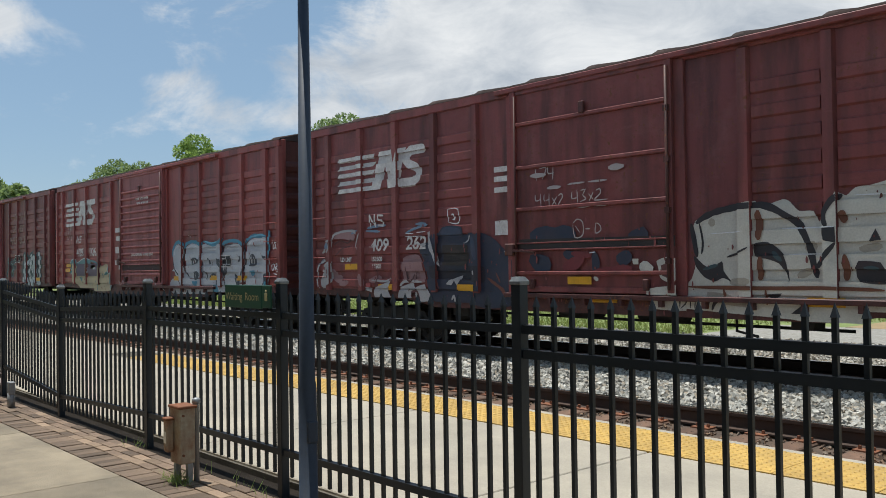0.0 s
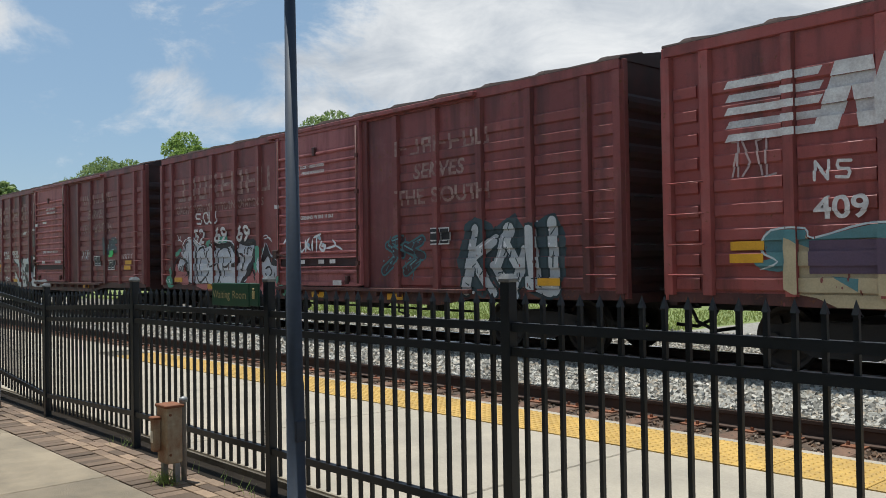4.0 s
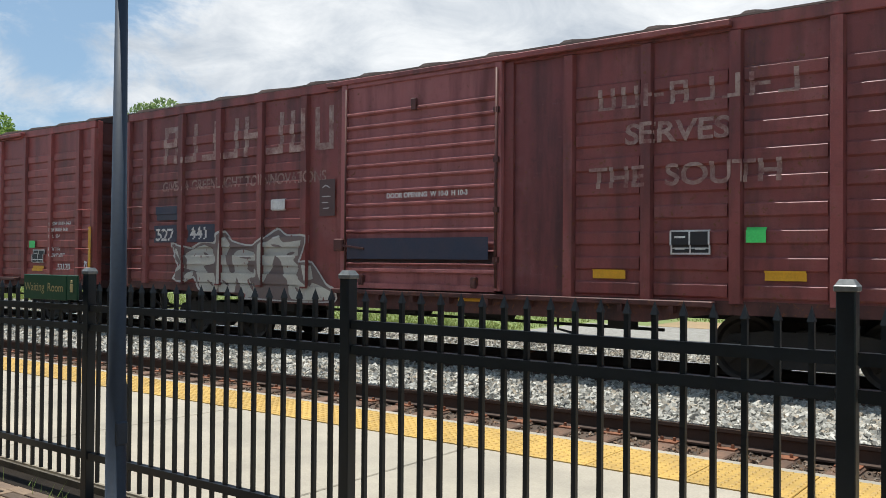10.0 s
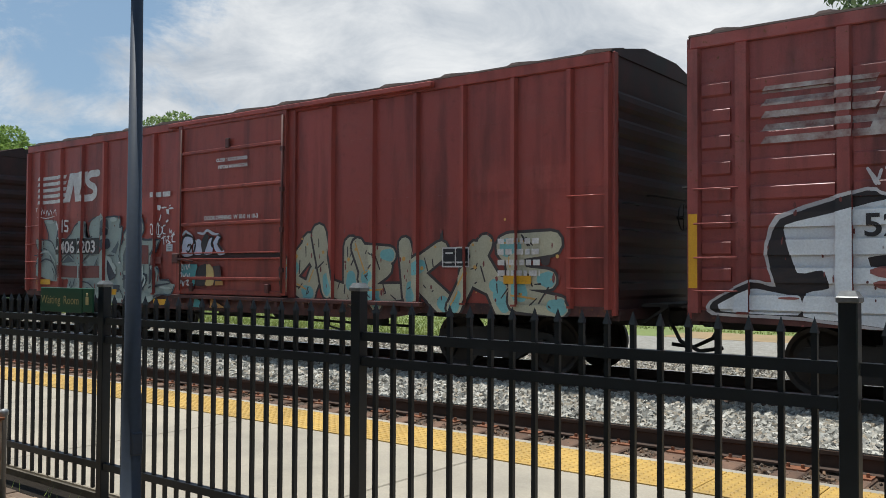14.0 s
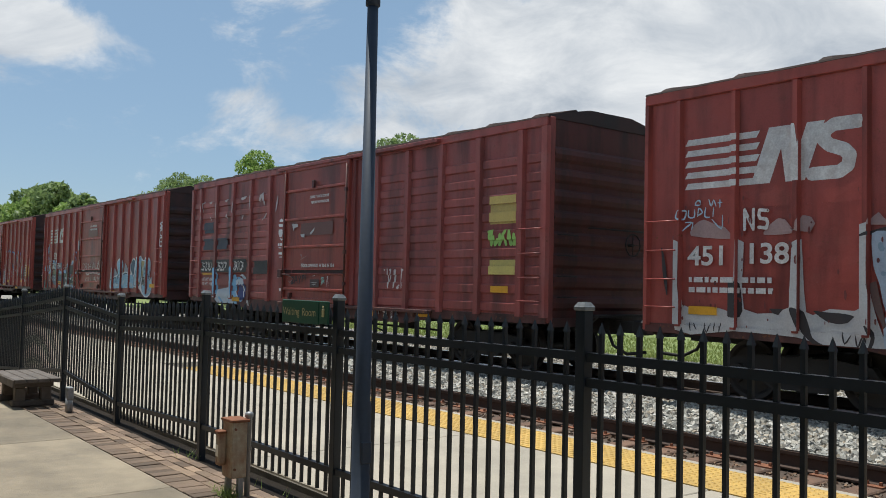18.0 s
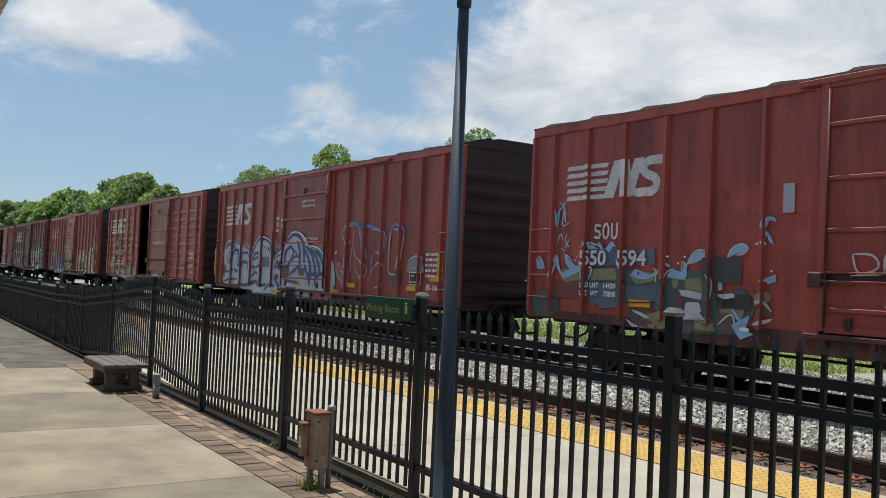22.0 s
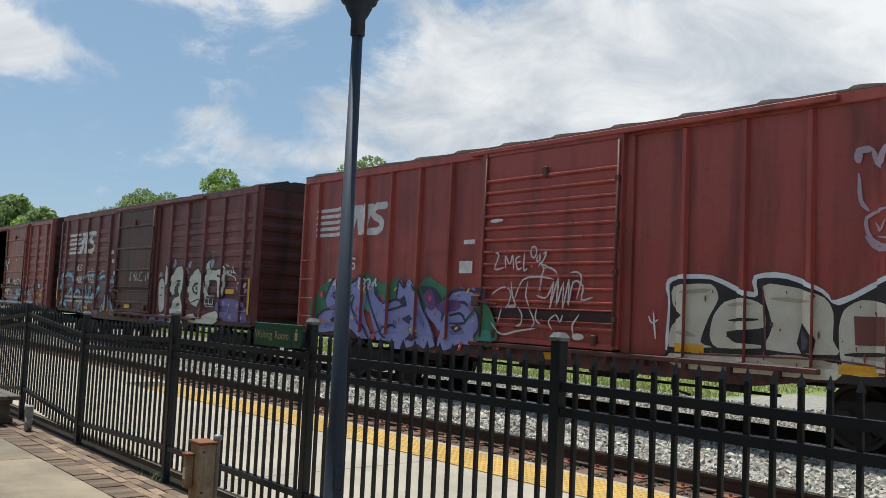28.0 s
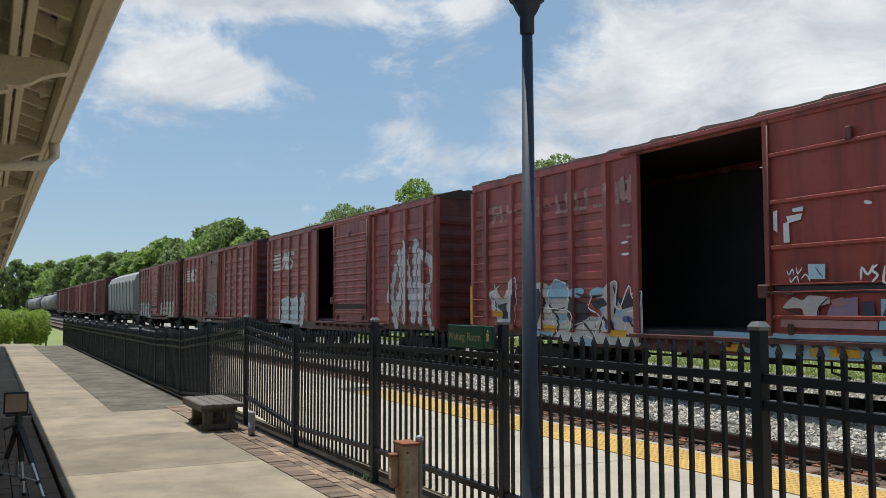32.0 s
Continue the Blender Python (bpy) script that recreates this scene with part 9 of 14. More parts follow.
    art.append(((0.235, 0.285, 0.262), [(0, 0.93, 2.63, 1.46, 2.6, 1.55, 2.32, 1.57, 1.9, 1.57, 1.22, 0.63, 1.38, 0.68, 1.64, 0.8, 1.77, 0.9, 1.82, 0.66, 2.16, 0.76, 2.19, 0.92, 2.14, 0.95, 2.19, 1.16, 2.16, 1.14, 2.32, 1.03, 2.5), (0, 0.72, 1.61, 0.98, 1.73, 1.32, 1.66, 1.57, 1.56, 1.57, 1.26, 1.43, 1.26, 1.26, 1.38, 0.86, 1.47), (0, 1.64, 1.9, 1.75, 2.19, 1.92, 2.17, 2.12, 2.29, 2.27, 2.46, 2.45, 2.54, 2.7, 2.54, 2.7, 2.2, 2.77, 2.12, 3.15, 2.11, 3.25, 2.19, 3.27, 2.5, 3.28, 2.66, 3.1, 2.63, 2.91, 2.53, 2.81, 2.32, 2.91, 2.2, 2.72, 2.16)]))
    art.append(((0.235, 0.285, 0.262), [(0, 1.64, 1.85, 3.33, 1.83, 3.34, 0.86, 3.06, 0.83, 2.77, 0.87, 2.58, 0.91, 2.38, 0.91, 1.97, 1.06, 2.02, 1.27, 1.7, 1.3)]))
    art.append(((0.235, 0.285, 0.262), [(0, 3.31, 2.66, 3.51, 2.61, 3.56, 2.6, 4.04, 2.6, 4.05, 2.39, 4.16, 2.39, 4.08, 2.16, 4.04, 1.83, 4.09, 2.01, 4.22, 2.16, 4.29, 2.23, 4.5, 2.45, 4.61, 2.55, 4.69, 2.66, 4.81, 2.59, 4.91, 2.3, 4.81, 2.18, 4.77, 2.13, 5.08, 2.11, 5.42, 2.11, 5.48, 2.09, 5.38, 1.92, 5.27, 1.85, 5.16, 1.78, 5.16, 1.6, 5.38, 1.57, 5.46, 1.43, 5.48, 1.29, 5.77, 1.31, 5.84, 1.23, 5.98, 1.2, 5.87, 1.03, 5.66, 1.01, 5.41, 0.96, 5.15, 0.86, 4.85, 0.81, 4.54, 0.81, 4.12, 0.8, 3.34, 0.82, 3.29, 1.09)]))
    art.append(((0.235, 0.285, 0.262), [(0, 1.64, 2.23, 2.07, 2.12, 2.57, 2.11, 2.57, 1.88, 1.64, 1.81)]))
    art.append(((0.17, 0.045, 0.038), [(0, 1.65, 1.59, 2.4, 1.57, 2.4, 1.31, 1.67, 1.32), (0, 2.58, 1.57, 3.29, 1.58, 3.28, 1.32, 2.58, 1.31), (0, 4.42, 2.01, 5.08, 1.99, 5.08, 1.61, 4.42, 1.61), (0, 5.26, 1.75, 5.51, 1.75, 5.51, 1.61, 5.26, 1.61), (0.05, 2.77, 2.44, 2.86, 2.2), (0.1, 3.33, 1.87, 3.56, 2.02), (0.06, 4.57, 2.37, 4.65, 2.07), (0.04, 4.45, 2.3, 4.49, 2.08)]))
    art.append(((0.085, 0.115, 0.13), [(0, 3.33, 2.34, 3.51, 2.41, 3.62, 2.35, 3.56, 2.57, 3.47, 2.56, 3.35, 2.46), (0, 4.22, 1.64, 4.33, 1.86, 4.41, 1.97, 4.42, 1.61, 4.53, 1.56, 4.37, 1.47, 4.25, 1.49), (0, 3.72, 1.87, 3.87, 1.98, 3.99, 2.11, 4.01, 2.02, 3.91, 1.83), (0, 4.23, 1.3, 4.45, 1.27, 4.57, 1.13, 4.41, 1.06, 4.25, 1.16), (0, 1.75, 1.64, 2.02, 1.81, 2.27, 1.66), (0, 2.58, 1.03, 2.82, 1.12, 2.92, 0.92, 2.68, 0.9)]))
    art.append(((0.035, 0.05, 0.068), [(0, 1.53, 2.39, 1.64, 2.23, 1.62, 1.81, 1.67, 1.39, 1.59, 1.22, 1.52, 1.56, 1.49, 2.07), (0, 3.38, 2.11, 3.56, 2.16, 3.65, 2.14, 3.69, 1.98, 3.56, 1.93, 3.41, 1.97), (0, 3.3, 2.34, 3.47, 2.4, 3.6, 2.35, 3.58, 2.24, 3.42, 2.21), (0, 3.56, 1.64, 3.65, 1.75, 3.87, 1.56, 3.94, 1.37, 3.69, 1.26, 3.56, 1.41), (0, 3.39, 1.17, 3.56, 1.04, 3.62, 0.95, 3.45, 1.02), (0, 3.78, 1.18, 4.08, 1.17, 4.04, 1.04, 3.74, 0.95, 3.83, 1.07)]))
    art.append(((0.035, 0.05, 0.068), [(0, 4.21, 1.56, 4.26, 1.42, 4.45, 1.38, 4.53, 1.49, 4.6, 1.56, 4.69, 1.49, 4.53, 1.33, 4.26, 1.3, 4.17, 1.41), (0, 4.65, 1.2, 4.76, 1.04, 4.83, 1.1), (0, 4.77, 1.42, 5.04, 1.41, 5.05, 1.28, 4.91, 1.1, 4.79, 1.05, 4.76, 1.2), (0, 5.13, 1.64, 5.27, 1.58, 5.34, 1.46, 5.29, 1.25, 5.16, 1.18, 5.16, 1.43), (0, 4.57, 1.53, 4.77, 1.56, 4.93, 1.58, 4.85, 1.51, 4.69, 1.42, 4.6, 1.42), (0, 5.16, 1.78, 5.27, 1.85, 5.39, 2.02, 5.47, 2.1, 5.41, 1.92, 5.3, 1.8), (0.05, 4.12, 2.01, 4.21, 2.15, 4.29, 2.22, 4.5, 2.45)]))
    art.append(((0.035, 0.05, 0.068), [(0.05, 4.76, 2.13, 5.08, 2.1, 5.44, 2.1), (0.04, 4.72, 2.65, 4.85, 2.54, 4.93, 2.3, 4.79, 2.14), (0.035, 0.94, 2.62, 1.14, 2.32, 1.16, 2.16), (0.03, 0.67, 2.18, 0.84, 1.95, 0.91, 1.82, 0.51, 1.82), (0.03, 0.76, 2.19, 0.95, 2.17, 0.92, 1.99, 1.03, 1.97), (0.03, 0.95, 2.17, 1.2, 2.16, 1.37, 2.07, 1.54, 1.81), (0.03, 1.03, 1.97, 1.23, 1.83, 1.32, 1.66), (0.035, 0.72, 1.61, 1.03, 1.73, 1.37, 1.64, 1.52, 1.39, 1.49, 1.26), (0.03, 0.63, 1.46, 0.8, 1.64), (0.03, 1.32, 1.55, 1.43, 1.4, 1.43, 1.26)]))
    art.append(((0.035, 0.05, 0.068), [(0.035, 1.92, 2.17, 2.12, 2.29, 2.27, 2.45, 2.45, 2.54), (0.035, 2.7, 2.54, 2.7, 2.33, 2.77, 2.18, 2.91, 2.17, 3.01, 2.23), (0.03, 2.81, 2.52, 3, 2.59, 3.14, 2.63), (0.03, 1.7, 1.64, 1.86, 1.77, 2.07, 1.83, 2.27, 1.72), (0.03, 2.58, 1.6, 2.82, 1.8, 3.1, 1.81), (0.03, 3.1, 1.56, 3.24, 1.76), (0.04, 3.47, 2.61, 4.04, 2.6, 4.05, 2.38, 4.16, 2.37, 4.04, 1.82), (0.03, 3.56, 1.64, 3.6, 1.79, 3.87, 1.79), (0.03, 4, 1.82, 4.11, 1.64), (0.04, 4.26, 1.86, 4.21, 1.56, 4.26, 1.3), (0.03, 2.07, 1.22, 2.18, 1.06, 2.38, 1)]))
    art.append(((0.035, 0.05, 0.068), [(0.03, 2.12, 1.27, 2.23, 1.02), (0.03, 2.33, 1.31, 2.23, 1.1), (0.03, 2.58, 1.23, 2.87, 1.2, 3.15, 1.05), (0.03, 3.34, 1.17, 3.52, 1.01, 3.61, 0.95, 3.69, 1.04), (0.04, 4.21, 1.3, 4.53, 1.3, 4.93, 1.28), (0.035, 5.49, 1.29, 5.75, 1.29, 5.82, 1.23, 5.38, 1.18, 5.15, 1.11), (0.035, 5.08, 0.86, 5.38, 0.98, 5.66, 1.01, 5.87, 1.01, 5.98, 1.2), (0.04, 5.34, 1.53, 5.45, 1.5, 5.48, 1.3), (0.03, 4.04, 1.11, 4.21, 0.97, 4.22, 0.82)]))
    art.append(((0.33, 0.38, 0.355), [(0, 3.54, 1.78, 3.78, 1.71, 3.8, 1.64, 3.87, 1.56, 3.95, 1.41, 3.89, 1.41, 3.74, 1.58, 3.6, 1.7, 3.61, 1.41, 3.73, 1.18, 3.69, 1.04, 3.56, 1.1), (0, 4.85, 1.55, 4.91, 1.58, 4.93, 1.35, 4.81, 1.1, 4.77, 1.07), (0.05, 3.82, 1.64, 3.95, 1.49), (0.06, 4.61, 1.27, 4.73, 1.09), (0.05, 4.93, 1.39, 4.99, 1.29, 4.9, 1.15), (0.06, 5.27, 1.57, 5.39, 1.43, 5.36, 1.25), (0.08, 1.08, 2.58, 1.42, 2.57), (0.1, 3.69, 2.56, 3.95, 2.55), (0.12, 5.3, 0.94, 4.93, 0.86), (0.1, 2.77, 0.96, 3.15, 0.93), (0.05, 0.8, 1.86, 1.15, 1.9, 1.48, 1.64)]))
    art.append(((0.33, 0.38, 0.355), [(0.04, 4.73, 2.59, 4.85, 2.32), (0.05, 5.49, 1.15, 5.87, 1.13), (0.08, 3.7, 0.86, 4.37, 0.86)]))
    art.append(((0.1, 0.05, 0.05), [(0, 4.34, 0.97, 4.52, 0.98, 4.47, 0.89, 4.32, 0.91), (0, 4.19, 0.88, 4.41, 0.83, 4.17, 0.82)]))
    art.append((WHITE, [(0.02, 0.78, 2.81, 0.76, 2.9, 0.85, 2.91), (0.02, 0.85, 2.74, 0.87, 2.88, 0.97, 2.78, 1.01, 2.88), (0.02, 1.06, 2.73, 1.1, 2.86, 1.19, 2.73, 1.26, 2.85, 1.33, 2.72), (0.02, 1.37, 2.76, 1.47, 2.86, 1.51, 2.71), (0.015, 0.79, 2.7, 1.08, 2.67, 1.44, 2.7), (0.03, 4.04, 1.64, 4.12, 1.64)]))
    brushed(6, "graffiti", art, "grey-green graffiti with dark blue blades and a red panel")
    plate(6, 1.58, 2.36, 1.83, 2.18, BLACKP, "black_patch", "black number panel")
    plate(6, 2.46, 3.27, 1.83, 2.18, BLACKP, "black_patch", "black number panel")
    letters("car_number", 6, "406", 1.66, 1.87, 0.26, M["white"]).location.y -= 0.006
    letters("car_number", 6, "203", 2.52, 1.87, 0.26, M["white"]).location.y -= 0.006
    initials(6, "NS", 1.60, 2.34, 0.15, 0.26, 0.25)
    art = []
    art.append((WHITE, [(0.028, 5.19, 2.36, 5.25, 2.41, 5.3, 2.38, 5.33, 2.23, 5.26, 2.21, 5.23, 2.33), (0.028, 5.33, 2.34, 5.38, 2.44, 5.41, 2.23, 5.35, 2.2), (0.028, 5.41, 2.39, 5.52, 2.33, 5.51, 2.23, 5.42, 2.19, 5.39, 2.3), (0.028, 5.64, 2.38, 5.55, 2.36, 5.55, 2.23, 5.65, 2.21), (0.025, 5.34, 2.16, 5.49, 2.15), (0.028, 5.49, 2.11, 5.59, 2.15, 5.65, 2.16), (0.028, 5.58, 2.18, 5.59, 1.99), (0.028, 5.65, 2.12, 5.68, 2.02), (0.028, 5.68, 2.14, 5.76, 2.16, 5.72, 2.08, 5.81, 2.03, 5.71, 2.01), (0.028, 5.96, 2.2, 5.88, 2.17, 5.86, 2.06, 5.97, 2.05)]))
    art.append((WHITE, [(0.022, 5.76, 2.32, 5.79, 2.22, 5.83, 2.28, 5.86, 2.18), (0.022, 5.81, 2.14, 5.94, 2.25), (0, 5.35, 2.79, 5.45, 2.79, 5.48, 2.74, 5.44, 2.68, 5.36, 2.7), (0.035, 5.49, 2.73, 5.67, 2.74), (0, 5.65, 2.7, 5.75, 2.69, 5.75, 2.59, 5.67, 2.61), (0.04, 5.74, 2.71, 5.9, 2.71), (0, 5.47, 2.61, 5.49, 2.58, 5.45, 2.47, 5.41, 2.48), (0, 5.64, 2.46, 5.72, 2.5, 5.74, 2.46, 5.67, 2.43), (0.03, 5.75, 2.76, 5.81, 2.77)]))
    art.append(((0.4, 0.42, 0.44), [(0, 5.67, 2, 5.88, 2, 5.88, 1.86, 5.67, 1.86)]))
    art.append(((0.16, 0.18, 0.2), [(0.02, 5.71, 1.95, 5.85, 1.95), (0.02, 5.71, 1.91, 5.85, 1.91)]))
    brushed(6, "tag", art, "white sprayed tags and torn paper beside the door")
    plate(6, 5.2, 5.5, 2.95, 3.05, M["white"])
    plate(6, 5.55, 5.8, 2.95, 3.05, M["white"])
    art = []
    art.append(((0.44, 0.44, 0.48), [(0.05, 6.32, 2.16, 6.42, 2.23, 6.49, 2.21, 6.67, 2.11), (0.05, 6.79, 2.2, 6.97, 2.18, 7.09, 2.24, 7.27, 2.17, 7.44, 2.16), (0.05, 6.28, 1.83, 6.41, 1.77, 6.66, 1.79)]))
    art.append(((0.44, 0.46, 0.55), [(0, 6.31, 1.97, 6.38, 2.11, 6.51, 2.15, 6.65, 2.1, 6.67, 2.01, 6.6, 1.96, 6.63, 1.83, 6.47, 1.78, 6.34, 1.82), (0, 6.69, 1.8, 6.68, 1.97, 6.74, 2.07, 6.85, 2.08, 6.94, 2.02, 6.94, 1.79), (0, 7.01, 1.79, 7.09, 1.95, 7.15, 2.07, 7.27, 2.1, 7.21, 1.98, 7.27, 1.91, 7.24, 1.8), (0, 7.27, 2.01, 7.41, 2.14, 7.5, 2.09, 7.38, 1.98, 7.53, 1.83, 7.59, 1.87, 7.61, 1.79, 7.44, 1.77, 7.3, 1.91)]))
    art.append((BLACK, [(0.045, 6.31, 1.97, 6.36, 2.1, 6.49, 2.16, 6.68, 2.11), (0.04, 6.49, 1.93, 6.53, 1.97, 6.6, 1.97, 6.58, 1.88, 6.51, 1.83, 6.47, 1.88), (0, 6.94, 2.07, 7.05, 2.18, 7.14, 2.15, 7.12, 2.04, 7.02, 1.82, 6.96, 1.82, 6.91, 1.98), (0.05, 6.65, 2.1, 6.74, 1.98, 6.68, 1.8), (0.05, 7.15, 2.12, 7.27, 2.1, 7.22, 1.98, 7.28, 1.91), (0.04, 7.4, 2.15, 7.5, 2.1, 7.42, 1.99, 7.57, 1.85), (0.03, 6.91, 1.79, 7.09, 1.77)]))
    art.append(((0.06, 0.24, 0.25), [(0, 6.21, 1.58, 6.79, 1.6, 6.76, 1.44, 6.72, 1.19, 6.63, 1.18, 6.65, 1.34, 6.28, 1.4), (0, 6.57, 0.79, 6.64, 0.99, 6.85, 0.87, 6.91, 0.78)]))
    art.append((BLACK, [(0, 6.77, 1.31, 6.81, 1.51, 6.91, 1.58, 7.08, 1.61, 7.09, 1.45, 7.06, 1.21, 6.76, 1.2)]))
    art.append(((0.5, 0.36, 0.13), [(0, 7.08, 1.6, 7.19, 1.6, 7.28, 1.53, 7.31, 1.4, 7.29, 1.22, 7.05, 1.21, 7.09, 1.41)]))
    art.append(((0.05, 0.03, 0.03), [(0, 7.28, 1.57, 7.5, 1.58, 7.55, 1.22, 7.31, 1.21, 7.34, 1.4)]))
    art.append(((0.4, 0.2, 0.05), [(0, 7.36, 1.29, 7.58, 1.29, 7.58, 1.22, 7.35, 1.21), (0, 7.13, 0.97, 7.43, 0.84, 7.55, 0.8, 7.09, 0.79)]))
    art.append(((0.5, 0.5, 0.5), [(0.03, 6.25, 1.6, 6.3, 1.49), (0.025, 6.32, 1.6, 6.36, 1.6, 6.33, 1.5, 6.38, 1.5), (0.025, 6.41, 1.58, 6.42, 1.49), (0.025, 6.47, 1.61, 6.51, 1.5, 6.58, 1.61, 6.6, 1.52), (0.03, 6.25, 1.41, 6.34, 1.44, 6.32, 1.34, 6.26, 1.36), (0.03, 6.38, 1.44, 6.41, 1.35, 6.49, 1.44), (0.03, 6.5, 1.43, 6.55, 1.35, 6.6, 1.44), (0.03, 6.25, 1.28, 6.33, 1.29, 6.28, 1.2), (0.03, 6.36, 1.29, 6.39, 1.19, 6.43, 1.28), (0.03, 6.47, 1.28, 6.56, 1.3, 6.51, 1.22, 6.6, 1.21)]))
    brushed(6, "door_tag", art, "silver block tag with black edges above an orange and teal circle")
    door_words(6, 2.43)
    graffiti(6, 9.15, 14.7, 0.90, 2.15, 6, (0.40, 0.37, 0.26), (0.05, 0.04, 0.04), None, (0.16, 0.38, 0.38), (0.55, 0.3, 0.08), 37, 0.17, 0.25, "cream and teal graffiti")
    consolidated(6, 12.6, 1.55)
    lines_of_type(6, 13.6, 14.3, 1.4, 2.0, 4, M["white"], 38)
    yellow_marks(6, [(0.8, 1.15), (3.5, 0.97), (5.3, 0.80), (13.7, 1.32)])
    # 7
    emblem(7, 0.77, 3.40, 2.92, 3.68)
    numbers(7, [("451", 0.88, 1.87, 0.27), ("138", 1.78, 1.89, 0.27)])
    initials(7, "NS", 1.78, 2.34, 0.13, 0.26, 0.21)
    lines_of_type(7, 0.9, 2.2, 1.46, 1.74, 2, M["white"], 40)
    art = []
    art.append(((0.3, 0.2, 0.19), [(0, 0.92, 2.28, 0.97, 2.43, 1.12, 2.5, 1.31, 2.43, 1.47, 2.38, 1.57, 2.22), (0, 2.05, 2.26, 2.13, 2.38, 2.26, 2.47, 2.35, 2.45, 2.48, 2.31, 2.7, 2.28, 2.76, 2.38, 2.71, 2.46, 2.59, 2.49, 2.53, 2.42, 2.48, 2.27), (0, 3.41, 2.34, 3.45, 2.41, 3.54, 2.48, 3.63, 2.39, 3.78, 2.43, 3.92, 2.51, 4.02, 2.51, 4.02, 2.4, 4.14, 2.41, 4.2, 2.31, 3.85, 2.32)]))
    art.append(((0.44, 0.43, 0.42), [(0, 0.65, 2.24, 0.75, 2.2, 0.78, 1.31, 1.34, 1.29, 1.63, 1.28, 1.67, 2.21, 1.76, 2.17, 1.77, 1.28, 2.41, 1.32, 2.49, 2.15, 2.58, 2.19, 2.65, 1.27, 2.95, 1.32, 3.26, 1.31, 3.34, 1.35, 3.35, 2.34, 3.43, 2.36, 3.43, 1.63, 3.53, 1.21, 3.64, 0.87, 3.34, 0.85, 2.87, 0.86, 2.54, 0.95, 1.63, 0.98, 0.67, 0.95), (0.1, 4.3, 2.04, 4.33, 2.3)]))
    art.append(((0.03, 0.03, 0.032), [(0, 1.53, 1.61, 1.7, 1.63, 1.75, 1.26, 1.71, 1.17, 1.58, 1.17, 1.53, 1.29), (0, 2.74, 1.29, 2.91, 1.28, 3.14, 1.27, 3.26, 1.24, 3.18, 1.16, 3.07, 1.14, 2.91, 1.17), (0, 0.93, 1.28, 1.14, 1.28, 1.09, 1.21, 0.98, 1.21), (0, 2.14, 1.3, 2.34, 1.3, 2.27, 1.22, 2.19, 1.24), (0, 2.45, 1.32, 2.62, 1.27, 2.74, 0.96, 2.91, 0.86, 2.79, 0.85, 2.58, 1.03), (0.05, 3.41, 1.14, 3.49, 1, 3.43, 0.84), (0, 4.3, 1.77, 4.38, 1.64, 4.36, 1.21, 4.3, 1.24)]))
    art.append(((0.03, 0.03, 0.032), [(0.06, 0.42, 2.12, 0.52, 1.44), (0.05, 3.33, 2.2, 3.63, 2.28, 3.92, 2.29, 4.2, 2.26)]))
    art.append(((0.03, 0.03, 0.032), [(0.02, 0.91, 1.07, 0.94, 0.95), (0.02, 0.98, 1.06, 1.04, 0.97), (0.02, 1.16, 1.07, 1.2, 0.94, 1.26, 1.07), (0.02, 1.32, 1.08, 1.32, 0.96), (0.02, 1.42, 1.08, 1.4, 0.95), (0.02, 3.12, 1.05, 3.15, 0.91, 3.23, 1.02), (0.02, 3.28, 1.02, 3.31, 0.88, 3.37, 1.01, 3.41, 0.93)]))
    art.append(((0.34, 0.4, 0.47), [(0, 3.47, 2.23, 3.67, 2.25, 3.72, 2.16, 3.85, 1.33, 3.64, 1.3, 3.56, 1.63, 3.49, 1.84), (0, 3.92, 1.36, 3.98, 1.77, 4.06, 2.23, 4.3, 2.23, 4.34, 2.04, 4.33, 1.51, 4.25, 1.34), (0, 3.64, 1.27, 4.2, 1.32, 4.51, 1.3, 4.51, 0.86, 3.71, 0.84, 3.62, 0.94)]))
    art.append(((0.13, 0.075, 0.065), [(0, 3.43, 1.63, 3.52, 1.67, 3.64, 1.15, 3.61, 1.11, 3.5, 1.35), (0, 3.71, 2.23, 3.81, 2.24, 3.92, 2.12, 3.87, 1.33, 3.79, 1.36), (0, 4.26, 1.34, 4.28, 1.11, 4.13, 1.03, 4.06, 1.23), (0, 4.2, 1.77, 4.3, 1.74, 4.29, 1.54, 4.18, 1.56)]))
    art.append(((0.22, 0.3, 0.36), [(0.07, 3.56, 2.12, 3.6, 2.02), (0.06, 3.58, 1.77, 3.63, 1.74), (0.06, 3.67, 0.94, 3.92, 0.92), (0.05, 4.02, 2.04, 4.06, 1.5)]))
    art.append(((0.44, 0.43, 0.42), [(0.025, 4.06, 2.28, 4.33, 2.28), (0.02, 3.91, 1.33, 4.02, 1.84, 4.09, 2.23), (0.02, 3.64, 1.29, 3.92, 1.31, 4.26, 1.32)]))
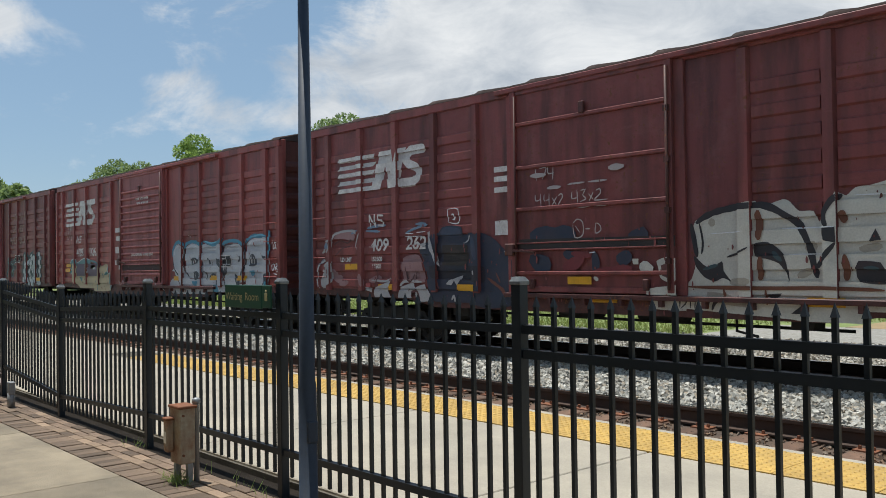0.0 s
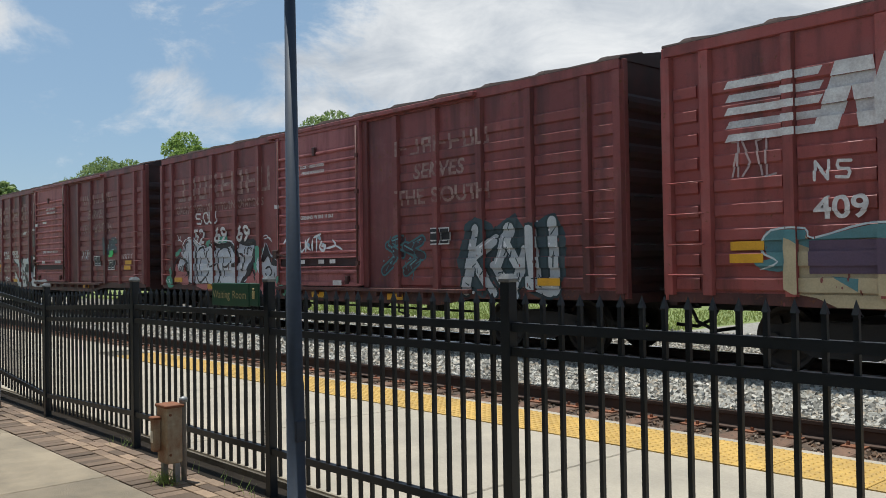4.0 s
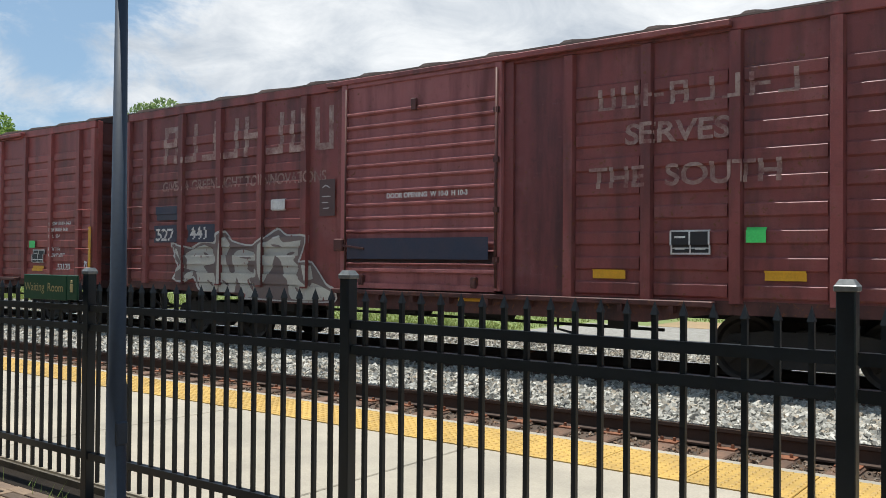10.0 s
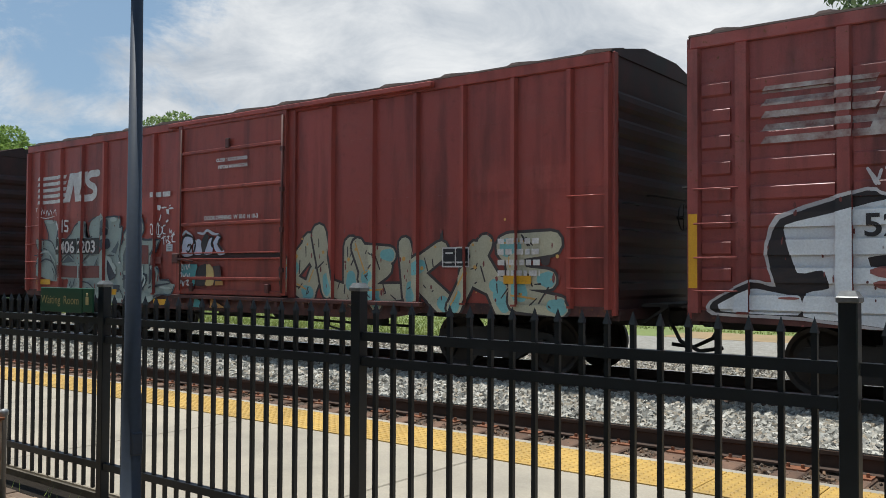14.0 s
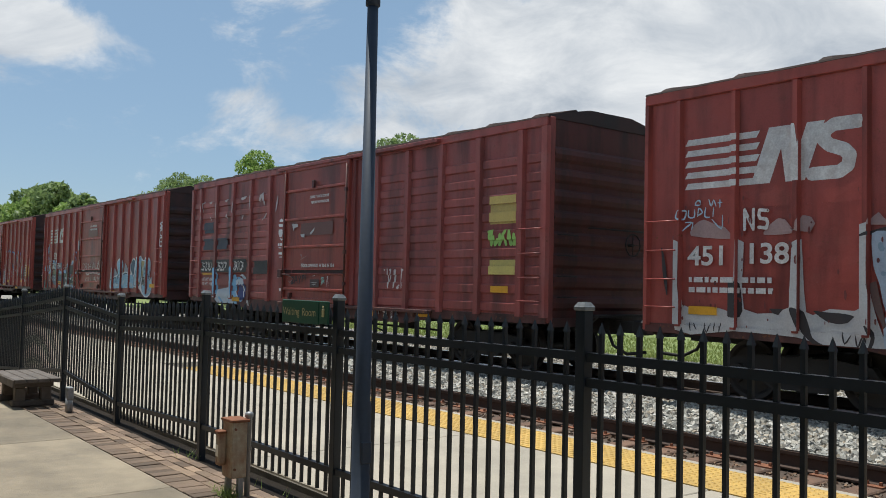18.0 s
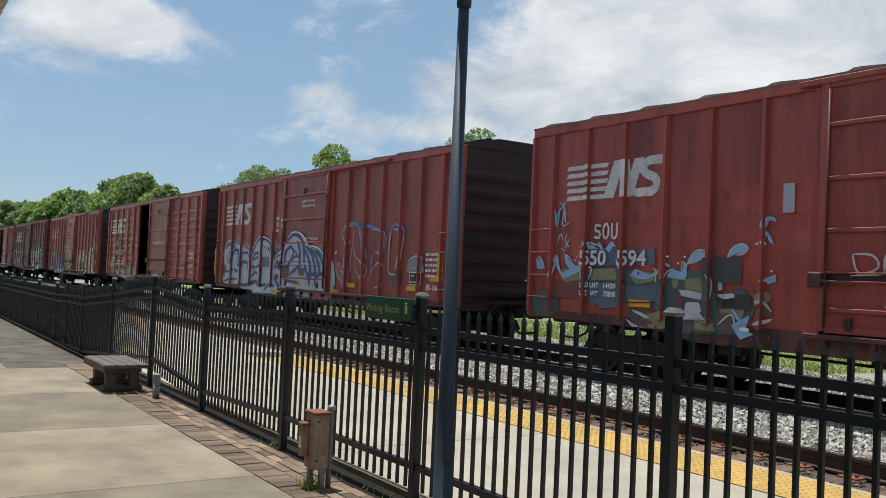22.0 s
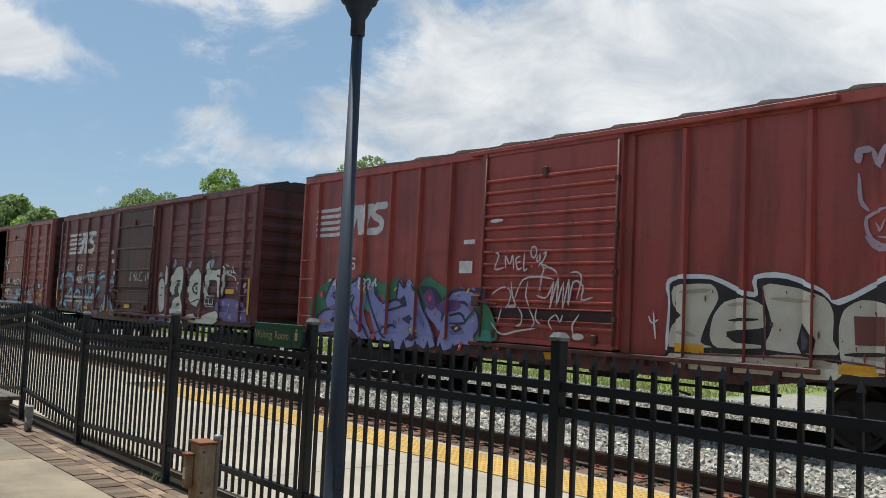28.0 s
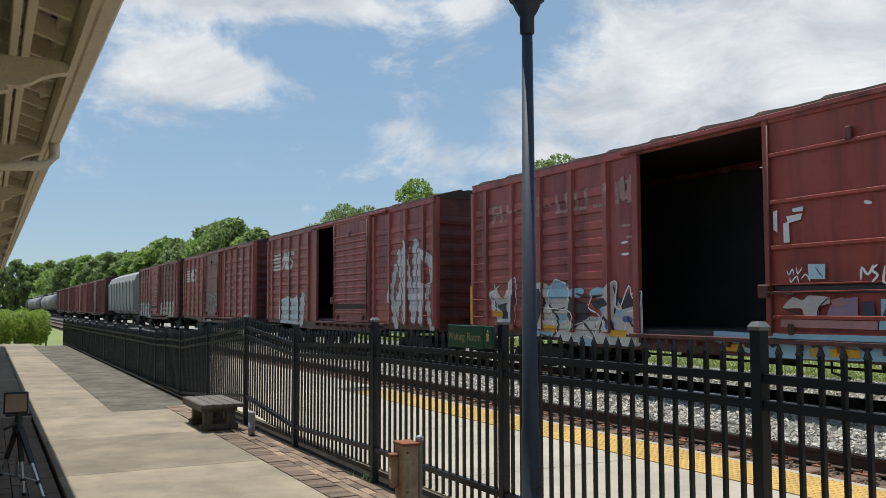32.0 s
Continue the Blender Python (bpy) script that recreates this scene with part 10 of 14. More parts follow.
    art.append(((0.3, 0.42, 0.5), [(0.025, 0.75, 2.64, 0.72, 2.54, 0.81, 2.52, 0.85, 2.63, 0.75, 2.64), (0.02, 0.89, 2.65, 0.89, 2.55, 0.98, 2.54, 0.99, 2.65), (0.02, 1.04, 2.54, 1.06, 2.66, 1.12, 2.6, 1.04, 2.56), (0.02, 1.17, 2.67, 1.16, 2.54, 1.25, 2.53), (0.02, 1.3, 2.66, 1.29, 2.53), (0.02, 1.02, 2.76, 1, 2.71, 1.08, 2.71, 1.07, 2.77, 1.02, 2.76), (0.02, 1.22, 2.78, 1.26, 2.68, 1.3, 2.76, 1.34, 2.67), (0.02, 1.4, 2.77, 1.4, 2.65), (0.02, 1.36, 2.72, 1.44, 2.72), (0.025, 0.78, 2.35, 0.94, 2.46), (0.02, 0.83, 2.47, 0.96, 2.46, 0.94, 2.36)]))
    art.append(((0.3, 0.42, 0.5), [(0.02, 1.27, 2.5, 1.43, 2.36, 1.44, 2.55)]))
    brushed(7, "graffiti", art, "pale ground of graffiti rolled over with red panels behind the numbers")
    art = []
    art.append(((0.29, 0.2, 0.19), [(0, 4.48, 2.16, 4.78, 2.25, 4.84, 2.41, 5.07, 2.36, 5.27, 2.17)]))
    art.append(((0.37, 0.45, 0.54), [(0, 4.46, 1.9, 4.59, 2.02, 4.75, 2.15, 4.93, 2.24, 5.13, 2.19, 5.23, 1.99, 5.21, 1.89), (0, 4.48, 1.52, 5.13, 1.52, 5.31, 1.34, 5.37, 0.94, 5.11, 0.83, 4.68, 0.84, 4.59, 1.16), (0, 5.41, 2.18, 5.72, 2.17, 5.69, 1.82, 5.67, 1.42, 5.5, 1.21, 5.37, 1.58), (0, 5.65, 1.58, 5.83, 1.72, 6.11, 1.81, 6.18, 1.58, 6.17, 0.96, 6.01, 0.84, 5.6, 0.85, 5.5, 1.24)]))
    art.append(((0.5, 0.55, 0.6), [(0.08, 5.5, 2.06, 5.48, 1.58), (0.12, 4.75, 0.91, 5.11, 0.97), (0.1, 4.8, 2.04, 5.01, 2.07)]))
    art.append(((0.055, 0.045, 0.06), [(0.05, 4.44, 1.87, 4.61, 2.08, 4.91, 2.26, 5.19, 2.15, 5.31, 1.89), (0.05, 4.63, 1.51, 4.78, 1.33, 4.7, 1.08, 4.54, 0.84), (0, 4.85, 1.2, 5.01, 1.38, 5.13, 1.2, 5.05, 1.07), (0, 4.8, 2.08, 4.95, 2.16, 5.09, 2.09, 4.91, 2.03)]))
    art.append(((0.055, 0.045, 0.06), [(0.05, 5.39, 2.18, 5.36, 1.74, 5.5, 1.21, 5.64, 0.85), (0.04, 5.74, 2.17, 5.71, 1.74), (0.04, 5.65, 1.58, 5.85, 1.71), (0.06, 5.97, 1.43, 5.88, 1.19, 5.97, 0.87), (0.05, 5.29, 1.42, 5.39, 1.18, 5.37, 0.9), (0.05, 6.02, 1.74, 6.15, 1.77), (0, 4.37, 1.32, 4.46, 1.34, 4.44, 1.07)]))
    art.append((WHITE, [(0.022, 5.88, 2.21, 5.93, 2.36, 5.97, 2.23, 6.05, 2.34, 6.09, 2.14), (0.022, 5.94, 2, 5.83, 2.05, 5.88, 2.13, 5.97, 2.01, 5.92, 1.95), (0.022, 6.02, 2.12, 6.12, 2.14, 6.05, 1.97, 6.18, 2.04), (0.05, 5.49, 2.91, 5.75, 2.99), (0.02, 5.72, 2.88, 5.83, 2.89), (0.012, 5.65, 2.65, 5.88, 2.66), (0.012, 5.93, 2.66, 6.08, 2.68)]))
    brushed(7, "graffiti", art, "pale blue and silver graffiti with dark edges and drips")
    plate(7, 4.45, 5.1, 1.5, 1.95, BLACKP, "black_patch", "black painted-over patch")
    art = []
    art.append(((0.055, 0.045, 0.05), [(0.07, 7.23, 2.01, 7.34, 2.07, 7.54, 2.05), (0.03, 7.64, 2.13, 7.78, 2.24, 7.96, 2.13, 8, 1.92, 7.86, 1.82), (0.03, 7.24, 2.23, 7.23, 2.01, 7.19, 1.8), (0.03, 8.13, 1.95, 8.23, 2.05, 8.3, 1.88), (0.035, 8.36, 2.05, 8.49, 1.85), (0.035, 8.51, 2.04, 8.37, 1.87), (0.14, 7.61, 1.74, 7.96, 1.75), (0.03, 7.63, 1.27, 7.88, 1.28)]))
    art.append(((0.42, 0.38, 0.36), [(0.022, 6.89, 1.63, 6.99, 1.58, 7.07, 1.5, 6.97, 1.38, 7.08, 1.37), (0.022, 7.08, 1.6, 7.16, 1.53, 7.09, 1.4), (0.022, 7.24, 1.58, 7.19, 1.48, 7.25, 1.43, 7.3, 1.53, 7.24, 1.58), (0.022, 7.36, 1.58, 7.32, 1.46, 7.4, 1.41, 7.45, 1.53, 7.37, 1.58), (0.022, 7.51, 1.6, 7.48, 1.4), (0.022, 7.55, 1.62, 7.61, 1.51, 7.68, 1.58), (0.025, 7.1, 1.38, 7.3, 1.47, 7.6, 1.37, 7.74, 1.41, 7.97, 1.45), (0.018, 7.63, 1.31, 7.74, 1.34, 7.88, 1.3), (0.012, 7.74, 1.5, 7.83, 1.55, 7.88, 1.48, 7.95, 1.54)]))
    art.append(((0.42, 0.38, 0.36), [(0.012, 8.16, 1.62, 8.22, 1.49, 8.29, 1.62, 8.39, 1.45, 8.49, 1.55), (0.012, 6.83, 1.91, 6.88, 1.8)]))
    art.append(((0.4, 0.36, 0.34), [(0.035, 6.76, 0.98, 6.82, 0.86, 6.89, 0.99), (0.035, 6.95, 0.98, 6.94, 0.86, 7.03, 0.86), (0.035, 6.97, 0.92, 7.03, 0.92), (0.035, 7.1, 0.86, 7.11, 0.99, 7.19, 0.95, 7.12, 0.91, 7.2, 0.85), (0.035, 7.31, 0.99, 7.32, 0.86, 7.4, 0.9, 7.37, 0.98, 7.31, 0.99), (0.035, 7.47, 0.99, 7.48, 0.86), (0.035, 7.55, 0.87, 7.56, 0.99, 7.64, 0.95, 7.56, 0.92, 7.65, 0.86), (0.035, 7.69, 0.98, 7.81, 0.98), (0.035, 7.75, 0.98, 7.75, 0.86)]))
    art.append(((0.4, 0.36, 0.34), [(0.035, 7.88, 0.97, 7.88, 0.86, 7.96, 0.87), (0.035, 8.02, 0.97, 8.1, 0.98, 8.04, 0.93, 8.11, 0.88, 8.03, 0.86), (0.035, 8.18, 0.87, 8.19, 0.97, 8.24, 0.92, 8.3, 0.98, 8.31, 0.87), (0.035, 8.36, 0.97, 8.36, 0.88, 8.45, 0.88, 8.44, 0.97, 8.36, 0.97), (0.035, 8.52, 0.88, 8.53, 0.98, 8.61, 0.95, 8.54, 0.93, 8.62, 0.88)]))
    brushed(7, "door_tag", art, "faint white and black tags on the door")
    art = []
    art.append(((0.33, 0.4, 0.42), [(0.09, 9.64, 1.75, 9.65, 1.92, 9.76, 2.08, 9.96, 2.15, 10.1, 2.27, 10.15, 2.33), (0.09, 10.15, 2.33, 10.87, 2.31, 10.91, 2.38, 11.64, 2.39, 11.68, 2.32), (0.09, 11.68, 2.32, 11.83, 2.42, 12.06, 2.46), (0.09, 12.06, 2.46, 12.31, 2.5, 12.59, 2.47, 12.72, 2.39, 12.78, 2.35, 13.22, 2.44)]))
    art.append(((0.16, 0.19, 0.23), [(0, 9.29, 1.88, 9.41, 1.96, 9.57, 1.96, 9.64, 1.79, 9.69, 1.63, 9.49, 1.43, 9.39, 1.3, 9.27, 1.38, 9.16, 1.63)]))
    art.append(((0.13, 0.265, 0.215), [(0, 9.67, 1.79, 9.75, 2, 9.91, 2.1, 10.1, 2.07, 10.15, 2.28, 10.88, 2.23, 10.93, 2.34, 11.24, 2.33, 11.26, 1.99, 11.32, 1.77, 11.48, 1.48, 11.55, 1.23, 11.24, 1.22, 11.05, 1.2, 10.47, 1.18, 10.14, 1.2, 9.61, 1.19, 9.59, 1.27, 9.81, 1.41, 9.91, 1.55, 9.73, 1.67)]))
    art.append(((0.4, 0.38, 0.42), [(0, 10.6, 2.21, 10.88, 2.2, 10.87, 2.08, 10.82, 2.01, 10.79, 1.78, 10.78, 1.33, 10.56, 1.32, 10.52, 1.51), (0, 11.33, 2.29, 11.64, 2.29, 11.67, 2.13, 11.61, 1.98, 11.67, 1.7, 11.71, 1.55, 11.52, 1.77)]))
    art.append(((0.44, 0.42, 0.36), [(0, 10.19, 1.2, 13.2, 1.2, 13.2, 0.92, 12.77, 0.9, 12.29, 0.8, 11.7, 0.77, 11.31, 0.79, 10.37, 0.78, 10, 0.84, 9.91, 1.07), (0, 11.4, 1.55, 11.67, 1.51, 12.01, 1.55, 12.08, 1.21, 11.63, 1.23), (0, 12.05, 1.42, 12.64, 1.55, 12.7, 1.29, 12.36, 1.17, 12.04, 1.21), (0, 10.47, 1.24, 11.2, 1.29, 11.19, 1.14, 10.46, 1.09), (0, 12.24, 2.24, 12.45, 2.29, 12.65, 2.25, 12.71, 1.95, 12.64, 1.69, 12.37, 1.59, 12.19, 1.69)]))
    art.append(((0.3, 0.13, 0.12), [(0.1, 11.67, 1.27, 11.86, 0.85), (0.2, 11.93, 0.96, 12.77, 0.96), (0.1, 10.9, 1.25, 11.15, 1.2)]))
    art.append((BLACK, [(0, 11.64, 2.19, 11.83, 2.39, 12.06, 2.4, 12.17, 2.38, 12.38, 2.44, 12.62, 2.43, 12.72, 2.34, 12.76, 2.22, 12.72, 2.09, 12.65, 2.22, 12.45, 2.27, 12.23, 2.19, 12.13, 2.04, 12.05, 1.76, 12.05, 1.55, 11.86, 1.55, 11.71, 1.84, 11.65, 2.06), (0, 11.97, 1.48, 12.08, 1.55, 12.64, 1.54, 12.71, 1.5, 12.62, 1.25, 12.36, 1.17, 12.08, 1.19, 11.97, 1.27), (0.07, 9.69, 1.78, 9.77, 1.97, 9.93, 2.06, 10.12, 2.04, 10.18, 2.26, 10.87, 2.2), (0.06, 10.91, 2.32, 11.24, 2.32, 11.64, 2.29), (0, 11.24, 2.29, 11.37, 2.28, 11.56, 1.84, 11.67, 1.52, 11.6, 1.48, 11.4, 1.81)]))
    art.append((BLACK, [(0.07, 10.53, 2.23, 10.58, 2.01, 10.54, 1.71, 10.52, 1.24), (0.06, 10.88, 2.2, 10.82, 2.01, 10.79, 1.7, 10.77, 1.32, 10.54, 1.29), (0.05, 10.91, 2.32, 10.91, 2.08, 10.86, 2.01), (0.05, 9.71, 1.65, 9.91, 1.55, 9.79, 1.41, 9.59, 1.26), (0.05, 10.1, 1.79, 10.29, 1.63, 10.52, 1.51, 10.75, 1.48), (0.04, 10.25, 1.55, 10.19, 1.4, 10.47, 1.24), (0.04, 10.6, 2.13, 10.75, 2.16, 10.86, 2.13), (0.04, 10.56, 1.94, 10.69, 1.97, 10.81, 1.93), (0.04, 10.54, 1.71, 10.66, 1.75, 10.79, 1.7), (0.05, 11.24, 1.99, 11.16, 1.63, 11.19, 1.26), (0.04, 11.36, 2.1, 11.52, 2.15, 11.64, 2.1)]))
    art.append((BLACK, [(0.04, 11.44, 1.92, 11.56, 1.97), (0.05, 11.32, 1.22, 11.63, 1.21, 12.04, 1.17), (0.04, 11.4, 1.7, 11.48, 1.41, 11.67, 1.48), (0.04, 9.91, 1.19, 10.1, 0.92, 10.37, 0.85), (0.04, 10.37, 1.16, 10.28, 0.85)]))
    art.append(((0.5, 0.49, 0.48), [(0, 11.73, 1.91, 11.76, 2.09, 11.85, 2.16, 11.94, 2.12, 11.97, 1.94, 11.92, 1.76, 11.82, 1.77), (0, 12.25, 1.86, 12.3, 2.1, 12.45, 2.25, 12.58, 2.25, 12.69, 2.14, 12.67, 1.89, 12.58, 1.66, 12.4, 1.59, 12.29, 1.66), (0.03, 12.08, 1.52, 12.1, 1.38), (0.03, 12.17, 1.53, 12.17, 1.35), (0.03, 12.26, 1.53, 12.27, 1.31), (0.03, 12.37, 1.53, 12.37, 1.42), (0.04, 12.47, 1.52, 12.5, 1.35), (0.03, 12.59, 1.53, 12.57, 1.35), (0.05, 12.19, 1.28, 12.43, 1.25)]))
    art.append((BLACK, [(0.035, 11.79, 1.87, 11.79, 2.06, 11.87, 2.1, 11.91, 1.98, 11.9, 1.84, 11.84, 1.81, 11.79, 1.87), (0, 11.82, 1.98, 11.87, 2.03, 11.9, 1.93, 11.87, 1.86, 11.83, 1.91), (0.04, 12.37, 1.76, 12.36, 1.96, 12.44, 2.13, 12.55, 2.15, 12.57, 1.99, 12.52, 1.79, 12.44, 1.69, 12.37, 1.76), (0, 12.41, 1.83, 12.44, 1.95, 12.51, 1.99, 12.52, 1.88, 12.47, 1.77), (0.025, 12.31, 1.69, 12.37, 1.62, 12.51, 1.66), (0.03, 12.64, 1.72, 12.67, 1.62)]))
    art.append(((0.26, 0.11, 0.06), [(0, 10.21, 1.83, 10.27, 1.93, 10.38, 1.9, 10.4, 1.8, 10.29, 1.77), (0, 11.09, 1.78, 11.14, 1.89, 11.22, 1.89, 11.24, 1.74, 11.19, 1.41, 11.12, 1.29, 11.07, 1.4), (0, 12.02, 1.83, 12.07, 1.94, 12.15, 1.92, 12.16, 1.8, 12.07, 1.78), (0, 12.37, 1.49, 12.44, 1.54, 12.52, 1.52, 12.54, 1.29, 12.42, 1.2)]))
    brushed(7, "graffiti", art, "mint green and cream graffiti with one large round eye")
    art = []
    art.append(((0.13, 0.17, 0.22), [(0.35, 14.35, 1.67, 14.59, 1.53, 14.62, 1.2)]))
    art.append(((0.25, 0.37, 0.35), [(0, 12.81, 2.28, 12.87, 2.37, 13.36, 2.37, 14.13, 2.28, 14.04, 1.95, 13.95, 1.67, 13.97, 1.53, 14.62, 1.14, 14.59, 1.08, 13.38, 1.13, 12.68, 1.18, 12.79, 1.63)]))
    art.append(((0.37, 0.35, 0.42), [(0, 13.17, 2.36, 13.34, 2.35, 13.33, 2.06, 13.16, 2.02), (0, 13.89, 2.25, 14.09, 2.26, 13.99, 1.76, 13.78, 1.67, 13.82, 1.96), (0, 13.82, 1.53, 14.04, 1.5, 14.62, 1.16, 14.59, 1.08, 14.16, 1.24)]))
    art.append(((0.025, 0.032, 0.045), [(0.05, 12.86, 2.34, 12.84, 1.98, 12.93, 1.68), (0.055, 12.9, 2.36, 13.39, 2.36), (0.05, 13.15, 2.36, 13.15, 2.02), (0.05, 13.35, 2.35, 13.34, 2.06)]))
    art.append(((0.025, 0.032, 0.045), [(0.06, 12.9, 1.83, 13.28, 1.97, 13.52, 2.1, 13.68, 2.1), (0.06, 12.9, 1.56, 13.28, 1.68, 13.58, 1.82, 13.68, 1.99, 13.65, 2.1)]))
    art.append((WHITE, [(0.09, 13.42, 1.87, 13.55, 2, 13.64, 2.01)]))
    art.append((BLACK, [(0.055, 13.45, 2.31, 14.13, 2.28, 14.04, 1.93, 13.94, 1.67), (0.05, 13.87, 2.25, 13.82, 1.96, 13.77, 1.67), (0.045, 13.85, 2.13, 14.07, 2.1), (0.045, 13.83, 1.93, 14.03, 1.91), (0.05, 13.18, 2.2, 13.33, 2.17), (0.06, 13.71, 1.53, 13.97, 1.55, 14.62, 1.15), (0.05, 13.78, 1.43, 14.1, 1.22), (0.045, 13.97, 1.43, 14.07, 1.48), (0.045, 14.16, 1.32, 14.29, 1.38), (0.07, 13.18, 1.36, 13.21, 1.09), (0.05, 13.28, 1.33, 13.28, 1.09)]))
    art.append((BLACK, [(0.05, 14, 1.17, 14.1, 1.13)]))
    brushed(7, "graffiti", art, "sea-green and black graffiti white-rimmed")
    yellow_marks(7, [(0.9, 1.18), (4.3, 0.85), (6.2, 0.85), (13.9, 1.32)])
    # 8
    plate(8, 0.95, 1.62, 2.88, 3.19, NAVY, "black_patch", "dark painted-over patch")
    plate(8, 0.95, 1.62, 2.39, 2.71, NAVY, "black_patch", "dark painted-over patch")
    plate(8, 1.92, 2.58, 2.39, 2.71, NAVY, "black_patch", "dark painted-over patch")
    for a, b in ((0.78, 1.64), (1.90, 2.76), (3.0, 3.86)):
        plate(8, a, b, 1.74, 2.10, BLACKP, "black_patch", "black number panel")
    initials(8, "SOU", 0.88, 1.80, 0.16, 0.22, 0.25)
    letters("car_number", 8, "527", 1.98, 1.79, 0.25, M["white"]).location.y -= 0.006
    letters("car_number", 8, "813", 3.07, 1.80, 0.25, M["white"]).location.y -= 0.006
    brushed(8, "paint_remnant", [((0.42, 0.36, 0.35), [(0.07, 0.72, 3.5, 0.74, 3.75, 0.9, 3.8), (0.05, 0.7, 3.2, 0.7, 3.4), (0.08, 1.25, 3.78, 1.45, 3.76), (0.1, 1.3, 3.3, 1.4, 3.3), (0.04, 1.8, 3.3, 1.8, 3.75), (0.09, 2.35, 3.75, 2.5, 3.78), (0.12, 2.4, 3.35, 2.5, 3.3), (0.05, 2.9, 3.4, 2.92, 3.7), (0.1, 3.4, 3.75, 3.7, 3.78), (0.09, 3.4, 3.2, 3.5, 3.3), (0.05, 4.0, 3.4, 4.0, 3.8), (0.12, 4.5, 3.6, 4.65, 3.8, 4.75, 3.5), (0.06, 4.7, 3.1, 4.9, 3.3), (0.07, 5.4, 3.3, 5.5, 3.7)])], "flakes of old white lettering")["kind"] = "stuff"
    art = []
    art.append(((0.47, 0.52, 0.56), [(0, 1.92, 1.44, 2.91, 1.5, 2.94, 1.15, 3.13, 0.84, 2.77, 0.75, 2.12, 0.8, 1.72, 1.03, 1.94, 1.09), (0, 3.04, 1.58, 3.63, 1.56, 3.7, 1.38, 3.32, 1.41, 3.2, 1.31, 3.23, 0.84, 3.13, 0.84), (0.1, 3.49, 1.68, 3.79, 1.57)]))
    art.append(((0.19, 0.42, 0.62), [(0, 1.7, 1.84, 1.91, 1.91, 2, 1.13, 1.79, 1.09, 1.72, 1.23), (0, 2.83, 1.88, 2.94, 1.91, 3, 1.49, 3.11, 1.38, 3.13, 1.16, 2.92, 1.12), (0, 2.99, 1.65, 3.17, 1.66, 3.26, 1.41, 3.28, 0.85, 3.1, 0.83, 3.1, 1.16), (0.08, 3.21, 1.54, 3.44, 1.6), (0.06, 2.02, 1.05, 2.4, 0.88), (0.05, 2.74, 1.09, 2.83, 0.76), (0.05, 3.34, 1.13, 3.48, 0.96, 3.67, 1.01)]))
    art.append(((0.022, 0.045, 0.19), [(0, 3.35, 1.39, 3.58, 1.42, 3.56, 1.24, 3.41, 1.14), (0, 3.56, 1.33, 3.73, 1.45, 3.83, 1.3, 3.85, 1.11, 3.61, 0.98, 3.38, 1, 3.41, 1.12), (0.06, 2, 0.75, 2.27, 0.73)]))
    art.append((WHITE, [(0.05, 3.23, 1.24, 3.37, 1.04), (0.05, 3.64, 1.39, 3.74, 1.23, 3.73, 1.06), (0.03, 3.89, 0.9, 3.95, 1.03, 3.99, 0.83), (0.03, 4.04, 0.84, 4.07, 1), (0.02, 1.79, 1.15, 1.94, 1.12), (0.03, 3.41, 1.66, 3.69, 1.65)]))
    art.append(((0.21, 0.06, 0.05), [(0, 2, 1.57, 2.85, 1.63, 2.87, 1.34, 2.02, 1.26)]))
    brushed(8, "graffiti", art, "light and dark blue brushwork over white")
    for z, body in ((1.50, "LD LMT   154900"), (1.36, "LT  WT    65100")):
        letters("lettering", 8, body, 1.0, z, 0.085, M["white"], "white stencilled data").location.y -= 0.02
    plate(8, 4.3, 5.2, 1.70, 2.05, BLACKP, "black_patch", "black painted-over patch")
    art = []
    art.append((WHITE, [(0, 5.62, 3.05, 5.71, 3.11, 5.83, 3.06, 5.81, 3.02, 5.64, 3.02), (0, 5.58, 2.97, 5.82, 2.96, 5.9, 2.88, 5.59, 2.9), (0, 5.59, 2.82, 5.77, 2.83, 5.81, 2.74, 5.76, 2.64, 5.64, 2.64, 5.59, 2.73), (0.025, 5.57, 2.79, 5.9, 2.81), (0, 5.66, 2.61, 5.82, 2.59, 5.76, 2.54), (0, 5.57, 2.48, 5.8, 2.48, 5.81, 2.41, 5.57, 2.42), (0.025, 5.6, 2.37, 5.79, 2.36), (0, 5.62, 2.25, 5.82, 2.25, 5.8, 2.19, 5.62, 2.2), (0.02, 5.65, 2.13, 5.86, 2.13), (0.02, 5.88, 2.53, 5.89, 2.4), (0, 5.69, 1.34, 5.83, 1.35, 5.79, 1.27, 5.72, 1.28)]))
    art.append((WHITE, [(0.03, 5.62, 1.62, 5.71, 1.67), (0.03, 5.98, 1.65, 6.02, 1.59)]))
    art.append(((0.45, 0.44, 0.43), [(0, 6.48, 2.93, 6.77, 2.92, 6.79, 2.84, 6.62, 2.83, 6.56, 2.76), (0, 7.37, 2.67, 7.59, 2.8, 7.58, 2.73, 7.43, 2.64), (0, 6.92, 2.66, 7.12, 2.67, 7.12, 2.58, 6.97, 2.59)]))
    brushed(8, "paper_remnant", art, "torn white paper scraps beside the door")
    plate(8, 6.9, 8.4, 2.62, 2.92, paint((0.16, 0.06, 0.05), 0.4), "primer_patch", "dull primer patch on the door")
    door_words(8, 1.87)
    art = []
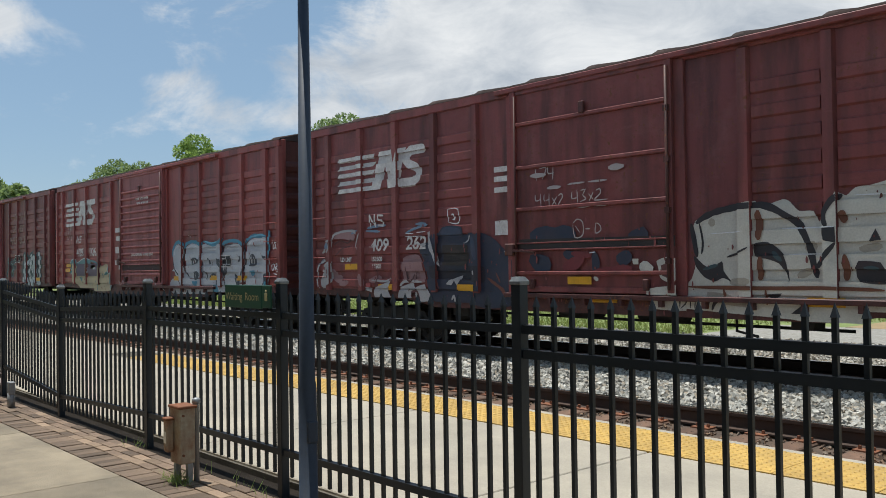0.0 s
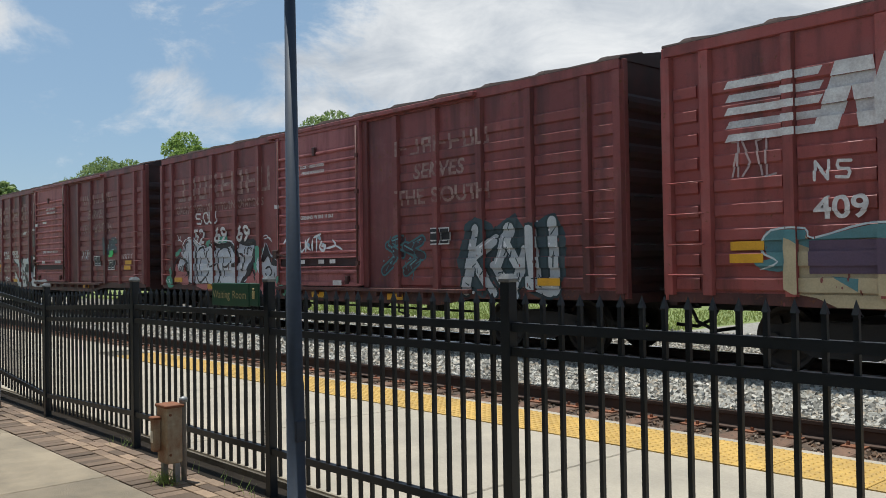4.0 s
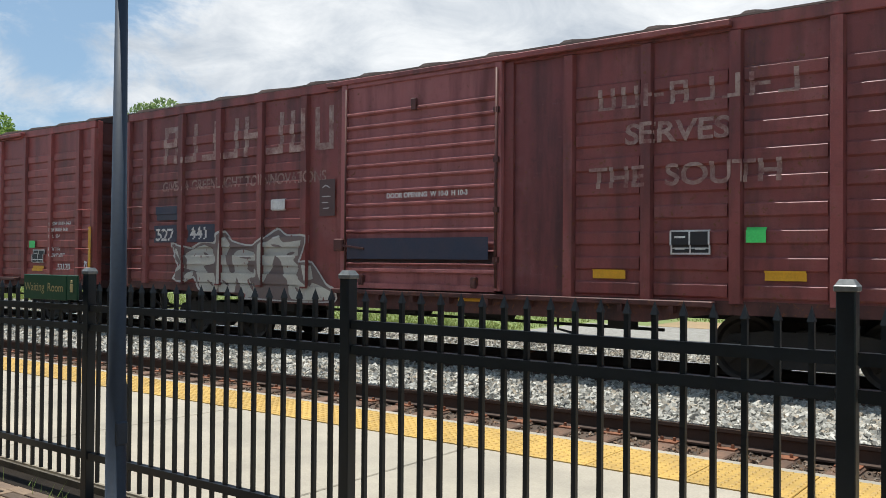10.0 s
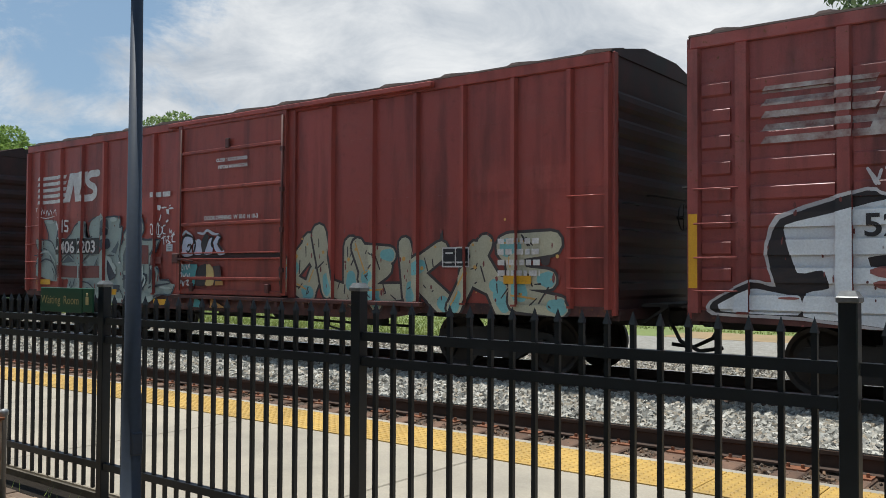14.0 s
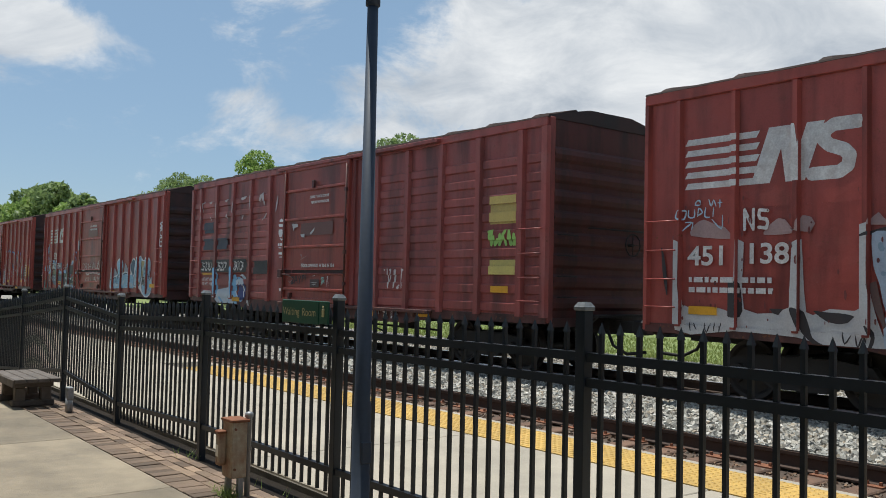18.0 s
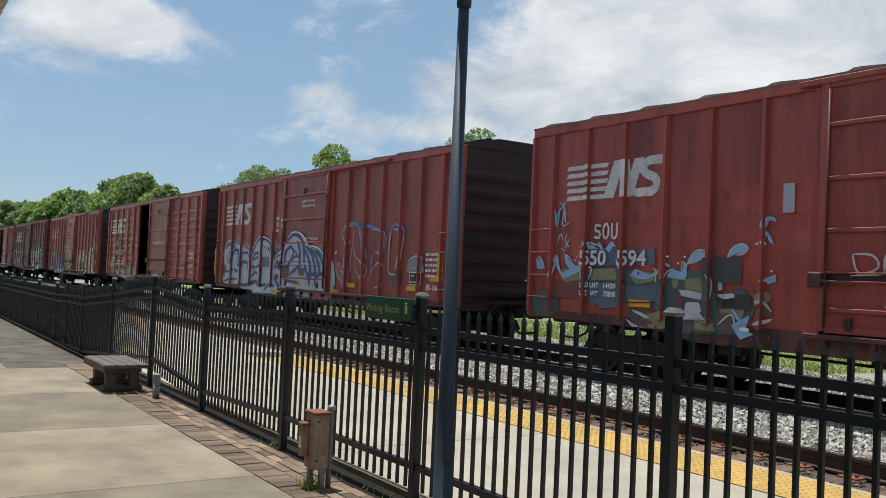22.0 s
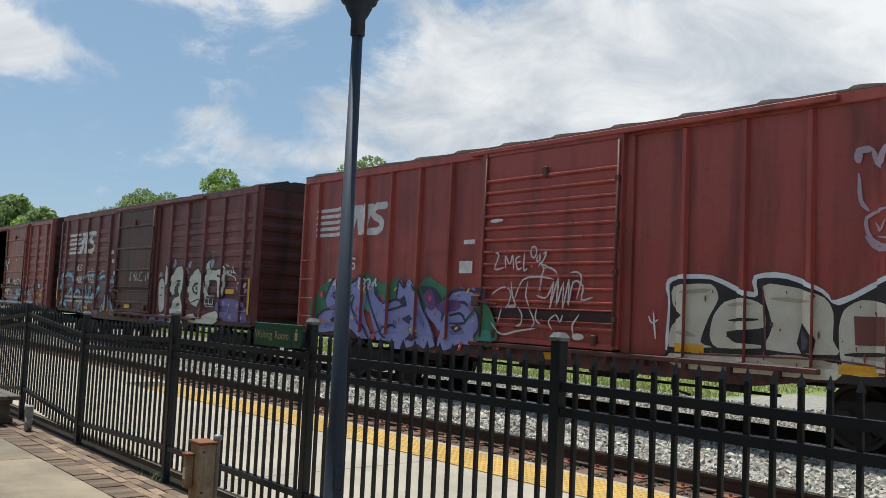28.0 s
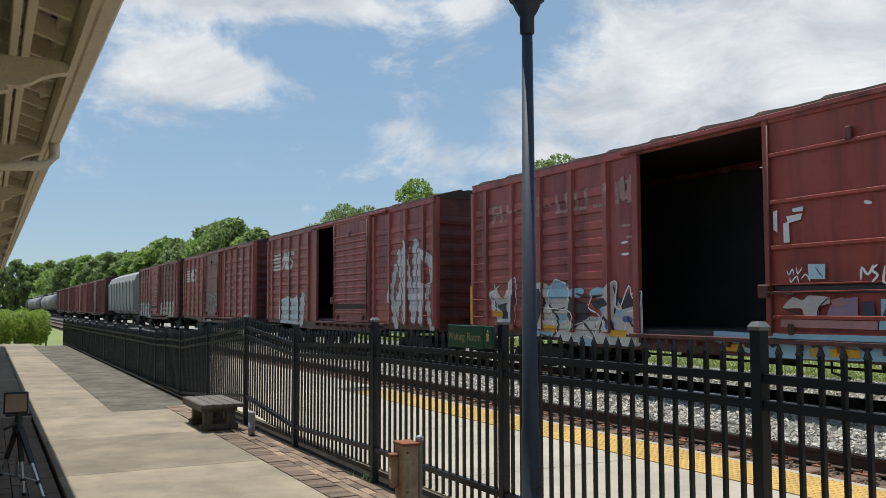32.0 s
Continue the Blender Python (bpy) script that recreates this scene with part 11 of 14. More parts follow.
    art.append(((0.055, 0.03, 0.03), [(0.045, 6.48, 1.61, 6.65, 1.63, 6.6, 1.55, 6.5, 1.47, 6.66, 1.49), (0.045, 6.67, 1.46, 6.75, 1.66, 6.83, 1.49), (0.04, 6.7, 1.54, 6.81, 1.55), (0.045, 6.87, 1.65, 6.94, 1.57, 7, 1.67), (0.045, 6.94, 1.57, 6.91, 1.45), (0.045, 7.06, 1.5, 7.08, 1.66, 7.18, 1.65, 7.1, 1.58), (0.045, 7.23, 1.67, 7.21, 1.55), (0, 7.43, 1.58, 7.86, 1.58, 7.86, 1.4, 7.44, 1.39)]))
    art.append(((0.3, 0.2, 0.19), [(0.015, 6.33, 1.59, 6.42, 1.65, 6.56, 1.59, 6.45, 1.5, 6.35, 1.55), (0.015, 6.91, 2.1, 6.99, 2.18, 7.04, 1.96), (0.015, 6.9, 2.03, 7.24, 2.14), (0.012, 6.96, 1.95, 7.16, 1.97), (0.015, 6.87, 1.92, 7.21, 1.9)]))
    art.append(((0.2, 0.42, 0.36), [(0.03, 7.95, 1.58, 8.01, 1.62, 8, 1.52, 7.96, 1.45), (0.03, 8.04, 1.48, 8.06, 1.57, 8.12, 1.49), (0.03, 7.97, 1.51, 8.12, 1.57), (0.025, 8.1, 1.61, 8, 1.63)]))
    art.append((WHITE, [(0.015, 8.23, 1.44, 8.25, 1.68, 8.3, 1.45), (0.012, 7.5, 1.5, 7.79, 1.5), (0.012, 7.54, 1.45, 7.72, 1.46), (0.012, 7.55, 1.66, 7.7, 1.67)]))
    brushed(8, "door_tag", art, "dark and chalky tags low on the door")
    scrawl(8, 10.38, 11.2, 1.42, 1.82, 5, (0.5, 0.46, 0.45), 54, 0.018)
    scrawl(8, 10.0, 11.0, 0.82, 1.0, 6, (0.5, 0.46, 0.45), 55, 0.02)
    plate(8, 13.75, 14.45, 2.62, 3.12, paint((0.48, 0.36, 0.10), 0.6), "faded_patch", "faded yellow patch")
    scrawl(8, 13.75, 14.5, 2.24, 2.5, 6, (0.25, 0.45, 0.10), 56, 0.03)
    plate(8, 13.75, 14.45, 1.72, 1.98, paint((0.5, 0.42, 0.12), 0.6), "faded_patch", "faded yellow patch")
    plate(8, 0.9, 1.65, 1.66, 1.72, M["yellow"], "reflector")
    yellow_marks(8, [(3.0, 0.95), (7.6, 0.86), (9.6, 0.82), (11.6, 0.82), (13.85, 1.40)])
    # 9
    emblem(9, 0.9, 3.28, 2.99, 3.64)
    for body, x in (("550", 1.45), ("594", 2.36)):
        letters("car_number", 9, body, x, 1.87, 0.25, M["white"], "white stencilled digits").location.y -= 0.02
    initials(9, "SOU", 1.75, 2.32, 0.12, 0.24, 0.20)
    art = []
    art.append(((0.055, 0.1, 0.1), [(0, -0.05, 1.27, 0.22, 1.38, 0.63, 1.35, 0.75, 1.08, 0.45, 0.92, 0.04, 0.99), (0, 3.23, 1.66, 3.41, 1.78, 3.64, 1.82, 4.07, 1.76, 4.16, 1.53, 4.22, 1.24, 4.27, 0.95, 4.1, 0.88, 3.31, 0.87, 3.11, 1.17, 3.19, 1.5), (0, 1.37, 1.61, 1.59, 1.83, 2.27, 1.82, 3.18, 1.66, 3.25, 1.18, 2.4, 1.26, 1.5, 1.25), (0, 4.17, 1.46, 4.72, 1.56, 4.88, 1.28, 4.74, 0.92, 4.27, 0.88), (0, 2.4, 1.13, 2.91, 1.16, 3.21, 0.94, 3.02, 0.85, 2.62, 0.9)]))
    art.append(((0.21, 0.19, 0.105), [(0, 0.74, 1.77, 1.23, 1.86, 1.37, 1.61, 0.88, 1.55), (0, 1.48, 1.79, 2.21, 1.82, 2.22, 1.63, 1.55, 1.61), (0, 2.43, 1.72, 2.89, 1.77, 3.09, 1.65, 2.59, 1.56), (0, 3.6, 1.67, 3.9, 1.71, 4.02, 1.45, 3.65, 1.44), (0, 2.72, 1.07, 3.34, 1.19, 3.4, 0.96, 3.02, 0.82), (0, 4.26, 1.24, 4.73, 1.31, 4.66, 1.12, 4.34, 1.12), (0, 3.8, 1.1, 4.18, 1.05, 4.19, 0.92, 3.85, 0.93), (0.16, 4.91, 1.42, 5.13, 1.47), (0.14, 3.37, 1.66, 3.47, 1.55), (0.12, 0.62, 1.44, 1.01, 1.49)]))
    art.append(((0.085, 0.135, 0.19), [(0, 1.46, 2.14, 2.14, 2.16, 2.18, 1.87, 1.5, 1.84), (0, 2.34, 2.12, 2.97, 2.14, 3, 1.89, 2.37, 1.87), (0, 1.51, 1.54, 2.19, 1.56, 2.21, 1.22, 1.53, 1.2), (0, 2.39, 1.53, 3.11, 1.56, 3.1, 1.32, 2.42, 1.28), (0.1, 3.24, 1.5, 3.15, 1.3), (0.12, 4.33, 1.39, 4.57, 1.48, 4.72, 1.48), (0.1, 1.74, 1.18, 2.19, 1.2)]))
    art.append(((0.13, 0.09, 0.07), [(0, 4.18, 1.16, 4.58, 1.23, 4.51, 0.97, 4.27, 0.95), (0.14, 4.96, 1.21, 5.17, 1.3), (0.1, 3.71, 0.98, 3.8, 0.91), (0.1, 3.35, 1.19, 3.47, 1.35)]))
    art.append(((0.17, 0.045, 0.038), [(0, 0.55, 1.54, 1.27, 1.56, 1.29, 1.29, 0.57, 1.25), (0.1, 3.47, 1.47, 3.57, 1.2), (0.06, 2.57, 0.98, 3.02, 0.97)]))
    art.append(((0.22, 0.38, 0.56), [(0, 0.06, 1.94, 0.19, 1.96, 0.31, 1.81, 0.26, 1.77, 0.09, 1.78), (0, 0.59, 2.01, 0.67, 1.96, 0.74, 1.73, 0.85, 1.59, 0.66, 1.79, 0.57, 1.94), (0, 0.85, 2.05, 0.96, 1.96, 1.11, 1.83, 1.31, 1.8, 1.05, 1.76, 0.88, 1.89), (0, 0.74, 1.7, 0.99, 1.78, 1.31, 1.88, 1.24, 1.74, 0.87, 1.61), (0, 1.34, 2.28, 1.52, 2.23, 1.7, 2.14, 1.46, 2.14), (0, 1.88, 2.14, 2.01, 2.27, 2.09, 2.23, 1.97, 2.07), (0, 2.48, 1.72, 2.6, 1.81, 2.89, 1.73, 3.08, 1.81, 3.05, 1.73, 2.84, 1.65, 2.61, 1.66)]))
    art.append(((0.22, 0.38, 0.56), [(0, 3.26, 1.7, 3.36, 1.82, 3.55, 1.78, 3.59, 1.94, 3.65, 1.86, 3.63, 1.67, 3.42, 1.68), (0, 3.65, 1.9, 3.76, 2.04, 3.89, 2.1, 3.98, 2.07, 3.96, 2, 3.83, 1.93), (0, 4.39, 2, 4.47, 2.13, 4.62, 2.19, 4.73, 2.16, 4.7, 2.09, 4.55, 2.06), (0, 4.74, 0.99, 4.81, 1.2, 4.5, 1.04, 4.67, 0.84, 4.89, 0.93), (0.06, 1.69, 2.25, 1.81, 2.14), (0.05, 3.22, 1.9, 3.32, 1.86), (0, 4.24, 1.65, 4.31, 1.67, 4.33, 1.54, 4.25, 1.52), (0, 3.66, 1.21, 3.88, 1.26, 3.97, 1.07, 3.62, 1.05)]))
    art.append(((0.22, 0.38, 0.56), [(0, 5.02, 1.71, 5.21, 1.78, 5.22, 1.68, 5.09, 1.64), (0.06, 4.5, 1.26, 4.74, 0.99), (0.05, 0.55, 2.86, 0.59, 2.57), (0.05, 0.78, 2.99, 0.85, 2.61), (0.04, 0.62, 2.52, 0.68, 2.9), (0.04, 0.96, 2.33, 0.87, 2.15), (0.05, 5, 2.41, 5.08, 2.55, 5.19, 2.51), (0.06, 5.03, 2.37, 5.15, 2.2), (0.05, 2.21, 1.97, 2.29, 1.8)]))
    art.append(((0.42, 0.43, 0.44), [(0, 2.41, 1.01, 2.64, 0.91, 3.02, 0.86, 2.64, 0.82), (0, 3.51, 1.51, 3.78, 1.5, 4, 1.45, 3.92, 1.37, 3.56, 1.42), (0, 3.44, 1.04, 3.62, 1.2, 3.67, 1.32, 3.9, 1.33, 3.96, 1.22, 4.14, 1.07, 3.93, 1.1, 3.67, 1.07), (0, 4.18, 1.46, 4.49, 1.49, 4.65, 1.45, 4.37, 1.4), (0.05, 2.56, 1.14, 2.92, 1.04), (0.03, 1.33, 1.88, 1.37, 1.61), (0.04, 0.48, 1.63, 0.6, 1.87, 0.53, 1.98), (0.025, 0.06, 1.94, 0.16, 2, 0.28, 1.88, 0.31, 1.77), (0.025, 0.57, 1.98, 0.66, 2.01, 0.74, 1.77, 0.85, 1.59)]))
    art.append(((0.42, 0.43, 0.44), [(0.025, 0.85, 2.04, 0.98, 2, 1.11, 1.85, 1.36, 1.8), (0.025, 3.65, 1.9, 3.76, 2.06, 3.91, 2.12, 4, 2.06, 3.9, 1.96), (0.025, 4.39, 2, 4.49, 2.15, 4.66, 2.2, 4.75, 2.14, 4.67, 2.06, 4.54, 2.04), (0.02, 3.18, 1.66, 3.27, 1.78, 3.41, 1.84), (0.02, 3.55, 1.74, 3.56, 1.94, 3.68, 1.86), (0.03, 4.06, 1.76, 4.13, 1.61, 4.1, 1.38), (0.03, 4.26, 1.02, 4.5, 1.19, 4.58, 0.97), (0.04, 4.88, 1.35, 5.02, 1.39, 5.17, 1.26), (0.05, 4.92, 1.07, 5.18, 1.16), (0.03, 2.98, 1.83, 3.1, 1.73, 3.09, 1.57), (0.03, 1.34, 2.15, 1.46, 2.25, 1.75, 2.18)]))
    art.append(((0.42, 0.43, 0.44), [(0.03, 4.99, 1.67, 5.21, 1.77), (0.03, 1.49, 1.61, 1.57, 1.79, 1.48, 1.83)]))
    art.append(((0.28, 0.45, 0.66), [(0.02, 0.56, 2.57, 0.63, 2.79, 0.76, 2.9, 0.67, 2.99), (0.02, 0.83, 2.97, 0.77, 2.57, 0.95, 2.61), (0.02, 0.65, 2.24, 0.73, 2.41, 0.81, 2.29), (0.02, 0.9, 2.42, 0.87, 2.26, 1, 2.17), (0.02, 0.77, 2.15, 0.87, 2.1), (0.03, 4.99, 2.44, 5.06, 2.56, 5.19, 2.54), (0.03, 5.03, 2.34, 5.13, 2.23)]))
    art.append((WHITE, [(0.035, 1.18, 2.01, 1.2, 2), (0.03, 1.13, 1.94, 1.16, 1.94), (0.03, 3.24, 2.02, 3.3, 2.01), (0.03, 3.59, 2.02, 3.63, 2.01), (0.03, 4.88, 2.21, 4.93, 2.19), (0.03, 5, 2.23, 5.05, 2.18), (0.03, 5.13, 1.82, 5.17, 1.82), (0.04, -0.21, 1.54, -0.09, 1.55), (0.06, 4.66, 0.99, 4.83, 0.99), (0.03, 2.09, 2.19, 2.12, 2.18), (0.03, 3.47, 1.92, 3.51, 1.9)]))
    art.append(((0.035, 0.03, 0.03), [(0.03, 4.2, 1.69, 4.26, 1.24), (0.02, 3.44, 1, 3.66, 1.24), (0.02, 4.14, 1.05, 3.94, 1.26), (0.03, 4.87, 1.6, 4.95, 1.28), (0.03, 2.4, 1.26, 3.12, 1.29), (0.03, 3.18, 1.67, 3.25, 1.3), (0, 4.55, 1.48, 4.81, 1.49, 4.82, 1.28, 4.56, 1.26)]))
    brushed(9, "graffiti", art, "splashed blue, olive and teal graffiti with white streaks")
    plate(9, 4.12, 4.78, 1.64, 2.0, paint((0.05, 0.05, 0.055), 0.4), "steel_patch", "dark bolted patch plate")
    plate(9, 4.45, 4.72, 1.28, 1.47, BLACKP, "black_patch", "black painted-over patch")
    letters("lettering", 9, "LD LMT   144200", 1.50, 1.48, 0.085, M["white"]).location.y -= 0.02
    letters("lettering", 9, "LT  WT    75800", 1.50, 1.34, 0.085, M["white"]).location.y -= 0.02
    plate(9, 5.42, 5.60, 2.62, 3.02, paint((0.30, 0.30, 0.33), 0.5), "sticker")
    art = []
    art.append(((0.5, 0.46, 0.42), [(0.03, 6.37, 2.05, 6.46, 1.81, 6.71, 1.89, 6.63, 2.04, 6.37, 2.05), (0.03, 6.79, 1.82, 6.81, 2.05, 6.98, 2, 6.84, 1.92, 7.03, 1.82), (0.03, 7.07, 1.94, 7.2, 2.06, 7.2, 1.84, 7.07, 1.94), (0.03, 7.41, 2.05, 7.38, 1.83), (0.03, 7.21, 1.94, 7.54, 1.95), (0.035, 7.61, 2.11, 7.74, 1.85, 7.86, 2.13), (0.03, 7.94, 2.06, 7.96, 1.86), (0.03, 8.07, 2.08, 8.07, 1.88, 8.24, 1.89), (0.03, 8.42, 2.07, 8.24, 1.98, 8.41, 1.93, 8.21, 1.84), (0.035, 8.53, 2.16, 8.39, 2.09, 8.59, 1.96, 8.46, 1.84, 8.3, 1.93, 8.55, 2.12), (0.03, 6.35, 1.78, 6.97, 1.83)]))
    art.append(((0.5, 0.46, 0.42), [(0.025, 6.91, 1.5, 6.82, 1.41, 6.96, 1.33, 7.05, 1.44, 6.91, 1.5), (0.025, 7.14, 1.53, 7.15, 1.35), (0.025, 7.24, 1.53, 7.25, 1.35, 7.39, 1.37), (0.025, 7.45, 1.52, 7.48, 1.37), (0.025, 7.93, 1.53, 7.98, 1.34, 8.13, 1.39, 7.99, 1.45, 8.11, 1.51, 7.93, 1.53), (0.025, 8.17, 1.54, 8.21, 1.37, 8.34, 1.39, 8.34, 1.55), (0.025, 8.42, 1.38, 8.42, 1.55, 8.52, 1.44, 8.6, 1.55, 8.63, 1.38), (0.05, 6.9, 1.61, 7.3, 1.63), (0.05, 8.78, 1.66, 8.4, 1.64), (0.02, 8.67, 1.46, 8.85, 1.52, 8.82, 1.4)]))
    art.append(((0.3, 0.26, 0.26), [(0.2, 8.78, 2.06, 9.05, 2.04), (0.03, 8.97, 1.9, 9.05, 1.94, 9.09, 1.84, 8.99, 1.82, 8.97, 1.9)]))
    brushed(9, "door_tag", art, "white sprayed tags on the door")
    door_words(9, 1.66)
    plate(9, 7.1, 8.3, 3.12, 3.44, paint((0.2, 0.085, 0.07), 0.4), "primer_patch", "dull primer patch on the door")
    art = []
    art.append(((0.3, 0.3, 0.32), [(0, 9.55, 1.15, 9.63, 1.68, 9.81, 1.89, 10.17, 1.86, 10.37, 1.73, 10.41, 1.61, 10.04, 1.41, 9.86, 1.12), (0, 11.17, 1.68, 11.26, 2.07, 11.49, 1.94, 11.66, 1.73), (0.2, 13.97, 1.29, 14, 1.57), (0.15, 14.22, 1.65, 14.44, 1.73)]))
    art.append((WHITE, [(0, 9.69, 1.13, 9.8, 1.45, 10.09, 1.58, 10.4, 1.63, 10.47, 1.79, 10.33, 2.02, 10.52, 2.21, 10.83, 2.23, 11.04, 2.11, 11.1, 1.93, 11.02, 1.71, 11.28, 1.75, 11.57, 1.73, 11.89, 1.67, 11.82, 1.9, 11.95, 2.12, 12.2, 2.23, 12.38, 2.13, 12.46, 2.05, 12.64, 2.24, 12.9, 2.3, 13.04, 2.21, 13.18, 2.15, 13.37, 2.18, 13.58, 2.24, 13.84, 2.15, 13.9, 1.79, 13.81, 1.58, 14, 1.43, 14.04, 1.2, 13.9, 0.95, 13.52, 0.87, 13.12, 1.01, 12.67, 1.2, 11.68, 1.18)]))
    art.append(((0.27, 0.46, 0.57), [(0, 9.79, 1.17, 9.88, 1.43, 10.13, 1.53, 10.46, 1.59, 10.54, 1.79, 10.41, 2.02, 10.57, 2.17, 10.83, 2.18, 11, 2.07, 11.05, 1.93, 10.95, 1.71, 10.84, 1.53, 10.86, 1.16), (0, 10.89, 1.52, 11.22, 1.71, 11.55, 1.7, 11.66, 1.54, 11.49, 1.2, 10.86, 1.16), (0, 11.63, 1.62, 12.11, 1.64, 12.28, 1.5, 12.26, 1.16, 11.64, 1.17), (0, 12.5, 1.97, 12.67, 2.2, 12.9, 2.26, 12.99, 2.13, 13.03, 1.69, 12.93, 1.38, 12.71, 1.29, 12.38, 1.3, 12.32, 1.57, 12.58, 1.63)]))
    art.append(((0.27, 0.46, 0.57), [(0, 13.23, 1.92, 13.35, 2.1, 13.58, 2.18, 13.81, 2.1, 13.85, 1.78, 13.77, 1.56, 13.96, 1.41, 14, 1.2, 13.86, 0.99, 13.55, 0.91, 13.21, 1.03, 13.11, 1.34, 13.2, 1.6)]))
    art.append(((0.06, 0.11, 0.17), [(0, 11.88, 1.9, 12.05, 2.13, 12.23, 2.18, 12.35, 2.07, 12.28, 1.83, 12.27, 1.66, 12.13, 1.64)]))
    art.append(((0.36, 0.28, 0.13), [(0, 12.99, 2.09, 13.17, 2.12, 13.34, 2.07, 13.21, 1.92, 13.19, 1.62, 13.05, 1.53), (0.12, 12.71, 1.4, 12.86, 1.33), (0.1, 12.37, 1.55, 12.49, 1.47)]))
    art.append(((0.43, 0.5, 0.53), [(0.12, 9.98, 1.27, 10.67, 1.26), (0.14, 12.57, 1.36, 12.89, 1.53), (0.1, 10.63, 2.02, 10.82, 1.93), (0.12, 12.72, 2.07, 12.87, 2.13), (0.12, 13.42, 2.04, 13.68, 2.06), (0.16, 13.38, 1.1, 13.86, 1.06), (0.14, 11.78, 1.32, 12.19, 1.26), (0.12, 11.02, 1.28, 11.35, 1.46), (0.1, 11.27, 0.86, 11.7, 0.83), (0.12, 13.17, 1.92, 13.24, 1.69)]))
    art.append(((0.05, 0.075, 0.1), [(0.035, 9.82, 1.17, 9.91, 1.41, 10.13, 1.51, 10.36, 1.5, 10.3, 1.35), (0.04, 10.47, 1.77, 10.55, 1.61, 10.42, 1.29), (0.035, 11.08, 1.91, 10.97, 1.7, 10.84, 1.51, 10.84, 1.18), (0.03, 11.18, 1.63, 11.38, 1.69, 11.6, 1.66, 11.67, 1.53, 11.49, 1.2), (0.04, 11.63, 1.6, 11.64, 1.17), (0.03, 12.13, 1.63, 12.3, 1.49, 12.27, 1.18), (0.04, 12.35, 1.57, 12.44, 1.75, 12.5, 1.97), (0.04, 12.99, 2.12, 13.04, 1.69, 12.95, 1.38, 12.76, 1.27, 12.4, 1.28)]))
    art.append(((0.05, 0.075, 0.1), [(0.04, 13.21, 1.91, 13.2, 1.6, 13.11, 1.34, 13.21, 1.01), (0.03, 13.56, 1.93, 13.57, 1.76), (0.03, 13.38, 1.83, 13.72, 1.85), (0.035, 13.84, 2.09, 13.87, 1.78, 13.78, 1.56, 13.97, 1.42), (0.03, 13.44, 1.55, 13.6, 1.7, 13.75, 1.56), (0.035, 13.15, 1.39, 13.45, 1.28, 13.69, 1.33), (0.03, 10.87, 1.89, 10.74, 1.71)]))
    brushed(9, "graffiti", art, "light blue bubble graffiti with a white rim and grey mist")
    art = []
    art.append((WHITE, [(0.05, 14.9, 3.38, 14.63, 3.33, 14.86, 3.25, 14.62, 3.19, 14.93, 3.15), (0.05, 14.65, 3.02, 14.69, 3.1, 14.85, 3.11, 14.93, 3.02, 14.87, 2.94, 14.71, 2.94, 14.65, 3.02), (0.05, 14.95, 2.86, 14.66, 2.85, 14.65, 2.61, 14.96, 2.59), (0.045, 14.66, 2.74, 14.9, 2.73), (0.045, 14.78, 2.46, 14.73, 2.23, 14.98, 2.27), (0.045, 14.94, 2.48, 14.92, 2.07), (0.045, 14.7, 2.06, 14.88, 2.1), (0.04, 14.76, 2.32, 14.96, 2.37)]))
    brushed(9, "tag", art, "upright white tag beside the ladder")
    consolidated(9, 13.24, 1.29)
    yellow_marks(9, [(2.6, 1.2), (9.9, 0.95), (14.0, 1.22)])
    # 10
    emblem(10, 0.63, 3.12, 3.01, 3.72)
    art = []
    art.append(((0.36, 0.09, 0.12), [(0, 1.5, 2.33, 1.78, 2.56, 1.95, 2.73, 2.29, 2.55, 2.85, 2.43, 3.34, 2.32, 3.34, 2.14, 1.72, 2.16), (0, 4.6, 2.43, 4.84, 2.59, 5.03, 2.64, 5.27, 2.47, 5.62, 2.33, 5.76, 2.18, 5.04, 2.23), (0, 7.94, 2.23, 8.26, 2.31, 8.64, 2.39, 8.86, 2.3, 9.04, 2.14, 8.57, 2.1), (0, 2.69, 0.92, 3.37, 0.9, 3.81, 0.75, 3.09, 0.74), (0, 7.67, 0.95, 8.21, 0.99, 9.3, 0.98, 9.3, 0.81, 8.21, 0.78)]))
    art.append(((0.05, 0.26, 0.26), [(0.18, 1.71, 2.39, 2.74, 2.23), (0.14, 5.16, 2.29, 5.47, 2.06), (0.18, 8.57, 2.22, 8.83, 2.14), (0.22, 0.7, 1.29, 0.81, 1.11), (0.15, 7.76, 1, 7.93, 0.89), (0.1, 3.52, 0.83, 3.94, 0.78)]))
    art.append(((0.4, 0.43, 0.48), [(0, 0.68, 1.89, 0.78, 2.2, 1.08, 2.41, 1.44, 2.44, 1.71, 2.35, 2.22, 2.34, 2.71, 2.23, 3.17, 2.12, 3.39, 2.02, 3.6, 2.27, 3.82, 2.46, 4.14, 2.54, 4.53, 2.51, 4.91, 2.39, 5.16, 2.2, 5.29, 2.02, 5.46, 2.02, 5.63, 2.11, 6.02, 2.15, 6.12, 1.27, 6.14, 0.92, 5.67, 0.88, 5.1, 0.82, 4.21, 0.79, 3.38, 0.83, 2.62, 0.89, 2.29, 1.02, 0.89, 1.01, 0.73, 1.17, 1.01, 1.47, 0.75, 1.69)]))
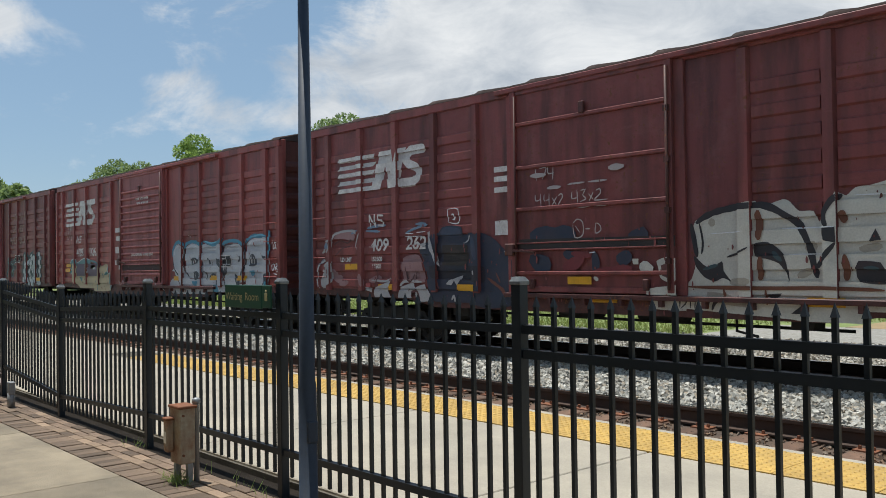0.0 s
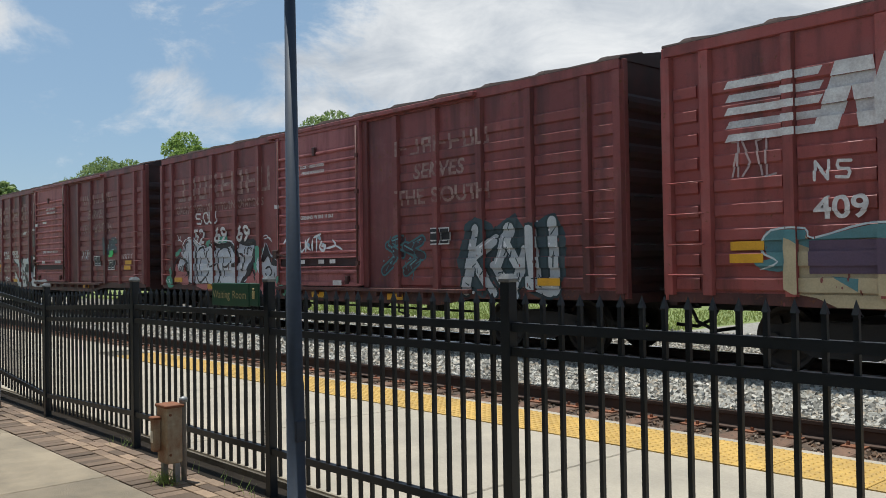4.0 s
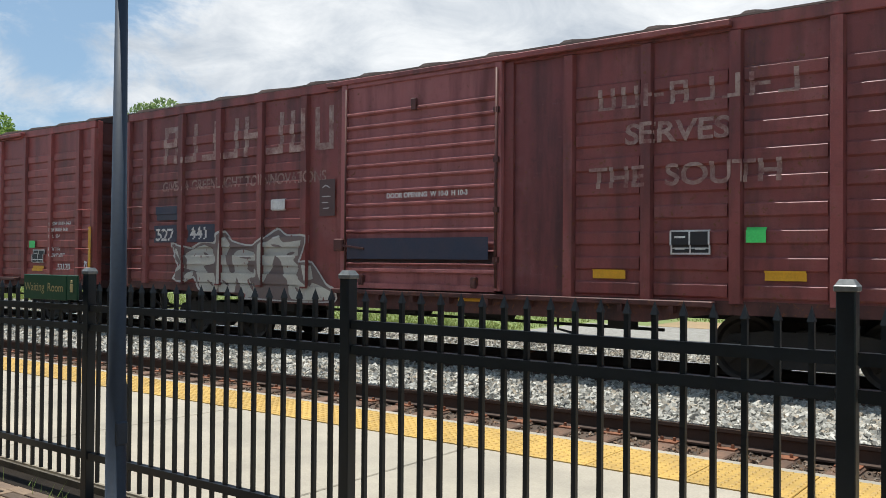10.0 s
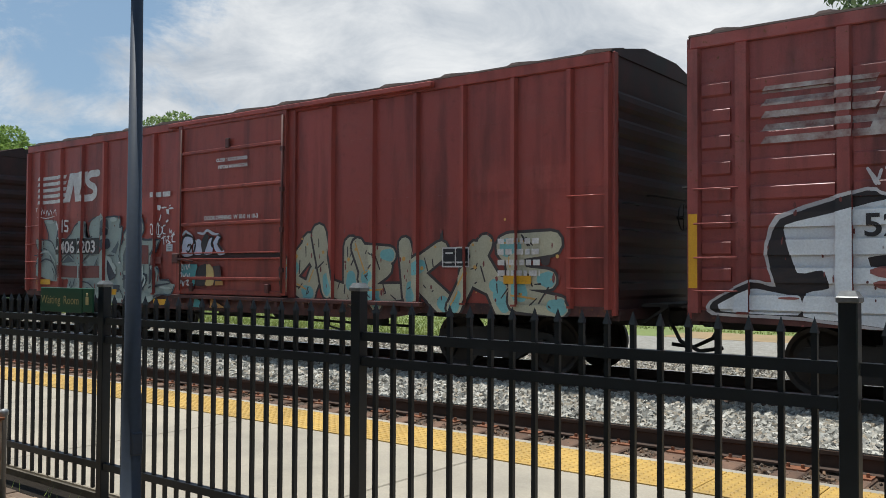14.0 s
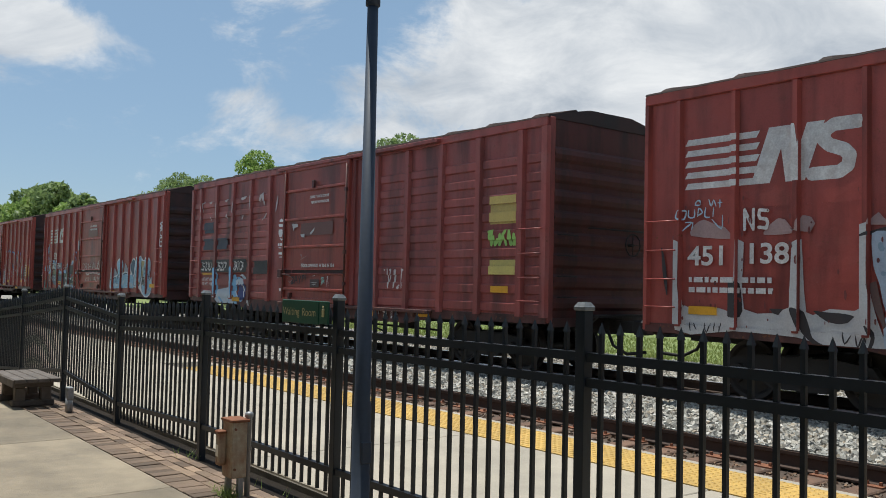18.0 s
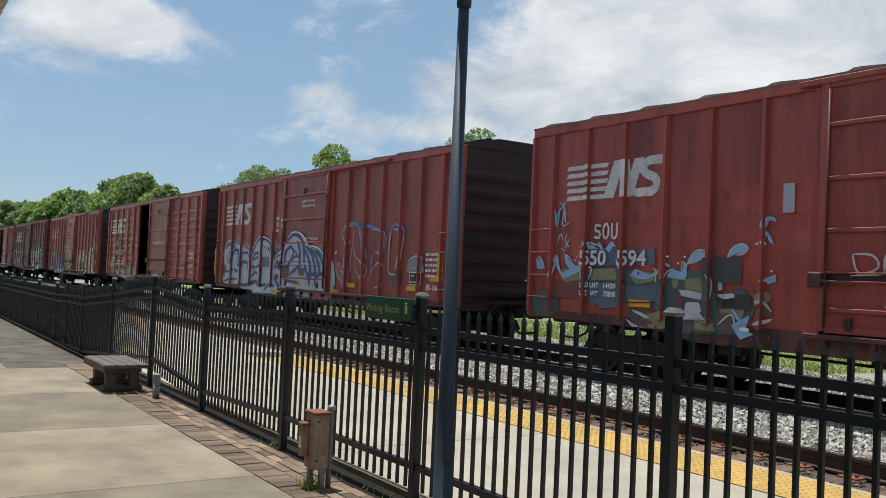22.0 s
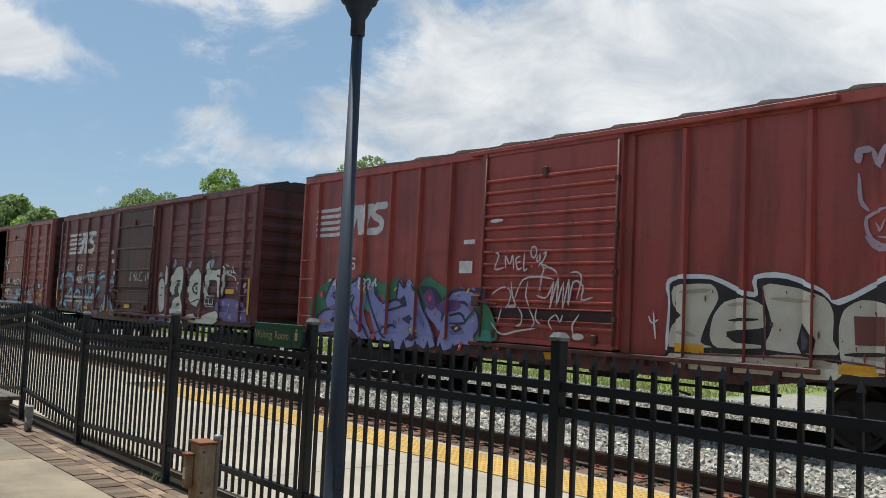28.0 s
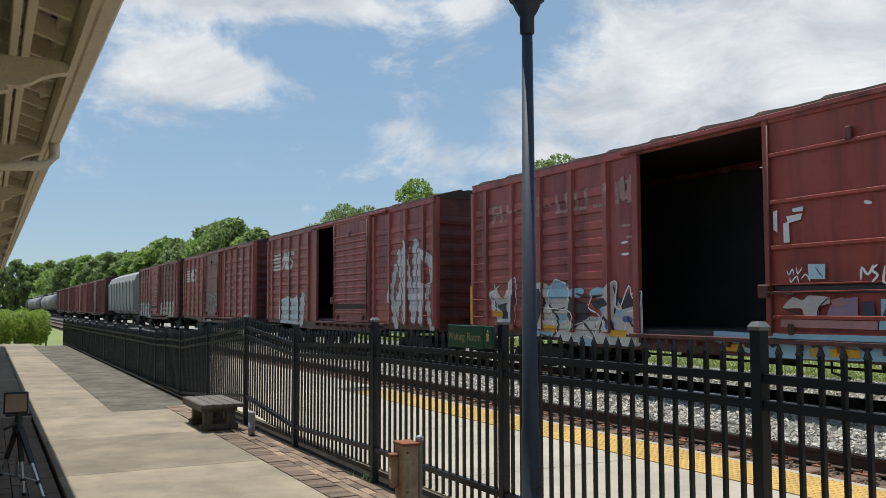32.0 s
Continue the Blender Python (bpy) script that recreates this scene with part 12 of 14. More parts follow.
    art.append(((0.4, 0.43, 0.48), [(0, 6.19, 2.17, 6.37, 2.35, 6.62, 2.54, 6.95, 2.61, 7.42, 2.58, 7.77, 2.44, 7.98, 2.24, 8.26, 2.2, 8.57, 2.13, 8.87, 2.02, 9.07, 1.92, 9.36, 1.78, 9.37, 1.01, 6.23, 0.94), (0, 6.13, 0.88, 6.91, 0.92, 7.8, 0.94, 7.89, 0.8, 6.91, 0.76, 6.13, 0.76)]))
    art.append(((0.5, 0.53, 0.57), [(0.12, 1.02, 1.92, 1.11, 2.19), (0.1, 2.75, 1.41, 2.91, 1.22), (0.12, 3.87, 0.87, 4.47, 0.96), (0.1, 6.68, 2.02, 6.87, 2.14), (0.12, 7.78, 1.94, 7.95, 1.65), (0.1, 8.27, 1.95, 8.51, 1.59), (0.1, 8.72, 1.88, 8.91, 1.6), (0.12, 5.67, 0.99, 6, 0.96)]))
    art.append(((0.17, 0.045, 0.038), [(0.08, 1.22, 2.23, 1.37, 2.07), (0.13, 4.39, 2.32, 4.74, 2.16, 4.93, 1.93), (0, 5.64, 1.88, 5.81, 2.02, 5.96, 2, 5.75, 1.76), (0.06, 4.53, 2.49, 4.79, 2.39), (0.05, 1.81, 2.03, 2.23, 2.05)]))
    art.append(((0.028, 0.048, 0.2), [(0.1, 0.91, 2.19, 1.14, 2.36, 1.54, 2.35, 1.82, 2.18), (0.05, 1.12, 1.79, 1.05, 1.96, 1.19, 2.08, 1.38, 1.97, 1.39, 1.81, 1.23, 1.72, 1.12, 1.79), (0.1, 1.5, 1.7, 1.56, 1.92, 1.76, 2.14, 2.23, 2.13, 2.42, 1.92, 2.35, 1.61, 2.1, 1.44, 1.76, 1.53), (0.05, 1.98, 1.81, 2.14, 1.92, 2.26, 1.76, 2.11, 1.66, 1.97, 1.77), (0.09, 0.86, 1.46, 1.23, 1.41, 1.69, 1.49), (0.06, 0.92, 1.69, 1.08, 1.52), (0.09, 2.42, 1.59, 2.65, 1.77, 2.98, 1.72, 3.06, 1.51, 3.24, 1.31), (0.08, 2.46, 2.03, 2.96, 2.08, 3.34, 1.92)]))
    art.append(((0.028, 0.048, 0.2), [(0.07, 3.04, 1.72, 3.12, 1.96, 3.34, 2.02), (0.08, 3.35, 1.52, 3.5, 1.63, 3.71, 1.59, 3.64, 1.43), (0.09, 3.41, 1.28, 3.78, 1.44, 4.14, 1.35), (0.08, 3.48, 1.77, 3.62, 2.02, 3.97, 2.07, 4.17, 2.02), (0.13, 3.41, 2.02, 3.61, 2.31, 3.95, 2.5, 4.53, 2.51, 4.99, 2.33, 5.24, 2.1, 5.31, 1.83), (0.08, 3.69, 1.58, 4.19, 1.67, 4.27, 1.36, 4.22, 1.06), (0.11, 2.29, 1.02, 3.09, 1.01, 3.8, 1.16, 4.22, 1.03, 4.73, 1.1), (0.08, 3.62, 1.83, 3.98, 1.95, 4.18, 1.92)]))
    art.append(((0.028, 0.048, 0.2), [(0.09, 4.6, 0.9, 4.98, 1.08, 5.35, 1.04), (0.09, 5.3, 1.57, 5.48, 1.76, 5.53, 1.94, 5.86, 2.02), (0.11, 5.47, 1.66, 5.77, 1.58, 6.05, 1.46), (0.11, 5.31, 1.35, 5.56, 1.14, 5.8, 1.02), (0.08, 5.67, 0.98, 6.08, 0.91), (0.07, 0.81, 1.06, 1.43, 1.18, 2.2, 1.17), (0.08, 2.78, 0.8, 3.38, 0.76), (0.06, 3.92, 1.31, 4.09, 1.17)]))
    art.append(((0.028, 0.048, 0.2), [(0.11, 6.29, 1.75, 6.33, 2.02, 6.54, 2.19, 6.77, 2.22, 6.98, 2.09), (0.13, 6.48, 2.42, 6.76, 2.57, 7.15, 2.59, 7.52, 2.4, 7.65, 2.09, 7.7, 1.78), (0.11, 7.15, 2.42, 7.34, 2.17, 7.4, 1.78, 7.35, 1.46), (0.09, 6.53, 1.69, 6.79, 1.86, 7.17, 1.98, 7.35, 1.94), (0.07, 6.78, 1.86, 6.89, 2.02, 7.07, 2.1, 7.21, 2.01), (0.09, 6.7, 1.41, 6.99, 1.54, 7.37, 1.71), (0.11, 7.69, 2.16, 7.95, 1.94, 8.12, 1.65, 8.17, 1.35)]))
    art.append(((0.028, 0.048, 0.2), [(0.11, 7.77, 2.25, 8.11, 2.09, 8.36, 1.79, 8.48, 1.44, 8.44, 1.15), (0.11, 8.1, 2.17, 8.43, 2.01, 8.66, 1.73, 8.74, 1.51), (0.11, 8.42, 2.13, 8.73, 1.98, 8.95, 1.74, 9.09, 1.53), (0.09, 7.95, 1.49, 8.36, 1.47, 8.6, 1.52), (0.1, 7.74, 1.72, 8.05, 1.35, 8.13, 1.13), (0.08, 6.3, 1.27, 6.9, 1.22, 7.36, 1.21), (0.09, 8.58, 1.38, 8.8, 1.5, 9.09, 1.41), (0.08, 6.32, 0.82, 6.91, 0.81, 7.63, 0.82)]))
    art.append((WHITE, [(0.035, 0.66, 1.94, 0.81, 2.25, 1.13, 2.47, 1.56, 2.48), (0.035, 3.35, 2.02, 3.6, 2.32, 3.87, 2.51, 4.14, 2.58, 4.61, 2.53, 5.06, 2.37), (0.04, 4.12, 2.4, 4.54, 2.3, 4.87, 2.02, 5.01, 1.82), (0.035, 6.49, 2.5, 6.76, 2.64, 7.14, 2.66, 7.59, 2.54, 7.95, 2.27, 8.34, 2.24, 8.72, 2.15, 9.07, 1.95), (0.1, 2.7, 2.33, 2.72, 2.32), (0.1, 3.04, 2.25, 3.06, 2.24), (0.1, 5.4, 2.23, 5.41, 2.23), (0.08, 5.66, 2.27, 5.67, 2.26), (0.03, 5.47, 1.85, 5.85, 1.99, 5.49, 1.66), (0.03, 6.78, 2.14, 6.87, 2.17), (0.09, 8.03, 0.93, 8.05, 0.92)]))
    art.append((WHITE, [(0.1, 8.21, 0.9, 8.22, 0.89)]))
    art.append(((0.45, 0.36, 0.06), [(0.03, 6.99, 1.97, 7.08, 2.08, 7.2, 2), (0.025, 7.05, 1.99, 7.16, 1.97)]))
    art.append(((0.11, 0.05, 0.045), [(0, 6.21, 1.7, 6.65, 1.7, 6.66, 1.37, 6.22, 1.35), (0, 7.4, 1.63, 7.74, 1.64, 7.75, 1.43, 7.41, 1.42)]))
    art.append((BLACK, [(0, 5.45, 1.41, 5.65, 1.43, 5.66, 1.28, 5.47, 1.26)]))
    brushed(10, "graffiti", art, "large silver and blue graffiti on a pink and teal ground")
    plate(10, 4.28, 5.0, 1.62, 1.95, paint((0.16, 0.16, 0.17), 0.5), "steel_patch", "dark ribbed patch plate")
    door_words(10, 2.43)
    art = []
    art.append(((0.13, 0.085, 0.085), [(0.3, 12.44, 1.5, 12.94, 1.54), (0.25, 12.5, 1.36, 12.75, 1.32), (0, 14.97, 1.58, 15.3, 1.61, 15.31, 1.3, 15, 1.29)]))
    art.append(((0.1, 0.2, 0.42), [(0.07, 9.96, 2.76, 10.36, 2.84, 10.68, 2.76, 10.9, 2.51, 10.87, 2.2, 11.12, 2.14, 11.23, 1.89), (0.07, 10.84, 2.72, 11.28, 2.74, 12.05, 2.58), (0.06, 12.04, 2.57, 12.01, 2.19, 11.95, 2.04), (0.06, 11.53, 2.05, 11.47, 1.81, 11.46, 1.52), (0.07, 12.35, 2.69, 12.63, 2.75, 12.94, 2.64, 12.99, 2.51), (0.05, 12.32, 2.56, 12.3, 2.1)]))
    art.append(((0.42, 0.4, 0.42), [(0.035, 9.72, 2.59, 9.92, 2.37, 10.02, 2.11, 10.12, 1.69, 10.21, 1.63), (0.03, 9.72, 2.61, 10.05, 2.75, 10.42, 2.77), (0.035, 10.37, 2.21, 10.34, 1.8, 10.33, 1.53), (0.03, 10.69, 2.67, 10.86, 2.41, 10.93, 2.19), (0.03, 10.07, 2.31, 10.31, 2.38), (0.03, 10.49, 2.11, 10.73, 1.9, 11.04, 1.8, 11.24, 1.61, 10.98, 1.42, 10.75, 1.54, 10.57, 1.68), (0.03, 10.45, 2.67, 10.43, 2.31, 10.52, 2.11), (0.03, 11.36, 2.66, 12.06, 2.56, 12.08, 2.14)]))
    art.append(((0.42, 0.4, 0.42), [(0.03, 11.6, 2.1, 12.03, 2.04), (0.03, 11.4, 1.81, 11.54, 1.91), (0.03, 11.49, 1.56, 11.63, 1.75, 11.9, 1.83, 12.1, 1.72), (0.025, 11.64, 1.22, 11.98, 1.25, 12.11, 1.39), (0.04, 12.38, 2.66, 12.33, 2.19, 12.33, 1.62, 12.71, 1.59, 12.85, 1.92, 12.95, 2.28, 12.98, 2.5), (0.03, 12.82, 2.59, 12.44, 2.65), (0.015, 15, 2.31, 15.05, 2.2, 15.1, 2.29, 15.16, 2.18), (0.015, 15.19, 2.32, 15.17, 2.18, 15.26, 2.23), (0.015, 15.09, 2.13, 15.19, 2.14)]))
    art.append(((0.2, 0.195, 0.205), [(0, 13.22, 1.61, 13.23, 1.83, 13.43, 1.94, 13.71, 1.96, 13.87, 1.84, 13.91, 1.62)]))
    art.append(((0.36, 0.38, 0.44), [(0.035, 13.23, 1.87, 13.43, 1.97, 13.71, 2, 13.87, 1.91), (0.03, 13.38, 1.71, 13.68, 1.73)]))
    art.append(((0.36, 0.09, 0.12), [(0, 9.41, 1.89, 9.77, 1.79, 10.23, 1.59, 10.31, 1.32, 9.97, 1.14, 9.56, 1.52)]))
    art.append(((0.1, 0.4, 0.4), [(0.04, 9.52, 1.57, 9.88, 1.34, 10.07, 1.52), (0.03, 9.76, 1.6, 10.14, 1.46), (0.03, 9.44, 1.78, 9.71, 1.36)]))
    art.append((WHITE, [(0.1, 9.47, 2.11, 9.51, 2.04), (0.07, 9.7, 1.79, 9.72, 1.77), (0.05, 9.99, 1.75, 10.01, 1.73), (0.02, 9.83, 1.58, 10.16, 1.56)]))
    brushed(10, "graffiti", art, "pale outlined graffiti with blue shadow lines")
    consolidated(10, 13.33, 1.33)
    lines_of_type(10, 14.0, 14.6, 1.5, 2.1, 5, M["white"], 67)
    add_decal("yellow_angle", 10, [(M["yellow"], [rect(14.52, 14.68, 1.44, 2.04), rect(14.16, 14.7, 1.44, 1.56)], 0.008)], "yellow angle mark")
    letters("lettering", 10, "BS-166", 14.05, 1.24, 0.13, M["white"])
    plate(10, 15.05, 15.17, 1.45, 1.90, M["yellow"], "reflector", "yellow upright strip")
    plate(10, 0.0, 0.10, 1.30, 2.20, M["yellow"], "reflector", "yellow upright strip")
    yellow_marks(10, [(1.4, 1.05), (3.0, 0.98), (5.2, 0.80), (7.0, 1.12), (9.3, 0.98), (10.2, 1.18), (13.2, 1.2), (12.2, 0.85)])
    brushed(10, "paper_remnant", [((0.48, 0.47, 0.46), [(0, 5.25, 3.16, 5.5, 3.18, 5.48, 3.08, 5.27, 3.06), (0, 5.3, 3.0, 5.45, 3.02, 5.42, 2.86, 5.3, 2.88), (0, 5.28, 2.8, 5.5, 2.8, 5.48, 2.7, 5.3, 2.71), (0, 5.62, 3.1, 5.85, 3.14, 5.84, 3.02, 5.66, 3.0), (0, 5.68, 2.92, 5.8, 2.94, 5.82, 2.84, 5.7, 2.82)])], "torn paper labels beside the door")
    # 11
    emblem(11, 0.62, 3.47, 3.02, 3.74)
    numbers(11, [("407", 1.78, 1.97, 0.24), ("027", 2.84, 1.97, 0.24)])
    initials(11, "NS", 1.78, 2.42, 0.15, 0.24, 0.23)
    lines_of_type(11, 1.8, 3.6, 1.46, 1.74, 2, M["white"], 70)
    art = []
    art.append(((0.28, 0.22, 0.17), [(0, 0.54, 1.51, 0.73, 1.76, 1.07, 1.82, 1.28, 1.76, 1.35, 1.54, 1.29, 1.4, 0.66, 1.37), (0, 1.34, 1.78, 1.56, 1.85, 1.66, 1.78, 1.73, 1.15, 1.5, 1.13), (0, 1.17, 1.21, 1.76, 1.15, 2.69, 1.46, 2.81, 1.21, 3.85, 1.34, 3.92, 1.51, 4.04, 1.47, 4.41, 1.48, 4.77, 1.53, 4.95, 1.4, 5.11, 1.52, 5.41, 1.63, 5.65, 1.51, 5.58, 1, 4.44, 0.91, 3.47, 0.83, 2.13, 0.99)]))
    art.append(((0.42, 0.39, 0.35), [(0.1, 0.62, 1.57, 0.62, 1.18), (0.05, 0.73, 1.72, 1.07, 1.81, 1.27, 1.76), (0.1, 1.51, 1.8, 1.64, 1.42, 1.53, 1.13), (0.1, 2.69, 1.46, 2.73, 1.11), (0.07, 2.37, 1, 2.59, 1.11, 2.83, 0.93, 3.15, 0.89, 3.57, 0.94), (0.12, 3.81, 1.42, 3.86, 1.18), (0.09, 4.63, 1.39, 4.71, 1.24, 4.63, 1), (0.08, 4.92, 1.36, 4.97, 1.14), (0.06, 5.4, 1.57, 5.52, 1.47, 5.61, 1.29), (0.05, 1.7, 1.05, 2.07, 1.06)]))
    art.append(((0.42, 0.46, 0.48), [(0.08, 1.39, 1.78, 1.42, 1.59), (0.05, 4.65, 1.31, 4.74, 1.39, 4.78, 1.24), (0.04, 5.48, 1.57, 5.64, 1.65), (0.03, 0.82, 1.48, 0.91, 1.36, 1.09, 1.44)]))
    art.append(((0.36, 0.24, 0.23), [(0.02, 0.66, 2.15, 0.79, 1.96, 0.88, 2.13, 1.01, 1.94), (0.02, 1.05, 2.13, 1.21, 2.13, 1.11, 1.96), (0.02, 1.29, 2.13, 1.27, 1.96, 1.4, 2.02), (0.02, 4.01, 2.08, 4.21, 1.92, 4.39, 2.08, 4.53, 1.96), (0.02, 4.12, 1.84, 4.4, 1.8, 4.76, 1.89), (0.03, 5.27, 1.94, 5.43, 1.87)]))
    art.append(((0.1, 0.035, 0.034), [(0, 4.04, 1.47, 4.68, 1.5, 4.69, 1.42, 4.09, 1.37), (0.1, 4.77, 1.43, 4.82, 1.24), (0.06, 4.06, 1.08, 4.25, 0.96)]))
    art.append((BLACK, [(0, 5.11, 1.54, 5.36, 1.55, 5.38, 1.42, 5.13, 1.4)]))
    art.append((WHITE, [(0, 5.28, 2.42, 5.33, 2.5, 5.43, 2.47, 5.48, 2.34, 5.3, 2.35), (0.06, 5.29, 2.72, 5.31, 2.65), (0.06, 5.47, 2.74, 5.5, 2.68), (0.05, 4.22, 2.78, 4.25, 2.57), (0.05, 4.65, 2.83, 4.7, 2.55), (0.014, 4.27, 2.4, 4.27, 2.21), (0.014, 4.51, 2.39, 4.52, 2.21), (0.016, 4.42, 2.3, 4.37, 2.26, 4.42, 2.22)]))
    brushed(11, "graffiti", art, "washed-out cream and grey graffiti along the lower side")
    consolidated(11, 13.0, 1.42)
    lines_of_type(11, 13.9, 14.6, 1.8, 2.1, 2, M["white"], 72)
    letters("lettering", 11, "BS-169", 13.95, 1.26, 0.13, M["white"])
    letters("lettering", 11, "DOOR OPENING  W 10-0  H 10-3", 8.9, 2.45, 0.085, M["white"])
    yellow_marks(11, [(0.6, 1.52), (2.9, 1.22), (5.0, 1.12), (8.9, 0.95), (13.9, 1.50)])
    # 12
    emblem(12, 0.57, 3.16, 3.0, 3.66)
    initials(12, "NS", 1.70, 2.30, 0.16, 0.24, 0.25)
    plate(12, 5.4, 5.75, 2.2, 2.42, M["white"])
    plate(12, 5.5, 5.8, 2.72, 2.80, M["white"])
    art = []
    art.append(((0.46, 0.42, 0.41), [(0.03, 6.21, 2.54, 6.3, 2.49, 6.21, 2.26, 6.44, 2.29), (0.03, 6.48, 2.27, 6.46, 2.48, 6.57, 2.34, 6.63, 2.49, 6.67, 2.25), (0.03, 6.81, 2.47, 6.71, 2.42, 6.76, 2.25, 6.86, 2.29), (0.03, 6.73, 2.36, 6.82, 2.38), (0.03, 6.9, 2.53, 6.9, 2.24, 6.98, 2.27), (0.03, 7.05, 2.59, 7.12, 2.62, 7.18, 2.55, 7.13, 2.44, 7.06, 2.48, 7.05, 2.59), (0.03, 7.21, 2.48, 7.18, 2.39, 7.25, 2.4, 7.25, 2.52), (0.03, 7.31, 2.49, 7.39, 2.53, 7.36, 2.44, 7.29, 2.33, 7.42, 2.31), (0.02, 7.06, 2.32, 7.09, 2.29), (0.03, 7.23, 2.29, 7.27, 2.35, 7.35, 2.26)]))
    art.append(((0.46, 0.42, 0.41), [(0.03, 6.17, 1.83, 6.28, 1.9, 6.49, 1.96, 6.62, 1.87, 6.59, 1.71, 6.51, 1.6), (0.03, 6.62, 2.06, 6.66, 1.83, 6.74, 1.64, 6.55, 1.63, 6.76, 1.67), (0.03, 6.71, 1.75, 6.89, 2.08, 7.27, 2.13, 7.57, 2.09), (0.03, 7.01, 2.06, 6.97, 1.83, 7.05, 1.65), (0.03, 7.2, 1.83, 7.43, 1.8, 7.57, 2.05, 7.5, 1.63, 7.67, 2.12, 7.64, 1.66, 7.78, 2.05, 7.77, 1.63, 7.89, 2.09, 7.88, 1.7), (0.03, 7.26, 1.79, 7.35, 2.26, 7.58, 2.23, 7.64, 2.15)]))
    art.append(((0.46, 0.42, 0.41), [(0.03, 7.91, 2.19, 8.06, 2.2, 8.14, 2.1, 8.05, 1.78), (0.03, 7.89, 1.67, 7.98, 2.05, 8.18, 1.98, 8.15, 1.78, 8.38, 1.82), (0.03, 6.79, 1.64, 6.9, 1.5, 6.87, 1.35, 6.76, 1.32), (0.03, 7.05, 1.62, 7.18, 1.41, 7.12, 1.31), (0.03, 7.22, 1.62, 7.21, 1.45, 7.31, 1.37), (0.03, 6.18, 1.36, 6.34, 1.21, 6.51, 1.17, 6.75, 1.23, 7.21, 1.3), (0.03, 7.58, 1.29, 7.49, 1.42, 7.64, 1.53, 7.73, 1.42, 7.78, 1.54), (0.03, 8.12, 1.55, 7.99, 1.38, 8.02, 1.22), (0.03, 6.42, 1.6, 6.34, 1.37), (0.1, 7.99, 1.21, 8.22, 1.21)]))
    art.append(((0.5, 0.5, 0.5), [(0.06, 6.06, 3.08, 6.37, 3.09)]))
    brushed(12, "door_tag", art, "white looping tags over the ribbed door")
    art = []
    art.append(((0.03, 0.17, 0.085), [(0, 0.48, 1.82, 0.71, 1.98, 0.97, 2.12, 1.25, 2.06, 1.49, 1.99, 1.97, 2.04, 2.24, 2.21, 2.44, 2.17, 2.9, 1.99, 3.21, 2.06, 3.39, 2.13, 3.52, 1.95, 3.64, 1.77, 4.09, 2.04, 4.25, 2.15, 4.41, 2.11, 4.63, 2, 4.94, 1.92, 5.15, 1.72, 5.98, 1.7, 6.23, 1.44, 6.34, 1.15, 6.26, 1.05, 5.64, 1.06, 4.65, 1.46, 2.28, 1.47, 0.83, 1.32, 0.53, 1.1, 0.28, 1.14), (0.3, 0.12, 1.08, 0.38, 0.94), (0.3, 0.26, 1.4, 0.49, 1.62)]))
    art.append(((0.045, 0.21, 0.17), [(0.3, 0.15, 1.14, 0.45, 1.05), (0.25, 2.34, 1.47, 2.47, 1.61), (0.3, 5.82, 1.08, 6.19, 1.08), (0.2, 2.16, 1.1, 2.37, 1)]))
    art.append(((0.2, 0.215, 0.43), [(0, 0.81, 1.65, 0.98, 1.93, 1.12, 2.08, 1.28, 1.98, 1.38, 1.84, 1.66, 1.96, 2.02, 2.1, 2.14, 2.15, 2.25, 2.04, 2.33, 1.75, 2.25, 1.47, 2.37, 1.19, 2.7, 0.83, 2.77, 0.73, 2.31, 0.79, 2.03, 0.96, 1.74, 1.08, 1.31, 1, 0.7, 0.93, 0.47, 1.01, 0.52, 1.25, 0.67, 1.4, 0.91, 1.46)]))
    art.append(((0.2, 0.215, 0.43), [(0, 2.32, 1.99, 2.51, 2.04, 2.6, 1.85, 2.79, 1.71, 2.99, 1.6, 3.35, 1.72, 3.37, 2.04, 3.47, 2.08, 3.57, 1.92, 3.66, 2.06, 3.75, 2.09, 3.98, 1.87, 4.13, 1.59, 4.25, 1.4, 4.39, 1.26, 4.51, 1.12, 4.59, 0.87, 4.25, 0.8, 4.08, 0.87, 3.91, 0.82, 3.34, 0.68, 2.9, 0.66, 2.7, 1, 2.53, 1.29)]))
    art.append(((0.2, 0.215, 0.43), [(0, 4.76, 1.3, 4.9, 1.55, 4.85, 1.67, 5.04, 1.88, 5.24, 1.95, 5.43, 1.89, 5.57, 1.95, 5.64, 1.81, 5.59, 1.57, 5.44, 1.45, 5.37, 1.32, 5.63, 1.49, 5.76, 1.56, 5.89, 1.35, 5.84, 1.18, 5.55, 0.94, 5.27, 0.95, 4.88, 0.8, 4.65, 0.88), (0, 4.22, 1.48, 4.43, 1.66, 4.65, 1.54, 4.84, 1.38, 4.7, 1.13, 4.51, 1.28)]))
    art.append(((0.125, 0.135, 0.3), [(0.12, 1.01, 1.47, 1.57, 1.52), (0.12, 2.69, 1.2, 3.07, 1.13), (0.14, 4, 1.52, 4.23, 1.19), (0.12, 4.97, 1.14, 5.36, 1.15), (0.1, 2, 1.46, 2.18, 1.18), (0.12, 5.44, 1.57, 5.58, 1.73), (0.1, 0.78, 1.11, 1.3, 1.12)]))
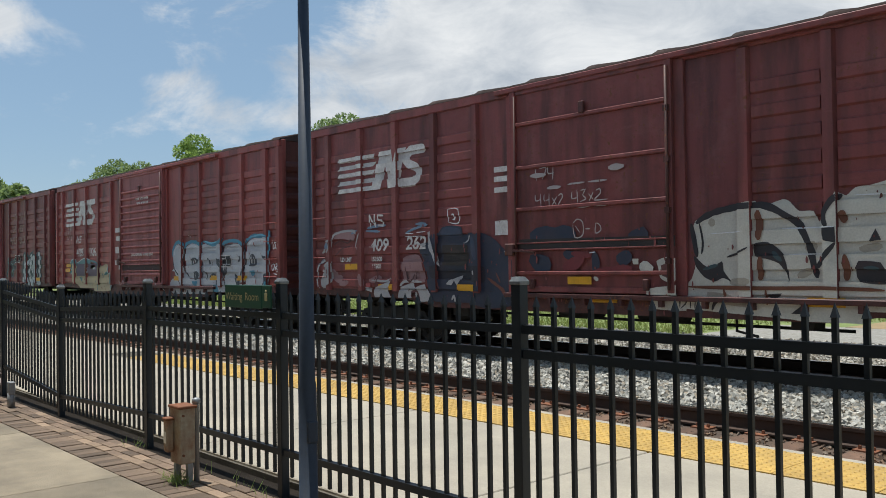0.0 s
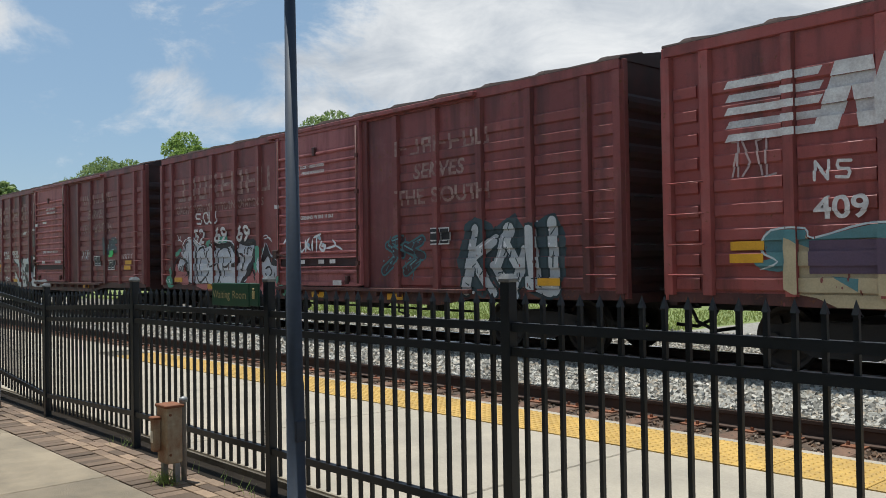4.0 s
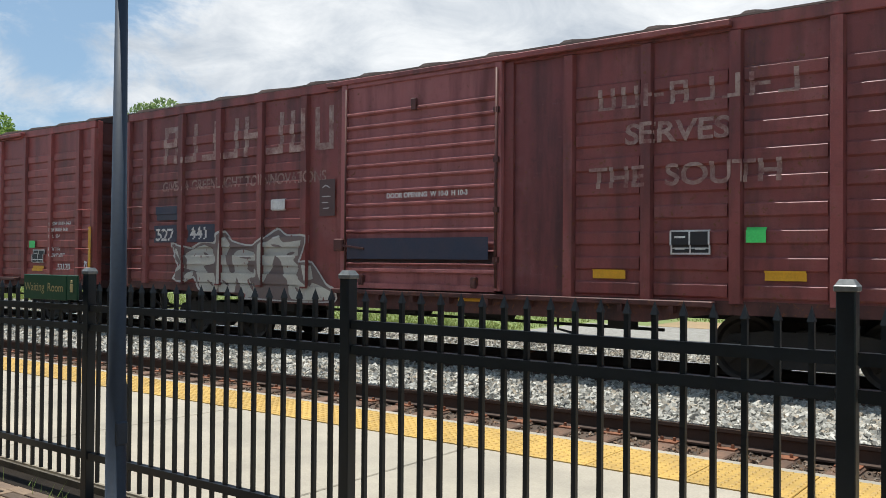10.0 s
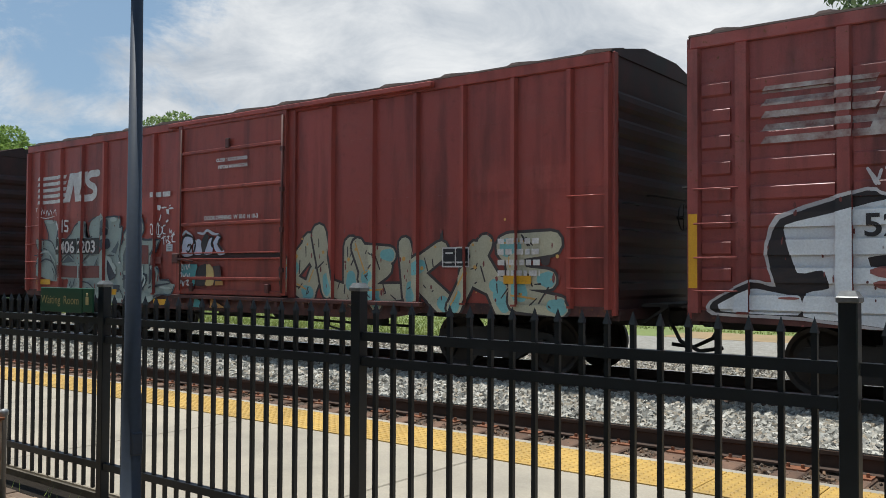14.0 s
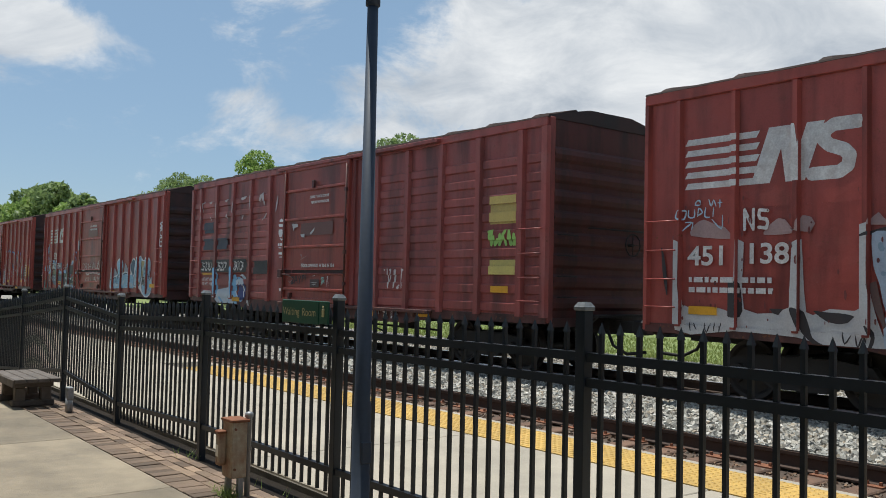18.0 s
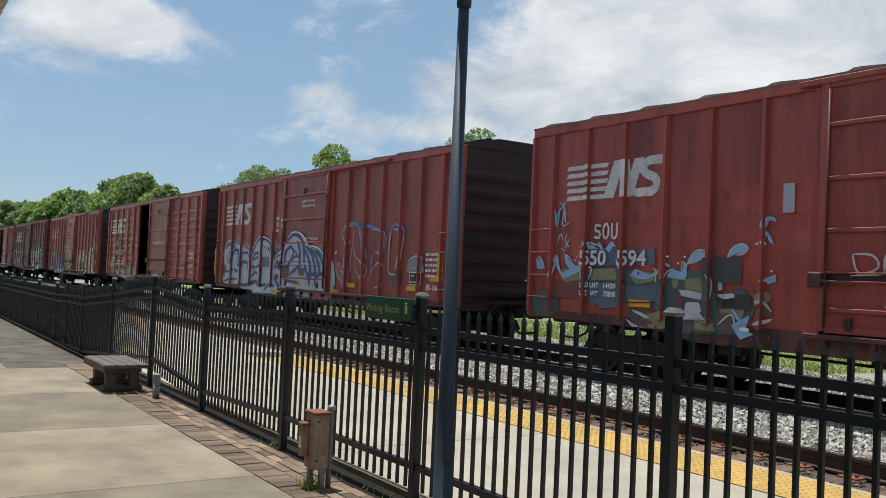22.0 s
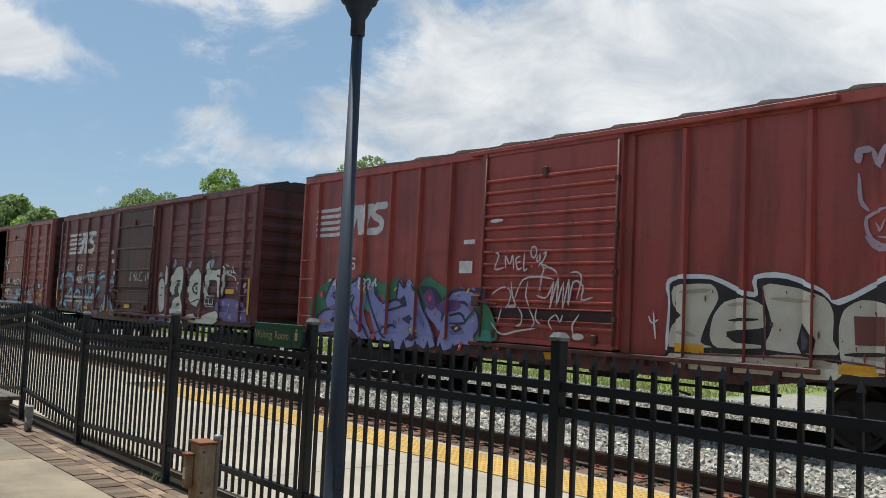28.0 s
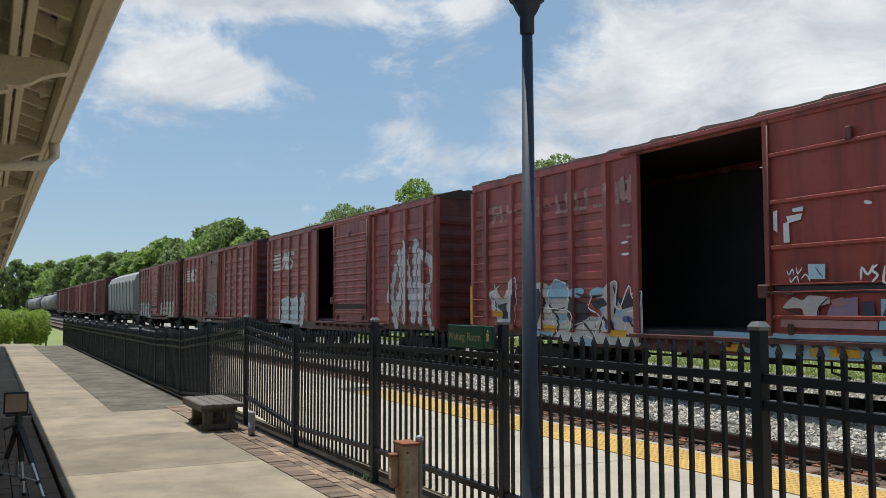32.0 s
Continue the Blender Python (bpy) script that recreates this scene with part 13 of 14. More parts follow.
    art.append(((0.3, 0.32, 0.55), [(0.03, 1.55, 1.9, 2.03, 2.04), (0.03, 2.65, 1.85, 2.85, 1.71), (0.04, 1.07, 1.98, 0.99, 1.73), (0.03, 3.64, 2, 3.78, 1.95), (0.03, 5.04, 1.8, 5.24, 1.87), (0.03, 3, 1.22, 3.14, 1.02), (0.03, 5.54, 1.33, 5.72, 1.42)]))
    art.append(((0.018, 0.02, 0.06), [(0.05, 0.78, 1.62, 0.95, 1.93, 1.12, 2.1, 1.31, 1.99, 1.38, 1.84, 1.69, 1.96, 2.14, 2.16, 2.27, 2.04, 2.34, 1.75), (0.05, 1.38, 1.84, 1.2, 1.73, 1.57, 1.64, 1.87, 1.78), (0, 1.22, 1.43, 1.57, 1.54, 1.91, 1.67, 1.75, 1.49, 1.52, 1.42), (0, 1.02, 1.22, 1.41, 1.32, 1.76, 1.22, 1.44, 1.2, 1.15, 1.15), (0.05, 1.9, 1.74, 1.83, 1.49, 2.01, 1.31, 2.3, 1.09, 2.64, 0.74), (0.05, 0.47, 1.01, 0.55, 1.27, 0.82, 1.42, 1.22, 1.47)]))
    art.append(((0.018, 0.02, 0.06), [(0.05, 2.32, 1.99, 2.43, 1.66, 2.61, 1.38, 2.89, 1.01, 3.08, 0.93), (0, 2.57, 2.04, 2.73, 1.81, 2.99, 1.6, 2.79, 1.65, 2.6, 1.8), (0.05, 2.99, 1.6, 3.35, 1.7, 3.54, 1.58, 3.05, 1.47), (0.05, 3.35, 1.72, 3.4, 2.06, 3.57, 1.92, 3.65, 2.09), (0.05, 3.77, 2.09, 4.01, 1.85, 4.18, 1.54, 4.45, 1.2, 4.61, 0.86), (0, 3.44, 1.68, 3.6, 1.79, 3.68, 1.58, 3.54, 1.54), (0, 3.55, 1.33, 3.78, 1.41, 4, 1.35, 3.78, 1.23), (0.05, 2.7, 1, 3.19, 1.19, 3.38, 1.14), (0, 3.68, 0.94, 3.9, 1.07, 4.09, 0.99, 3.91, 0.91)]))
    art.append(((0.018, 0.02, 0.06), [(0.05, 4.16, 1.74, 4.43, 1.66, 4.69, 1.54, 4.86, 1.34), (0, 4.09, 1.95, 4.44, 1.94, 4.64, 1.79, 4.77, 1.54, 4.54, 1.64, 4.28, 1.7), (0.05, 4.78, 1.28, 4.91, 1.55, 4.85, 1.67, 5.04, 1.88, 5.43, 1.9, 5.66, 1.82, 5.59, 1.55), (0.05, 4.94, 1.43, 5.25, 1.48, 5.37, 1.32, 4.96, 1.29), (0, 4.98, 1.23, 5.18, 1.27, 5.33, 1.21, 5.14, 1.14), (0.05, 5.61, 1.49, 5.77, 1.58, 5.9, 1.35, 5.84, 1.16, 5.53, 0.92), (0.08, 5.67, 1.89, 5.98, 1.88, 5.95, 1.7), (0.05, 5.44, 1.61, 5.34, 1.68, 5.15, 1.68)]))
    art.append(((0.11, 0.04, 0.17), [(0.3, 4.26, 1.87, 4.49, 1.54), (0.2, 4.59, 1.58, 5.25, 1.64)]))
    art.append(((0.44, 0.05, 0.06), [(0.12, 0.63, 1.81, 0.73, 1.7), (0.15, 0.25, 1.4, 0.32, 1.3), (0.1, 1.05, 1.51, 1.1, 1.45), (0.14, 2, 1.51, 2.17, 1.44), (0.13, 2.94, 1.74, 3.02, 1.67), (0.16, 2.62, 0.99, 2.7, 0.91), (0.22, 5.27, 0.92, 5.33, 0.89), (0.1, 5.51, 1.58, 5.55, 1.55), (0.16, 6.13, 0.98, 6.3, 0.94), (0.1, 4.34, 1.76, 4.43, 1.72)]))
    art.append(((0.48, 0.4, 0.07), [(0.06, 0.91, 2.04, 1.03, 2.08), (0.05, 1.81, 1.32, 1.93, 1.26), (0.05, 2.23, 1.86, 2.34, 1.81), (0.05, 3.28, 1.86, 3.35, 1.93), (0.05, 3.81, 1.15, 4.07, 1.11), (0.05, 5.41, 1.85, 5.47, 1.93), (0.05, 5.12, 1.19, 5.22, 1.24), (0.05, 1.45, 1.08, 1.59, 1.13)]))
    art.append(((0.45, 0.17, 0.03), [(0.025, 0.61, 1.29, 0.66, 1.09, 0.73, 1.23, 0.8, 1.07), (0.025, 0.83, 1.28, 0.81, 1.07), (0.025, 0.91, 1.26, 0.91, 1.1), (0.02, 0.82, 1.18, 0.93, 1.19)]))
    art.append((WHITE, [(0.04, 0.25, 1.38, 0.28, 1.36), (0.04, 2.17, 1.44, 2.18, 1.44), (0.04, 2.98, 1.69, 2.99, 1.68), (0.06, 5.27, 0.91, 5.29, 0.9), (0.03, 1.45, 1.06, 1.74, 1.08)]))
    brushed(12, "graffiti", art, "purple-blue graffiti with dark edges, green ground and red spots")
    art = []
    art.append((WHITE, [(0.07, 9.61, 1.11, 9.66, 1.74, 9.61, 2.03, 9.77, 2.12, 10.29, 2.12, 10.8, 1.93, 10.97, 1.93, 10.95, 2.13, 11.38, 2.14, 11.83, 1.96, 12.02, 1.82, 12.64, 2.13, 12.93, 2.21, 13.39, 2.1, 13.74, 2.05, 13.8, 1.6, 14, 1.48, 14.15, 1.18, 14.15, 0.92)]))
    art.append((BLACK, [(0, 9.64, 1.11, 9.66, 1.74, 9.64, 2.03, 9.8, 2.1, 10.3, 2.1, 10.8, 1.89, 10.99, 1.89, 10.98, 2.11, 11.38, 2.11, 11.83, 1.94, 12.05, 1.79, 12.64, 2.1, 12.93, 2.18, 13.39, 2.07, 13.72, 2.03, 13.79, 1.59, 13.99, 1.46, 14.13, 1.17, 14.13, 0.91, 12.69, 0.84, 9.65, 0.96)]))
    art.append(((0.52, 0.48, 0.38), [(0, 9.71, 2, 10.3, 2.04, 10.42, 1.85, 10.27, 1.57, 10.16, 1.25, 10.34, 1.19, 9.66, 1.16, 9.7, 1.46, 9.89, 1.6, 9.71, 1.74), (0, 10.35, 1.61, 10.51, 1.8, 10.8, 1.86, 11.06, 1.77, 11.11, 1.51, 10.94, 1.46, 10.55, 1.41, 10.66, 1.28, 11.05, 1.26, 11.05, 1.22, 10.42, 1.19, 10.3, 1.34), (0, 11.04, 2.01, 11.15, 2.05, 11.55, 1.99, 11.87, 1.88, 11.98, 1.7, 11.98, 1.37, 12.03, 1.2, 11.12, 1.21, 11.2, 1.51)]))
    art.append(((0.52, 0.48, 0.38), [(0, 12.05, 1.52, 12.11, 1.74, 12.31, 1.86, 12.59, 1.83, 12.75, 1.68, 12.81, 1.37, 12.77, 1.15, 12.58, 0.99, 12.18, 0.98, 12.07, 1.17), (0, 12.68, 1.95, 12.76, 2.08, 12.98, 2.12, 13.48, 2, 13.67, 1.97, 13.71, 1.71, 13.58, 1.53, 13.76, 1.45, 13.91, 1.41, 14.06, 1.24, 14.1, 0.97, 13.7, 0.96, 13.5, 1.21, 13.25, 1.26, 13.18, 0.96, 12.89, 0.94, 12.84, 1.41), (0, 9.67, 1.07, 11.08, 1.13, 12.03, 1.1, 12.02, 0.9, 11.09, 0.89, 9.84, 0.88)]))
    art.append(((0.36, 0.31, 0.22), [(0.06, 9.85, 1.92, 10.3, 1.96), (0.05, 11.16, 1.86, 11.72, 1.83), (0.06, 9.81, 1.37, 10.08, 1.33), (0.06, 12.17, 1.21, 12.67, 1.18), (0.05, 12.94, 1.89, 13.4, 1.88), (0.12, 11.08, 1.1, 11.97, 1.08), (0.05, 10.56, 1.76, 10.93, 1.79)]))
    art.append((BLACK, [(0, 11.6, 1.61, 11.77, 1.36, 11.73, 1.2, 11.59, 1.18, 11.53, 1.31), (0, 13.33, 1.79, 13.42, 1.74, 13.4, 1.67, 13.3, 1.65), (0.04, 10.58, 1.56, 11.01, 1.59), (0.04, 10.55, 1.35, 10.95, 1.29), (0.05, 12.82, 2.05, 12.87, 1.57, 12.87, 1.17), (0.05, 13.84, 1.38, 13.95, 1.16), (0.05, 13.19, 1.27, 13.5, 1.25), (0.06, 12.12, 1.21, 12.67, 1.24), (0.03, 11.32, 0.89, 11.44, 0.83, 11.6, 0.89, 11.72, 0.83)]))
    art.append(((0.05, 0.07, 0.1), [(0, 11.61, 1.52, 11.71, 1.34, 11.68, 1.24, 11.61, 1.23, 11.58, 1.33)]))
    art.append(((0.17, 0.05, 0.04), [(0, 12.23, 1.67, 12.64, 1.67, 12.66, 1.34, 12.25, 1.33), (0.03, 11.06, 2.04, 11.12, 1.24), (0.03, 9.83, 1.08, 12.07, 1.14), (0.025, 11.86, 1.15, 12.78, 1.07)]))
    art.append(((0.4, 0.46, 0.54), [(0.2, 13.16, 2.22, 13.78, 2.2)]))
    art.append((WHITE, [(0.035, 13.14, 2.32, 13.13, 2.16, 13.22, 2.18), (0.035, 13.26, 2.29, 13.24, 2.18, 13.33, 2.18, 13.34, 2.28, 13.26, 2.29), (0.035, 13.37, 2.28, 13.37, 2.18, 13.46, 2.18, 13.46, 2.27, 13.37, 2.28), (0.035, 13.47, 2.31, 13.58, 2.31), (0.035, 13.52, 2.31, 13.53, 2.17), (0.035, 13.62, 2.31, 13.62, 2.17, 13.71, 2.17), (0.03, 13.62, 2.24, 13.69, 2.24), (0.035, 13.74, 2.16, 13.73, 2.3, 13.81, 2.27, 13.74, 2.23, 13.83, 2.16), (0.03, 9.39, 1.64, 9.44, 1.25), (0.025, 9.31, 1.58, 9.37, 1.48, 9.48, 1.53)]))
    art.append(((0.5, 0.47, 0.46), [(0.03, 14.27, 1.05, 14.34, 1.09, 14.34, 1.03, 14.25, 0.95, 14.37, 0.95), (0.03, 14.41, 1.08, 14.38, 0.99, 14.45, 0.95, 14.48, 1.04, 14.41, 1.08), (0.03, 14.52, 1.08, 14.49, 1, 14.55, 0.95, 14.58, 1.04, 14.52, 1.08), (0.03, 14.67, 1.08, 14.61, 1.04, 14.69, 1, 14.63, 0.95, 14.6, 1.01, 14.67, 1.08)]))
    brushed(12, "graffiti", art, "cream block graffiti with black edges and a white rim, rust-stained")
    numbers(12, [("451", 1.42, 1.88, 0.24), ("824", 2.35, 1.88, 0.24)])
    art = []
    art.append(((0.36, 0.26, 0.31), [(0.1, 12.26, 3.49, 12.27, 3.64, 12.42, 3.64), (0.07, 12.42, 3.65, 12.52, 3.43, 12.6, 3.64, 12.83, 3.66, 12.94, 3.52), (0.08, 13.02, 3.65, 13.17, 3.6, 13.26, 3.4), (0.08, 13.31, 3.63, 13.49, 3.73, 13.72, 3.65, 13.72, 3.33), (0.05, 12.26, 3.37, 12.29, 3.04, 12.39, 2.91), (0.045, 12.64, 2.94, 12.85, 2.81, 12.86, 2.61, 12.65, 2.49, 12.42, 2.58, 12.36, 2.83, 12.64, 2.94), (0.05, 12.35, 2.62, 12.52, 2.45, 12.93, 2.49, 13.11, 2.45), (0.06, 13.11, 2.45, 13.81, 2.46, 14.26, 2.47, 14.46, 2.62, 14.47, 2.81, 14.37, 2.98)]))
    art.append(((0.36, 0.26, 0.31), [(0.035, 12.76, 3.14, 12.93, 3.17, 13.18, 3.08, 13.24, 2.76, 13.17, 2.53)]))
    art.append(((0.36, 0.26, 0.31), [(0.035, 13.23, 3.3, 13.4, 3.39, 13.52, 3.26, 13.36, 3.07, 13.6, 3.03, 13.73, 2.83, 13.72, 2.6, 13.41, 2.52, 13.33, 2.72), (0.04, 13.97, 3.4, 14.2, 3.19, 14.26, 2.85, 14.14, 2.55, 13.86, 2.56), (0.07, 14.27, 3.72, 14.36, 3.34, 14.58, 3.17, 14.76, 3.2), (0.07, 14.89, 3.16, 15.04, 2.94, 15.02, 2.65, 14.83, 2.54), (0.03, 14.49, 2.99, 14.64, 2.99, 14.52, 2.92, 14.69, 2.89), (0.03, 14.58, 2.84, 14.72, 2.84, 14.66, 2.76), (0.025, 12.46, 2.78, 12.54, 2.66, 12.6, 2.8), (0.025, 12.65, 2.78, 12.76, 2.69)]))
    art.append(((0.36, 0.26, 0.31), [(0.025, 12.51, 2.6, 12.73, 2.57), (0.03, 12.64, 3.31, 12.7, 3.18), (0.03, 14.18, 3.42, 14.21, 3.27), (0.04, 13.77, 3.02, 13.85, 2.75)]))
    art.append(((0.40, 0.46, 0.52), [(0.2, 13.37, 2.29, 13.83, 2.27)]))
    art.append(((0.50, 0.48, 0.47), [(0.05, 14.06, 2.36, 14.12, 2.2), (0.05, 14.2, 2.37, 14.11, 2.28, 14.23, 2.19), (0.05, 14.27, 2.4, 14.31, 2.23, 14.41, 2.25, 14.38, 2.4), (0.05, 14.47, 2.4, 14.54, 2.25, 14.61, 2.4), (0.05, 14.64, 2.43, 14.71, 2.14, 14.83, 2.13), (0.05, 14.93, 2.31, 15.1, 2.39), (0.05, 15.02, 2.36, 15.07, 2.13), (0.05, 15.14, 2.31, 15.21, 2.21, 15.14, 2.17, 15.14, 2.31), (0.025, 13.29, 2.33, 13.32, 2.21, 13.41, 2.22), (0.025, 13.45, 2.29, 13.55, 2.23, 13.48, 2.21), (0.025, 13.6, 2.33, 13.64, 2.21), (0.025, 13.72, 2.31, 13.8, 2.31, 13.74, 2.22)]))
    art.append(((0.50, 0.48, 0.47), [(0.03, 15.3, 2.11, 15.27, 1.89, 15.38, 1.72), (0.03, 15.41, 1.97, 15.36, 1.61)]))
    brushed(12, "graffiti", art, "dull mauve outlined graffiti over white tags")
    lines_of_type(12, 13.7, 14.3, 1.4, 2.0, 5, M["white"], 80)
    yellow_marks(12, [(10.0, 1.10), (12.3, 0.98), (7.5, 0.82), (14.5, 1.5)])
    # 13
    emblem(13, 0.88, 3.74, 2.95, 3.74)
    numbers(13, [("409", 2.04, 1.92, 0.26), ("162", 3.22, 1.93, 0.26)])
    initials(13, "NS", 2.06, 2.36, 0.17, 0.22, 0.27)
    lines_of_type(13, 0.9, 3.9, 1.2, 1.5, 2, M["white"], 82)
    art = []
    art.append(((0.155, 0.095, 0.13), [(0.3, 0.79, 1.97, 1.67, 1.9), (0.3, 0.52, 1.49, 0.94, 1.18), (0.35, 1.8, 0.95, 2.39, 1.2, 2.99, 1.06), (0.3, 4.23, 2.04, 4.92, 1.86), (0.3, 5.38, 1.04, 6.01, 0.98), (0.3, 3.47, 1.99, 3.94, 1.89), (0.28, 2.94, 1.45, 3.12, 1.08), (0.3, 5.3, 1.37, 5.48, 1.06), (0.3, 3.8, 1.01, 4.36, 0.94)]))
    art.append(((0.2, 0.4, 0.5), [(0.168, 0.35, 1.64, 0.32, 1.93, 0.57, 2.17, 1.05, 2.25, 1.6, 2.17, 1.86, 1.97), (0.14, 0.17, 1.68, 0.43, 2.01), (0.126, 1.13, 1.46, 1.28, 1.64, 1.51, 1.69, 1.68, 1.54, 1.6, 1.38), (0.182, 0.25, 1.09, 0.69, 1.23, 1.11, 1.01), (0.14, 1.81, 1.32, 1.91, 1.58, 2.13, 1.68, 2.4, 1.59, 2.48, 1.46), (0.154, 3.02, 1.91, 3.07, 1.54, 3.2, 1.15), (0.238, 3.24, 1.06, 3.32, 1.45, 3.55, 1.83), (0.084, 3.04, 2.18, 3.47, 2.22, 4.07, 2.23), (0.126, 2.89, 2.08, 3.17, 2.22), (0.126, 3.63, 1.34, 3.81, 1.53, 4.06, 1.49, 4, 1.39)]))
    art.append(((0.2, 0.4, 0.5), [(0.182, 4.1, 1.47, 4.28, 1.69, 4.47, 1.79), (0.112, 4.4, 2.07, 4.68, 2.15, 4.95, 2.15, 4.94, 1.93), (0.21, 5.16, 1.53, 5.15, 1.21, 5.05, 1.03), (0.112, 5.31, 1.68, 5.6, 1.72, 5.79, 1.71, 5.84, 1.59), (0.112, 5.77, 1.51, 5.86, 1.29, 6.04, 1.14), (0.154, 5.45, 1.36, 5.67, 1.13, 5.85, 1.05), (0.07, 2.3, 0.94, 2.6, 1.22, 2.82, 0.86, 2.3, 0.94), (0.154, 4.59, 0.98, 4.8, 1.12, 4.92, 1.37), (0.07, 5.35, 2.06, 5.38, 1.92, 5.43, 2.03), (0.07, 5.48, 2.08, 5.44, 1.9), (0.07, 5.54, 2.08, 5.69, 1.91), (0.07, 5.69, 2.06, 5.53, 1.93)]))
    art.append(((0.2, 0.4, 0.5), [(0.056, 5.42, 2.13, 5.61, 2.14)]))
    art.append(((0.36, 0.52, 0.6), [(0.04, 0.5, 1.98, 0.71, 2.15, 1.21, 2.19), (0.04, 3.29, 1.22, 3.46, 1.67), (0.03, 4.51, 2.13, 4.89, 2.13), (0.04, 5.21, 1.47, 5.19, 1.13), (0.03, 1.97, 1.54, 2.23, 1.62)]))
    art.append(((0.045, 0.042, 0.085), [(0.065, 0.11, 1.38, 0.16, 1.97, 0.54, 2.31, 1.21, 2.34, 1.86, 2.16, 1.98, 1.92), (0.065, 0.77, 1.74, 1.04, 1.96, 1.67, 1.9, 1.85, 1.62), (0.078, 2.81, 2.16, 2.88, 1.73, 3.13, 1.35, 3.26, 1.01), (0.078, 3.22, 2.24, 3.84, 2.3, 4.14, 2.2, 4.2, 1.95), (0.078, 4.18, 1.99, 4.35, 2.17, 4.78, 2.25, 5.1, 2.27, 5.06, 2), (0.078, 5.05, 1.6, 5.31, 1.73, 5.83, 1.77, 5.99, 1.38, 6.08, 1.14), (0.078, 4.33, 1.69, 4.15, 1.43), (0.065, 3.8, 1.17, 4.15, 1.28, 4.33, 1.18)]))
    art.append(((0.045, 0.042, 0.085), [(0.052, 1.78, 1.34, 1.82, 1.59, 2.09, 1.74, 2.43, 1.64, 2.53, 1.43), (0.065, 3.54, 1.85, 3.35, 1.45, 3.18, 0.99), (0.065, 4.7, 1.37, 4.9, 1.2, 4.68, 0.99), (0.065, 5.31, 1.61, 5.49, 1.4, 5.72, 1.13), (0.065, 0.07, 0.98, 0.6, 1.12, 1.18, 0.93), (0.117, 3.83, 1.89, 3.96, 1.71), (0.117, 4.04, 1.36, 4.22, 1.31)]))
    art.append((WHITE, [(0.02, 2.99, 2.27, 3.38, 2.34, 3.84, 2.32), (0.02, 4.29, 2.21, 4.65, 2.34, 5.06, 2.3), (0.018, 0.36, 2.18, 1.05, 2.34), (0.02, 3.58, 2.38, 3.72, 2.41), (0.03, 2.24, 0.84, 2.81, 0.81), (0.02, 3.19, 1.08, 3.27, 1.35)]))
    brushed(13, "graffiti", art, "light blue and mauve graffiti with dark outlines")
    art = []
    art.append(((0.32, 0.3, 0.4), [(0.3, 9.37, 2.12, 9.62, 2.16), (0.25, 10.41, 2.5, 10.56, 2.53), (0.22, 11.44, 2.46, 11.58, 2.52), (0.25, 12.73, 2.47, 13, 2.51), (0.2, 9.79, 2.32, 9.98, 2.36), (0.2, 11.31, 2.26, 11.42, 2.35)]))
    art.append((BLACK, [(0.22, 12.44, 2.43, 12.56, 2.66, 12.75, 2.81), (0, 9.32, 2, 9.46, 2.14, 9.79, 2.13, 9.91, 1.88, 9.97, 1.2, 9.62, 1.01, 9.45, 1.17), (0, 9.76, 2.4, 9.95, 2.52, 10.2, 2.45, 10.26, 2, 10.1, 1.8, 9.78, 1.86), (0, 10.35, 2.32, 10.68, 2.46, 11.11, 2.48, 11.33, 2.28, 11.3, 1.74, 11.13, 1.53, 10.79, 1.53, 10.26, 1.59, 10.18, 2)]))
    art.append((BLACK, [(0, 10.47, 1.49, 10.85, 1.65, 11.19, 1.59, 11.35, 1.29, 11.29, 0.93, 10.49, 0.9, 10.25, 1.17), (0, 11.47, 2.06, 11.79, 2.35, 12.14, 2.41, 12.44, 2.25, 12.5, 1.95, 12.47, 1.5, 12.2, 1.25, 11.77, 1.29, 11.51, 1.52, 11.41, 1.78), (0, 12.48, 2.18, 12.56, 2.57, 12.75, 2.65, 12.9, 2.37, 13.62, 2.39, 13.78, 2.18, 13.73, 1.72, 13.46, 1.52, 13.31, 1.76, 13.3, 1.96, 12.85, 1.97, 12.8, 1.48, 12.42, 1.54), (0.08, 9.98, 1.69, 10.41, 1.59)]))
    art.append(((0.54, 0.52, 0.44), [(0, 9.42, 1.99, 9.56, 2.09, 9.74, 2.05, 9.82, 1.85, 9.86, 1.23, 9.62, 1.09, 9.49, 1.22, 9.39, 1.8), (0, 9.84, 2.4, 9.98, 2.47, 10.12, 2.4, 10.17, 2, 10.02, 1.87, 9.83, 1.92), (0, 10.44, 2.27, 10.73, 2.41, 11.07, 2.43, 11.24, 2.26, 11.2, 1.78, 11.06, 1.59, 10.86, 1.59, 10.87, 1.96, 10.65, 1.93, 10.56, 1.64, 10.35, 1.64, 10.27, 1.98), (0, 10.56, 1.47, 10.85, 1.59, 11.13, 1.53, 11.27, 1.29, 11.21, 0.97, 10.55, 0.95, 10.34, 1.17)]))
    art.append(((0.54, 0.52, 0.44), [(0, 11.55, 2.04, 11.82, 2.3, 12.13, 2.35, 12.36, 2.22, 12.42, 1.95, 12.39, 1.54, 12.18, 1.32, 11.81, 1.36, 11.58, 1.54, 11.49, 1.78)]))
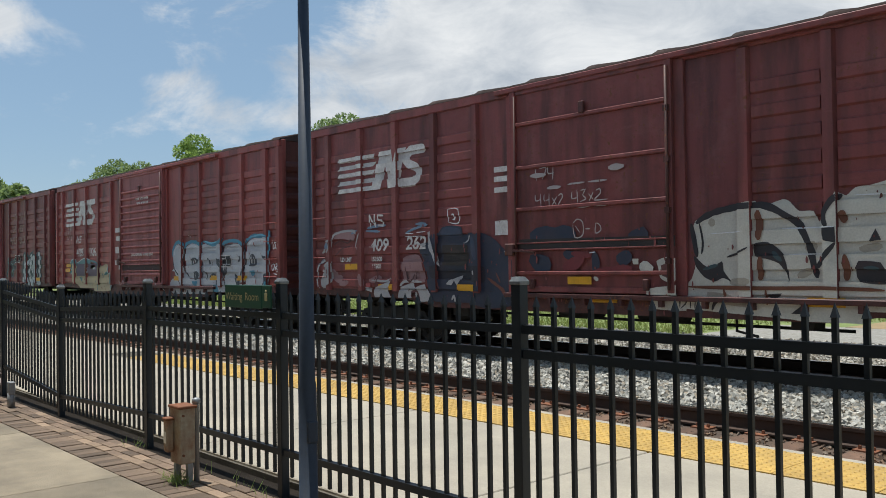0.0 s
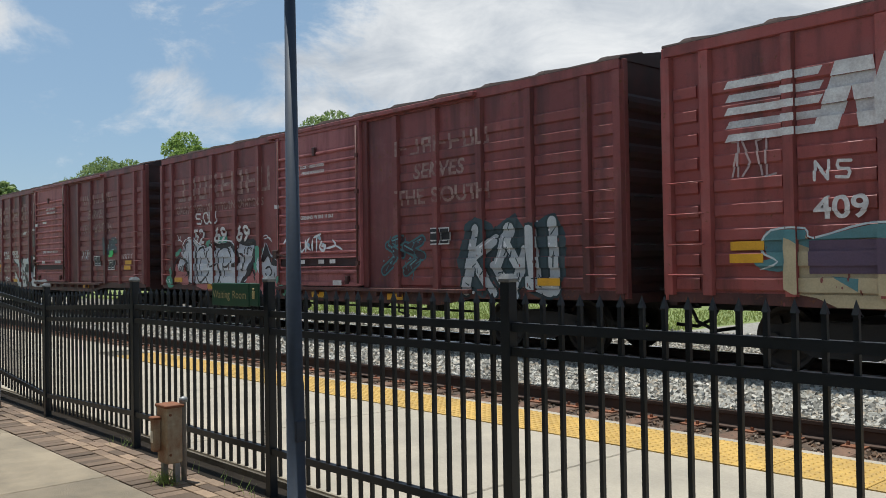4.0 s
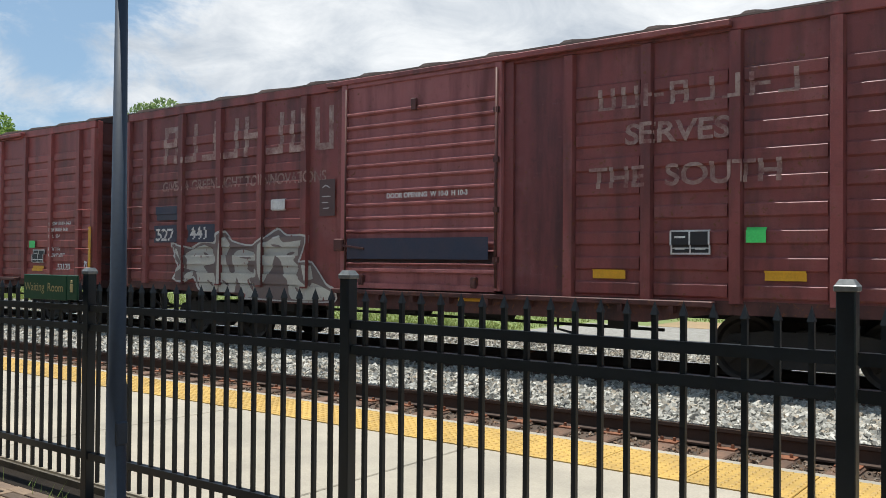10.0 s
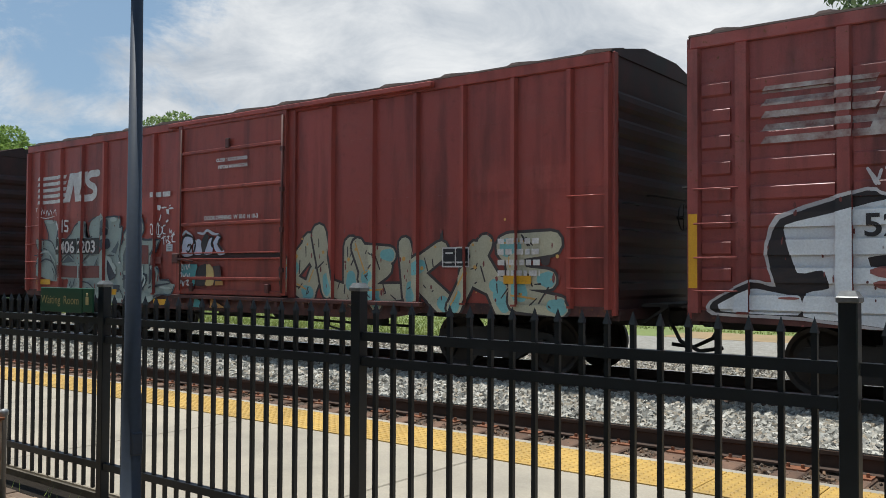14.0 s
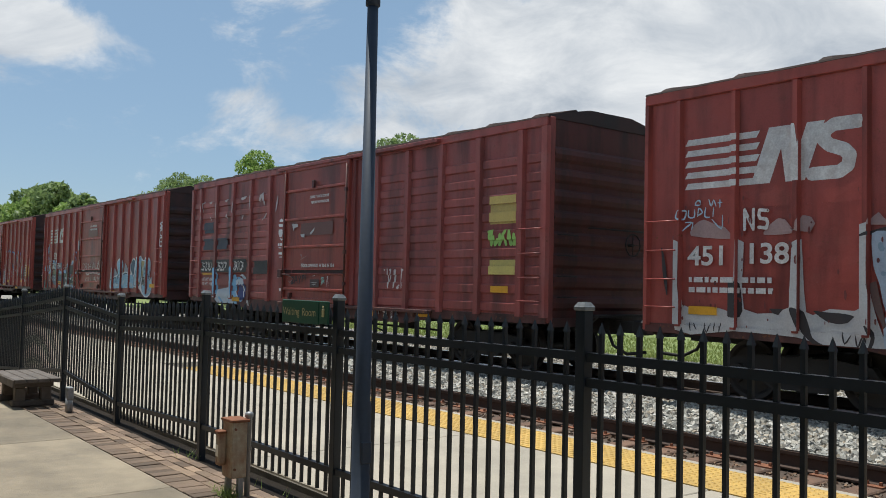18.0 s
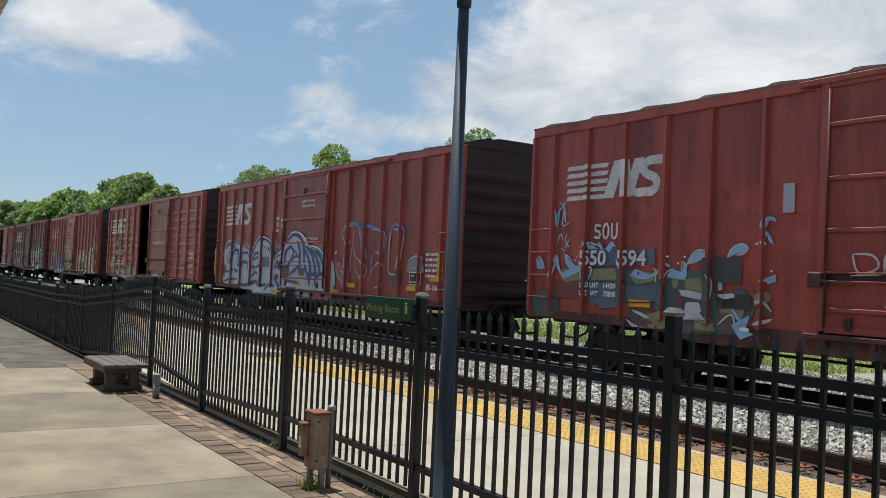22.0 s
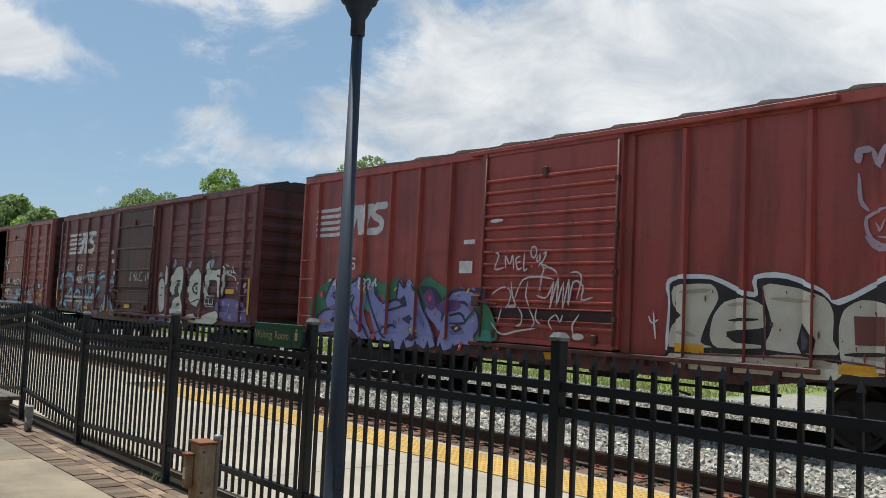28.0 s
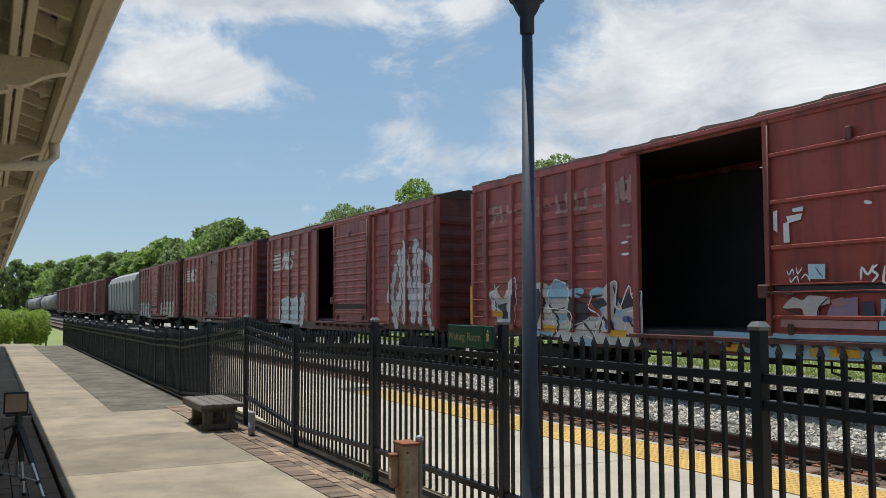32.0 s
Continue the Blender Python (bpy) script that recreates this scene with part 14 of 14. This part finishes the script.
    art.append(((0.54, 0.52, 0.44), [(0, 12.55, 2.19, 12.63, 2.55, 12.74, 2.59, 12.86, 2.31, 13.59, 2.33, 13.7, 2.17, 13.66, 1.75, 13.46, 1.59, 13.4, 1.8, 13.35, 2.02, 12.78, 2.04, 12.72, 1.55, 12.5, 1.59), (0, 9.54, 1.05, 10.4, 1.03, 11.06, 0.96, 11.26, 0.83, 10.98, 0.76, 10.1, 0.86), (0, 11.35, 1.02, 11.92, 1.13, 12.17, 1, 12.77, 1.15, 13.39, 1.24, 13.55, 1.06, 12.99, 0.86, 11.79, 0.81)]))
    art.append((BLACK, [(0, 11.83, 1.96, 12.13, 1.98, 12.27, 1.82, 12.15, 1.65, 11.91, 1.67, 11.78, 1.82), (0.05, 10.68, 1.99, 10.85, 2.03, 11.05, 2), (0.05, 10.7, 1.3, 10.93, 1.38, 11.04, 1.25), (0.03, 9.56, 1.8, 9.72, 1.82), (0.04, 9.52, 1.59, 9.72, 1.61), (0.04, 11.67, 1.4, 12.18, 1.52, 12.38, 1.5), (0.04, 12.61, 1.94, 12.69, 1.77), (0.06, 13.3, 2.18, 13.55, 2.14), (0.04, 10.55, 1.1, 11.13, 1.11)]))
    art.append(((0.5, 0.5, 0.5), [(0, 11.94, 1.9, 12.1, 1.93, 12.17, 1.83, 12.08, 1.73, 11.95, 1.74, 11.88, 1.83), (0.03, 12.86, 2.27, 13.52, 2.28), (0.03, 11.94, 2.24, 12.19, 2.26)]))
    art.append(((0.1, 0.06, 0.05), [(0, 12.01, 1.88, 12.11, 1.88, 12.11, 1.77, 12.01, 1.77)]))
    art.append(((0.115, 0.095, 0.25), [(0, 13.5, 1.54, 13.85, 1.59, 14.43, 1.55, 14.81, 1.47, 14.97, 1.21, 14.97, 1, 13.74, 1, 13.53, 1.16), (0.3, 13.39, 1.42, 13.54, 1.3), (0.15, 8.4, 0.95, 10.4, 0.89), (0.12, 7.02, 1, 8.4, 0.97)]))
    art.append(((0.22, 0.19, 0.36), [(0.2, 13.66, 1.42, 13.8, 1.46), (0.16, 14.04, 1.12, 14.21, 1.09), (0.18, 14.52, 1.42, 14.62, 1.35), (0.15, 13.89, 1.26, 13.96, 1.23), (0.14, 14.44, 1.9, 14.49, 1.81), (0.12, 14.88, 1.82, 14.92, 1.74)]))
    art.append(((0.42, 0.38, 0.44), [(0.16, 14.76, 1.97, 14.83, 1.88), (0.1, 14.55, 1.99, 14.57, 1.95), (0.1, 14.71, 1.11, 14.76, 1.08), (0.1, 14.84, 1.32, 14.87, 1.3), (0.06, 14.04, 1.43, 14.08, 1.4)]))
    art.append((WHITE, [(0.035, 13.61, 2.42, 13.64, 2.17, 13.75, 2.23, 13.68, 2.37, 13.56, 2.41), (0.035, 13.82, 2.34, 13.82, 2.17), (0.035, 13.98, 2.32, 13.87, 2.26, 13.95, 2.17), (0.035, 14.04, 2.32, 14.02, 2.18, 14.12, 2.18), (0.03, 14.02, 2.25, 14.1, 2.26), (0.035, 14.17, 2.44, 14.15, 2.26, 14.28, 2.23), (0.03, 14.18, 2.15, 14.33, 2.1, 14.38, 1.97), (0.03, 13.77, 2.45, 13.97, 2.4)]))
    brushed(13, "graffiti", art, "cream block graffiti with heavy black edges over lavender puffs")
    plate(13, 4.5, 5.12, 1.44, 1.86, paint((0.10, 0.07, 0.065), 0.4), "steel_patch", "dark bolted patch plate")
    for x, z in ((5.3, 2.9), (5.4, 2.6), (5.6, 2.2)):
        plate(13, x, x + 0.22, z, z + 0.12, M["white"])
    scrawl(13, 7.2, 8.9, 2.0, 2.3, 6, (0.42, 0.36, 0.36), 84, 0.016)
    consolidated(13, 12.62, 1.34)
    plate(13, 15.05, 15.17, 1.2, 2.1, M["yellow"], "reflector", "yellow upright strip")
    plate(13, 0.0, 0.1, 1.3, 2.1, M["yellow"], "reflector", "yellow upright strip")
    yellow_marks(13, [(2.9, 1.0), (4.9, 1.0), (7.0, 1.15), (13.8, 1.7)])
    # 14
    bars(14, 0.85, 5.95, 3.40, 3.82, 8, M["ghost"], 88)
    art = []
    art.append(((0.46, 0.44, 0.4), [(0, 0.77, 1.8, 1.08, 1.9, 1.37, 1.67, 1.67, 2.04, 1.9, 2.06, 1.8, 1.29, 1.61, 1.04, 1.02, 1.28), (0, 2.58, 1.92, 2.97, 2.01, 3.27, 1.89, 3.46, 2.06, 3.89, 1.85, 4, 1.53, 3.88, 1.31, 4.14, 1.14, 4.51, 1.31, 4.9, 1.32, 5.05, 1.8, 5.22, 1.95, 5.42, 1.93, 5.38, 1.63, 6.01, 1.78, 6.09, 1.33, 6.02, 0.8, 5.19, 0.79, 3.75, 0.81, 2.63, 0.84, 2.57, 1.3)]))
    art.append(((0.23, 0.4, 0.5), [(0, 3.09, 1.89, 3.46, 2.07, 3.93, 1.87, 3.96, 1.65, 3.17, 1.65), (0.2, 3.96, 1.76, 4.41, 1.8), (0.22, 4.59, 1.75, 5.08, 1.78), (0.18, 3.47, 1.25, 3.76, 1.28), (0.2, 2.63, 1.06, 3.26, 0.9), (0.14, 4.9, 1.48, 5.1, 1.42), (0.2, 4.17, 0.8, 4.68, 0.8), (0.15, 5.37, 1.32, 5.53, 1.41)]))
    art.append(((0.05, 0.09, 0.28), [(0.2, 5.12, 1.21, 5.28, 1.11), (0.12, 5.53, 1.27, 5.82, 1.26), (0.08, 1.81, 1.79, 1.85, 1.29), (0.08, 2.75, 1.78, 2.79, 1.42)]))
    art.append(((0.02, 0.022, 0.03), [(0, 2.62, 1.87, 2.92, 1.87, 3.08, 1.54, 2.82, 1.12, 2.65, 0.94), (0, 3.92, 1.31, 4, 1.65, 4.33, 1.59, 4.62, 1.48, 4.51, 1.29, 4.18, 1.18), (0, 4.59, 1.6, 5.08, 1.66, 5.21, 1.53, 4.8, 1.44), (0, 5.41, 1.63, 5.73, 1.73, 6.01, 1.69, 5.88, 1.51, 5.54, 1.45), (0, 1.17, 1.54, 1.52, 1.59, 1.61, 1.16, 1.32, 1.22), (0.07, 3.29, 1.48, 3.56, 1.13, 3.26, 0.84), (0.06, 3.95, 0.97, 4.33, 1.2, 4.68, 0.94), (0.06, 4.86, 1, 5.07, 1.3, 5.36, 0.96), (0.07, 1.9, 1.91, 1.8, 1.35, 1.89, 1.04)]))
    art.append(((0.02, 0.022, 0.03), [(0.05, 3.13, 1.65, 3.37, 1.44, 3.77, 1.48), (0.05, 0.88, 1.74, 1.12, 1.48, 0.97, 1.28), (0.06, 5.66, 1.32, 5.88, 1.12, 6, 1.33), (0.05, 5.36, 1.01, 5.76, 0.96), (0.05, 4.15, 1.76, 4.52, 1.69, 5.04, 1.72), (0.05, 2.84, 0.94, 3.46, 0.79), (0.06, 5.28, 1.9, 5.38, 1.63, 5.3, 1.36)]))
    art.append((WHITE, [(0.03, 0.77, 1.78, 1.13, 1.88, 0.97, 1.54, 1.37, 1.39), (0.03, 1.61, 1.54, 1.76, 2.04, 1.95, 2.06, 1.87, 1.1), (0.03, 2.64, 1.97, 2.53, 1.48, 2.74, 1.12, 2.6, 0.82), (0.03, 3.46, 2.07, 3.17, 1.77, 3.29, 1.3, 3.56, 0.85), (0.03, 3.46, 2.07, 3.97, 1.85, 3.88, 1.48, 4.07, 1.31, 3.91, 0.86), (0.03, 4.66, 1.75, 4.55, 1.48, 4.86, 1.32, 4.68, 0.86), (0.035, 5.18, 1.93, 5.38, 1.95, 5.34, 1.53, 5.47, 1.45), (0.03, 5.47, 1.45, 5.74, 1.88, 5.83, 1.65, 6.08, 1.78, 6.01, 1.48, 5.69, 1.41), (0.03, 5, 1.32, 5.19, 0.9), (0.03, 5.66, 1.22, 5.52, 0.85)]))
    art.append((WHITE, [(0.025, 0.98, 2.06, 1.03, 1.91, 1.23, 1.99), (0.02, 4.14, 1.14, 4.4, 1.18, 4.32, 0.87), (0.025, 5.85, 1.32, 5.96, 1.02, 5.87, 0.8), (0.02, 2.96, 1.48, 3.86, 1.44), (0.03, 4.32, 0.98, 4.85, 0.83)]))
    brushed(14, "graffiti", art, "tangled white, black and blue graffiti with a blue and purple sill")
    art = []
    art.append(((0.24, 0.165, 0.25), [(0, 12.36, 1.57, 12.62, 1.62, 13.08, 1.29, 13.02, 0.81, 12.69, 0.77, 12.39, 0.78), (0, 11.43, 2.04, 11.6, 2.08, 11.77, 2.15, 11.91, 2.03, 12.01, 1.79, 11.68, 1.83, 11.46, 1.94), (0, 10.08, 1.51, 10.28, 1.6, 10.51, 1.62, 10.5, 1.36, 10.01, 1.36)]))
    art.append(((0.25, 0.42, 0.52), [(0, 8.77, 1.1, 12.17, 1.12, 12.16, 0.8, 10.71, 0.77, 8.61, 0.73), (0, 7.8, 1.11, 8.77, 1.09, 8.69, 0.75, 8.29, 0.84, 7.79, 0.95), (0, 10.85, 1.59, 12.11, 1.65, 12.1, 1.37, 10.85, 1.32), (0, 10.82, 1.31, 11.38, 1.3, 11.38, 1.19, 10.81, 1.19)]))
    art.append(((0.33, 0.17, 0.17), [(0, 9.23, 1.31, 10.8, 1.3, 10.79, 1.19, 9.23, 1.2), (0, 10.08, 1.58, 10.28, 1.62, 10.38, 1.53, 10.15, 1.47), (0, 11.82, 0.99, 12.04, 1.02, 12.08, 0.8, 11.81, 0.79)]))
    # the longest black strip paints the lever recess's shade across the door
    art.append(((0.018, 0.018, 0.02), [(0, 11.38, 1.31, 12.1, 1.29, 12.09, 1.19, 11.38, 1.19), (0, 11.04, 1.81, 11.08, 1.95, 11.23, 2, 11.37, 1.94, 11.45, 1.84, 11.9, 1.76, 11.57, 1.79, 11.34, 1.78), (0, 9.13, 1.79, 12.11, 1.75, 12.11, 1.67, 9.13, 1.68)]))
    art.append(((0.45, 0.41, 0.38), [(0, 9.27, 1.47, 9.46, 1.63, 9.63, 1.58, 9.74, 1.65, 10.08, 1.62, 10.08, 1.54, 9.91, 1.49, 9.87, 1.34, 9.66, 1.36, 9.6, 1.47), (0.06, 11.01, 1.78, 11, 1.93, 11.11, 2.04, 11.32, 2.03, 11.57, 1.93, 11.9, 1.81, 12.02, 1.78), (0.07, 11.98, 2.02, 12.05, 2.2, 12.15, 2.22, 12.17, 1.94, 12.14, 1.35), (0, 11.88, 1.05, 12.09, 1.04, 12.14, 0.94, 11.95, 0.95), (0, 12.49, 1.64, 12.59, 1.66, 12.71, 1.53, 12.61, 1.51)]))
    art.append(((0.022, 0.032, 0.075), [(0, 10.85, 1.32, 10.98, 1.62, 11.09, 1.47, 11.2, 1.34), (0, 11.48, 1.61, 11.78, 1.51, 11.5, 1.45), (0, 10.57, 1.56, 10.76, 1.55, 10.76, 1.36, 10.57, 1.36), (0, 9.59, 1.01, 10.07, 1.03, 9.76, 0.88), (0, 11.32, 1.04, 11.55, 1.06, 11.57, 0.82, 11.37, 0.77), (0, 10.33, 1.01, 10.58, 0.86, 10.73, 1.02), (0, 8.77, 1.04, 9.3, 1.03, 9, 0.88), (0.1, 8.29, 1.01, 8.69, 0.85), (0, 12.28, 1.7, 12.49, 1.6, 12.25, 1.53)]))
    art.append(((0.33, 0.48, 0.56), [(0, 11.19, 1.81, 11.26, 1.96, 11.36, 1.94, 11.33, 1.84), (0.03, 10.97, 1.53, 11.15, 1.5, 11.33, 1.52), (0.04, 10.9, 1.01, 11.2, 0.97), (0, 9.74, 2.09, 10.03, 2.08, 10.02, 1.87, 9.75, 1.88), (0.04, 10.97, 1.26, 11.32, 1.24), (0, 13.95, 1.84, 14.16, 1.84, 14.16, 1.69, 13.97, 1.7)]))
    art.append(((0.018, 0.018, 0.02), [(0, 11.79, 1.67, 12.09, 1.68, 12.08, 1.38, 11.78, 1.38), (0.015, 9.86, 2.05, 9.99, 1.89), (0.025, 9.27, 1.47, 9.66, 1.37), (0.02, 10.08, 1.62, 9.91, 1.49, 9.87, 1.34)]))
    art.append(((0.42, 0.28, 0.05), [(0, 11.25, 1.64, 11.33, 1.64, 11.33, 1.53, 11.24, 1.53), (0, 9.65, 0.9, 9.81, 0.93, 9.8, 0.77, 9.66, 0.79)]))
    art.append((WHITE, [(0.035, 10.58, 1.84, 10.6, 2.01, 10.69, 1.91, 10.77, 2.04), (0.035, 10.83, 2.04, 10.75, 1.97, 10.83, 1.9, 10.74, 1.81), (0.035, 10.94, 2.02, 10.91, 1.81, 10.98, 1.82), (0.02, 9.38, 2.02, 9.41, 1.95, 9.48, 2.03, 9.5, 1.95), (0.02, 9.55, 2.06, 9.57, 1.96, 9.65, 2.05), (0.02, 9.43, 1.91, 9.45, 1.84, 9.55, 1.93, 9.58, 1.83), (0.02, 9.62, 1.88, 9.71, 1.95, 9.78, 1.84), (0.03, 12.69, 1.49, 12.73, 1.39, 12.83, 1.49), (0.03, 12.83, 1.6, 12.91, 1.62, 12.9, 1.54, 12.84, 1.55, 12.83, 1.6), (0.025, 12.8, 1.39, 12.9, 1.37, 12.9, 1.28, 12.81, 1.29)]))
    art.append((WHITE, [(0.02, 12.97, 1.47, 13.02, 1.42, 13.09, 1.47), (0.05, 12.35, 1.12, 12.58, 1.12), (0.05, 13.08, 1.06, 13.28, 1.06), (0.04, 13.86, 1.05, 14.06, 1.05), (0.012, 14.22, 1.64, 14.26, 1.57, 14.32, 1.63, 14.38, 1.56, 14.44, 1.62, 14.53, 1.55), (0.03, 13.2, 1.43, 13.25, 1.44)]))
    brushed(14, "graffiti", art, "lilac, cream and light blue graffiti low on the open door and sill")
    art = []
    art.append((WHITE, [(0, 9.14, 2.89, 9.22, 2.91, 9.21, 2.58, 9.14, 2.62), (0, 9.32, 2.7, 9.42, 2.72, 9.43, 2.42, 9.32, 2.42), (0, 9.38, 2.8, 9.66, 2.82, 9.63, 2.73, 9.4, 2.7), (0, 9.48, 2.9, 9.68, 2.92, 9.67, 2.85, 9.5, 2.85), (0.05, 10.65, 2.88, 10.77, 2.85), (0.05, 5.53, 2.67, 5.73, 2.68), (0.05, 5.53, 2.46, 5.75, 2.46)]))
    art.append(((0.3, 0.17, 0.13), [(0, 5.5, 3.83, 5.63, 3.9, 5.68, 3.55, 5.79, 3.9, 5.94, 3.88, 5.87, 3.47, 5.71, 3.47, 5.58, 3.44, 5.52, 3.51), (0.06, 5.54, 2.99, 5.81, 2.98), (0.05, 5.65, 2.77, 5.85, 2.77)]))
    brushed(14, "paper_remnant", art, "torn white paper left on the door and its stile")
    plate(14, 0.0, 0.1, 1.1, 2.0, M["yellow"], "reflector", "yellow upright strip")
    consolidated(14, 13.2, 1.6)
    yellow_marks(14, [(0.9, 1.28), (3.0, 1.0), (5.2, 0.95), (8.0, 0.80), (10.0, 0.80), (14.2, 1.35)])
    # the cars that stay farther off
    for k, lo in ((15, 0.62), (16, 0.62)):
        emblem(k, lo, 3.4, 2.95, 3.65)
    graffiti(15, 1.9, 4.5, 0.82, 2.0, 3, (0.42, 0.50, 0.54), (0.45, 0.48, 0.5), None, None, WHITE, 94, 0.25)
    graffiti(15, 12.3, 15.2, 1.05, 3.2, 3, (0.46, 0.44, 0.44), (0.16, 0.08, 0.08), None, None, WHITE, 95, 0.16)
    graffiti(16, 6.3, 9.0, 1.2, 2.2, 3, (0.10, 0.04, 0.04), (0.3, 0.28, 0.28), None, None, (0.3, 0.3, 0.3), 96, 0.14)
    graffiti(17, 1.0, 5.5, 0.9, 1.9, 4, (0.3, 0.34, 0.38), (0.1, 0.1, 0.12), None, None, WHITE, 97, 0.2)
    graffiti(17, 9.4, 14.0, 0.9, 1.9, 4, (0.42, 0.38, 0.36), (0.1, 0.08, 0.08), None, None, WHITE, 98, 0.2)


decorate()
# what was stencilled over the brushwork lies on top of it
for k in (0, 1, 2, 3, 4, 5, 6, 7, 8, 9, 10, 11, 12, 13, 14):
    for ob in TRAIN[k].children:
        if ob.name.split(".")[0] in ("car_number", "black_patch", "reflector", "sticker", "lettering", "owner_mark", "purple_patch", "small_print", "stencil_panel", "ring_mark", "steel_patch"):
            ob.location.y -= 0.026


# ---- tactile strip and pavers ----
def tactile_strip():
    """Yellow tactile tiles, 0.61 m square, each with its truncated domes."""
    bm = bmesh.new()
    box(bm, 0.003, 0.607, 0.0, 0.606, -0.02, 0.006, 0.003)
    n = 10
    for i in range(n):
        for j in range(n):
            x, y = 0.03 + 0.547 * i / (n - 1), 0.03 + 0.547 * j / (n - 1)
            a = [bm.verts.new((x + u * 0.0135, y + v * 0.0135, 0.006)) for u, v in ((-1, -1), (1, -1), (1, 1), (-1, 1))]
            b = [bm.verts.new((x + u * 0.0075, y + v * 0.0075, 0.0125)) for u, v in ((-1, -1), (1, -1), (1, 1), (-1, 1))]
            for q in range(4):
                bm.faces.new((a[q], a[(q + 1) % 4], b[(q + 1) % 4], b[q]))
            bm.faces.new(b)
    me = to_mesh("tactile_tile", bm, M["tactile"])
    x = 6.0
    while x > -11.7:
        part("tactile_tile", me, None, DECK, "", (x - 0.61, 4.872, PLAT_Z))
        x -= 0.61


tactile_strip()


def pavers():
    bed = sheet("paver_bed", -12.1, 4.5, BRICK_Y0, 2.565, -0.016, M["sandbed"], "sandy joint bed of the brick border", thick=0.1, category="pavement")
    def brick_mesh(w, d, mat="brick"):
        bm = bmesh.new()
        box(bm, 0.004, w - 0.004, 0.004, d - 0.004, -0.05, 0.0, 0.003)
        return to_mesh("paver", bm, M[mat])
    soldier, stretcher, tan = brick_mesh(0.098, 0.198, "brick_dark"), brick_mesh(0.198, 0.0785), brick_mesh(0.198, 0.0785, "brick_tan")
    rng = random.Random(21)
    rest = {mat: bmesh.new() for mat in ("brick", "brick_tan", "brick_dark")}
    # y of each course, its length along the walk and across it
    for r, (dy, w, d, me) in enumerate(((0.0, 0.098, 0.198, soldier), (0.198, 0.198, 0.0785, stretcher), (0.2765, 0.198, 0.0785, stretcher), (0.355, 0.198, 0.0785, stretcher))):
        x = 4.3 - (0.099 if r % 2 else 0)
        while x > -12.1:
            z = -0.004 + rng.uniform(-0.004, 0.004)
            if -10.6 < x < -3.0:
                p = part("paver", tan if r and rng.random() < (0.6, 0.25, 0.12)[r - 1] else me, None, bed, "", (x - w, BRICK_Y0 + dy, z))
                p.rotation_euler = (rng.uniform(-0.012, 0.012), rng.uniform(-0.012, 0.012), rng.uniform(-0.01, 0.01))
            else:
                y = BRICK_Y0 + dy
                mat = "brick_dark" if not r else "brick_tan" if rng.random() < (0.6, 0.25, 0.12)[r - 1] else "brick"
                box(rest[mat], x - w + 0.004, x - 0.004, y + 0.004, y + d - 0.004, z - 0.04, z)
            x -= w
    for mat, bm in rest.items():
        part("pavers", bm, M[mat], bed, "clay brick pavers in courses along the fence")["kind"] = "stuff"
    # the brick floor under the eaves
    rest = bmesh.new()
    y = -1.92
    r = 0
    while y < 0.45:
        x = 4.2 - (0.1 if r % 2 else 0)
        while x > -11.5:
            z = -0.004 + rng.uniform(-0.003, 0.003)
            box(rest, x - 0.197, x - 0.003, y + 0.003, y + 0.097, z - 0.04, z)
            x -= 0.2
        y += 0.1
        r += 1
    p = part("shaded_pavers", rest, M["brick"], bed, "clay brick pavers under the eaves")
    p["kind"] = "stuff"


pavers()


def weeds():
    rng = np.random.default_rng(4)
    spots = [(-5.02, 2.30, 0.10, 130), (-6.3, 2.57, 0.25, 18), (-4.6, 2.56, 0.3, 14)]
    vs = []
    for x, y, s, n in spots:
        for _ in range(n):
            px, py = x + rng.normal() * s * 0.6, y + rng.normal() * 0.03
            h, w = rng.uniform(0.03, 0.09), 0.004
            dx, dy = rng.normal(size=2) * 0.03
            vs += [(px - w, py, 0), (px + w, py, 0), (px + dx, py + dy, h)]
    me = bpy.data.meshes.new("weeds")
    me.from_pydata(vs, [], [(i, i + 1, i + 2) for i in range(0, len(vs), 3)])
    me.materials.append(M["leaf_a"])
    tagged(new("weeds", me), "tufts of grass between the pavers", "weeds", "", "stuff")


weeds()



# ---- what moves ----
def travelled(t):
    i = min(int(t), 31)
    f = t - i
    p = [TRAVEL[max(0, min(32, j))] for j in (i - 1, i, i + 1, i + 2)]
    if i == 0:
        p[0] = 2 * p[1] - p[2]
    if i == 31:
        p[3] = 2 * p[2] - p[1]
    return p[1] + 0.5 * f * (p[2] - p[0] + f * (2 * p[0] - 5 * p[1] + 4 * p[2] - p[3] + f * (3 * (p[1] - p[2]) + p[3] - p[0])))


def motions():
    for car in TRAIN:
        walk(car, [(t, pose(car["base_x"] + TRAVEL[t], TRACK_Y, RAIL_Z)) for t in range(33)])
        del car["base_x"]
    # a wheel of 0.42 m radius rolls along with the train
    times = [k / 15 for k in range(32 * 15 + 1)]
    turns = [math.degrees(travelled(t) / 0.42) for t in times]
    for w in WHEELS:
        x, y, z = w.location
        walk(w, [(t, pose(x, y, z, 0, a, 0)) for t, a in zip(times, turns)])


motions()
